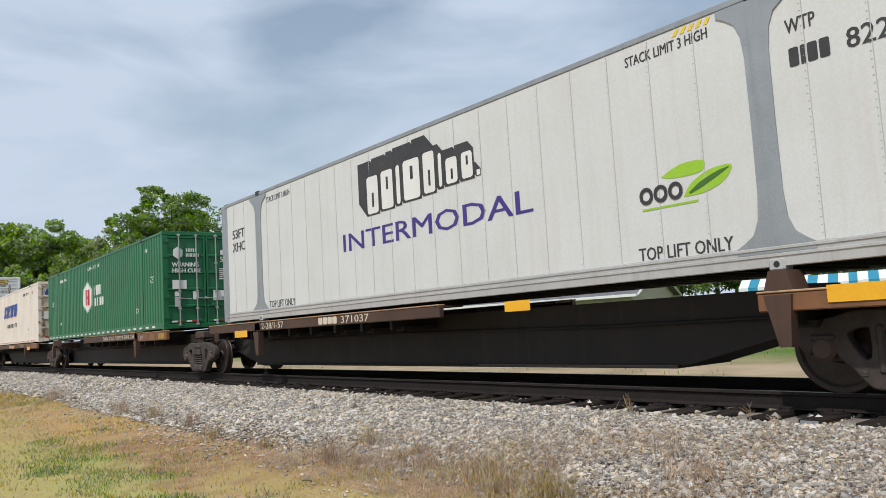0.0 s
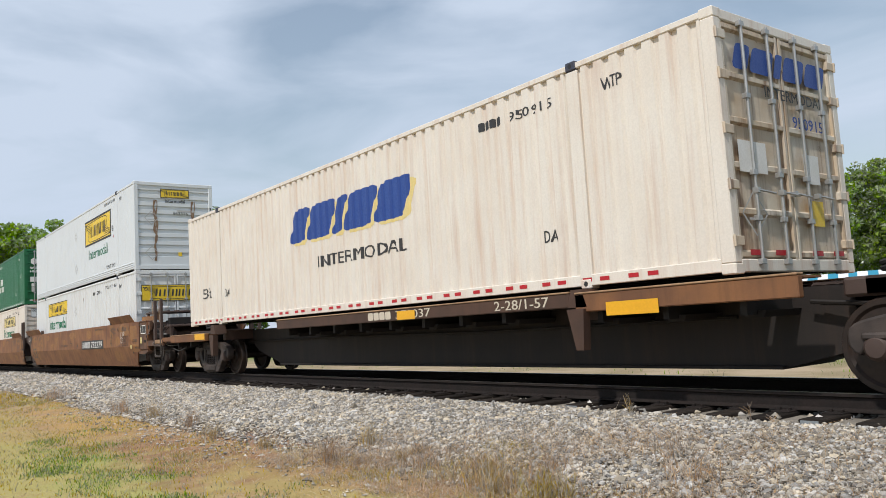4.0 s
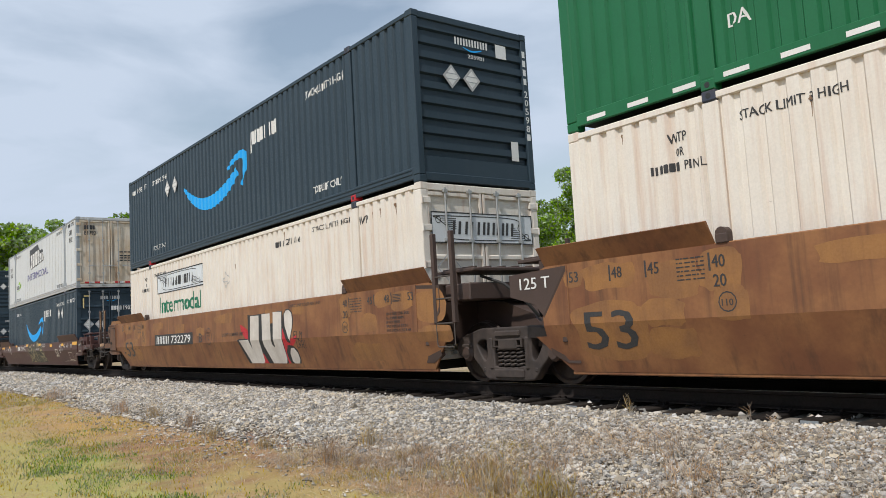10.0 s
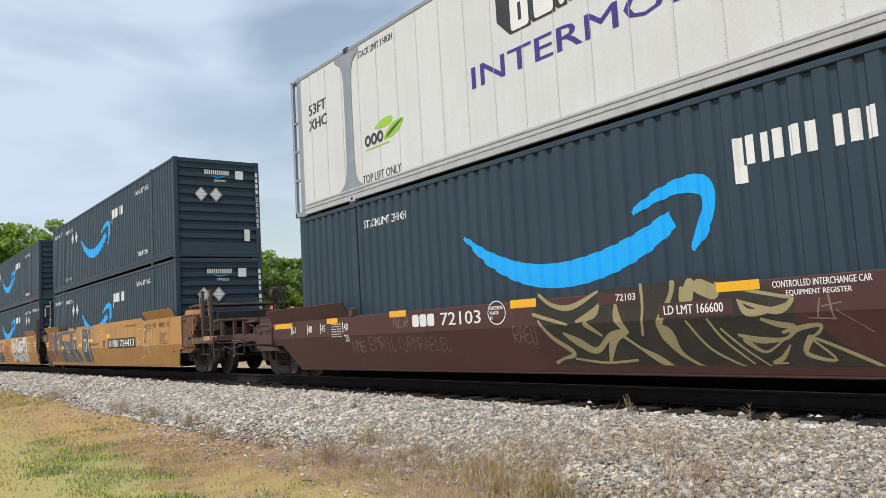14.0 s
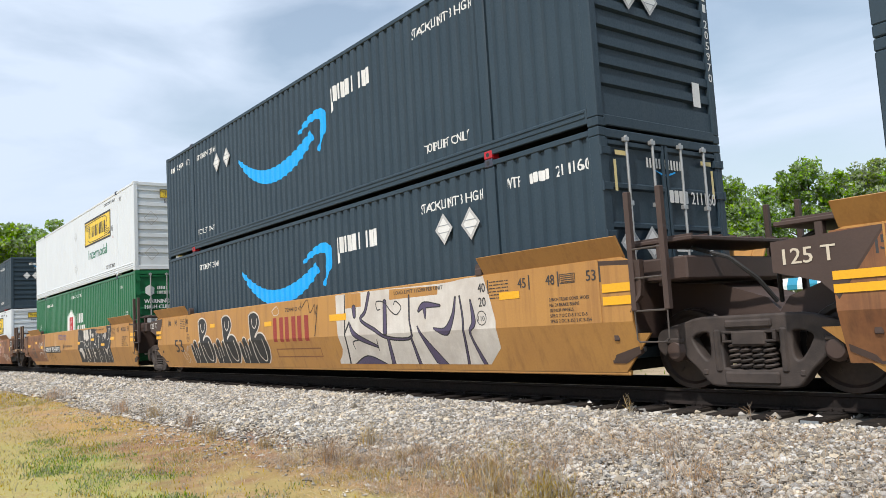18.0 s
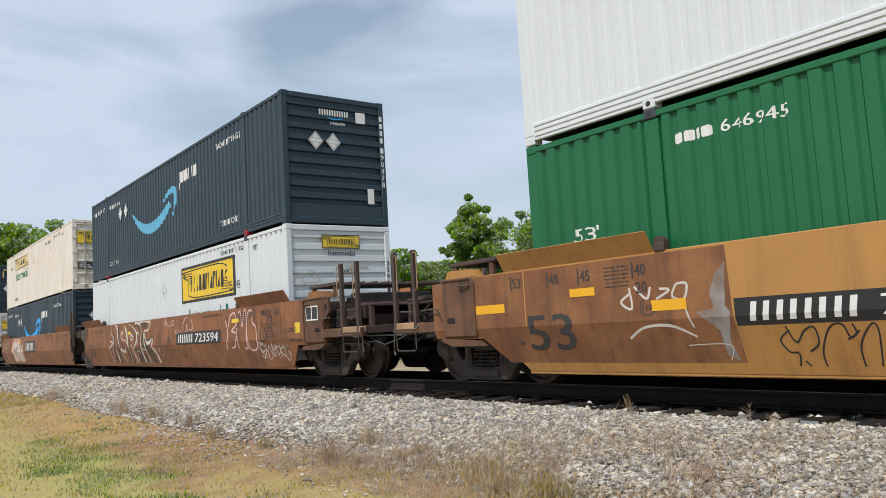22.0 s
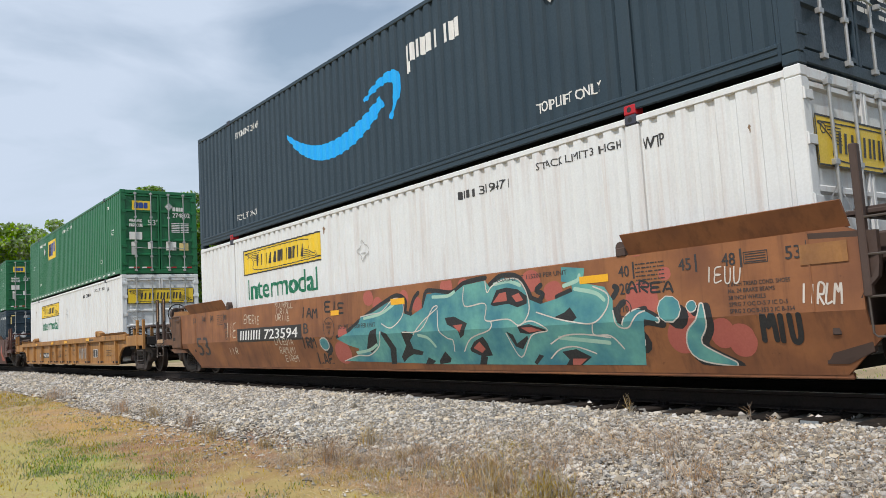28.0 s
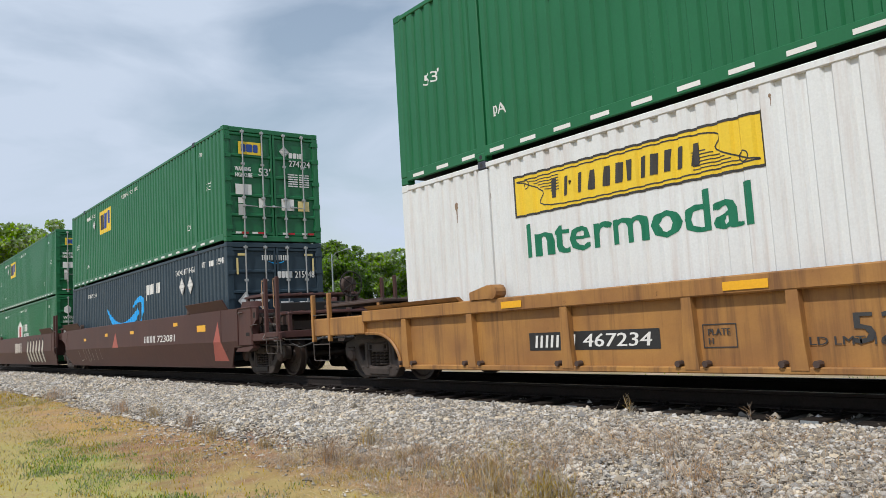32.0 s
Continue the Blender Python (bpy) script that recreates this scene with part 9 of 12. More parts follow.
art.line("line:red", (-11.11, 1.15, 0.017), (-10.74, 1.13, 0.017), (-10.73, 0.91, 0.016), (-10.80, 0.86, 0.017), (-10.64, 0.60, 0.016), (-10.46, 0.55, 0.016), (-10.51, 0.36, 0.016), (-10.79, 0.41, 0.016), (-11.03, 0.76, 0.017), (-11.11, 0.96, 0.017), (-11.11, 1.15, 0.017))
art.line("line:red", (-10.40, 1.15, 0.016), (-10.20, 1.16, 0.016), (-10.26, 0.62, 0.016), (-10.41, 0.57, 0.016), (-10.43, 0.84, 0.016), (-10.40, 1.15, 0.016))
art.area("hole:spray_black", (-11.92, 1.08), (-11.81, 1.09), (-11.85, 0.70), (-11.91, 0.73))
art.line("scrawl2:spray_white", (-16.14, 1.15, 0.018), (-16.16, 1.29, 0.018), (-15.98, 1.32, 0.018), (-15.96, 1.17, 0.018), (-16.14, 1.15, 0.018))
art.line("scrawl2:spray_white", (-15.85, 1.31, 0.017), (-15.83, 1.14, 0.017), (-15.72, 1.26, 0.017))
art.line("scrawl2:spray_white", (-15.65, 1.26, 0.017), (-15.55, 1.29, 0.017), (-15.51, 1.03, 0.017))
art.line("scrawl2:spray_white", (-15.02, 1.22, 0.021), (-15.11, 0.97, 0.021), (-14.87, 1.00, 0.020))
art.line("scrawl2:spray_white", (-15.06, 1.09, 0.021), (-14.88, 1.13, 0.020))
art.line("scrawl2:spray_white", (-14.76, 1.20, 0.020), (-14.79, 0.91, 0.020))
art.line("scrawl2:spray_white", (-14.67, 1.23, 0.020), (-14.55, 1.03, 0.020), (-14.47, 1.26, 0.020))
art.line("scrawl2:spray_white", (-15.21, 0.56, 0.021), (-15.22, 0.77, 0.021), (-15.06, 0.85, 0.021), (-14.96, 0.64, 0.020), (-15.14, 0.60, 0.021))
art.line("scrawl2:spray_white", (-14.97, 0.52, 0.020), (-14.89, 0.80, 0.020), (-14.71, 0.79, 0.020), (-14.71, 0.55, 0.020))
art.line("scrawl2:spray_white", (-14.66, 0.75, 0.020), (-14.57, 0.51, 0.020), (-14.34, 0.63, 0.019), (-14.45, 0.67, 0.020))
art.line("scrawl2:spray_white", (-14.35, 0.59, 0.019), (-14.42, 0.39, 0.019), (-14.22, 0.32, 0.019))
art.line("scrawl2:spray_white", (-14.78, 0.42, 0.020), (-14.69, 0.47, 0.020), (-14.63, 0.41, 0.020))
art.line("scrawl2:spray_white", (-16.67, 0.95, 0.018), (-16.62, 0.77, 0.018), (-16.38, 0.90, 0.018), (-16.36, 0.71, 0.018))
art.area("blot:dull_red", (-13.54, 1.52), (-13.24, 1.53), (-13.19, 1.35), (-13.32, 1.21), (-13.48, 1.26), (-13.58, 1.38))
art.done()
CARS.append(car)

car = well_car(-249.96, "orange", "joint", "coupler", label=ORA, end_paint="dark_brown", paint_at=(0, 0.008))
stencils(car, WELL, "ink", key=10)
plate(car, WELL, -13.34, -10.19, 0.79, 1.09, "723594", "black", "paper", 10)
words(car, WELL, "53", -15.95, 0.5, 0.78, 0.46, "ink", "w10", lift=0.011)
words(car, WELL, "B", -10.1, 0.9, 0.2, 0.2, "ink", "w10", lift=0.011)
reflectors(car, WELL, [(-7.0, 1.28, 0.4, 0.1), (-2.85, 1.3, 0.45, 0.09), (-9.0, 1.2, 0.3, 0.09)], 10)
reflectors(car, PLAIN, [(-0.08, 1.26, 0.44, 0.19)], 101, "primer")
art = Spray(car, WELL, "w10", "cloud:pink shadow:spray_black edge:spray_white fill:teal glint:aqua inner:spray_black scrawl3:pink scrawl:spray_black scrawl2:spray_white scrawl5:cream_ink")
art.area("fill:teal", (-8.85, 0.77), (-8.37, 0.88), (-8.02, 1.04), (-7.97, 1.13), (-7.52, 1.20), (-7.21, 1.30), (-6.84, 1.39), (-6.63, 1.31), (-6.65, 1.13), (-6.45, 1.08), (-6.12, 1.19), (-6.00, 1.39), (-5.78, 1.40), (-5.38, 1.34), (-5.09, 1.46), (-4.61, 1.49), (-4.52, 1.39), (-4.26, 1.50), (-3.94, 1.45), (-3.79, 1.26), (-3.75, 1.17), (-3.55, 1.10), (-3.26, 1.15), (-2.98, 1.22), (-2.99, 1.32), (-3.16, 1.36), (-3.14, 1.54), (-2.76, 1.49), (-2.80, 1.31), (-2.47, 1.24), (-2.36, 1.08), (-2.37, 0.96), (-2.32, 0.81), (-2.21, 0.75), (-2.03, 0.89), (-1.91, 0.93), (-2.08, 0.24), (-3.77, 0.27), (-5.78, 0.29), (-6.92, 0.33), (-8.81, 0.36), (-8.32, 0.46), (-8.17, 0.58), (-8.48, 0.64))
art.line("shadow:spray_black", (-8.83, 0.80, 0.070), (-8.37, 0.92, 0.070), (-8.02, 1.06, 0.070), (-7.52, 1.24, 0.070), (-7.20, 1.34, 0.070), (-6.83, 1.43, 0.070), (-6.58, 1.34, 0.070), (-6.59, 1.15, 0.070), (-6.44, 1.11, 0.070))
art.line("shadow:spray_black", (-6.11, 1.21, 0.070), (-6.02, 1.43, 0.070), (-5.78, 1.43, 0.070), (-5.37, 1.38, 0.070), (-5.08, 1.49, 0.070), (-4.60, 1.53, 0.070))
art.line("shadow:spray_black", (-4.52, 1.42, 0.070), (-4.26, 1.53, 0.070), (-3.93, 1.48, 0.070), (-3.75, 1.27, 0.070), (-3.71, 1.19, 0.070), (-3.54, 1.13, 0.070))
art.line("shadow:spray_black", (-3.25, 1.17, 0.070), (-3.02, 1.23, 0.070))
art.line("shadow:spray_black", (-2.34, 0.96, 0.070), (-2.30, 0.79, 0.070), (-2.20, 0.78, 0.070), (-2.04, 0.92, 0.070), (-1.91, 0.95, 0.070))
art.line("shadow:spray_black", (-6.48, 1.12, 0.070), (-6.36, 1.33, 0.070), (-6.22, 1.43, 0.070))
art.line("shadow:spray_black", (-3.58, 1.14, 0.070), (-3.49, 1.22, 0.070), (-3.61, 1.28, 0.070), (-3.52, 1.34, 0.070))
art.line("shadow:spray_black", (-2.35, 1.11, 0.070), (-2.28, 1.20, 0.070), (-2.32, 1.23, 0.070))
art.line("shadow:spray_black", (-2.26, 0.80, 0.070), (-2.30, 0.96, 0.070), (-2.20, 1.04, 0.070))
art.area("inner:spray_black", (-7.67, 0.88), (-7.47, 0.92), (-7.55, 0.62), (-7.80, 0.50), (-7.92, 0.58), (-7.79, 0.75))
art.area("inner:spray_black", (-7.36, 0.87), (-7.18, 0.82), (-7.02, 0.57), (-7.15, 0.29), (-7.30, 0.29), (-7.20, 0.57), (-7.30, 0.73))
art.area("inner:spray_black", (-6.75, 0.83), (-6.61, 0.85), (-6.43, 0.78), (-6.57, 0.69), (-6.54, 0.56), (-6.29, 0.51), (-6.36, 0.45), (-6.58, 0.47), (-6.73, 0.43), (-6.92, 0.34), (-6.94, 0.43), (-6.72, 0.61))
art.area("inner:spray_black", (-5.58, 1.01), (-5.35, 1.02), (-5.06, 0.91), (-5.18, 0.74), (-5.28, 0.70), (-5.29, 0.82), (-5.53, 0.91))
art.area("inner:spray_black", (-6.21, 0.42), (-6.05, 0.36), (-6.15, 0.26), (-6.34, 0.27))
art.area("inner:spray_black", (-5.96, 0.36), (-5.74, 0.51), (-5.64, 0.40), (-5.69, 0.34), (-5.96, 0.28))
art.area("inner:spray_black", (-5.13, 0.54), (-4.98, 0.65), (-4.77, 0.71), (-4.71, 0.61), (-4.68, 0.44), (-4.89, 0.42), (-5.12, 0.50))
art.area("inner:spray_black", (-4.52, 1.15), (-4.38, 1.34), (-4.18, 1.36), (-3.96, 1.32), (-3.79, 1.22), (-3.80, 1.12), (-3.98, 1.08), (-4.16, 1.14), (-4.45, 1.12))
art.area("inner:spray_black", (-4.26, 0.77), (-4.14, 0.72), (-4.11, 0.60), (-3.87, 0.70), (-3.87, 0.66), (-4.03, 0.52), (-4.15, 0.56))
art.area("inner:spray_black", (-4.01, 0.83), (-3.78, 0.85), (-3.47, 0.76), (-3.83, 0.72), (-3.99, 0.74))
art.area("inner:spray_black", (-3.36, 0.91), (-3.14, 0.97), (-3.04, 1.03), (-2.94, 0.90), (-3.02, 0.85))
art.area("inner:spray_black", (-3.89, 0.34), (-3.75, 0.45), (-3.67, 0.43), (-3.85, 0.28))
art.area("inner:spray_black", (-3.33, 0.48), (-3.08, 0.51), (-2.86, 0.41), (-3.05, 0.26), (-3.32, 0.27), (-3.24, 0.38))
art.area("inner:spray_black", (-4.93, 0.44), (-4.79, 0.42), (-4.87, 0.28), (-5.02, 0.28))
art.area("scrawl3:pink", (-4.47, 1.17), (-4.33, 1.29), (-4.19, 1.30), (-4.18, 1.18))
art.area("scrawl3:pink", (-4.08, 1.24), (-3.94, 1.27), (-3.86, 1.17), (-4.00, 1.15))
art.area("scrawl3:pink", (-5.39, 0.89), (-5.17, 0.90), (-5.25, 0.78))
art.area("scrawl3:pink", (-5.05, 0.55), (-4.88, 0.64), (-4.79, 0.53), (-4.89, 0.48))
art.area("scrawl3:pink", (-3.95, 0.81), (-3.75, 0.81), (-3.58, 0.76), (-3.82, 0.74))
art.area("scrawl3:pink", (-3.18, 0.39), (-2.94, 0.39), (-3.08, 0.28), (-3.21, 0.31))
art.line("scrawl2:spray_white", (-7.97, 1.13, 0.018), (-7.64, 1.16, 0.018), (-7.29, 1.19, 0.018), (-6.91, 1.38, 0.018), (-6.67, 1.31, 0.018), (-6.69, 1.09, 0.018), (-7.03, 0.91, 0.018), (-7.31, 0.99, 0.018))
art.line("scrawl2:spray_white", (-6.72, 0.83, 0.018), (-6.21, 0.85, 0.018), (-5.87, 1.17, 0.018), (-5.75, 1.17, 0.018), (-6.14, 0.98, 0.018), (-6.43, 0.78, 0.018))
art.line("scrawl2:spray_white", (-5.75, 1.13, 0.018), (-5.75, 0.84, 0.018), (-5.59, 0.71, 0.018), (-5.47, 0.67, 0.018), (-5.51, 0.50, 0.018))
art.line("scrawl2:spray_white", (-5.09, 1.44, 0.018), (-5.09, 1.16, 0.018), (-4.64, 1.17, 0.018), (-4.66, 0.95, 0.018), (-4.54, 0.91, 0.018), (-4.59, 0.80, 0.018), (-5.04, 0.69, 0.018), (-5.28, 0.50, 0.018))
art.line("scrawl2:spray_white", (-4.61, 1.49, 0.018), (-4.58, 1.32, 0.018), (-4.47, 1.40, 0.018), (-4.22, 1.47, 0.018), (-3.94, 1.45, 0.018), (-3.79, 1.26, 0.018), (-3.77, 1.01, 0.018), (-3.96, 0.84, 0.018), (-4.18, 0.93, 0.018), (-4.54, 0.92, 0.018))
art.line("scrawl2:spray_white", (-4.01, 0.83, 0.018), (-3.74, 0.89, 0.018), (-3.47, 0.76, 0.018), (-3.79, 0.70, 0.018), (-4.11, 0.41, 0.018), (-4.27, 0.75, 0.018))
art.line("scrawl2:spray_white", (-3.64, 1.00, 0.018), (-3.28, 0.90, 0.018), (-3.02, 0.85, 0.018), (-2.69, 0.82, 0.018), (-2.47, 0.97, 0.018), (-2.43, 1.15, 0.018), (-2.65, 1.26, 0.018))
art.line("scrawl2:spray_white", (-2.70, 0.81, 0.018), (-2.72, 0.68, 0.018), (-2.47, 0.66, 0.018), (-2.32, 0.50, 0.018))
art.line("scrawl2:spray_white", (-3.49, 0.58, 0.018), (-3.22, 0.68, 0.018), (-2.88, 0.69, 0.018), (-2.47, 0.64, 0.018))
art.line("scrawl2:spray_white", (-3.56, 0.39, 0.018), (-3.35, 0.51, 0.018), (-3.07, 0.54, 0.018), (-2.76, 0.45, 0.018))
art.line("scrawl2:spray_white", (-8.81, 0.36, 0.018), (-8.28, 0.46, 0.018), (-7.91, 0.46, 0.018), (-7.51, 0.62, 0.018), (-7.36, 0.87, 0.018))
art.line("scrawl2:spray_white", (-2.37, 0.96, 0.018), (-2.33, 0.78, 0.018), (-2.18, 0.75, 0.018), (-2.03, 0.89, 0.018), (-1.91, 0.93, 0.018))
art.line("glint:aqua", (-5.85, 1.34, 0.050), (-5.49, 1.33, 0.050), (-5.32, 1.38, 0.050))
art.line("glint:aqua", (-7.85, 1.10, 0.050), (-7.30, 1.16, 0.050), (-6.84, 1.32, 0.050))
art.line("glint:aqua", (-4.42, 1.42, 0.050), (-4.13, 1.44, 0.050), (-3.91, 1.37, 0.050))
art.line("glint:aqua", (-3.12, 1.30, 0.050), (-2.89, 1.35, 0.050), (-2.85, 1.41, 0.050))
art.line("glint:aqua", (-3.30, 0.66, 0.050), (-3.01, 0.63, 0.050), (-2.52, 0.58, 0.050))
art.line("glint:aqua", (-8.29, 0.51, 0.050), (-7.86, 0.55, 0.050), (-7.57, 0.64, 0.050))
art.line("glint:aqua", (-6.30, 0.77, 0.050), (-6.07, 0.72, 0.050), (-5.94, 0.59, 0.050))
art.line("glint:aqua", (-2.94, 1.25, 0.050), (-2.62, 1.18, 0.050), (-2.49, 1.09, 0.050))
art.letter((-1.76, 0.82, 0.041), (-2.00, 0.89, 0.118), (-2.17, 0.77, 0.170), (-2.09, 0.60, 0.168))
art.letter((-1.19, 0.95, 0.031), (-1.22, 0.77, 0.109), (-1.35, 0.62, 0.157), (-1.32, 0.46, 0.172), (-0.95, 0.33, 0.038))
art.area("shadow:spray_black", (-1.35, 0.84), (-1.39, 0.76), (-1.46, 0.71), (-1.55, 0.72), (-1.61, 0.77), (-1.63, 0.85), (-1.60, 0.93), (-1.52, 0.98), (-1.43, 0.97), (-1.37, 0.92))
art.area("shadow:spray_black", (-1.21, 0.90), (-1.22, 0.86), (-1.26, 0.84), (-1.29, 0.84), (-1.32, 0.87), (-1.33, 0.91), (-1.32, 0.94), (-1.28, 0.96), (-1.24, 0.96), (-1.21, 0.94))
art.area("edge:spray_white", (-1.44, 0.92), (-1.47, 0.84), (-1.56, 0.78), (-1.66, 0.79), (-1.73, 0.85), (-1.75, 0.94), (-1.71, 1.03), (-1.62, 1.08), (-1.53, 1.07), (-1.46, 1.01))
art.area("edge:spray_white", (-1.24, 0.94), (-1.26, 0.90), (-1.29, 0.88), (-1.34, 0.88), (-1.37, 0.91), (-1.38, 0.95), (-1.36, 0.99), (-1.32, 1.01), (-1.28, 1.01), (-1.25, 0.98))
art.area("fill:teal", (-1.45, 0.92), (-1.49, 0.84), (-1.56, 0.80), (-1.65, 0.80), (-1.72, 0.85), (-1.74, 0.94), (-1.70, 1.02), (-1.62, 1.07), (-1.53, 1.06), (-1.47, 1.01))
art.area("fill:teal", (-1.25, 0.94), (-1.27, 0.91), (-1.30, 0.89), (-1.33, 0.89), (-1.36, 0.92), (-1.37, 0.95), (-1.35, 0.98), (-1.32, 1.00), (-1.28, 1.00), (-1.26, 0.98))
art.area("shadow:spray_black", (-9.09, 0.62), (-9.13, 0.54), (-9.22, 0.50), (-9.33, 0.50), (-9.42, 0.55), (-9.44, 0.62), (-9.40, 0.70), (-9.31, 0.74), (-9.20, 0.74), (-9.11, 0.69))
art.area("edge:spray_white", (-9.18, 0.68), (-9.22, 0.61), (-9.32, 0.56), (-9.43, 0.56), (-9.51, 0.61), (-9.54, 0.69), (-9.50, 0.77), (-9.40, 0.81), (-9.29, 0.81), (-9.21, 0.76))
art.area("fill:teal", (-9.21, 0.68), (-9.24, 0.62), (-9.32, 0.58), (-9.42, 0.58), (-9.49, 0.62), (-9.52, 0.69), (-9.48, 0.76), (-9.40, 0.79), (-9.30, 0.79), (-9.23, 0.75))
art.area("cloud:pink", (-1.82, 1.68), (-1.86, 1.59), (-1.94, 1.55), (-2.04, 1.56), (-2.11, 1.62), (-2.13, 1.71), (-2.09, 1.80), (-2.01, 1.84), (-1.91, 1.83), (-1.84, 1.76))
art.area("cloud:pink", (-1.53, 1.31), (-1.55, 1.27), (-1.59, 1.25), (-1.64, 1.25), (-1.68, 1.28), (-1.69, 1.33), (-1.67, 1.37), (-1.63, 1.39), (-1.58, 1.39), (-1.54, 1.36))
art.area("cloud:pink", (-1.72, 1.04), (-1.77, 0.92), (-1.89, 0.85), (-2.03, 0.86), (-2.13, 0.94), (-2.17, 1.07), (-2.11, 1.19), (-1.98, 1.26), (-1.85, 1.25), (-1.74, 1.17))
art.area("cloud:pink", (-1.17, 0.81), (-1.20, 0.74), (-1.26, 0.70), (-1.33, 0.71), (-1.39, 0.75), (-1.40, 0.82), (-1.37, 0.89), (-1.31, 0.93), (-1.24, 0.93), (-1.19, 0.88))
art.area("cloud:pink", (-1.31, 0.62), (-1.35, 0.51), (-1.45, 0.45), (-1.57, 0.45), (-1.66, 0.52), (-1.68, 0.63), (-1.63, 0.74), (-1.53, 0.80), (-1.41, 0.80), (-1.33, 0.73))
art.area("cloud:pink", (-0.64, 0.57), (-0.68, 0.47), (-0.76, 0.41), (-0.87, 0.41), (-0.94, 0.47), (-0.96, 0.57), (-0.92, 0.68), (-0.83, 0.74), (-0.73, 0.73), (-0.66, 0.67))
art.area("cloud:pink", (-0.85, 0.65), (-0.88, 0.56), (-0.97, 0.50), (-1.06, 0.50), (-1.13, 0.56), (-1.15, 0.66), (-1.11, 0.75), (-1.03, 0.80), (-0.93, 0.80), (-0.87, 0.74))
art.area("cloud:pink", (-3.14, 1.22), (-3.18, 1.14), (-3.27, 1.10), (-3.37, 1.10), (-3.45, 1.16), (-3.48, 1.25), (-3.44, 1.33), (-3.34, 1.37), (-3.24, 1.37), (-3.16, 1.31))
art.area("cloud:pink", (-3.52, 1.40), (-3.56, 1.31), (-3.65, 1.27), (-3.76, 1.28), (-3.85, 1.34), (-3.87, 1.43), (-3.83, 1.51), (-3.73, 1.55), (-3.62, 1.54), (-3.54, 1.48))
art.area("cloud:pink", (-7.53, 1.43), (-7.56, 1.35), (-7.65, 1.31), (-7.75, 1.32), (-7.82, 1.37), (-7.85, 1.45), (-7.81, 1.53), (-7.72, 1.57), (-7.62, 1.56), (-7.55, 1.50))
art.area("cloud:pink", (-6.49, 1.37), (-6.52, 1.30), (-6.59, 1.26), (-6.68, 1.27), (-6.74, 1.32), (-6.76, 1.39), (-6.73, 1.46), (-6.65, 1.50), (-6.57, 1.49), (-6.51, 1.44))
art.area("cloud:pink", (-6.14, 1.24), (-6.17, 1.18), (-6.24, 1.14), (-6.32, 1.15), (-6.38, 1.19), (-6.39, 1.26), (-6.36, 1.33), (-6.29, 1.37), (-6.21, 1.36), (-6.16, 1.31))
art.area("cloud:pink", (-7.25, 1.30), (-7.29, 1.22), (-7.37, 1.18), (-7.46, 1.19), (-7.53, 1.24), (-7.56, 1.32), (-7.52, 1.39), (-7.44, 1.44), (-7.34, 1.43), (-7.27, 1.37))
art.area("cloud:pink", (-5.35, 1.45), (-5.39, 1.36), (-5.47, 1.31), (-5.56, 1.32), (-5.63, 1.39), (-5.65, 1.48), (-5.61, 1.56), (-5.53, 1.61), (-5.44, 1.60), (-5.37, 1.54))
art.area("cloud:pink", (-4.99, 1.44), (-5.02, 1.37), (-5.08, 1.33), (-5.15, 1.34), (-5.20, 1.39), (-5.22, 1.46), (-5.19, 1.53), (-5.12, 1.56), (-5.05, 1.56), (-5.00, 1.51))
art.area("cloud:pink", (-3.74, 1.35), (-3.76, 1.30), (-3.81, 1.27), (-3.85, 1.27), (-3.89, 1.31), (-3.90, 1.37), (-3.88, 1.42), (-3.84, 1.45), (-3.79, 1.44), (-3.75, 1.41))
art.area("cloud:pink", (-5.06, 0.82), (-5.11, 0.72), (-5.20, 0.66), (-5.30, 0.66), (-5.38, 0.73), (-5.40, 0.83), (-5.36, 0.93), (-5.27, 0.99), (-5.16, 0.98), (-5.09, 0.92))
art.area("cloud:pink", (-4.73, 0.58), (-4.77, 0.49), (-4.85, 0.43), (-4.94, 0.43), (-5.02, 0.49), (-5.04, 0.59), (-5.00, 0.69), (-4.91, 0.75), (-4.82, 0.74), (-4.74, 0.68))
art.area("cloud:pink", (-7.38, 0.71), (-7.43, 0.63), (-7.52, 0.58), (-7.63, 0.58), (-7.71, 0.63), (-7.74, 0.72), (-7.69, 0.81), (-7.60, 0.86), (-7.49, 0.85), (-7.41, 0.80))
art.area("cloud:pink", (-6.28, 0.52), (-6.31, 0.45), (-6.39, 0.40), (-6.48, 0.40), (-6.55, 0.45), (-6.57, 0.53), (-6.53, 0.61), (-6.45, 0.65), (-6.36, 0.65), (-6.30, 0.60))
art.area("cloud:pink", (-8.45, 0.86), (-8.49, 0.79), (-8.57, 0.74), (-8.67, 0.75), (-8.75, 0.79), (-8.77, 0.87), (-8.74, 0.94), (-8.65, 0.98), (-8.55, 0.98), (-8.47, 0.93))
art.area("cloud:pink", (-8.48, 0.52), (-8.55, 0.39), (-8.69, 0.32), (-8.87, 0.32), (-9.01, 0.39), (-9.05, 0.52), (-8.98, 0.65), (-8.83, 0.72), (-8.65, 0.72), (-8.52, 0.64))
art.area("cloud:pink", (-4.09, 1.18), (-4.12, 1.12), (-4.17, 1.08), (-4.24, 1.08), (-4.29, 1.13), (-4.30, 1.20), (-4.27, 1.27), (-4.21, 1.31), (-4.15, 1.30), (-4.10, 1.25))
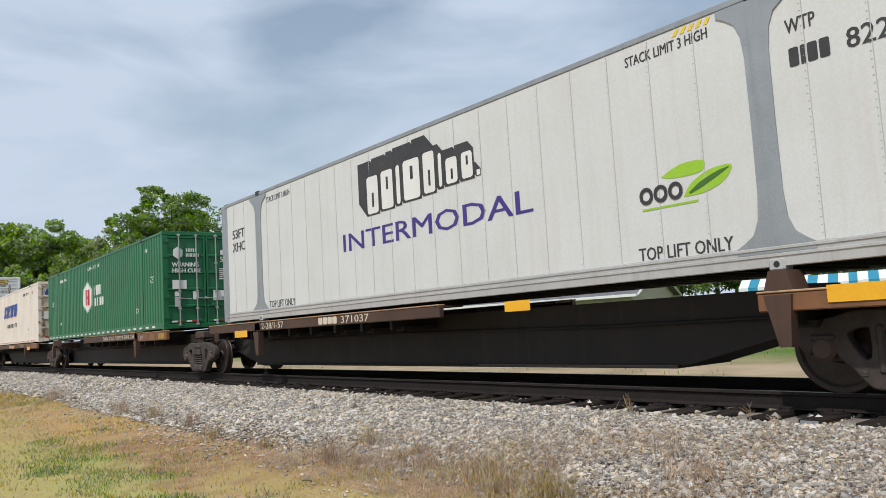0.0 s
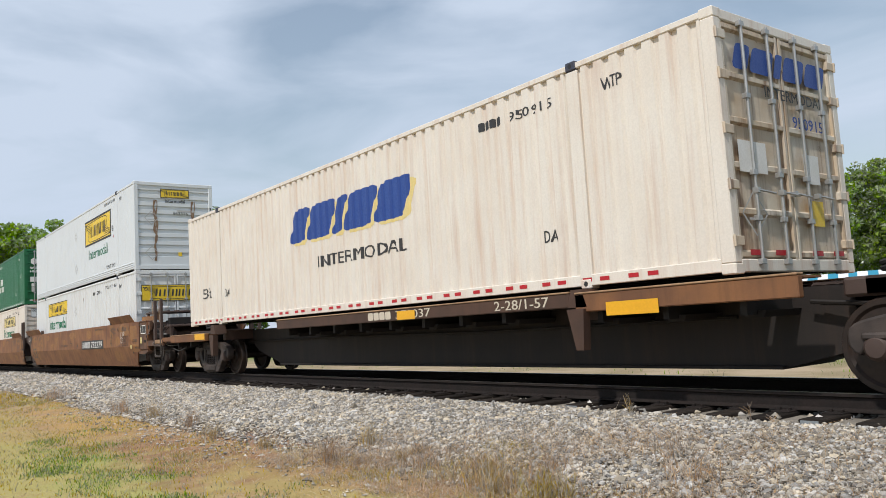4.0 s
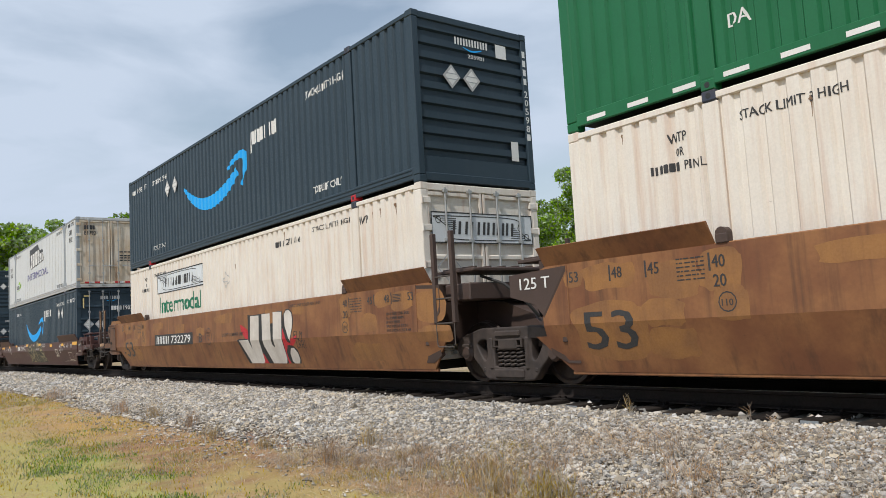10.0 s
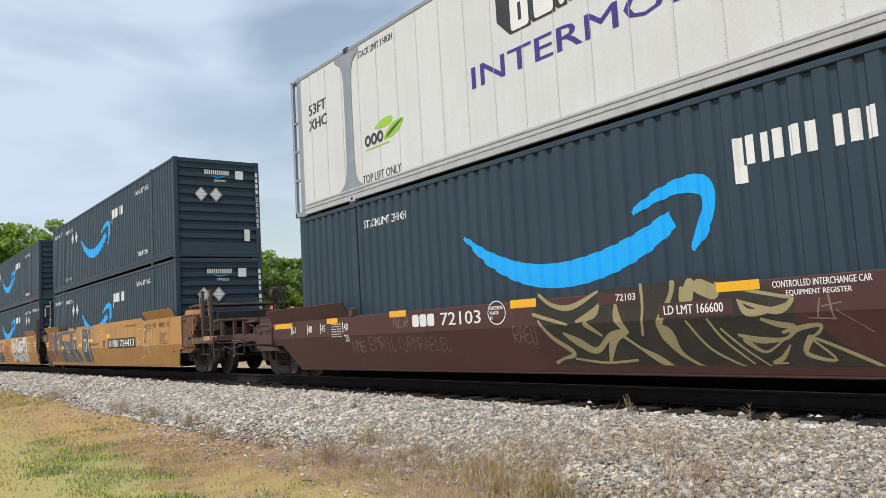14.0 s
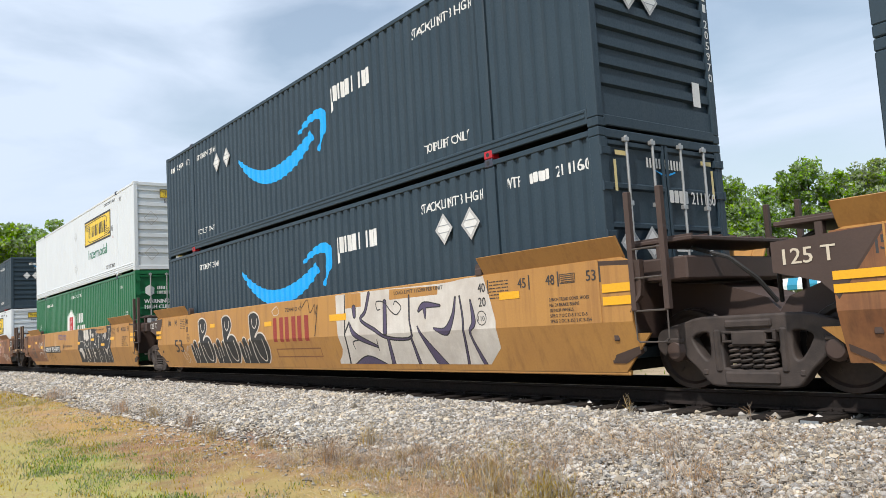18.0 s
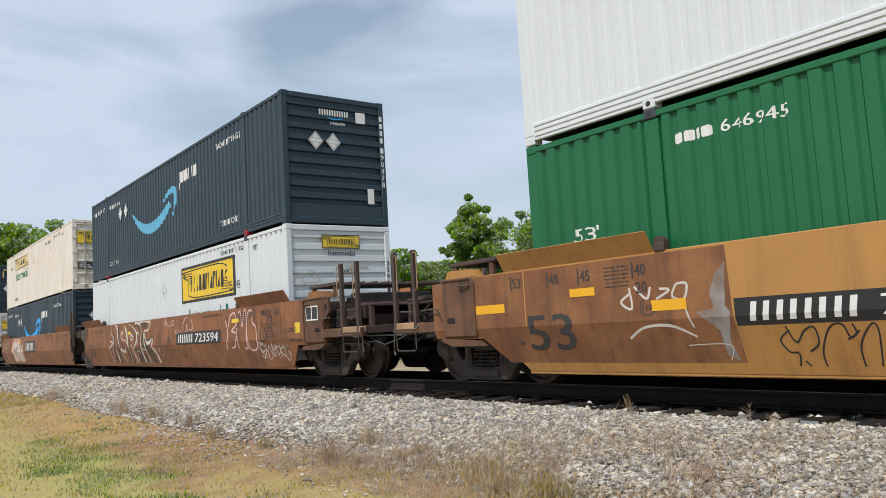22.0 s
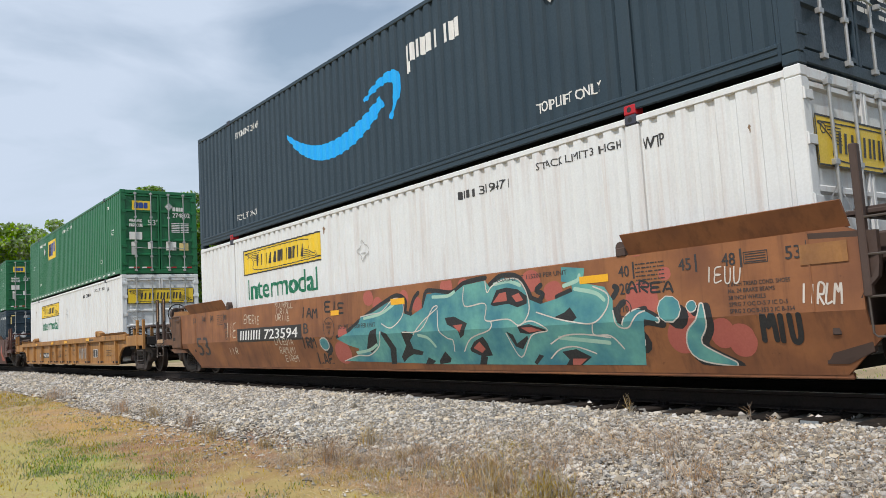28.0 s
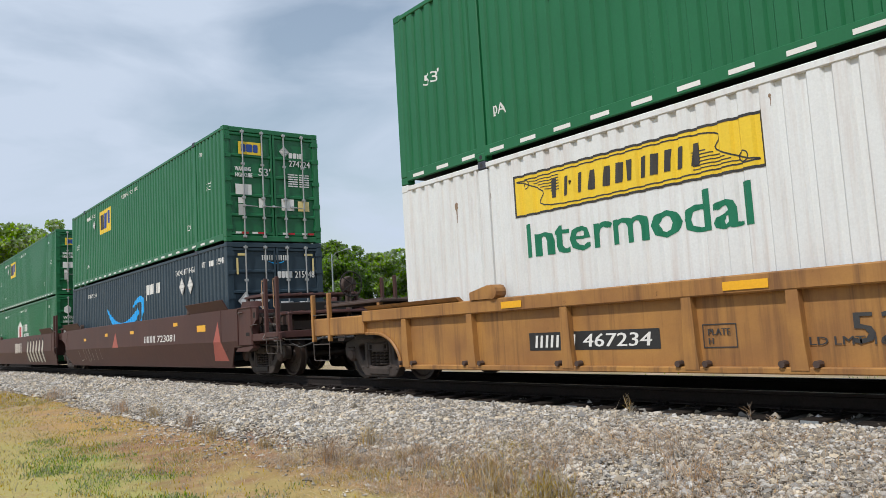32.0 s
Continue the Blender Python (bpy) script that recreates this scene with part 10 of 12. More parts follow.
art.line("scrawl5:cream_ink", (-11.32, 1.49, 0.015), (-11.30, 1.62, 0.015), (-11.22, 1.60, 0.015), (-11.23, 1.55, 0.015), (-11.30, 1.55, 0.015), (-11.24, 1.49, 0.015))
art.line("scrawl5:cream_ink", (-11.18, 1.61, 0.015), (-11.18, 1.48, 0.015), (-11.12, 1.49, 0.015), (-11.09, 1.60, 0.015))
art.line("scrawl5:cream_ink", (-11.02, 1.58, 0.015), (-11.04, 1.47, 0.015))
art.line("scrawl5:cream_ink", (-10.95, 1.46, 0.014), (-10.94, 1.58, 0.014), (-10.86, 1.55, 0.014), (-10.88, 1.52, 0.014), (-10.93, 1.52, 0.014), (-10.87, 1.45, 0.014))
art.line("scrawl5:cream_ink", (-10.84, 1.46, 0.014), (-10.83, 1.57, 0.014), (-10.79, 1.52, 0.014), (-10.75, 1.57, 0.014), (-10.75, 1.44, 0.014))
art.line("scrawl5:cream_ink", (-10.71, 1.55, 0.014), (-10.72, 1.44, 0.014), (-10.64, 1.44, 0.014))
art.line("scrawl5:cream_ink", (-10.59, 1.54, 0.014), (-10.61, 1.43, 0.014), (-10.53, 1.44, 0.014))
art.line("scrawl5:cream_ink", (-11.23, 1.46, 0.015), (-11.24, 1.34, 0.015), (-11.14, 1.34, 0.015))
art.line("scrawl5:cream_ink", (-11.10, 1.34, 0.015), (-11.08, 1.44, 0.015), (-11.00, 1.42, 0.014), (-11.01, 1.39, 0.014), (-11.09, 1.38, 0.015), (-11.01, 1.33, 0.014))
art.line("scrawl5:cream_ink", (-10.91, 1.43, 0.014), (-10.93, 1.33, 0.014))
art.line("scrawl5:cream_ink", (-10.84, 1.31, 0.014), (-10.78, 1.42, 0.014), (-10.74, 1.31, 0.014), (-10.76, 1.34, 0.014), (-10.81, 1.35, 0.014))
art.line("scrawl5:cream_ink", (-11.31, 1.33, 0.015), (-11.30, 1.22, 0.015), (-11.24, 1.22, 0.015), (-11.21, 1.32, 0.015))
art.line("scrawl5:cream_ink", (-11.18, 1.21, 0.015), (-11.16, 1.32, 0.015), (-11.07, 1.29, 0.015), (-11.10, 1.26, 0.015), (-11.16, 1.26, 0.015), (-11.08, 1.20, 0.015))
art.line("scrawl5:cream_ink", (-10.99, 1.30, 0.014), (-11.00, 1.20, 0.014))
art.line("scrawl5:cream_ink", (-10.86, 1.29, 0.014), (-10.88, 1.19, 0.014))
art.line("scrawl5:cream_ink", (-10.69, 1.27, 0.014), (-10.77, 1.27, 0.014), (-10.78, 1.24, 0.014), (-10.71, 1.22, 0.014), (-10.78, 1.23, 0.014), (-10.79, 1.18, 0.014), (-10.69, 1.18, 0.014))
art.line("scrawl5:cream_ink", (-11.41, 0.85, 0.015), (-11.43, 0.71, 0.015), (-11.34, 0.72, 0.015))
art.line("scrawl5:cream_ink", (-11.31, 0.71, 0.015), (-11.29, 0.83, 0.015), (-11.26, 0.78, 0.015), (-11.21, 0.84, 0.015), (-11.21, 0.71, 0.015))
art.line("scrawl5:cream_ink", (-11.17, 0.83, 0.015), (-11.18, 0.71, 0.015), (-11.10, 0.72, 0.014))
art.line("scrawl5:cream_ink", (-10.96, 0.83, 0.014), (-11.05, 0.81, 0.014), (-11.06, 0.76, 0.014), (-10.99, 0.76, 0.014), (-11.06, 0.76, 0.014), (-11.06, 0.70, 0.014), (-10.97, 0.71, 0.014))
art.line("scrawl5:cream_ink", (-10.93, 0.83, 0.014), (-10.93, 0.70, 0.014), (-10.87, 0.71, 0.014), (-10.85, 0.83, 0.014))
art.line("scrawl5:cream_ink", (-10.77, 0.82, 0.014), (-10.79, 0.70, 0.014))
art.line("scrawl5:cream_ink", (-10.72, 0.70, 0.014), (-10.66, 0.81, 0.014), (-10.63, 0.69, 0.014), (-10.65, 0.74, 0.014), (-10.69, 0.74, 0.014))
art.line("scrawl5:cream_ink", (-11.33, 0.52, 0.015), (-11.30, 0.65, 0.015), (-11.21, 0.63, 0.015), (-11.24, 0.58, 0.015), (-11.30, 0.58, 0.015), (-11.24, 0.51, 0.015))
art.line("scrawl5:cream_ink", (-11.19, 0.51, 0.015), (-11.13, 0.65, 0.015), (-11.09, 0.51, 0.014), (-11.11, 0.56, 0.014), (-11.16, 0.56, 0.015))
art.line("scrawl5:cream_ink", (-11.07, 0.51, 0.014), (-11.05, 0.65, 0.014), (-11.01, 0.60, 0.014), (-10.96, 0.65, 0.014), (-10.96, 0.52, 0.014))
art.line("scrawl5:cream_ink", (-10.92, 0.65, 0.014), (-10.92, 0.51, 0.014), (-10.86, 0.52, 0.014), (-10.83, 0.64, 0.014))
art.line("scrawl5:cream_ink", (-10.82, 0.51, 0.014), (-10.79, 0.64, 0.014), (-10.75, 0.58, 0.014), (-10.71, 0.64, 0.014), (-10.71, 0.51, 0.014))
art.line("scrawl5:cream_ink", (-10.63, 0.64, 0.014), (-10.65, 0.51, 0.014))
art.line("scrawl5:cream_ink", (-11.06, 0.48, 0.014), (-11.15, 0.47, 0.014), (-11.15, 0.41, 0.014), (-11.07, 0.42, 0.014), (-11.15, 0.40, 0.014), (-11.16, 0.35, 0.014), (-11.07, 0.36, 0.014))
art.line("scrawl5:cream_ink", (-10.98, 0.47, 0.014), (-11.00, 0.36, 0.014))
art.line("scrawl5:cream_ink", (-10.92, 0.36, 0.014), (-10.90, 0.47, 0.014), (-10.83, 0.46, 0.014), (-10.84, 0.41, 0.014), (-10.90, 0.40, 0.014), (-10.84, 0.35, 0.014))
art.line("scrawl5:cream_ink", (-10.71, 0.47, 0.014), (-10.79, 0.46, 0.014), (-10.80, 0.41, 0.014), (-10.73, 0.42, 0.014), (-10.79, 0.41, 0.014), (-10.80, 0.36, 0.014), (-10.72, 0.35, 0.014))
art.line("scrawl5:cream_ink", (-10.70, 0.36, 0.014), (-10.68, 0.48, 0.014), (-10.65, 0.42, 0.014), (-10.60, 0.48, 0.014), (-10.61, 0.35, 0.014))
art.line("scrawl5:cream_ink", (-12.80, 1.40, 0.017), (-12.91, 1.38, 0.017), (-12.92, 1.29, 0.017), (-12.83, 1.30, 0.017), (-12.91, 1.29, 0.017), (-12.93, 1.20, 0.017), (-12.81, 1.22, 0.017))
art.line("scrawl5:cream_ink", (-12.78, 1.21, 0.017), (-12.77, 1.38, 0.017), (-12.71, 1.31, 0.017), (-12.67, 1.38, 0.017), (-12.67, 1.19, 0.016))
art.line("scrawl5:cream_ink", (-12.52, 1.36, 0.016), (-12.62, 1.37, 0.016), (-12.63, 1.28, 0.016), (-12.54, 1.28, 0.016), (-12.63, 1.28, 0.016), (-12.63, 1.20, 0.016), (-12.53, 1.20, 0.016))
art.line("scrawl5:cream_ink", (-12.49, 1.18, 0.016), (-12.47, 1.37, 0.016), (-12.38, 1.33, 0.016), (-12.40, 1.26, 0.016), (-12.48, 1.26, 0.016), (-12.41, 1.17, 0.016))
art.line("scrawl5:cream_ink", (-12.29, 1.35, 0.016), (-12.32, 1.18, 0.016))
art.line("scrawl5:cream_ink", (-12.12, 1.33, 0.016), (-12.20, 1.33, 0.016), (-12.21, 1.26, 0.016), (-12.14, 1.25, 0.016), (-12.22, 1.24, 0.016), (-12.23, 1.17, 0.016), (-12.13, 1.17, 0.016))
art.line("scrawl5:cream_ink", (-13.88, 1.26, 0.018), (-13.92, 0.92, 0.018))
art.line("scrawl5:cream_ink", (-13.67, 1.26, 0.018), (-13.71, 0.91, 0.018))
art.line("scrawl5:cream_ink", (-13.40, 1.24, 0.017), (-13.54, 1.21, 0.018), (-13.56, 1.06, 0.018), (-13.43, 1.07, 0.017), (-13.55, 1.06, 0.018), (-13.57, 0.91, 0.018), (-13.42, 0.92, 0.017))
art.line("scrawl5:cream_ink", (-13.91, 0.67, 0.018), (-13.94, 0.52, 0.018))
art.line("scrawl5:cream_ink", (-13.74, 0.66, 0.018), (-13.75, 0.52, 0.018))
art.line("scrawl5:cream_ink", (-13.62, 0.52, 0.018), (-13.60, 0.66, 0.018), (-13.49, 0.65, 0.017), (-13.52, 0.59, 0.017), (-13.60, 0.59, 0.018), (-13.50, 0.53, 0.017))
art.line("scrawl:spray_black", (-10.06, 1.40, 0.042), (-10.10, 1.22, 0.042))
art.line("scrawl:spray_black", (-9.94, 1.22, 0.041), (-9.83, 1.38, 0.041), (-9.76, 1.20, 0.040), (-9.80, 1.27, 0.041), (-9.87, 1.28, 0.041))
art.line("scrawl:spray_black", (-9.72, 1.19, 0.040), (-9.68, 1.35, 0.040), (-9.61, 1.28, 0.040), (-9.54, 1.35, 0.040), (-9.53, 1.19, 0.040))
art.line("scrawl:spray_black", (-9.01, 1.46, 0.038), (-9.19, 1.46, 0.038), (-9.19, 1.38, 0.038), (-9.04, 1.37, 0.038), (-9.19, 1.37, 0.038), (-9.20, 1.29, 0.038), (-9.01, 1.28, 0.038))
art.line("scrawl:spray_black", (-8.85, 1.44, 0.037), (-8.88, 1.26, 0.037))
art.line("scrawl:spray_black", (-8.53, 1.40, 0.036), (-8.70, 1.41, 0.036), (-8.71, 1.34, 0.036), (-8.56, 1.32, 0.036), (-8.71, 1.32, 0.036), (-8.72, 1.24, 0.036), (-8.55, 1.23, 0.036))
art.line("scrawl:spray_black", (-10.15, 0.83, 0.042), (-10.19, 0.62, 0.042))
art.line("scrawl:spray_black", (-10.04, 0.63, 0.041), (-10.02, 0.81, 0.041), (-9.90, 0.79, 0.041), (-9.91, 0.73, 0.041), (-10.02, 0.72, 0.041), (-9.91, 0.63, 0.041))
art.line("scrawl:spray_black", (-9.87, 0.62, 0.041), (-9.83, 0.81, 0.040), (-9.77, 0.74, 0.040), (-9.70, 0.80, 0.040), (-9.70, 0.63, 0.040))
art.line("scrawl:spray_black", (-9.74, 0.51, 0.040), (-9.76, 0.30, 0.040), (-9.62, 0.32, 0.039))
art.line("scrawl:spray_black", (-9.56, 0.31, 0.039), (-9.48, 0.50, 0.039), (-9.43, 0.29, 0.039), (-9.45, 0.36, 0.039), (-9.53, 0.36, 0.039))
art.line("scrawl:spray_black", (-9.23, 0.50, 0.038), (-9.35, 0.47, 0.038), (-9.37, 0.40, 0.038), (-9.25, 0.41, 0.038), (-9.36, 0.38, 0.038), (-9.37, 0.29, 0.038), (-9.23, 0.31, 0.038))
art.line("scrawl2:spray_white", (-1.05, 1.34, 0.015), (-1.07, 1.18, 0.015))
art.line("scrawl2:spray_white", (-0.91, 1.33, 0.015), (-0.98, 1.32, 0.015), (-0.99, 1.25, 0.015), (-0.93, 1.25, 0.015), (-0.99, 1.25, 0.015), (-1.00, 1.17, 0.015), (-0.92, 1.19, 0.015))
art.line("scrawl2:spray_white", (-0.87, 1.33, 0.015), (-0.88, 1.17, 0.015), (-0.83, 1.17, 0.015), (-0.81, 1.31, 0.015))
art.line("scrawl2:spray_white", (-0.77, 1.32, 0.015), (-0.78, 1.16, 0.015), (-0.73, 1.17, 0.015), (-0.70, 1.30, 0.015))
art.line("scrawl2:spray_white", (-0.07, 1.09, 0.021), (-0.09, 0.91, 0.021))
art.line("scrawl2:spray_white", (0.01, 1.08, 0.021), (-0.01, 0.90, 0.021))
art.line("scrawl2:spray_white", (0.04, 0.89, 0.020), (0.07, 1.08, 0.021), (0.12, 1.06, 0.020), (0.10, 0.98, 0.020), (0.06, 0.98, 0.020), (0.10, 0.88, 0.020))
art.line("scrawl2:spray_white", (0.15, 1.08, 0.020), (0.12, 0.90, 0.020), (0.18, 0.91, 0.020))
art.line("scrawl2:spray_white", (0.19, 0.88, 0.020), (0.22, 1.07, 0.020), (0.24, 0.99, 0.020), (0.27, 1.07, 0.020), (0.26, 0.88, 0.020))
art.line("scrawl:spray_black", (-2.14, 1.15, 0.026), (-2.06, 1.27, 0.025), (-2.00, 1.14, 0.025), (-2.04, 1.19, 0.025), (-2.10, 1.19, 0.025))
art.line("scrawl:spray_black", (-1.96, 1.14, 0.025), (-1.95, 1.26, 0.025), (-1.84, 1.23, 0.025), (-1.85, 1.19, 0.025), (-1.94, 1.20, 0.025), (-1.85, 1.13, 0.025))
art.line("scrawl:spray_black", (-1.68, 1.23, 0.025), (-1.79, 1.23, 0.025), (-1.79, 1.18, 0.025), (-1.70, 1.18, 0.025), (-1.79, 1.18, 0.025), (-1.80, 1.13, 0.025), (-1.68, 1.13, 0.025))
art.line("scrawl:spray_black", (-1.65, 1.12, 0.024), (-1.57, 1.23, 0.024), (-1.52, 1.11, 0.024), (-1.55, 1.15, 0.024), (-1.61, 1.15, 0.024))
art.line("scrawl:spray_black", (-0.56, 0.57, 0.058), (-0.52, 0.82, 0.058), (-0.49, 0.70, 0.058), (-0.42, 0.82, 0.057), (-0.43, 0.57, 0.057))
art.line("scrawl:spray_black", (-0.34, 0.80, 0.057), (-0.37, 0.56, 0.057))
art.line("scrawl:spray_black", (-0.25, 0.80, 0.056), (-0.26, 0.56, 0.056), (-0.19, 0.58, 0.056), (-0.16, 0.80, 0.056))
art.done()
plate_ring(car, -9.1, 0.97)
words(car, WELL, "LD LMT 117,000 PER UNIT", -8.75, 0.93, 1.25, 0.09, "ink", "ld", lift=0.0095)
CARS.append(car)


def ribbed_car(u):
    """A mustard well car with a top chord over upright ribs and arched side ends."""
    car = tagged(new("well_car"), "mustard yellow ribbed steel well car with arched ends", "railway car", "cars of the train")
    car.matrix_basis = pose(u, 0, 0)
    ribs = (-0.2, -2.13, -3.98, -5.82, -7.02, -8.24, -9.49, -10.67, -12.47, -14.34, -16.0)
    for q in (-1, 1):
        arch = [(0.07, 0.27), (0.14, 0.5), (0.34, 0.7), (0.66, 0.82), (1.1, 0.84)]
        pts = arch + [(1.1, 1.06), (mirrored(1.1), 1.06)] + [(mirrored(x), z) for x, z in reversed(arch)]
        part("side_plate", Geo().prism(pts, q * 1.42, q * 1.39), "mustard_dirty", car)
        lip = [(x - 0.0, z) for x, z in arch]
        part("arch_lip", Geo().tube([(x, q * 1.44, z) for x, z in smooth_line(arch, 4)], 0.03, 6), "mustard_dirty", car)
        part("arch_lip", Geo().tube([(mirrored(x), q * 1.44, z) for x, z in smooth_line(arch, 4)], 0.03, 6), "mustard_dirty", car)
        part("top_chord", Geo().box(mirrored(1.1), 1.1, q * 1.38, q * 1.52, 1.04, 1.23, 0.015), "mustard_dirty", car)
        part("bottom_sill", box(mirrored(-0.1), -0.1, q * 1.38, q * 1.5, 0.24, 0.31, b=0.012), "mustard_dirty", car)
        for s in (1, -1):
            X = (lambda v: v) if s > 0 else mirrored
            part("end_sill", Geo().box(X(1.1), X(2.88), q * 1.36, q * 1.5, 0.83, 1.16, 0.02), "mustard_dirty", car)
            part("guide_flange", Geo().prism([(X(-1.6), 1.23), (X(0.95), 1.23), (X(0.95), 1.3), (X(-1.6), 1.3)], q * 1.48, q * 1.4, lambda z: q * (z - 1.23) * 1.2), "mustard_dirty", car)
            part("lock_pad", Geo().prism([(X(-1.9), 1.23), (X(-2.4), 1.23), (X(-2.4), 1.38), (X(-2.3), 1.42), (X(-1.9), 1.34)], q * 1.54, q * 1.38).lathe([(0.03, q * 1.36), (0.1, q * 1.37), (0.1, q * 1.56), (0.03, q * 1.57)], 12, X(-2.4), 1.32), "mustard_dirty", car)
        for x in ribs:
            part("rib", Geo().prism([(x - 0.08, 0.28), (x + 0.1, 0.28), (x + 0.08, 0.5), (x + 0.06, 1.05), (x - 0.06, 1.05), (x - 0.08, 0.5)], q * 1.51, q * 1.41), "mustard_dirty", car)
            part("rib_foot", Geo().lathe([(0.02, q * 1.44), (0.035, q * 1.44), (0.035, q * 1.53), (0.02, q * 1.53)], 8, x + 0.18, 0.34).lathe([(0.02, q * 1.44), (0.035, q * 1.44), (0.035, q * 1.53), (0.02, q * 1.53)], 8, x - 0.16, 0.34), "dark_brown", car)
    part("well_floor", Geo().box(mirrored(0), 0, -1.38, 1.38, 0.26, 0.33, 0.01), "grime", car)
    for s in (1, -1):
        X = (lambda v: v) if s > 0 else mirrored
        part("end_wall", Geo().box(X(0.1), X(0.18), -1.4, 1.4, 0.5, 1.16, 0.01), "grime", car)
        part("end_bolster", Geo().box(X(1.0), X(1.6), -1.36, 1.36, 0.74, 1.05, 0.02).box(X(2.8), X(2.95), -1.4, 1.4, 0.84, 1.1, 0.02), "grime", car)
        end_walkway(car, s, 0.9, 2.9, 1.42, "dark_brown")
        for x, y in ((1.0, -1.2), (1.0, 1.2), (2.8, -1.2), (2.8, 1.2)):
            part("walkway_support", box(X(x) - 0.04, X(x) + 0.04, y - 0.04, y + 0.04, 1.1, 1.38, b=0.006), "mustard_dirty", car)
        coupler(car, s, 0.5)
        ladder(car, s, 2.3, 2.92, 0.38, 1.62, "mustard_dirty", (0.3, 0.85))
        air_gear(car, s, -0.15)
        truck(car, X(1.28))
    brake_wheel(car, 1, 3.05, -0.5, 1.75)
    face = (lambda x, z: -1.42, (), ())
    plate(car, face, -13.2, -11.1, 0.5, 0.73, "467234", "black", "paper", 11)
    plate_face = (lambda x, z: -1.52, (), ())
    reflectors(car, plate_face, [(-4.0, 1.1, 0.5, 0.1), (-7.6, 1.08, 0.5, 0.09), (-10.2, 1.08, 0.5, 0.09), (-13.6, 1.08, 0.4, 0.09)], 11)
    mark("plate_frame", "pf11", lambda: flat_bm(frame_polys(-10.55, -10.15, 0.5, 0.75, 0.012)), face, "ink", car, 0.006)
    words(car, face, "PLATE\nH", -10.48, 0.54, 0.26, 0.16, "ink", "w11", lift=0.011)
    words(car, face, "LD LMT 165,700", -9.4, 0.5, 1.05, 0.09, "ink", "w11", lift=0.011)
    words(car, face, "53", -9.0, 0.52, 0.45, 0.28, "ink", "w11", lift=0.011)
    owner_sign(car, face, -5.7, -3.9, 0.46, 0.84, None, "spray_grey", 11)
    tag(car, face, -8.0, -4.6, 0.6, 0.98, "spray_black", 51, 9)
    bars(car, plate_face, -3.5, 1.1, 0.6, 0.05, "53.42", "ink", "w11", lift=0.011)
    words(car, plate_face, "45", -1.3, 1.1, 0.16, 0.1, "ink", "w11", lift=0.011)
    words(car, plate_face, "48", -0.75, 1.1, 0.16, 0.1, "ink", "w11", lift=0.011)
    mark("data_panel", "dp11", lambda: flat_bm([rect(-3.35, -2.75, 0.5, 0.78)]), face, "ink", car, 0.005)
    mark("data_panel_frame", "dp11b", lambda: flat_bm(frame_polys(-3.35, -2.75, 0.5, 0.78, 0.015) + [rect(-3.05, -3.02, 0.52, 0.76)]), face, "paper", car, 0.008)
    for i in range(4):
        bars(car, face, -1.55, 0.72 - i * 0.06, 0.62, 0.016, ("53.42", "2.44.3", "43.53")[i % 3], "ink", ("w11l", i), lift=0.011)
    return car


CARS.append(ribbed_car(-273.47))

car = well_car(-297.18, "maroon", "coupler", "joint", label=MAR)
plate(car, WELL, -6.2, -3.15, 0.9, 1.09, "723081", None, "paper", 12)
reflectors(car, WELL, [(-1.6, 1.1, 0.6, 0.16), (-7.5, 1.2, 0.4, 0.1), (-10.5, 1.2, 0.35, 0.1), (-3.4, 1.3, 0.35, 0.1), (-13.5, 1.1, 0.35, 0.1)], 12)
mark("sprayed_triangle", "tri12", lambda: flat_bm([[(-0.8, 0.36), (0.1, 0.36), (-0.2, 1.3)], [(-9.6, 0.8), (-8.9, 0.8), (-9.2, 1.3)]]), WELL, "pink", car, 0.004)
tag(car, WELL, -14.5, -11.0, 0.4, 0.8, "silver", 61, 6)
brake_wheel(car, 1, 2.9, 0.4, 1.95)
CARS.append(car)
car = well_car(-316.50, "maroon", "joint", "joint", label=MAR + " with grey graffiti", rear_truck=True)
owner_sign(car, WELL, -9.4, -6.9, 0.76, 1.26, None, "spray_white", 13)
art = Spray(car, WELL, "w13", "shadow:spray_black fill:silver")
for k in range(6):
    x = -5.8 + 0.72 * k
    art.line("shadow:spray_black", (x, 0.42, 0.5), (x + 0.1, 0.8, 0.44), (x + 0.3, 1.25, 0.4))
    art.line("fill:silver", (x, 0.46, 0.36), (x + 0.1, 0.8, 0.3), (x + 0.3, 1.2, 0.26))
art.done()
CARS.append(car)


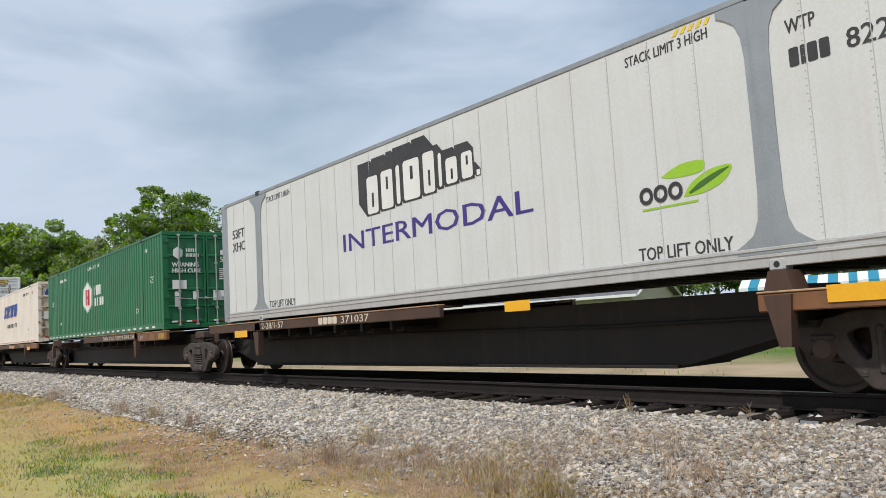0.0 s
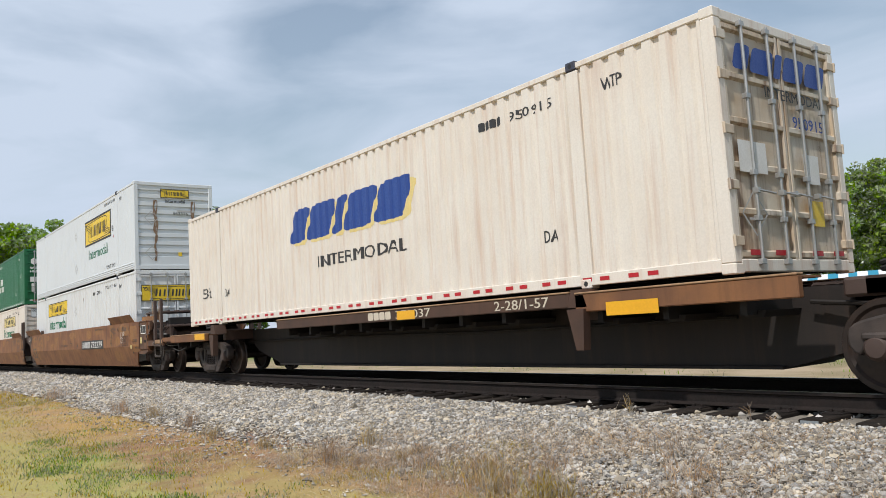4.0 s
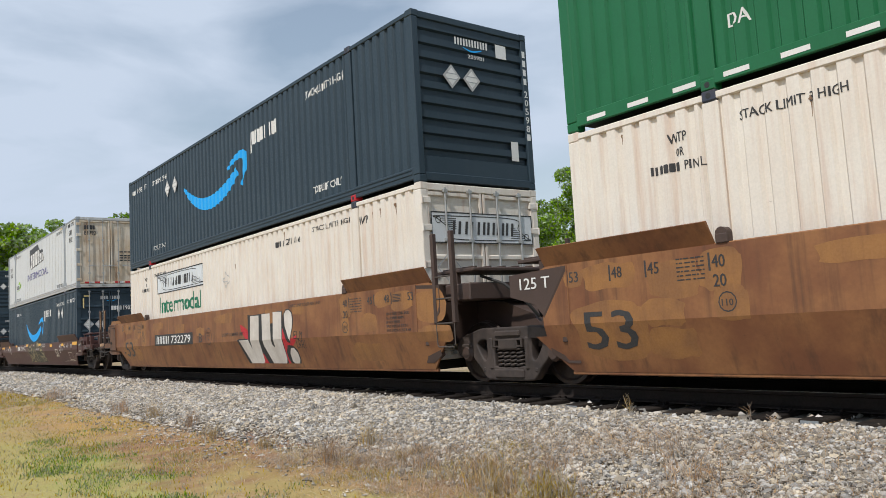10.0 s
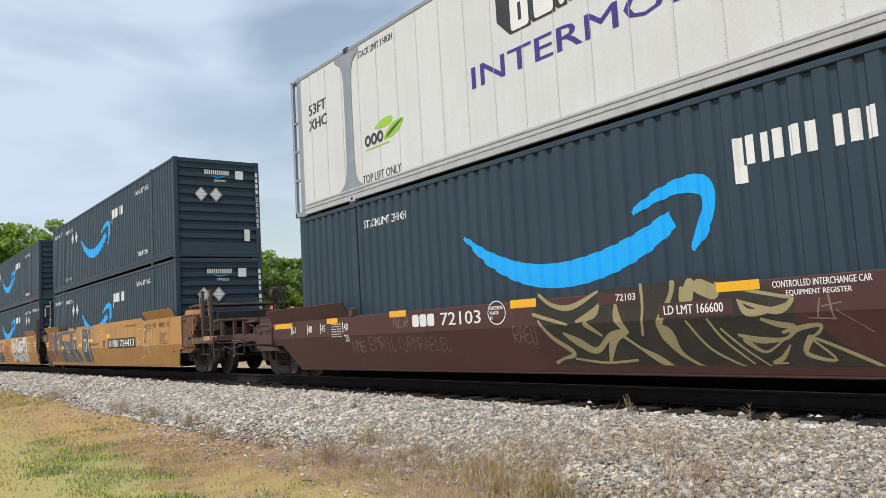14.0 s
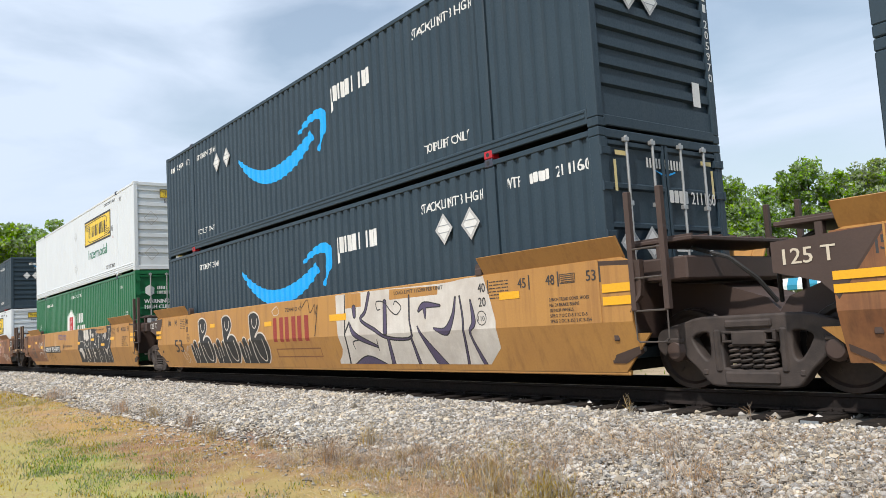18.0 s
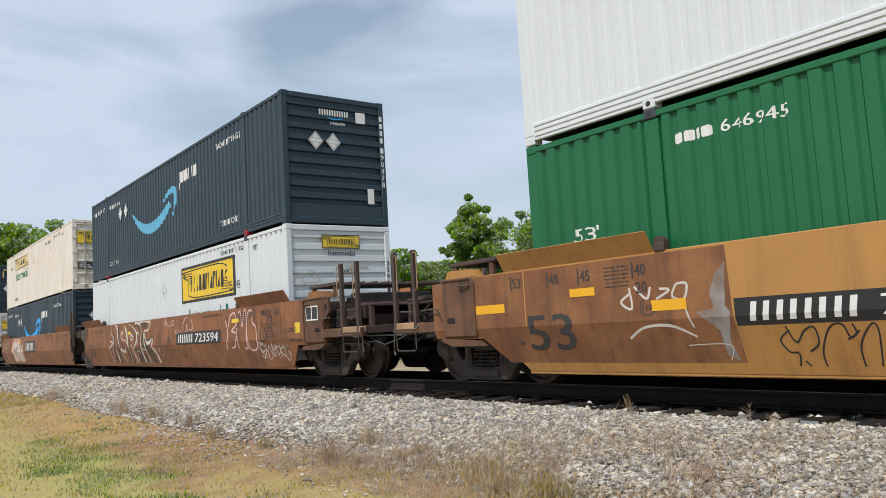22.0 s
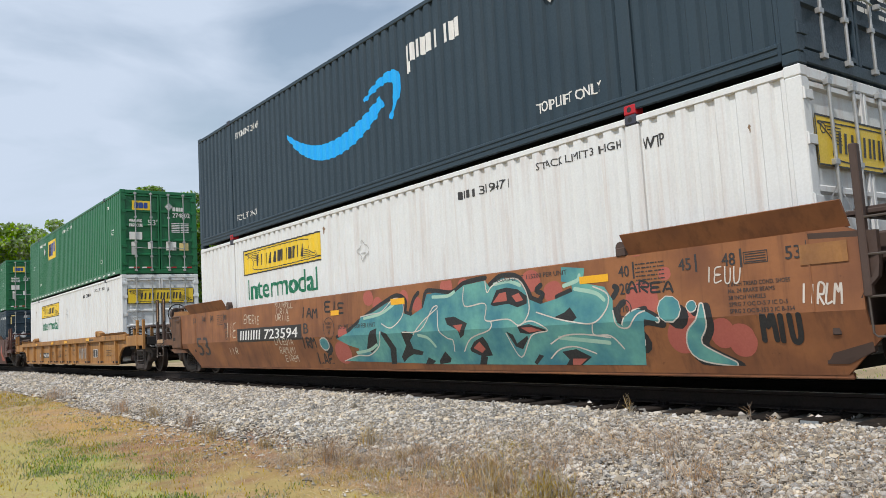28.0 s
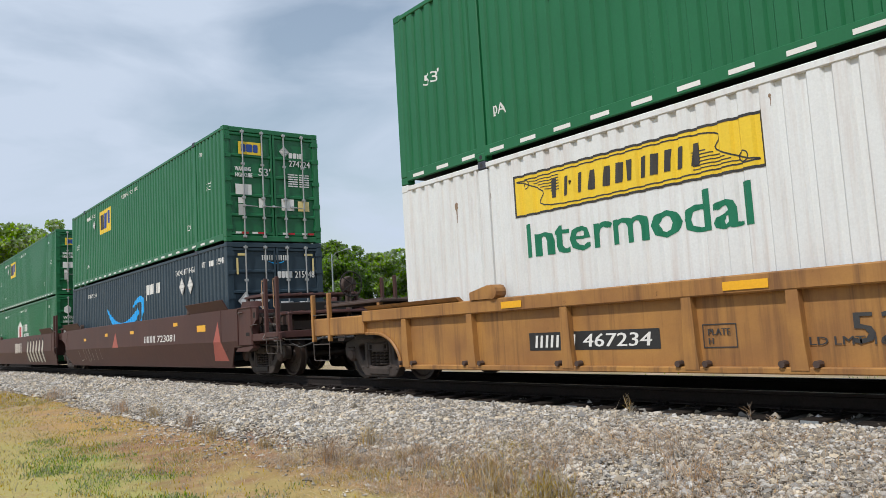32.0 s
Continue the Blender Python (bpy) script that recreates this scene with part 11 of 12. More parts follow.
def spine_car(u, beams, front_truck, rear_truck, text=""):
    """One unit of a spine car: a deep middle sill with narrow decks beside it."""
    car = tagged(new("spine_car"), "rusty brown steel spine car with deep black centre sill", "railway car", "cars of the train")
    car.matrix_basis = pose(u, 0, 0)
    xf = 0.0 if front_truck > 0 else front_truck - 3.0
    xr = mirrored(0.1) if rear_truck is None else rear_truck + 3.0
    ends = [(mirrored(1.6), 0.95), (mirrored(1.6), 0.78), (xr - 1.6, 0.72), (xr - 1.3, 0.55), (xr, 0.22), (xf, 0.22), (xf + 1.3, 0.55), (xf + 1.6, 0.72), (1.6, 0.78), (1.6, 0.95), (0.6, 1.08), (mirrored(0.6), 1.08)]
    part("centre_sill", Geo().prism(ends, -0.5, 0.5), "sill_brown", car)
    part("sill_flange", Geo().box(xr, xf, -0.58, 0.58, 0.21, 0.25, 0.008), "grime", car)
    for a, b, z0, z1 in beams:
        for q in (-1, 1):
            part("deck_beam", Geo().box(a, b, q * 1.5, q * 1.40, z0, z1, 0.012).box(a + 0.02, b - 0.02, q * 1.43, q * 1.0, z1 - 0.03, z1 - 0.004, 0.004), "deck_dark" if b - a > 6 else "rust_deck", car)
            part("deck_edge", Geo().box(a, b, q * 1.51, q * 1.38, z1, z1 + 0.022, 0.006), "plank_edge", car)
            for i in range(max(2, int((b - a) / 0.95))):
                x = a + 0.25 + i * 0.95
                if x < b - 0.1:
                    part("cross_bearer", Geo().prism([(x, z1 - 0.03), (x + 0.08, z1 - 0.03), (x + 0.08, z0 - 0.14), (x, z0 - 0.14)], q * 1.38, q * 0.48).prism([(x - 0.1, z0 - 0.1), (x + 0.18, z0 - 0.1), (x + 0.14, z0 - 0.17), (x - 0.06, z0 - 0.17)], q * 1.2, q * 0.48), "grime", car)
    for x in (-2.07, mirrored(-2.07)):
        for q in (-1, 1):
            part("container_pedestal", Geo().prism([(x - 0.16, 1.02), (x + 0.16, 1.02), (x + 0.09, SPINE_Z - 0.012), (x - 0.09, SPINE_Z - 0.012)], q * 1.5, q * 1.2).prism([(x - 0.14, 1.0), (x + 0.14, 1.0), (x + 0.1, 0.5), (x - 0.02, 0.5)], q * 1.54, q * 1.42).box(x - 0.1, x + 0.1, q * 1.2, q * 0.45, 0.86, 1.1, 0.01), "deck_dark", car)
    for s in (1, -1):
        X = (lambda v: v) if s > 0 else mirrored
        part("end_sill", Geo().box(X(0.3), X(2.1), -0.42, 0.42, 0.78, 1.12, 0.03).box(X(1.0), X(1.6), -0.75, 0.75, 0.94, 1.14, 0.03), "dark_brown", car)
        part("hose_coil", Geo().tube([(X(1.2) + 0.22 * math.cos(t), -0.2 + 0.2 * math.sin(t), 1.18 + 0.005 * k) for k, t in enumerate(2 * math.pi * i / 12 for i in range(22))], 0.028, 6), "rubber", car, smooth=True)
        part("side_pipe", Geo().tube([(X(0.4), -0.62, 0.92), (X(1.2), -0.7, 0.86), (X(1.9), -0.6, 0.9)], 0.025, 6), "grime", car)
    part("train_line", Geo().tube([(-0.5, -0.56, 0.8), (-5, -0.56, 0.76), (-10, -0.56, 0.8), (-15.5, -0.56, 0.78)], 0.025, 6), "grime", car)
    if front_truck is not None:
        truck(car, front_truck)
    if rear_truck is not None:
        truck(car, rear_truck)
        coupler(car, -1, -1.0)
        ladder(car, -1, 1.9, 2.45, 0.5, 1.3, "dark_brown", (0.3,))
        part("end_deck", Geo().box(mirrored(0.2), mirrored(1.4), -0.7, 0.7, 1.0, 1.1, 0.02).box(mirrored(2.5), mirrored(2.62), -1.45, 1.45, 0.9, 1.02, 0.01), "grime", car)
        for q in (-1, 1):
            part("side_step_beam", Geo().box(mirrored(0.2), mirrored(1.9), q * 1.48, q * 1.38, 0.9, 1.02, 0.012), "rust_deck", car)
    face = (lambda x, z: -1.5, (), ())
    if text == "twin":
        words(car, face, "TWIN 28' ALL PURPOSE SPINE CAR", -5.9, 1.06, 3.7, 0.13, "cream_ink", "sp", lift=0.004)
        reflectors(car, face, [(0.15, 1.0, 0.55, 0.15)], ("sp", u), "dirty_yellow")
        mark("data_card", "sp2c", lambda: flat_bm([rect(-1.6, -1.33, 1.02, 1.13)]), face, "spray_grey", car, 0.004)
    else:
        sx = -13.85 if text == "a" else -3.6
        words(car, face, "2-28/1-57", sx, 1.05, 1.05, 0.13, "cream_ink", "sp", lift=0.004)
        sx = -11.3 if text == "a" else -6.9
        bars(car, face, sx, 1.05, 0.72, 0.13, "3333", "cream_ink", "sp", lift=0.004)
        words(car, face, "371037", sx + 0.85, 1.05, 0.95, 0.13, "cream_ink", "sp", lift=0.004)
        reflectors(car, face, [(-1.6, 0.9, 0.75, 0.16), (-6.0, 1.03, 0.5, 0.14), (-15.3, 0.9, 0.7, 0.15)], ("sp", u), "amber")
    return car


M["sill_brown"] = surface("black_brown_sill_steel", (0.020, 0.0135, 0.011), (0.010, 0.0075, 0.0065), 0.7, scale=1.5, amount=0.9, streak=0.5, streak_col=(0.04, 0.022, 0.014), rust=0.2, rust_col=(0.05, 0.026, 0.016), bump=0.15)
M["deck_dark"] = surface("dark_rusty_deck_paint", (0.085, 0.042, 0.026), (0.05, 0.028, 0.02), 0.65, scale=1.6, amount=0.9, streak=0.4, streak_col=(0.03, 0.018, 0.012), rust=0.25, bump=0.12)
M["rust_deck"] = surface("worn_rust_orange_deck_paint", (0.24, 0.105, 0.04), (0.12, 0.055, 0.03), 0.65, scale=1.6, amount=0.9, streak=0.4, streak_col=(0.06, 0.03, 0.018), rust=0.25, bump=0.12)
CARS.append(spine_car(-1.95, ((-16.9, -7.5, 1.02, 1.2), (-2.3, 1.0, 0.84, 1.02)), -0.98, None, "a"))
CARS.append(spine_car(-22.95, ((-8.67, -1.9, 1.02, 1.24), (-1.86, 0.8, 0.96, 1.2)), 2.13, None, "twin"))
CARS.append(spine_car(-41.5, ((-10.5, -2.2, 1.02, 1.2), (-2.1, 0.75, 0.96, 1.18), (-17.2, -14.6, 0.86, 1.04)), 2.13, -15.33, "b"))


# ---- ground and track ----
def profile(y):
    """Height of the ground across the track."""
    return float(np.interp(y, (-400, -9, -5.2, -3.9, -2.9, -1.75, -1.3, 1.3, 1.75, 3.2, 4.2, 9, 16, 30, 60, 900),
                           (-0.75, -0.62, -0.62, -0.57, -0.42, -0.28, -0.27, -0.27, -0.28, -0.52, -0.6, -0.6, -0.45, -0.3, 0.0, 0.5)))


def ground_sheet(name, xs, ys, material, lift=0.0, rough=0.03, edge=None):
    v, f = [], []
    for x in xs:
        for y in ys:
            n = noise.noise((x * 0.7, y * 0.7, 3.1)) + 0.5 * noise.noise((x * 2.3, y * 2.3, 1.7))
            v.append((x, y, profile(y) + (lift if edge is None else lift - 0.10 * max(0.0, abs(y) - edge)) + rough * n))
    m = len(ys)
    f = [(i * m + j, (i + 1) * m + j, (i + 1) * m + j + 1, i * m + j + 1) for i in range(len(xs) - 1) for j in range(m - 1)]
    me = bpy.data.meshes.new(name)
    me.from_pydata(v, [], f)
    me.shade_smooth()
    me.materials.append(material)
    return new(name, me)


def ground_material():
    """Lawn in patches: straw, green, bare earth, by position."""
    m = bpy.data.materials.new("dry_lawn")
    m.use_nodes = True
    n, l = m.node_tree.nodes, m.node_tree.links
    bsdf = n["Principled BSDF"]
    bsdf.inputs["Roughness"].default_value = 0.95
    bsdf.inputs["Specular IOR Level"].default_value = 0.15
    co = n.new("ShaderNodeTexCoord").outputs["Object"]

    def tex(sc, d=5):
        t = n.new("ShaderNodeTexNoise")
        t.inputs["Scale"].default_value, t.inputs["Detail"].default_value = sc, d
        l.new(co, t.inputs["Vector"])
        return t.outputs["Fac"]

    def rng(src, a, b):
        r = n.new("ShaderNodeMapRange")
        r.inputs[1].default_value, r.inputs[2].default_value = a, b
        l.new(src, r.inputs[0])
        return r.outputs[0]

    def mix(f, a, b):
        x = n.new("ShaderNodeMix")
        x.data_type = "RGBA"
        l.new(f, x.inputs[0])
        for i, s in ((6, a), (7, b)):
            if isinstance(s, tuple):
                x.inputs[i].default_value = (*s, 1)
            else:
                l.new(s, x.inputs[i])
        return x.outputs[2]
    c = mix(rng(tex(0.55), 0.4, 0.62), (0.42, 0.32, 0.12), (0.36, 0.225, 0.11))
    c = mix(rng(tex(0.35, 6), 0.54, 0.66), c, (0.37, 0.315, 0.12))
    c = mix(rng(tex(9, 6), 0.45, 0.66), c, (0.30, 0.20, 0.10))
    c = mix(rng(tex(60, 3), 0.5, 0.75), c, (0.56, 0.45, 0.23))
    sep = n.new("ShaderNodeSeparateXYZ")
    l.new(co, sep.inputs[0])

    def math_node(op, p, q):
        x = n.new("ShaderNodeMath")
        x.operation = op
        for i, s in ((0, p), (1, q)):
            if isinstance(s, float):
                x.inputs[i].default_value = s
            else:
                l.new(s, x.inputs[i])
        return x.outputs[0]
    wob = math_node("MULTIPLY", math_node("SUBTRACT", tex(0.8, 6), 0.5), 3.2)
    yy = math_node("ADD", sep.outputs[1], wob)
    litter = mix(rng(tex(22, 5), 0.4, 0.62), (0.30, 0.175, 0.095), (0.44, 0.31, 0.19))
    litter = mix(rng(tex(2.6, 6), 0.5, 0.66), litter, (0.25, 0.165, 0.10))
    litter = mix(rng(tex(1.3, 5), 0.54, 0.66), litter, (0.44, 0.40, 0.16))
    c = mix(rng(yy, -5.9, -5.0), c, litter)
    ex = math_node("DIVIDE", math_node("ADD", sep.outputs[0], 10.9), 2.9)
    ey = math_node("DIVIDE", math_node("ADD", sep.outputs[1], 6.15), 0.6)
    rr = math_node("SQRT", math_node("ADD", math_node("MULTIPLY", ex, ex), math_node("MULTIPLY", ey, ey)), 0.0)
    rr = math_node("ADD", rr, math_node("MULTIPLY", math_node("SUBTRACT", tex(1.6, 6), 0.5), 4.0))
    c = mix(math_node("MULTIPLY", rng(rr, 1.3, 0.3), 0.6), c, (0.24, 0.30, 0.08))

    def oval(cx, cy, rx, ry, ragged, lo, hi):
        """A ragged oval: 1 inside, 0 outside."""
        dx_ = math_node("DIVIDE", math_node("SUBTRACT", sep.outputs[0], cx), rx)
        dy_ = math_node("DIVIDE", math_node("SUBTRACT", sep.outputs[1], cy), ry)
        d_ = math_node("SQRT", math_node("ADD", math_node("MULTIPLY", dx_, dx_), math_node("MULTIPLY", dy_, dy_)), 0.0)
        return rng(math_node("ADD", d_, math_node("MULTIPLY", math_node("SUBTRACT", tex(ragged, 7), 0.5), 3.4)), hi, lo)
    c = mix(math_node("MULTIPLY", oval(-15.0, -6.9, 9.0, 1.0, 0.9, 0.3, 1.4), 0.7), c, (0.36, 0.32, 0.11))
    c = mix(math_node("MULTIPLY", oval(-17.0, -4.6, 5.5, 0.9, 1.1, 0.3, 1.3), 0.8), c, (0.44, 0.275, 0.10))
    c = mix(math_node("MULTIPLY", oval(-10.3, -5.1, 3.0, 0.95, 2.1, 0.3, 1.2), 0.85), c, (0.25, 0.135, 0.075))
    c = mix(math_node("MULTIPLY", oval(-11.0, -3.8, 2.2, 0.45, 2.3, 0.3, 1.2), 0.8), c, (0.31, 0.18, 0.13))
    c = mix(math_node("MULTIPLY", oval(-7.6, -5.1, 2.0, 0.55, 2.0, 0.3, 1.3), 0.7), c, (0.38, 0.30, 0.11))
    far = mix(rng(tex(0.3, 5), 0.35, 0.65), (0.09, 0.15, 0.03), (0.15, 0.19, 0.05))
    strip = mix(rng(tex(0.6, 6), 0.38, 0.6), (0.40, 0.31, 0.21), (0.28, 0.22, 0.13))
    c = mix(rng(sep.outputs[1], 2.0, 3.0), c, strip)
    c = mix(rng(sep.outputs[1], 9.5, 14.0), c, far)
    l.new(c, bsdf.inputs["Base Color"])
    b = n.new("ShaderNodeBump")
    b.inputs["Strength"].default_value, b.inputs["Distance"].default_value = 0.5, 0.04
    l.new(tex(35, 4), b.inputs["Height"])
    l.new(b.outputs["Normal"], bsdf.inputs["Normal"])
    return m


xs = sorted(set([-900, -600, -420, -340, -250, -180, -130, -100, 40, 80, 150, 300, 600, 900] + list(np.round(np.arange(-80, 20, 0.6), 2))))
ys = sorted(set([-400, -200, -100, -50, -30, -20, -15, 12, 16, 22, 30, 45, 60, 90, 150, 300, 600, 900] + list(np.round(np.arange(-12, 9, 0.35), 2))))
tagged(ground_sheet("ground", [float(x) for x in xs], [float(y) for y in ys], ground_material()), "dry patchy lawn and bare earth beside the track", "ground", kind="structure")
M["bed"] = surface("grey_ballast_bed", (0.27, 0.24, 0.20), (0.17, 0.15, 0.125), 0.9, scale=6, amount=0.8, fine=45, bump=0.8)
bx = sorted(set([-420, -340, -250, -180, -130, -100, -60, -40, 40, 100, 200, 320] + [float(x) for x in np.arange(-30, 12, 1.0)]))
by = [-4.1, -3.6, -3.1, -2.6, -2.1, -1.7, -1.3, -0.9, 0.9, 1.3, 1.7, 2.3, 2.9, 3.4]
tagged(ground_sheet("ballast_bed", bx, by, M["bed"], 0.03, 0.02, 3.0), "grey crushed-stone ballast bed under the rails", "ballast", kind="structure")


def stone_field(name, count, x0, x1, y0, y1, size, material, seed, lift=0.0, dens=None, fine=True):
    """Broken stones, each a skewed many-sided lump, joined in one mesh."""
    r = np.random.RandomState(seed)
    t = (1 + 5 ** 0.5) / 2
    ico = np.array([(-1, t, 0), (1, t, 0), (-1, -t, 0), (1, -t, 0), (0, -1, t), (0, 1, t), (0, -1, -t), (0, 1, -t), (t, 0, -1), (t, 0, 1), (-t, 0, -1), (-t, 0, 1)]) / 1.9
    tri = np.array([(0, 11, 5), (0, 5, 1), (0, 1, 7), (0, 7, 10), (0, 10, 11), (1, 5, 9), (5, 11, 4), (11, 10, 2), (10, 7, 6), (7, 1, 8), (3, 9, 4), (3, 4, 2), (3, 2, 6), (3, 6, 8), (3, 8, 9), (4, 9, 5), (2, 4, 11), (6, 2, 10), (8, 6, 7), (9, 8, 1)])
    if not fine:
        ico = np.array([(1, 0.2, 0.3), (-1, -0.2, 0.3), (0.3, 1, 0.2), (-0.2, -1, 0.3), (0.2, 0.1, 1), (0, 0, -1)]) * 1.15
        tri = np.array([(0, 2, 4), (2, 1, 4), (1, 3, 4), (3, 0, 4), (2, 0, 5), (1, 2, 5), (3, 1, 5), (0, 3, 5)])
    nv = len(ico)
    px, py = r.uniform(x0, x1, count), r.uniform(y0, y1, count)
    if dens is not None:
        keep = r.uniform(0, 1, count) < np.array([dens(a, b) for a, b in zip(px, py)])
        px, py = px[keep], py[keep]
        count = len(px)
    pz = np.array([profile(b) for b in py]) + lift + r.uniform(-0.012, 0.02, count)
    sz = size * r.lognormal(0, 0.32, count)
    v = ico[None] * r.uniform(0.7, 1.25, (count, nv, 1)) * (sz[:, None] * np.array([[1, 1, 1]]) * r.uniform(0.4, 1.45, (count, 3)))[:, None, :]
    a = r.uniform(0, 6.28, count)
    ca, sa = np.cos(a)[:, None], np.sin(a)[:, None]
    v = np.stack([v[..., 0] * ca - v[..., 1] * sa, v[..., 0] * sa + v[..., 1] * ca, v[..., 2] * 0.8], -1)
    v += np.stack([px, py, pz], -1)[:, None, :]
    f = (tri[None] + nv * np.arange(count)[:, None, None]).reshape(-1, 3)
    me = bpy.data.meshes.new(name)
    me.vertices.add(count * nv)
    me.vertices.foreach_set("co", v.reshape(-1))
    me.loops.add(len(f) * 3)
    me.loops.foreach_set("vertex_index", f.reshape(-1).astype(np.int32))
    me.polygons.add(len(f))
    me.polygons.foreach_set("loop_start", np.arange(0, len(f) * 3, 3, dtype=np.int32))
    me.update(calc_edges=True)
    me.shade_flat()
    me.materials.append(material)
    return tagged(new(name, me), "loose grey and tan crushed ballast stones", "ballast", kind="stuff")


M["stone"] = surface("crushed_limestone", (0.455, 0.405, 0.335), (0.27, 0.245, 0.21), 0.85, scale=6, amount=1.0, fine=80, bump=0.4, vary=0.5, island=True)
edge = lambda x, y: min(1.0, math.exp((y + 3.45 + 0.35 * noise.noise((x * 0.6, 0.0, 2.0))) * 3.2))
stone_field("ballast_stones", 56000, -10, -0.8, -4.2, -1.3, 0.0175, M["stone"], 1, 0.03, edge)
stone_field("ballast_stones", 64000, -22, -10, -4.2, -1.3, 0.022, M["stone"], 2, 0.03, edge, False)
stone_field("ballast_stones", 26000, -48, -22, -4.0, -1.3, 0.036, M["stone"], 3, 0.03, edge, False)
stone_field("ballast_stones", 6000, -30, 1, -1.3, 3.0, 0.028, M["stone"], 4, 0.02, None, False)
stone_field("scattered_stones", 9000, -20, -2, -5.0, -3.4, 0.017, M["stone"], 5, 0.004, lambda x, y: min(1.0, math.exp((y + 3.7) * 1.5) * (1.0 + 1.5 * noise.noise((x * 0.8, y * 1.5, 6.0)))), False)

track = tagged(new("railway_track"), "steel rails on creosoted timber ties", "railway track", kind="structure")
head = [(-0.036, 0.0), (0.036, 0.0), (0.038, -0.03), (0.012, -0.045), (0.009, -0.145), (0.07, -0.165), (0.07, -0.178), (-0.07, -0.178), (-0.07, -0.165), (-0.009, -0.145), (-0.012, -0.045), (-0.038, -0.03)]
for q in (-1, 1):
    g = Geo()
    n = len(head)
    v = [(x, q * 0.7535 + y, z - 0.001) for x in (-420.0, 320.0) for y, z in head]
    g.add(v, [tuple(range(n)), tuple(range(n, 2 * n))] + [(i, (i + 1) % n, n + (i + 1) % n, n + i) for i in range(n)])
    r_ob = part("rail", g, "rail", track, "rust-brown rail with worn head")
    part("rail_head", Geo().box(-420, 320, q * 0.7535 - 0.03, q * 0.7535 + 0.03, -0.001, 0.0012), "railtop", r_ob)
rnd = random.Random(4)
tie_mesh = Geo().box(-0.115, 0.115, -1.37, 1.37, -0.18, 0, 0.012).mesh("tie")
plate_mesh = Geo().box(-0.1, 0.1, -0.19, 0.19, 0, 0.014, 0.003).mesh("tie_plate")
spike_mesh = Geo().box(-0.014, 0.014, -0.02, 0.02, 0, 0.03, 0.004).mesh("spike")
clip_mesh = Geo().box(-0.09, 0.09, -0.003, 0.003, -0.05, 0.05).mesh("end_plate")
for i in range(190):
    x = 3.0 - i * 0.53 + rnd.uniform(-0.03, 0.03)
    t = part("tie", tie_mesh, "tie", track, at=pose(x, rnd.uniform(-0.05, 0.05), -0.192 + rnd.uniform(-0.008, 0.004), 0, 0, rnd.uniform(-1.2, 1.2)))
    if i < 90:
        for q in (-1, 1):
            part("tie_plate", plate_mesh, "rail", t, at=pose(0, q * 0.7535, 0))
            if i < 40:
                for dx, dy in ((-0.06, -0.085), (0.06, 0.085), (0.06, -0.1)):
                    part("spike", spike_mesh, "rail", t, at=pose(dx, q * 0.7535 + dy, 0.012))
        if i % 3 == 1 and i < 40:
            part("end_plate", clip_mesh, "galv", t, at=pose(0, -1.372, -0.06))


# ---- plants ----
def leaf_material(name, base, second, vary=0.35):
    m = surface(name, base, second, 0.6, scale=0.6, amount=0.9, fine=3, bump=0.0, vary=vary, island=True, spec=0.25)
    n, l = m.node_tree.nodes, m.node_tree.links
    b, out = n["Principled BSDF"], n["Material Output"]
    t, x = n.new("ShaderNodeBsdfTranslucent"), n.new("ShaderNodeMixShader")
    x.inputs[0].default_value = 0.46
    l.new(b.inputs["Base Color"].links[0].from_socket, t.inputs["Color"])
    l.new(b.outputs["BSDF"], x.inputs[1])
    l.new(t.outputs["BSDF"], x.inputs[2])
    l.new(x.outputs["Shader"], out.inputs["Surface"])
    return m


M["leaf"] = leaf_material("spring_leaves", (0.31, 0.45, 0.095), (0.21, 0.34, 0.065))
M["leaf_light"] = leaf_material("young_pale_leaves", (0.33, 0.41, 0.15), (0.24, 0.32, 0.10))
M["leaf_dark"] = leaf_material("dark_leaves", (0.24, 0.38, 0.07), (0.16, 0.28, 0.05))
M["bark"] = surface("grey_brown_bark", (0.10, 0.08, 0.06), (0.06, 0.048, 0.038), 0.9, scale=8, bump=0.6)


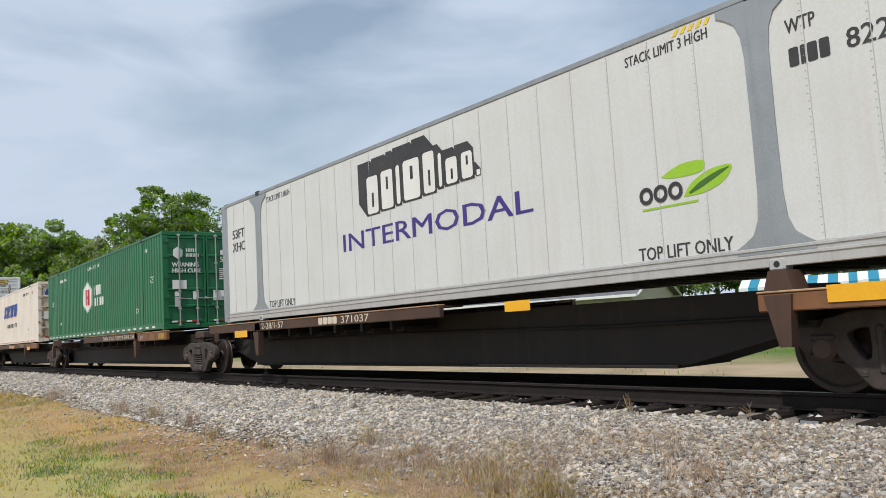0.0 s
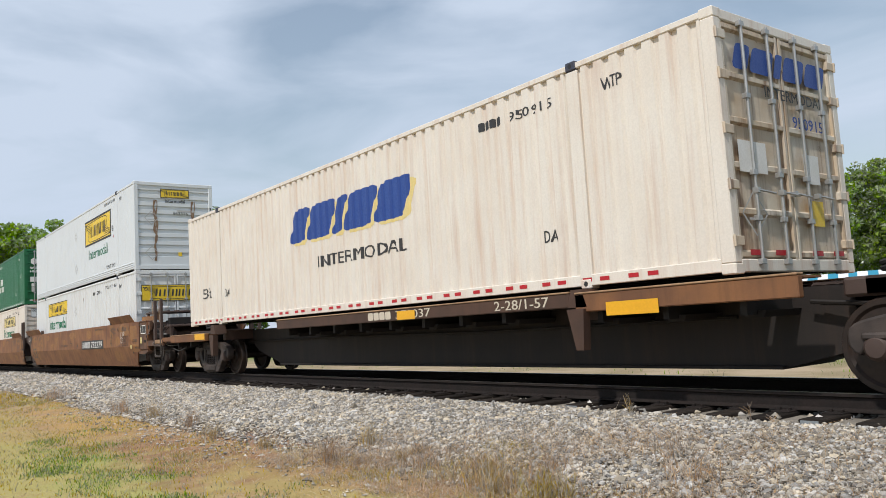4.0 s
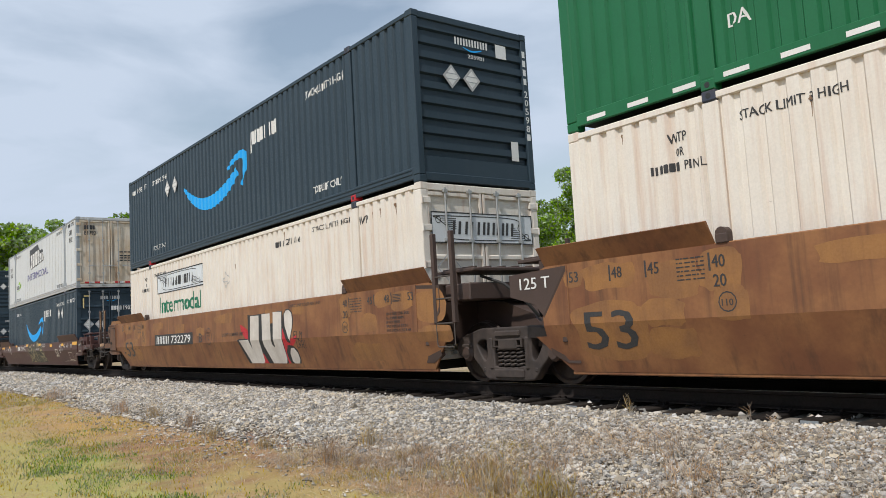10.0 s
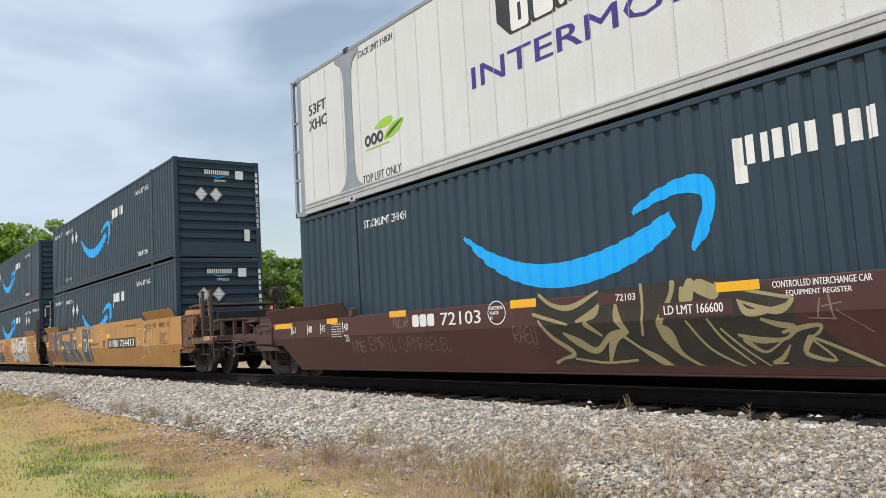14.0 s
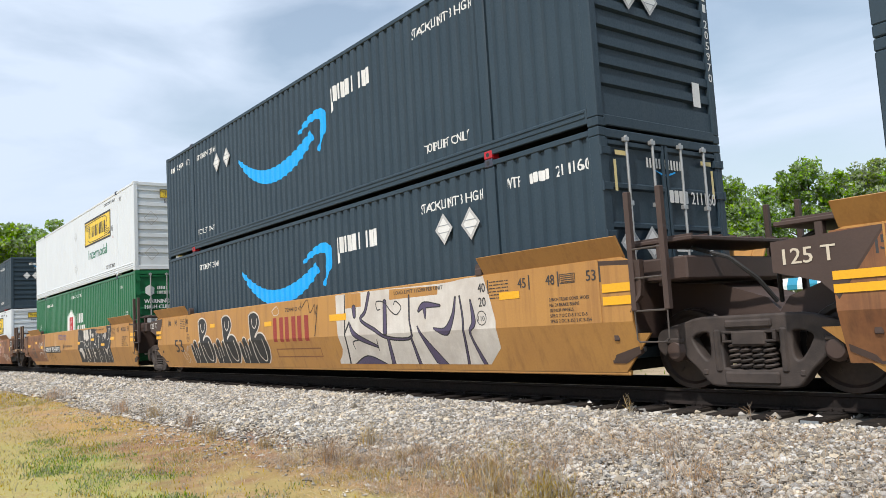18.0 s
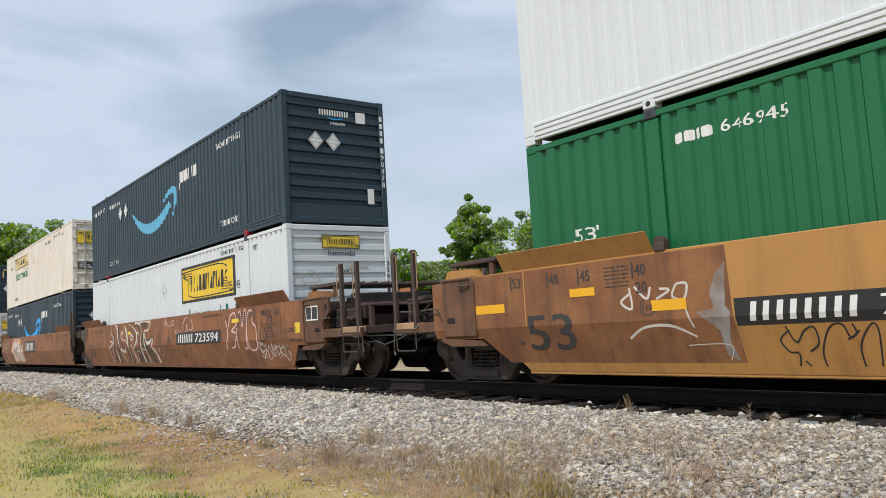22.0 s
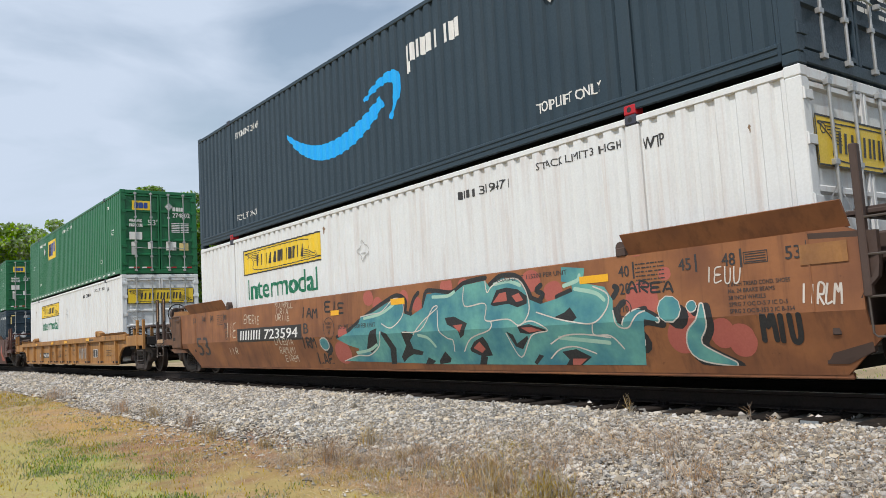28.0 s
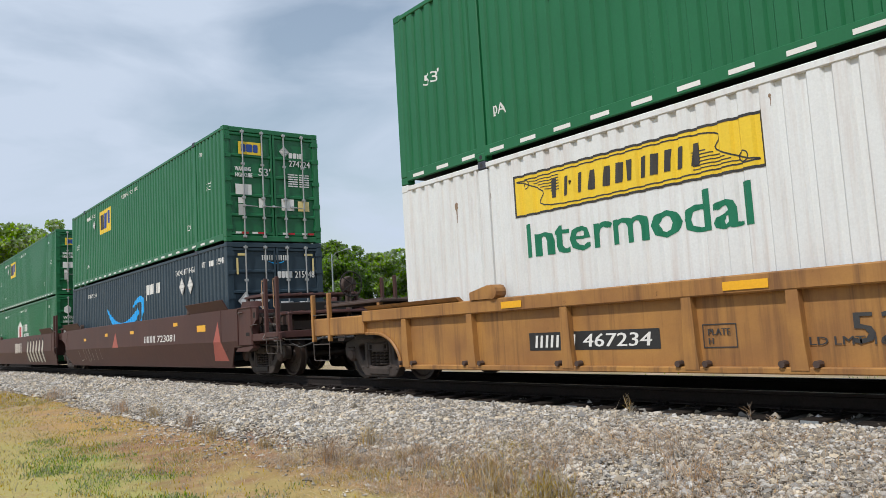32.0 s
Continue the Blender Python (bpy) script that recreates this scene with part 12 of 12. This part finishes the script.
def tree(x, y, h, w, mat, seed, leaves=5000, leaf=0.28, low=0.25, thin=1.0, label="leafy green deciduous tree"):
    r = np.random.RandomState(seed)
    base = profile(y)
    t = tagged(new("tree"), label, "tree", "trees beyond the track")
    t.matrix_basis = pose(x, y, base - 0.05)
    g = Geo()
    g.tube([(0, 0, 0), (0.1, 0, 0.3 * h), (0.0, 0.15, 0.6 * h), (0.1, 0.1, 0.92 * h)], [0.02 * h, 0.015 * h, 0.01 * h, 0.002 * h], 8)
    tips = []
    nl = 16
    for i in range(nl):
        a, z = i * 2.4 + r.uniform(-0.4, 0.4), (low + (0.85 - low) * (i + 0.5) / nl) * h
        k = (z / h - low) / (1 - low)
        reach = w / 2 * math.sin(math.pi * min(0.98, 0.22 + 0.75 * k)) * r.uniform(0.6, 1.05)
        e = (reach * math.cos(a), reach * math.sin(a), z + 0.35 * reach + r.uniform(0, 0.06) * h)
        g.tube([(0, 0.05, z - 0.05 * h), (e[0] * 0.5, e[1] * 0.5, z + 0.1 * reach), e], [0.006 * h, 0.004 * h, 0.0015 * h], 5)
        tips += [e, (e[0] * 0.6, e[1] * 0.6, z + 0.2 * reach)]
    part("trunk", g, "bark", t)
    tips.append((0, 0, 0.94 * h))
    tips = np.array(tips)
    # clumps round the limbs, then leaves round the clumps
    nc = int(len(tips) * 6)
    cl = tips[r.randint(0, len(tips), nc)] + r.normal(0, 0.095 * w, (nc, 3)) * np.array([1, 1, 0.8])
    cs = r.uniform(0.035, 0.15, nc) * w * thin
    pick = r.randint(0, nc, leaves)
    d = r.normal(0, 1, (leaves, 3))
    d /= np.linalg.norm(d, axis=1)[:, None]
    c = cl[pick] + d * (cs[pick] * r.uniform(0.25, 1.0, leaves) ** 0.5)[:, None] * np.array([1, 1, 0.7])
    c[:, 2] = np.clip(c[:, 2], 0.06 * h, 1.02 * h)
    u1 = r.normal(0, 1, (leaves, 3)) + d * 0.2
    u1 /= np.linalg.norm(u1, axis=1)[:, None]
    u2 = np.cross(u1, r.normal(0, 1, (leaves, 3)))
    u2 /= np.linalg.norm(u2, axis=1)[:, None]
    s = leaf * r.uniform(0.6, 1.3, leaves)[:, None]
    v = np.stack([c - u1 * s, c + u2 * s * 0.5 + u1 * s * 0.6, c - u2 * s * 0.5 + u1 * s * 0.7], 1).reshape(-1, 3)
    me = bpy.data.meshes.new("crown")
    me.from_pydata(v.tolist(), [], np.arange(leaves * 3).reshape(-1, 3).tolist())
    part("crown", me, mat, t)
    return t


def polar(dx, dy, dist):
    """A place that far from the camera's foot, in that direction."""
    return dx * dist, -8.622 + dy * dist


# (direction, distance, height, width, leaves)
TREES = [
    (-0.66, 0.75, 62, 12.4, 9, "leaf", 9000), (-0.625, 0.78, 66, 13.2, 9, "leaf_dark", 8000), (-0.585, 0.81, 60, 12.2, 8.5, "leaf", 9000), (-0.55, 0.835, 58, 10.2, 8, "leaf", 8000), (-0.52, 0.855, 62, 9.3, 7, "leaf_dark", 6000),
    (-0.70, 0.715, 75, 10.2, 7, "leaf_light", 5000), (-0.725, 0.69, 80, 8.0, 8, "leaf", 6000),
    (-0.455, 0.89, 68, 12.4, 7.0, "leaf", 4200), (-0.42, 0.907, 80, 9.0, 6, "leaf_light", 2600), (-0.39, 0.92, 72, 12.0, 7, "leaf_light", 3600), (-0.355, 0.935, 72, 11.5, 7, "leaf", 3600),
    (-0.868, 0.496, 86, 11.2, 6.5, "leaf_dark", 6500), (-0.835, 0.55, 95, 10.0, 9, "leaf", 6500), (-0.80, 0.60, 100, 9.0, 9, "leaf_light", 5000), (-0.77, 0.64, 100, 9.0, 9, "leaf", 5000),
    (-0.949, 0.315, 74, 14.6, 10.5, "leaf_dark", 11000), (-0.765, 0.644, 72, 12.9, 6.0, "leaf", 7000), (-0.935, 0.355, 82, 12.5, 7.0, "leaf_light", 3600), (-0.968, 0.25, 84, 13.0, 5.0, "leaf_light", 2200), (-0.915, 0.40, 85, 10.5, 8, "leaf", 5000), (-0.89, 0.455, 90, 9.5, 8, "leaf", 5000),
    (-0.985, 0.172, 96, 14.6, 12, "leaf", 9000), (-0.992, 0.125, 105, 13.8, 11, "leaf", 7000), (-0.976, 0.218, 108, 13.0, 9, "leaf_light", 4500), (-0.981, 0.195, 100, 12.6, 9, "leaf", 6000),
]
for i, (dx, dy, dist, h, w, mat, n) in enumerate(TREES):
    x, y = polar(dx, dy, dist)
    tree(x, y, h, w, mat, 50 + i, int(n * 4.2), 0.0029 * dist, label={"leaf": "leafy green deciduous tree", "leaf_dark": "dense dark green deciduous tree", "leaf_light": "sparse pale green spring tree"}[mat])


def blades(name, count, x0, x1, y0, y1, h, w, material, seed, keep=None, label="", spread=0.5, lift=0.0, flat=1.0):
    """Grass: bent tapering blades in one mesh."""
    r = np.random.RandomState(seed)
    px, py = r.uniform(x0, x1, count), r.uniform(y0, y1, count)
    if keep is not None:
        ok = r.uniform(0, 1, count) < np.array([keep(a, b) for a, b in zip(px, py)])
        px, py = px[ok], py[ok]
    n = len(px)
    p = np.stack([px, py, [profile(b) - 0.005 + lift for b in py]], -1)
    a = r.uniform(0, 6.28, n)
    side = np.stack([np.cos(a), np.sin(a), 0 * a], -1) * (w * r.uniform(0.6, 1.3, n))[:, None] / 2
    b = r.uniform(0, 6.28, n)
    hh = h * r.lognormal(0, 0.35, n)
    lean_ = np.stack([np.cos(b), np.sin(b), 0 * b], -1) * (hh * r.uniform(0.1, spread * 2, n))[:, None]
    up = np.stack([0 * hh, 0 * hh, hh * flat], -1)
    v = np.stack([p - side, p + side, p + side * 0.7 + up * 0.6 + lean_ * 0.35, p - side * 0.7 + up * 0.6 + lean_ * 0.35, p + up * 0.95 + lean_], 1).reshape(-1, 3)
    k = (np.arange(n) * 5)[:, None]
    f = (k + np.array([[0, 1, 2, 3]])).tolist() + (k + np.array([[3, 2, 4]])).tolist()
    me = bpy.data.meshes.new(name)
    me.from_pydata(v.tolist(), [], f)
    me.materials.append(M[material])
    return tagged(new(name, me), label, "grass", kind="stuff")


M["straw"] = leaf_material("dry_straw_grass", (0.62, 0.49, 0.27), (0.50, 0.38, 0.21), 0.3)
M["grass"] = leaf_material("fresh_green_grass", (0.17, 0.30, 0.055), (0.27, 0.33, 0.08), 0.35)
M["yellow_grass"] = leaf_material("yellow_green_grass", (0.52, 0.405, 0.145), (0.42, 0.36, 0.12), 0.3)
M["weed"] = leaf_material("grey_brown_dead_weeds", (0.60, 0.455, 0.32), (0.46, 0.33, 0.22), 0.4)
patch = lambda x, y, s, o: noise.noise((x * s + o, y * s, 0.5))
blades("lawn_straw", 44000, -26, -3.5, -8.6, -3.9, 0.035, 0.012, "yellow_grass", 1, lambda x, y: (0.6 + 0.8 * patch(x, y, 0.6, 0)) * (1.0 if y < -5.3 or x < -14 else 0.22), "short yellow-green lawn grass")
blades("lawn_straw", 30000, -60, -24, -8.6, -3.9, 0.045, 0.03, "yellow_grass", 2, None, "short yellow-green lawn grass")
blades("lawn_green", 64000, -15.5, -7, -8.0, -4.8, 0.038, 0.012, "grass", 3, lambda x, y: max(0, 0.9 * patch(x, y, 0.7, 7) - 0.25) + max(0.0, 0.75 - 0.8 * math.hypot((x + 10.9) / 2.9, (y + 6.2) / 0.6) + 1.3 * patch(x, y, 1.3, 2)), "patches of fresh green grass")
mat_edge = lambda x, y: 1 / (1 + math.exp(-6.0 * (0.43 * (x + 7.5) - 3.15 - y + 0.5 * patch(x, y, 0.9, 4))))
blades("dead_grass", 52000, -9, -1.6, -4.9, -1.7, 0.085, 0.0045, "weed", 4, lambda x, y: mat_edge(x, y) * (0.55 + 0.8 * patch(x, y, 1.3, 3)), "matted grey-brown dead grass at the ballast edge", 1.2, 0.05, 0.42)
blades("dead_grass", 15000, -14, -4, -5.4, -3.5, 0.07, 0.006, "weed", 14, lambda x, y: 0.5 + 0.8 * patch(x, y, 0.8, 3), "matted grey-brown dead grass at the ballast edge", 1.2, 0.0, 0.5)
blades("dead_stalks", 9000, -9, -1.8, -4.8, -2.0, 0.15, 0.003, "weed", 15, lambda x, y: mat_edge(x, y) * max(0.0, 0.3 + 1.4 * patch(x, y, 1.1, 8)), "fine dry grass stalks at the ballast edge", 0.5, 0.03)
blades("dead_grass_green", 14000, -7.5, -3.8, -4.9, -3.0, 0.07, 0.006, "yellow_grass", 16, lambda x, y: mat_edge(x, y) * max(0.0, 1.5 * patch(x, y, 1.0, 15)), "olive tufts among the dead grass", 0.9, 0.02)
blades("dry_straw", 20000, -20, -2, -6.5, -3.9, 0.025, 0.01, "straw", 5, lambda x, y: 0.35 + 0.8 * patch(x, y, 0.7, 9), "short dry straw grass")
blades("edge_tufts", 16000, -13, -3, -5.2, -3.9, 0.045, 0.009, "yellow_grass", 7, lambda x, y: max(0.0, 1.6 * patch(x, y, 1.4, 5)), "yellow-green tufts at the ballast edge")
blades("edge_tufts", 9000, -20, -5, -6.0, -4.0, 0.04, 0.01, "grass", 8, lambda x, y: max(0.0, 1.2 * patch(x, y, 1.1, 12) - 0.3), "small green tufts in the dry lawn")
blades("far_grass", 34000, -40, 20, 5.0, 20, 0.06, 0.018, "grass", 6, lambda x, y: (0.3 + 1.2 * patch(x, y, 0.35, 1)) * (1.0 if y > 10 else 0.45), "green grass beyond the track")


def weed_clump(x, y, h, w, n, material, seed):
    r = random.Random(seed)
    g = Geo()
    for i in range(n):
        a, d = r.uniform(0, 6.28), r.uniform(0, w / 2)
        bx_, by_ = d * math.cos(a), d * math.sin(a)
        hh, lx, ly = h * r.uniform(0.5, 1.1), r.uniform(-0.25, 0.25) * h, r.uniform(-0.25, 0.25) * h
        g.tube([(bx_, by_, 0), (bx_ + lx * 0.4, by_ + ly * 0.4, 0.6 * hh), (bx_ + lx, by_ + ly, hh)], [0.0035, 0.0028, 0.001], 3)
        for k in range(4):
            z = hh * r.uniform(0.35, 0.95)
            e = (bx_ + lx * 0.5 + r.uniform(-0.06, 0.06), by_ + ly * 0.5 + r.uniform(-0.06, 0.06), z + 0.05)
            g.tube([(bx_ + lx * 0.45, by_ + ly * 0.45, z), e], [0.002, 0.001], 3)
    me = g.mesh("weed")
    ob = part("weed", me, material)
    ob.matrix_basis = pose(x, y, profile(y) - 0.01)
    return tagged(ob, "dry upright weed clump at the edge of the ballast", "weed", "weeds beside the track")


for i, (x, y, h, w, n, mat) in enumerate([
        (-5.9, -3.75, 0.22, 0.5, 40, "weed"), (-6.6, -3.9, 0.24, 0.6, 40, "weed"), (-5.0, -3.85, 0.22, 0.4, 30, "weed"), (-7.9, -4.3, 0.3, 0.25, 36, "weed"), (-4.6, -4.2, 0.3, 0.5, 60, "yellow_grass"), (-8.2, -3.6, 0.3, 0.3, 40, "straw"),
        (-13.2, -4.0, 0.32, 0.3, 36, "weed"), (-15.5, -3.9, 0.35, 0.4, 50, "straw"), (-17.5, -3.95, 0.35, 0.5, 60, "weed"), (-24.5, -3.85, 0.4, 0.9, 80, "weed"), (-11.5, -4.3, 0.22, 0.35, 36, "straw"), (-3.9, -3.3, 0.25, 0.5, 30, "weed"),
        (-6.0, -1.45, 0.26, 0.06, 9, "straw"), (-4.5, -1.4, 0.22, 0.03, 3, "weed"), (-4.2, -1.45, 0.16, 0.05, 4, "weed"), (-4.35, -2.9, 0.3, 0.3, 14, "weed"), (-5.4, -4.1, 0.3, 0.7, 70, "straw"), (-9.8, -4.2, 0.16, 0.3, 40, "straw")]):
    weed_clump(x, y, h, w, n, mat, 300 + i)
rnd = random.Random(8)
for i in range(16):
    x, y = rnd.uniform(-8, -2.2), rnd.uniform(-4.4, -3.4)
    weed_clump(x, y, rnd.uniform(0.1, 0.2), rnd.uniform(0.15, 0.5), 22, rnd.choice(["weed", "weed", "straw"]), 400 + i)


# ---- buildings and street things beyond the track ----
M["siding"] = surface("beige_clapboard", (0.52, 0.46, 0.36), (0.44, 0.38, 0.3), 0.7, scale=1, bump=0.1)
M["shingle"] = surface("grey_asphalt_shingles", (0.15, 0.155, 0.165), (0.10, 0.10, 0.11), 0.9, scale=3, amount=0.8, fine=30, bump=0.5)
M["trim"] = surface("white_trim_paint", (0.72, 0.72, 0.70), (0.6, 0.6, 0.58), 0.6, bump=0.05)
M["pane"] = surface("dark_window_glass", (0.03, 0.035, 0.04), (0.05, 0.055, 0.06), 0.1, bump=0.0)
M["canvas_blue"] = surface("teal_canvas", (0.02, 0.24, 0.36), (0.03, 0.2, 0.3), 0.8, bump=0.1)
M["canvas_white"] = surface("white_canvas", (0.72, 0.73, 0.73), (0.62, 0.63, 0.63), 0.8, bump=0.1)
M["asphalt"] = surface("grey_asphalt", (0.06, 0.06, 0.06), (0.045, 0.045, 0.045), 0.9, scale=1, bump=0.3)


def house(x, y, turn, length, depth, wall_h, peak):
    """A low house with a gable roof along its length."""
    t = tagged(new("house"), "low beige house with grey shingle gable roof", "house", "buildings beyond the track")
    t.matrix_basis = pose(x, y, profile(y) - 0.05, 0, 0, turn)
    a, d = length / 2, depth / 2
    w = part("wall", Geo().box(-a, a, -d, d, 0, wall_h), "siding", t)
    g = Geo().prism([(-d, wall_h), (d, wall_h), (0, peak - 0.12)], -a, -a + 0.15)
    g.prism([(-d, wall_h), (d, wall_h), (0, peak - 0.12)], a - 0.15, a)
    gable = part("gable", g, "siding", t, at=pose(0, 0, 0, 0, 0, 90))
    for s in (-1, 1):
        k = (peak - wall_h) / d
        v = [(-a - 0.4, s * (d + 0.4), wall_h - 0.4 * k), (a + 0.4, s * (d + 0.4), wall_h - 0.4 * k), (a + 0.4, 0, peak), (-a - 0.4, 0, peak)]
        v += [(p, q, r + 0.12) for p, q, r in v]
        part("roof", Geo().add(v, [(0, 1, 2, 3), (4, 7, 6, 5), (0, 4, 5, 1), (1, 5, 6, 2), (2, 6, 7, 3), (3, 7, 4, 0)]), "shingle", t)
        part("bargeboard", Geo().tube([(a + 0.42, s * (d + 0.4), wall_h - 0.4 * k + 0.03), (a + 0.42, 0, peak + 0.03)], 0.09, 4).tube([(-a - 0.42, s * (d + 0.4), wall_h - 0.4 * k + 0.03), (-a - 0.42, 0, peak + 0.03)], 0.09, 4), "trim", t)
        part("gutter", box(-a - 0.4, a + 0.4, s * (d + 0.4) - 0.06, s * (d + 0.4) + 0.06, wall_h - 0.4 * k - 0.06, wall_h - 0.4 * k + 0.1), "trim", t)
    part("vent", Geo().box(a + 0.0, a + 0.06, -0.35, 0.35, wall_h + 0.35, wall_h + 0.95, 0.02), "trim", t)
    part("vent", Geo().box(-a - 0.06, -a, -0.35, 0.35, wall_h + 0.35, wall_h + 0.95, 0.02), "trim", t)
    for i, px in enumerate(np.linspace(-a + 1.5, a - 1.5, 4)):
        wdw = part("window", Geo().box(px - 0.55, px + 0.55, -d - 0.05, -d + 0.02, 0.9, 2.1, 0.02), "trim", t)
        part("pane", box(px - 0.45, px + 0.45, -d - 0.06, -d - 0.05, 1.0, 2.0, b=0), "pane", wdw)
    wdw = part("window", Geo().box(a - 0.02, a + 0.05, -1.6, -0.6, 0.9, 2.1, 0.02), "trim", t)
    part("pane", box(a + 0.05, a + 0.06, -1.5, -0.7, 1.0, 2.0, b=0), "pane", wdw)
    return t


hx, hy = polar(-0.70, 0.715, 52)
house(hx, hy, 20, 13, 8.0, 2.5, 4.1)


def canopy(x, y, turn, length, n):
    t = tagged(new("awning"), "teal and white striped canvas awning on posts", "awning")
    t.matrix_basis = pose(x, y, profile(y), 0, 0, turn)
    for i in range(n):
        a, b = -length / 2 + length * i / n, -length / 2 + length * (i + 1) / n
        v = [(a, -1.6, 2.25), (b, -1.6, 2.25), (b, 0, 2.75), (a, 0, 2.75), (a, -1.6, 2.0), (b, -1.6, 2.0)]
        v += [(p, q + 0.03, r - 0.03) for p, q, r in v]
        part("canvas_strip", Geo().add(v, [(0, 1, 2, 3), (4, 5, 1, 0), (9, 8, 7, 6), (6, 7, 11, 10), (0, 3, 9, 6), (1, 7, 8, 2), (3, 2, 8, 9), (4, 10, 11, 5)]), "canvas_blue" if i % 2 else "canvas_white", t)
    for i in range(5):
        px = -length / 2 + 0.1 + (length - 0.2) * i / 4
        part("post", Geo().tube([(px, -1.5, 0), (px, -1.5, 2.25)], 0.05, 6).tube([(px, 0.0, 0), (px, 0.0, 2.72)], 0.05, 6), "trim", t)
    part("back_wall", box(-length / 2, length / 2, 0.06, 0.2, 0, 2.6, b=0.01), "siding", t)
    return t


cx, cy = polar(-0.425, 0.905, 48)
canopy(cx, cy, 24, 11, 22)
cx, cy = polar(-0.33, 0.944, 48)
canopy(cx, cy, 24, 9, 18)


def street_pole(x, y, h, arm):
    t = tagged(new("street_lamp"), "grey street lamp pole with a curved arm", "street lamp", "poles beyond the track")
    t.matrix_basis = pose(x, y, profile(y) - 0.05)
    part("pole", Geo().tube([(0, 0, 0), (0, 0, h)], [0.1, 0.06], 8), "galv", t)
    if arm:
        part("arm", Geo().tube([(0, 0, h - 0.3), (0.5, 0.2, h + 0.1), (1.6, 0.6, h + 0.3)], 0.04, 6), "galv", t)
        part("lamp_head", Geo().box(1.5, 2.1, 0.5, 0.8, 0, 0.16, 0.03), "galv", t, at=pose(0, 0, h + 0.2))
    return t


px, py = polar(-0.871, 0.491, 72)
street_pole(px, py, 8.4, True)
px, py = polar(-0.432, 0.902, 60)
street_pole(px, py, 7.6, False)


# ---- what moves ----
def motions():
    times = range(33)
    for thing in CARS + CONTAINERS:
        p = thing.matrix_basis.translation.copy()
        walk(thing, [(t, pose(p.x + RUN[t], p.y, p.z)) for t in times])
    secs = [k / 15 for k in range(481)]
    run = []
    for s in secs:
        i = min(int(s), 31)
        u = s - i
        a, b, c, d = RUN[max(i - 1, 0)], RUN[i], RUN[i + 1], RUN[min(i + 2, 32)]
        a = 2 * b - c if i == 0 else a
        d = 2 * c - b if i == 31 else d
        run.append((2 * u ** 3 - 3 * u ** 2 + 1) * b + (u ** 3 - 2 * u ** 2 + u) * (c - a) / 2 + (3 * u ** 2 - 2 * u ** 3) * c + (u ** 3 - u ** 2) * (d - b) / 2)
    for w, x in WHEELS:
        walk(w, [(s, pose(x, 0, WHEEL_R, 0, math.degrees(r / WHEEL_R) % 360, 0)) for s, r in zip(secs, run)])


motions()
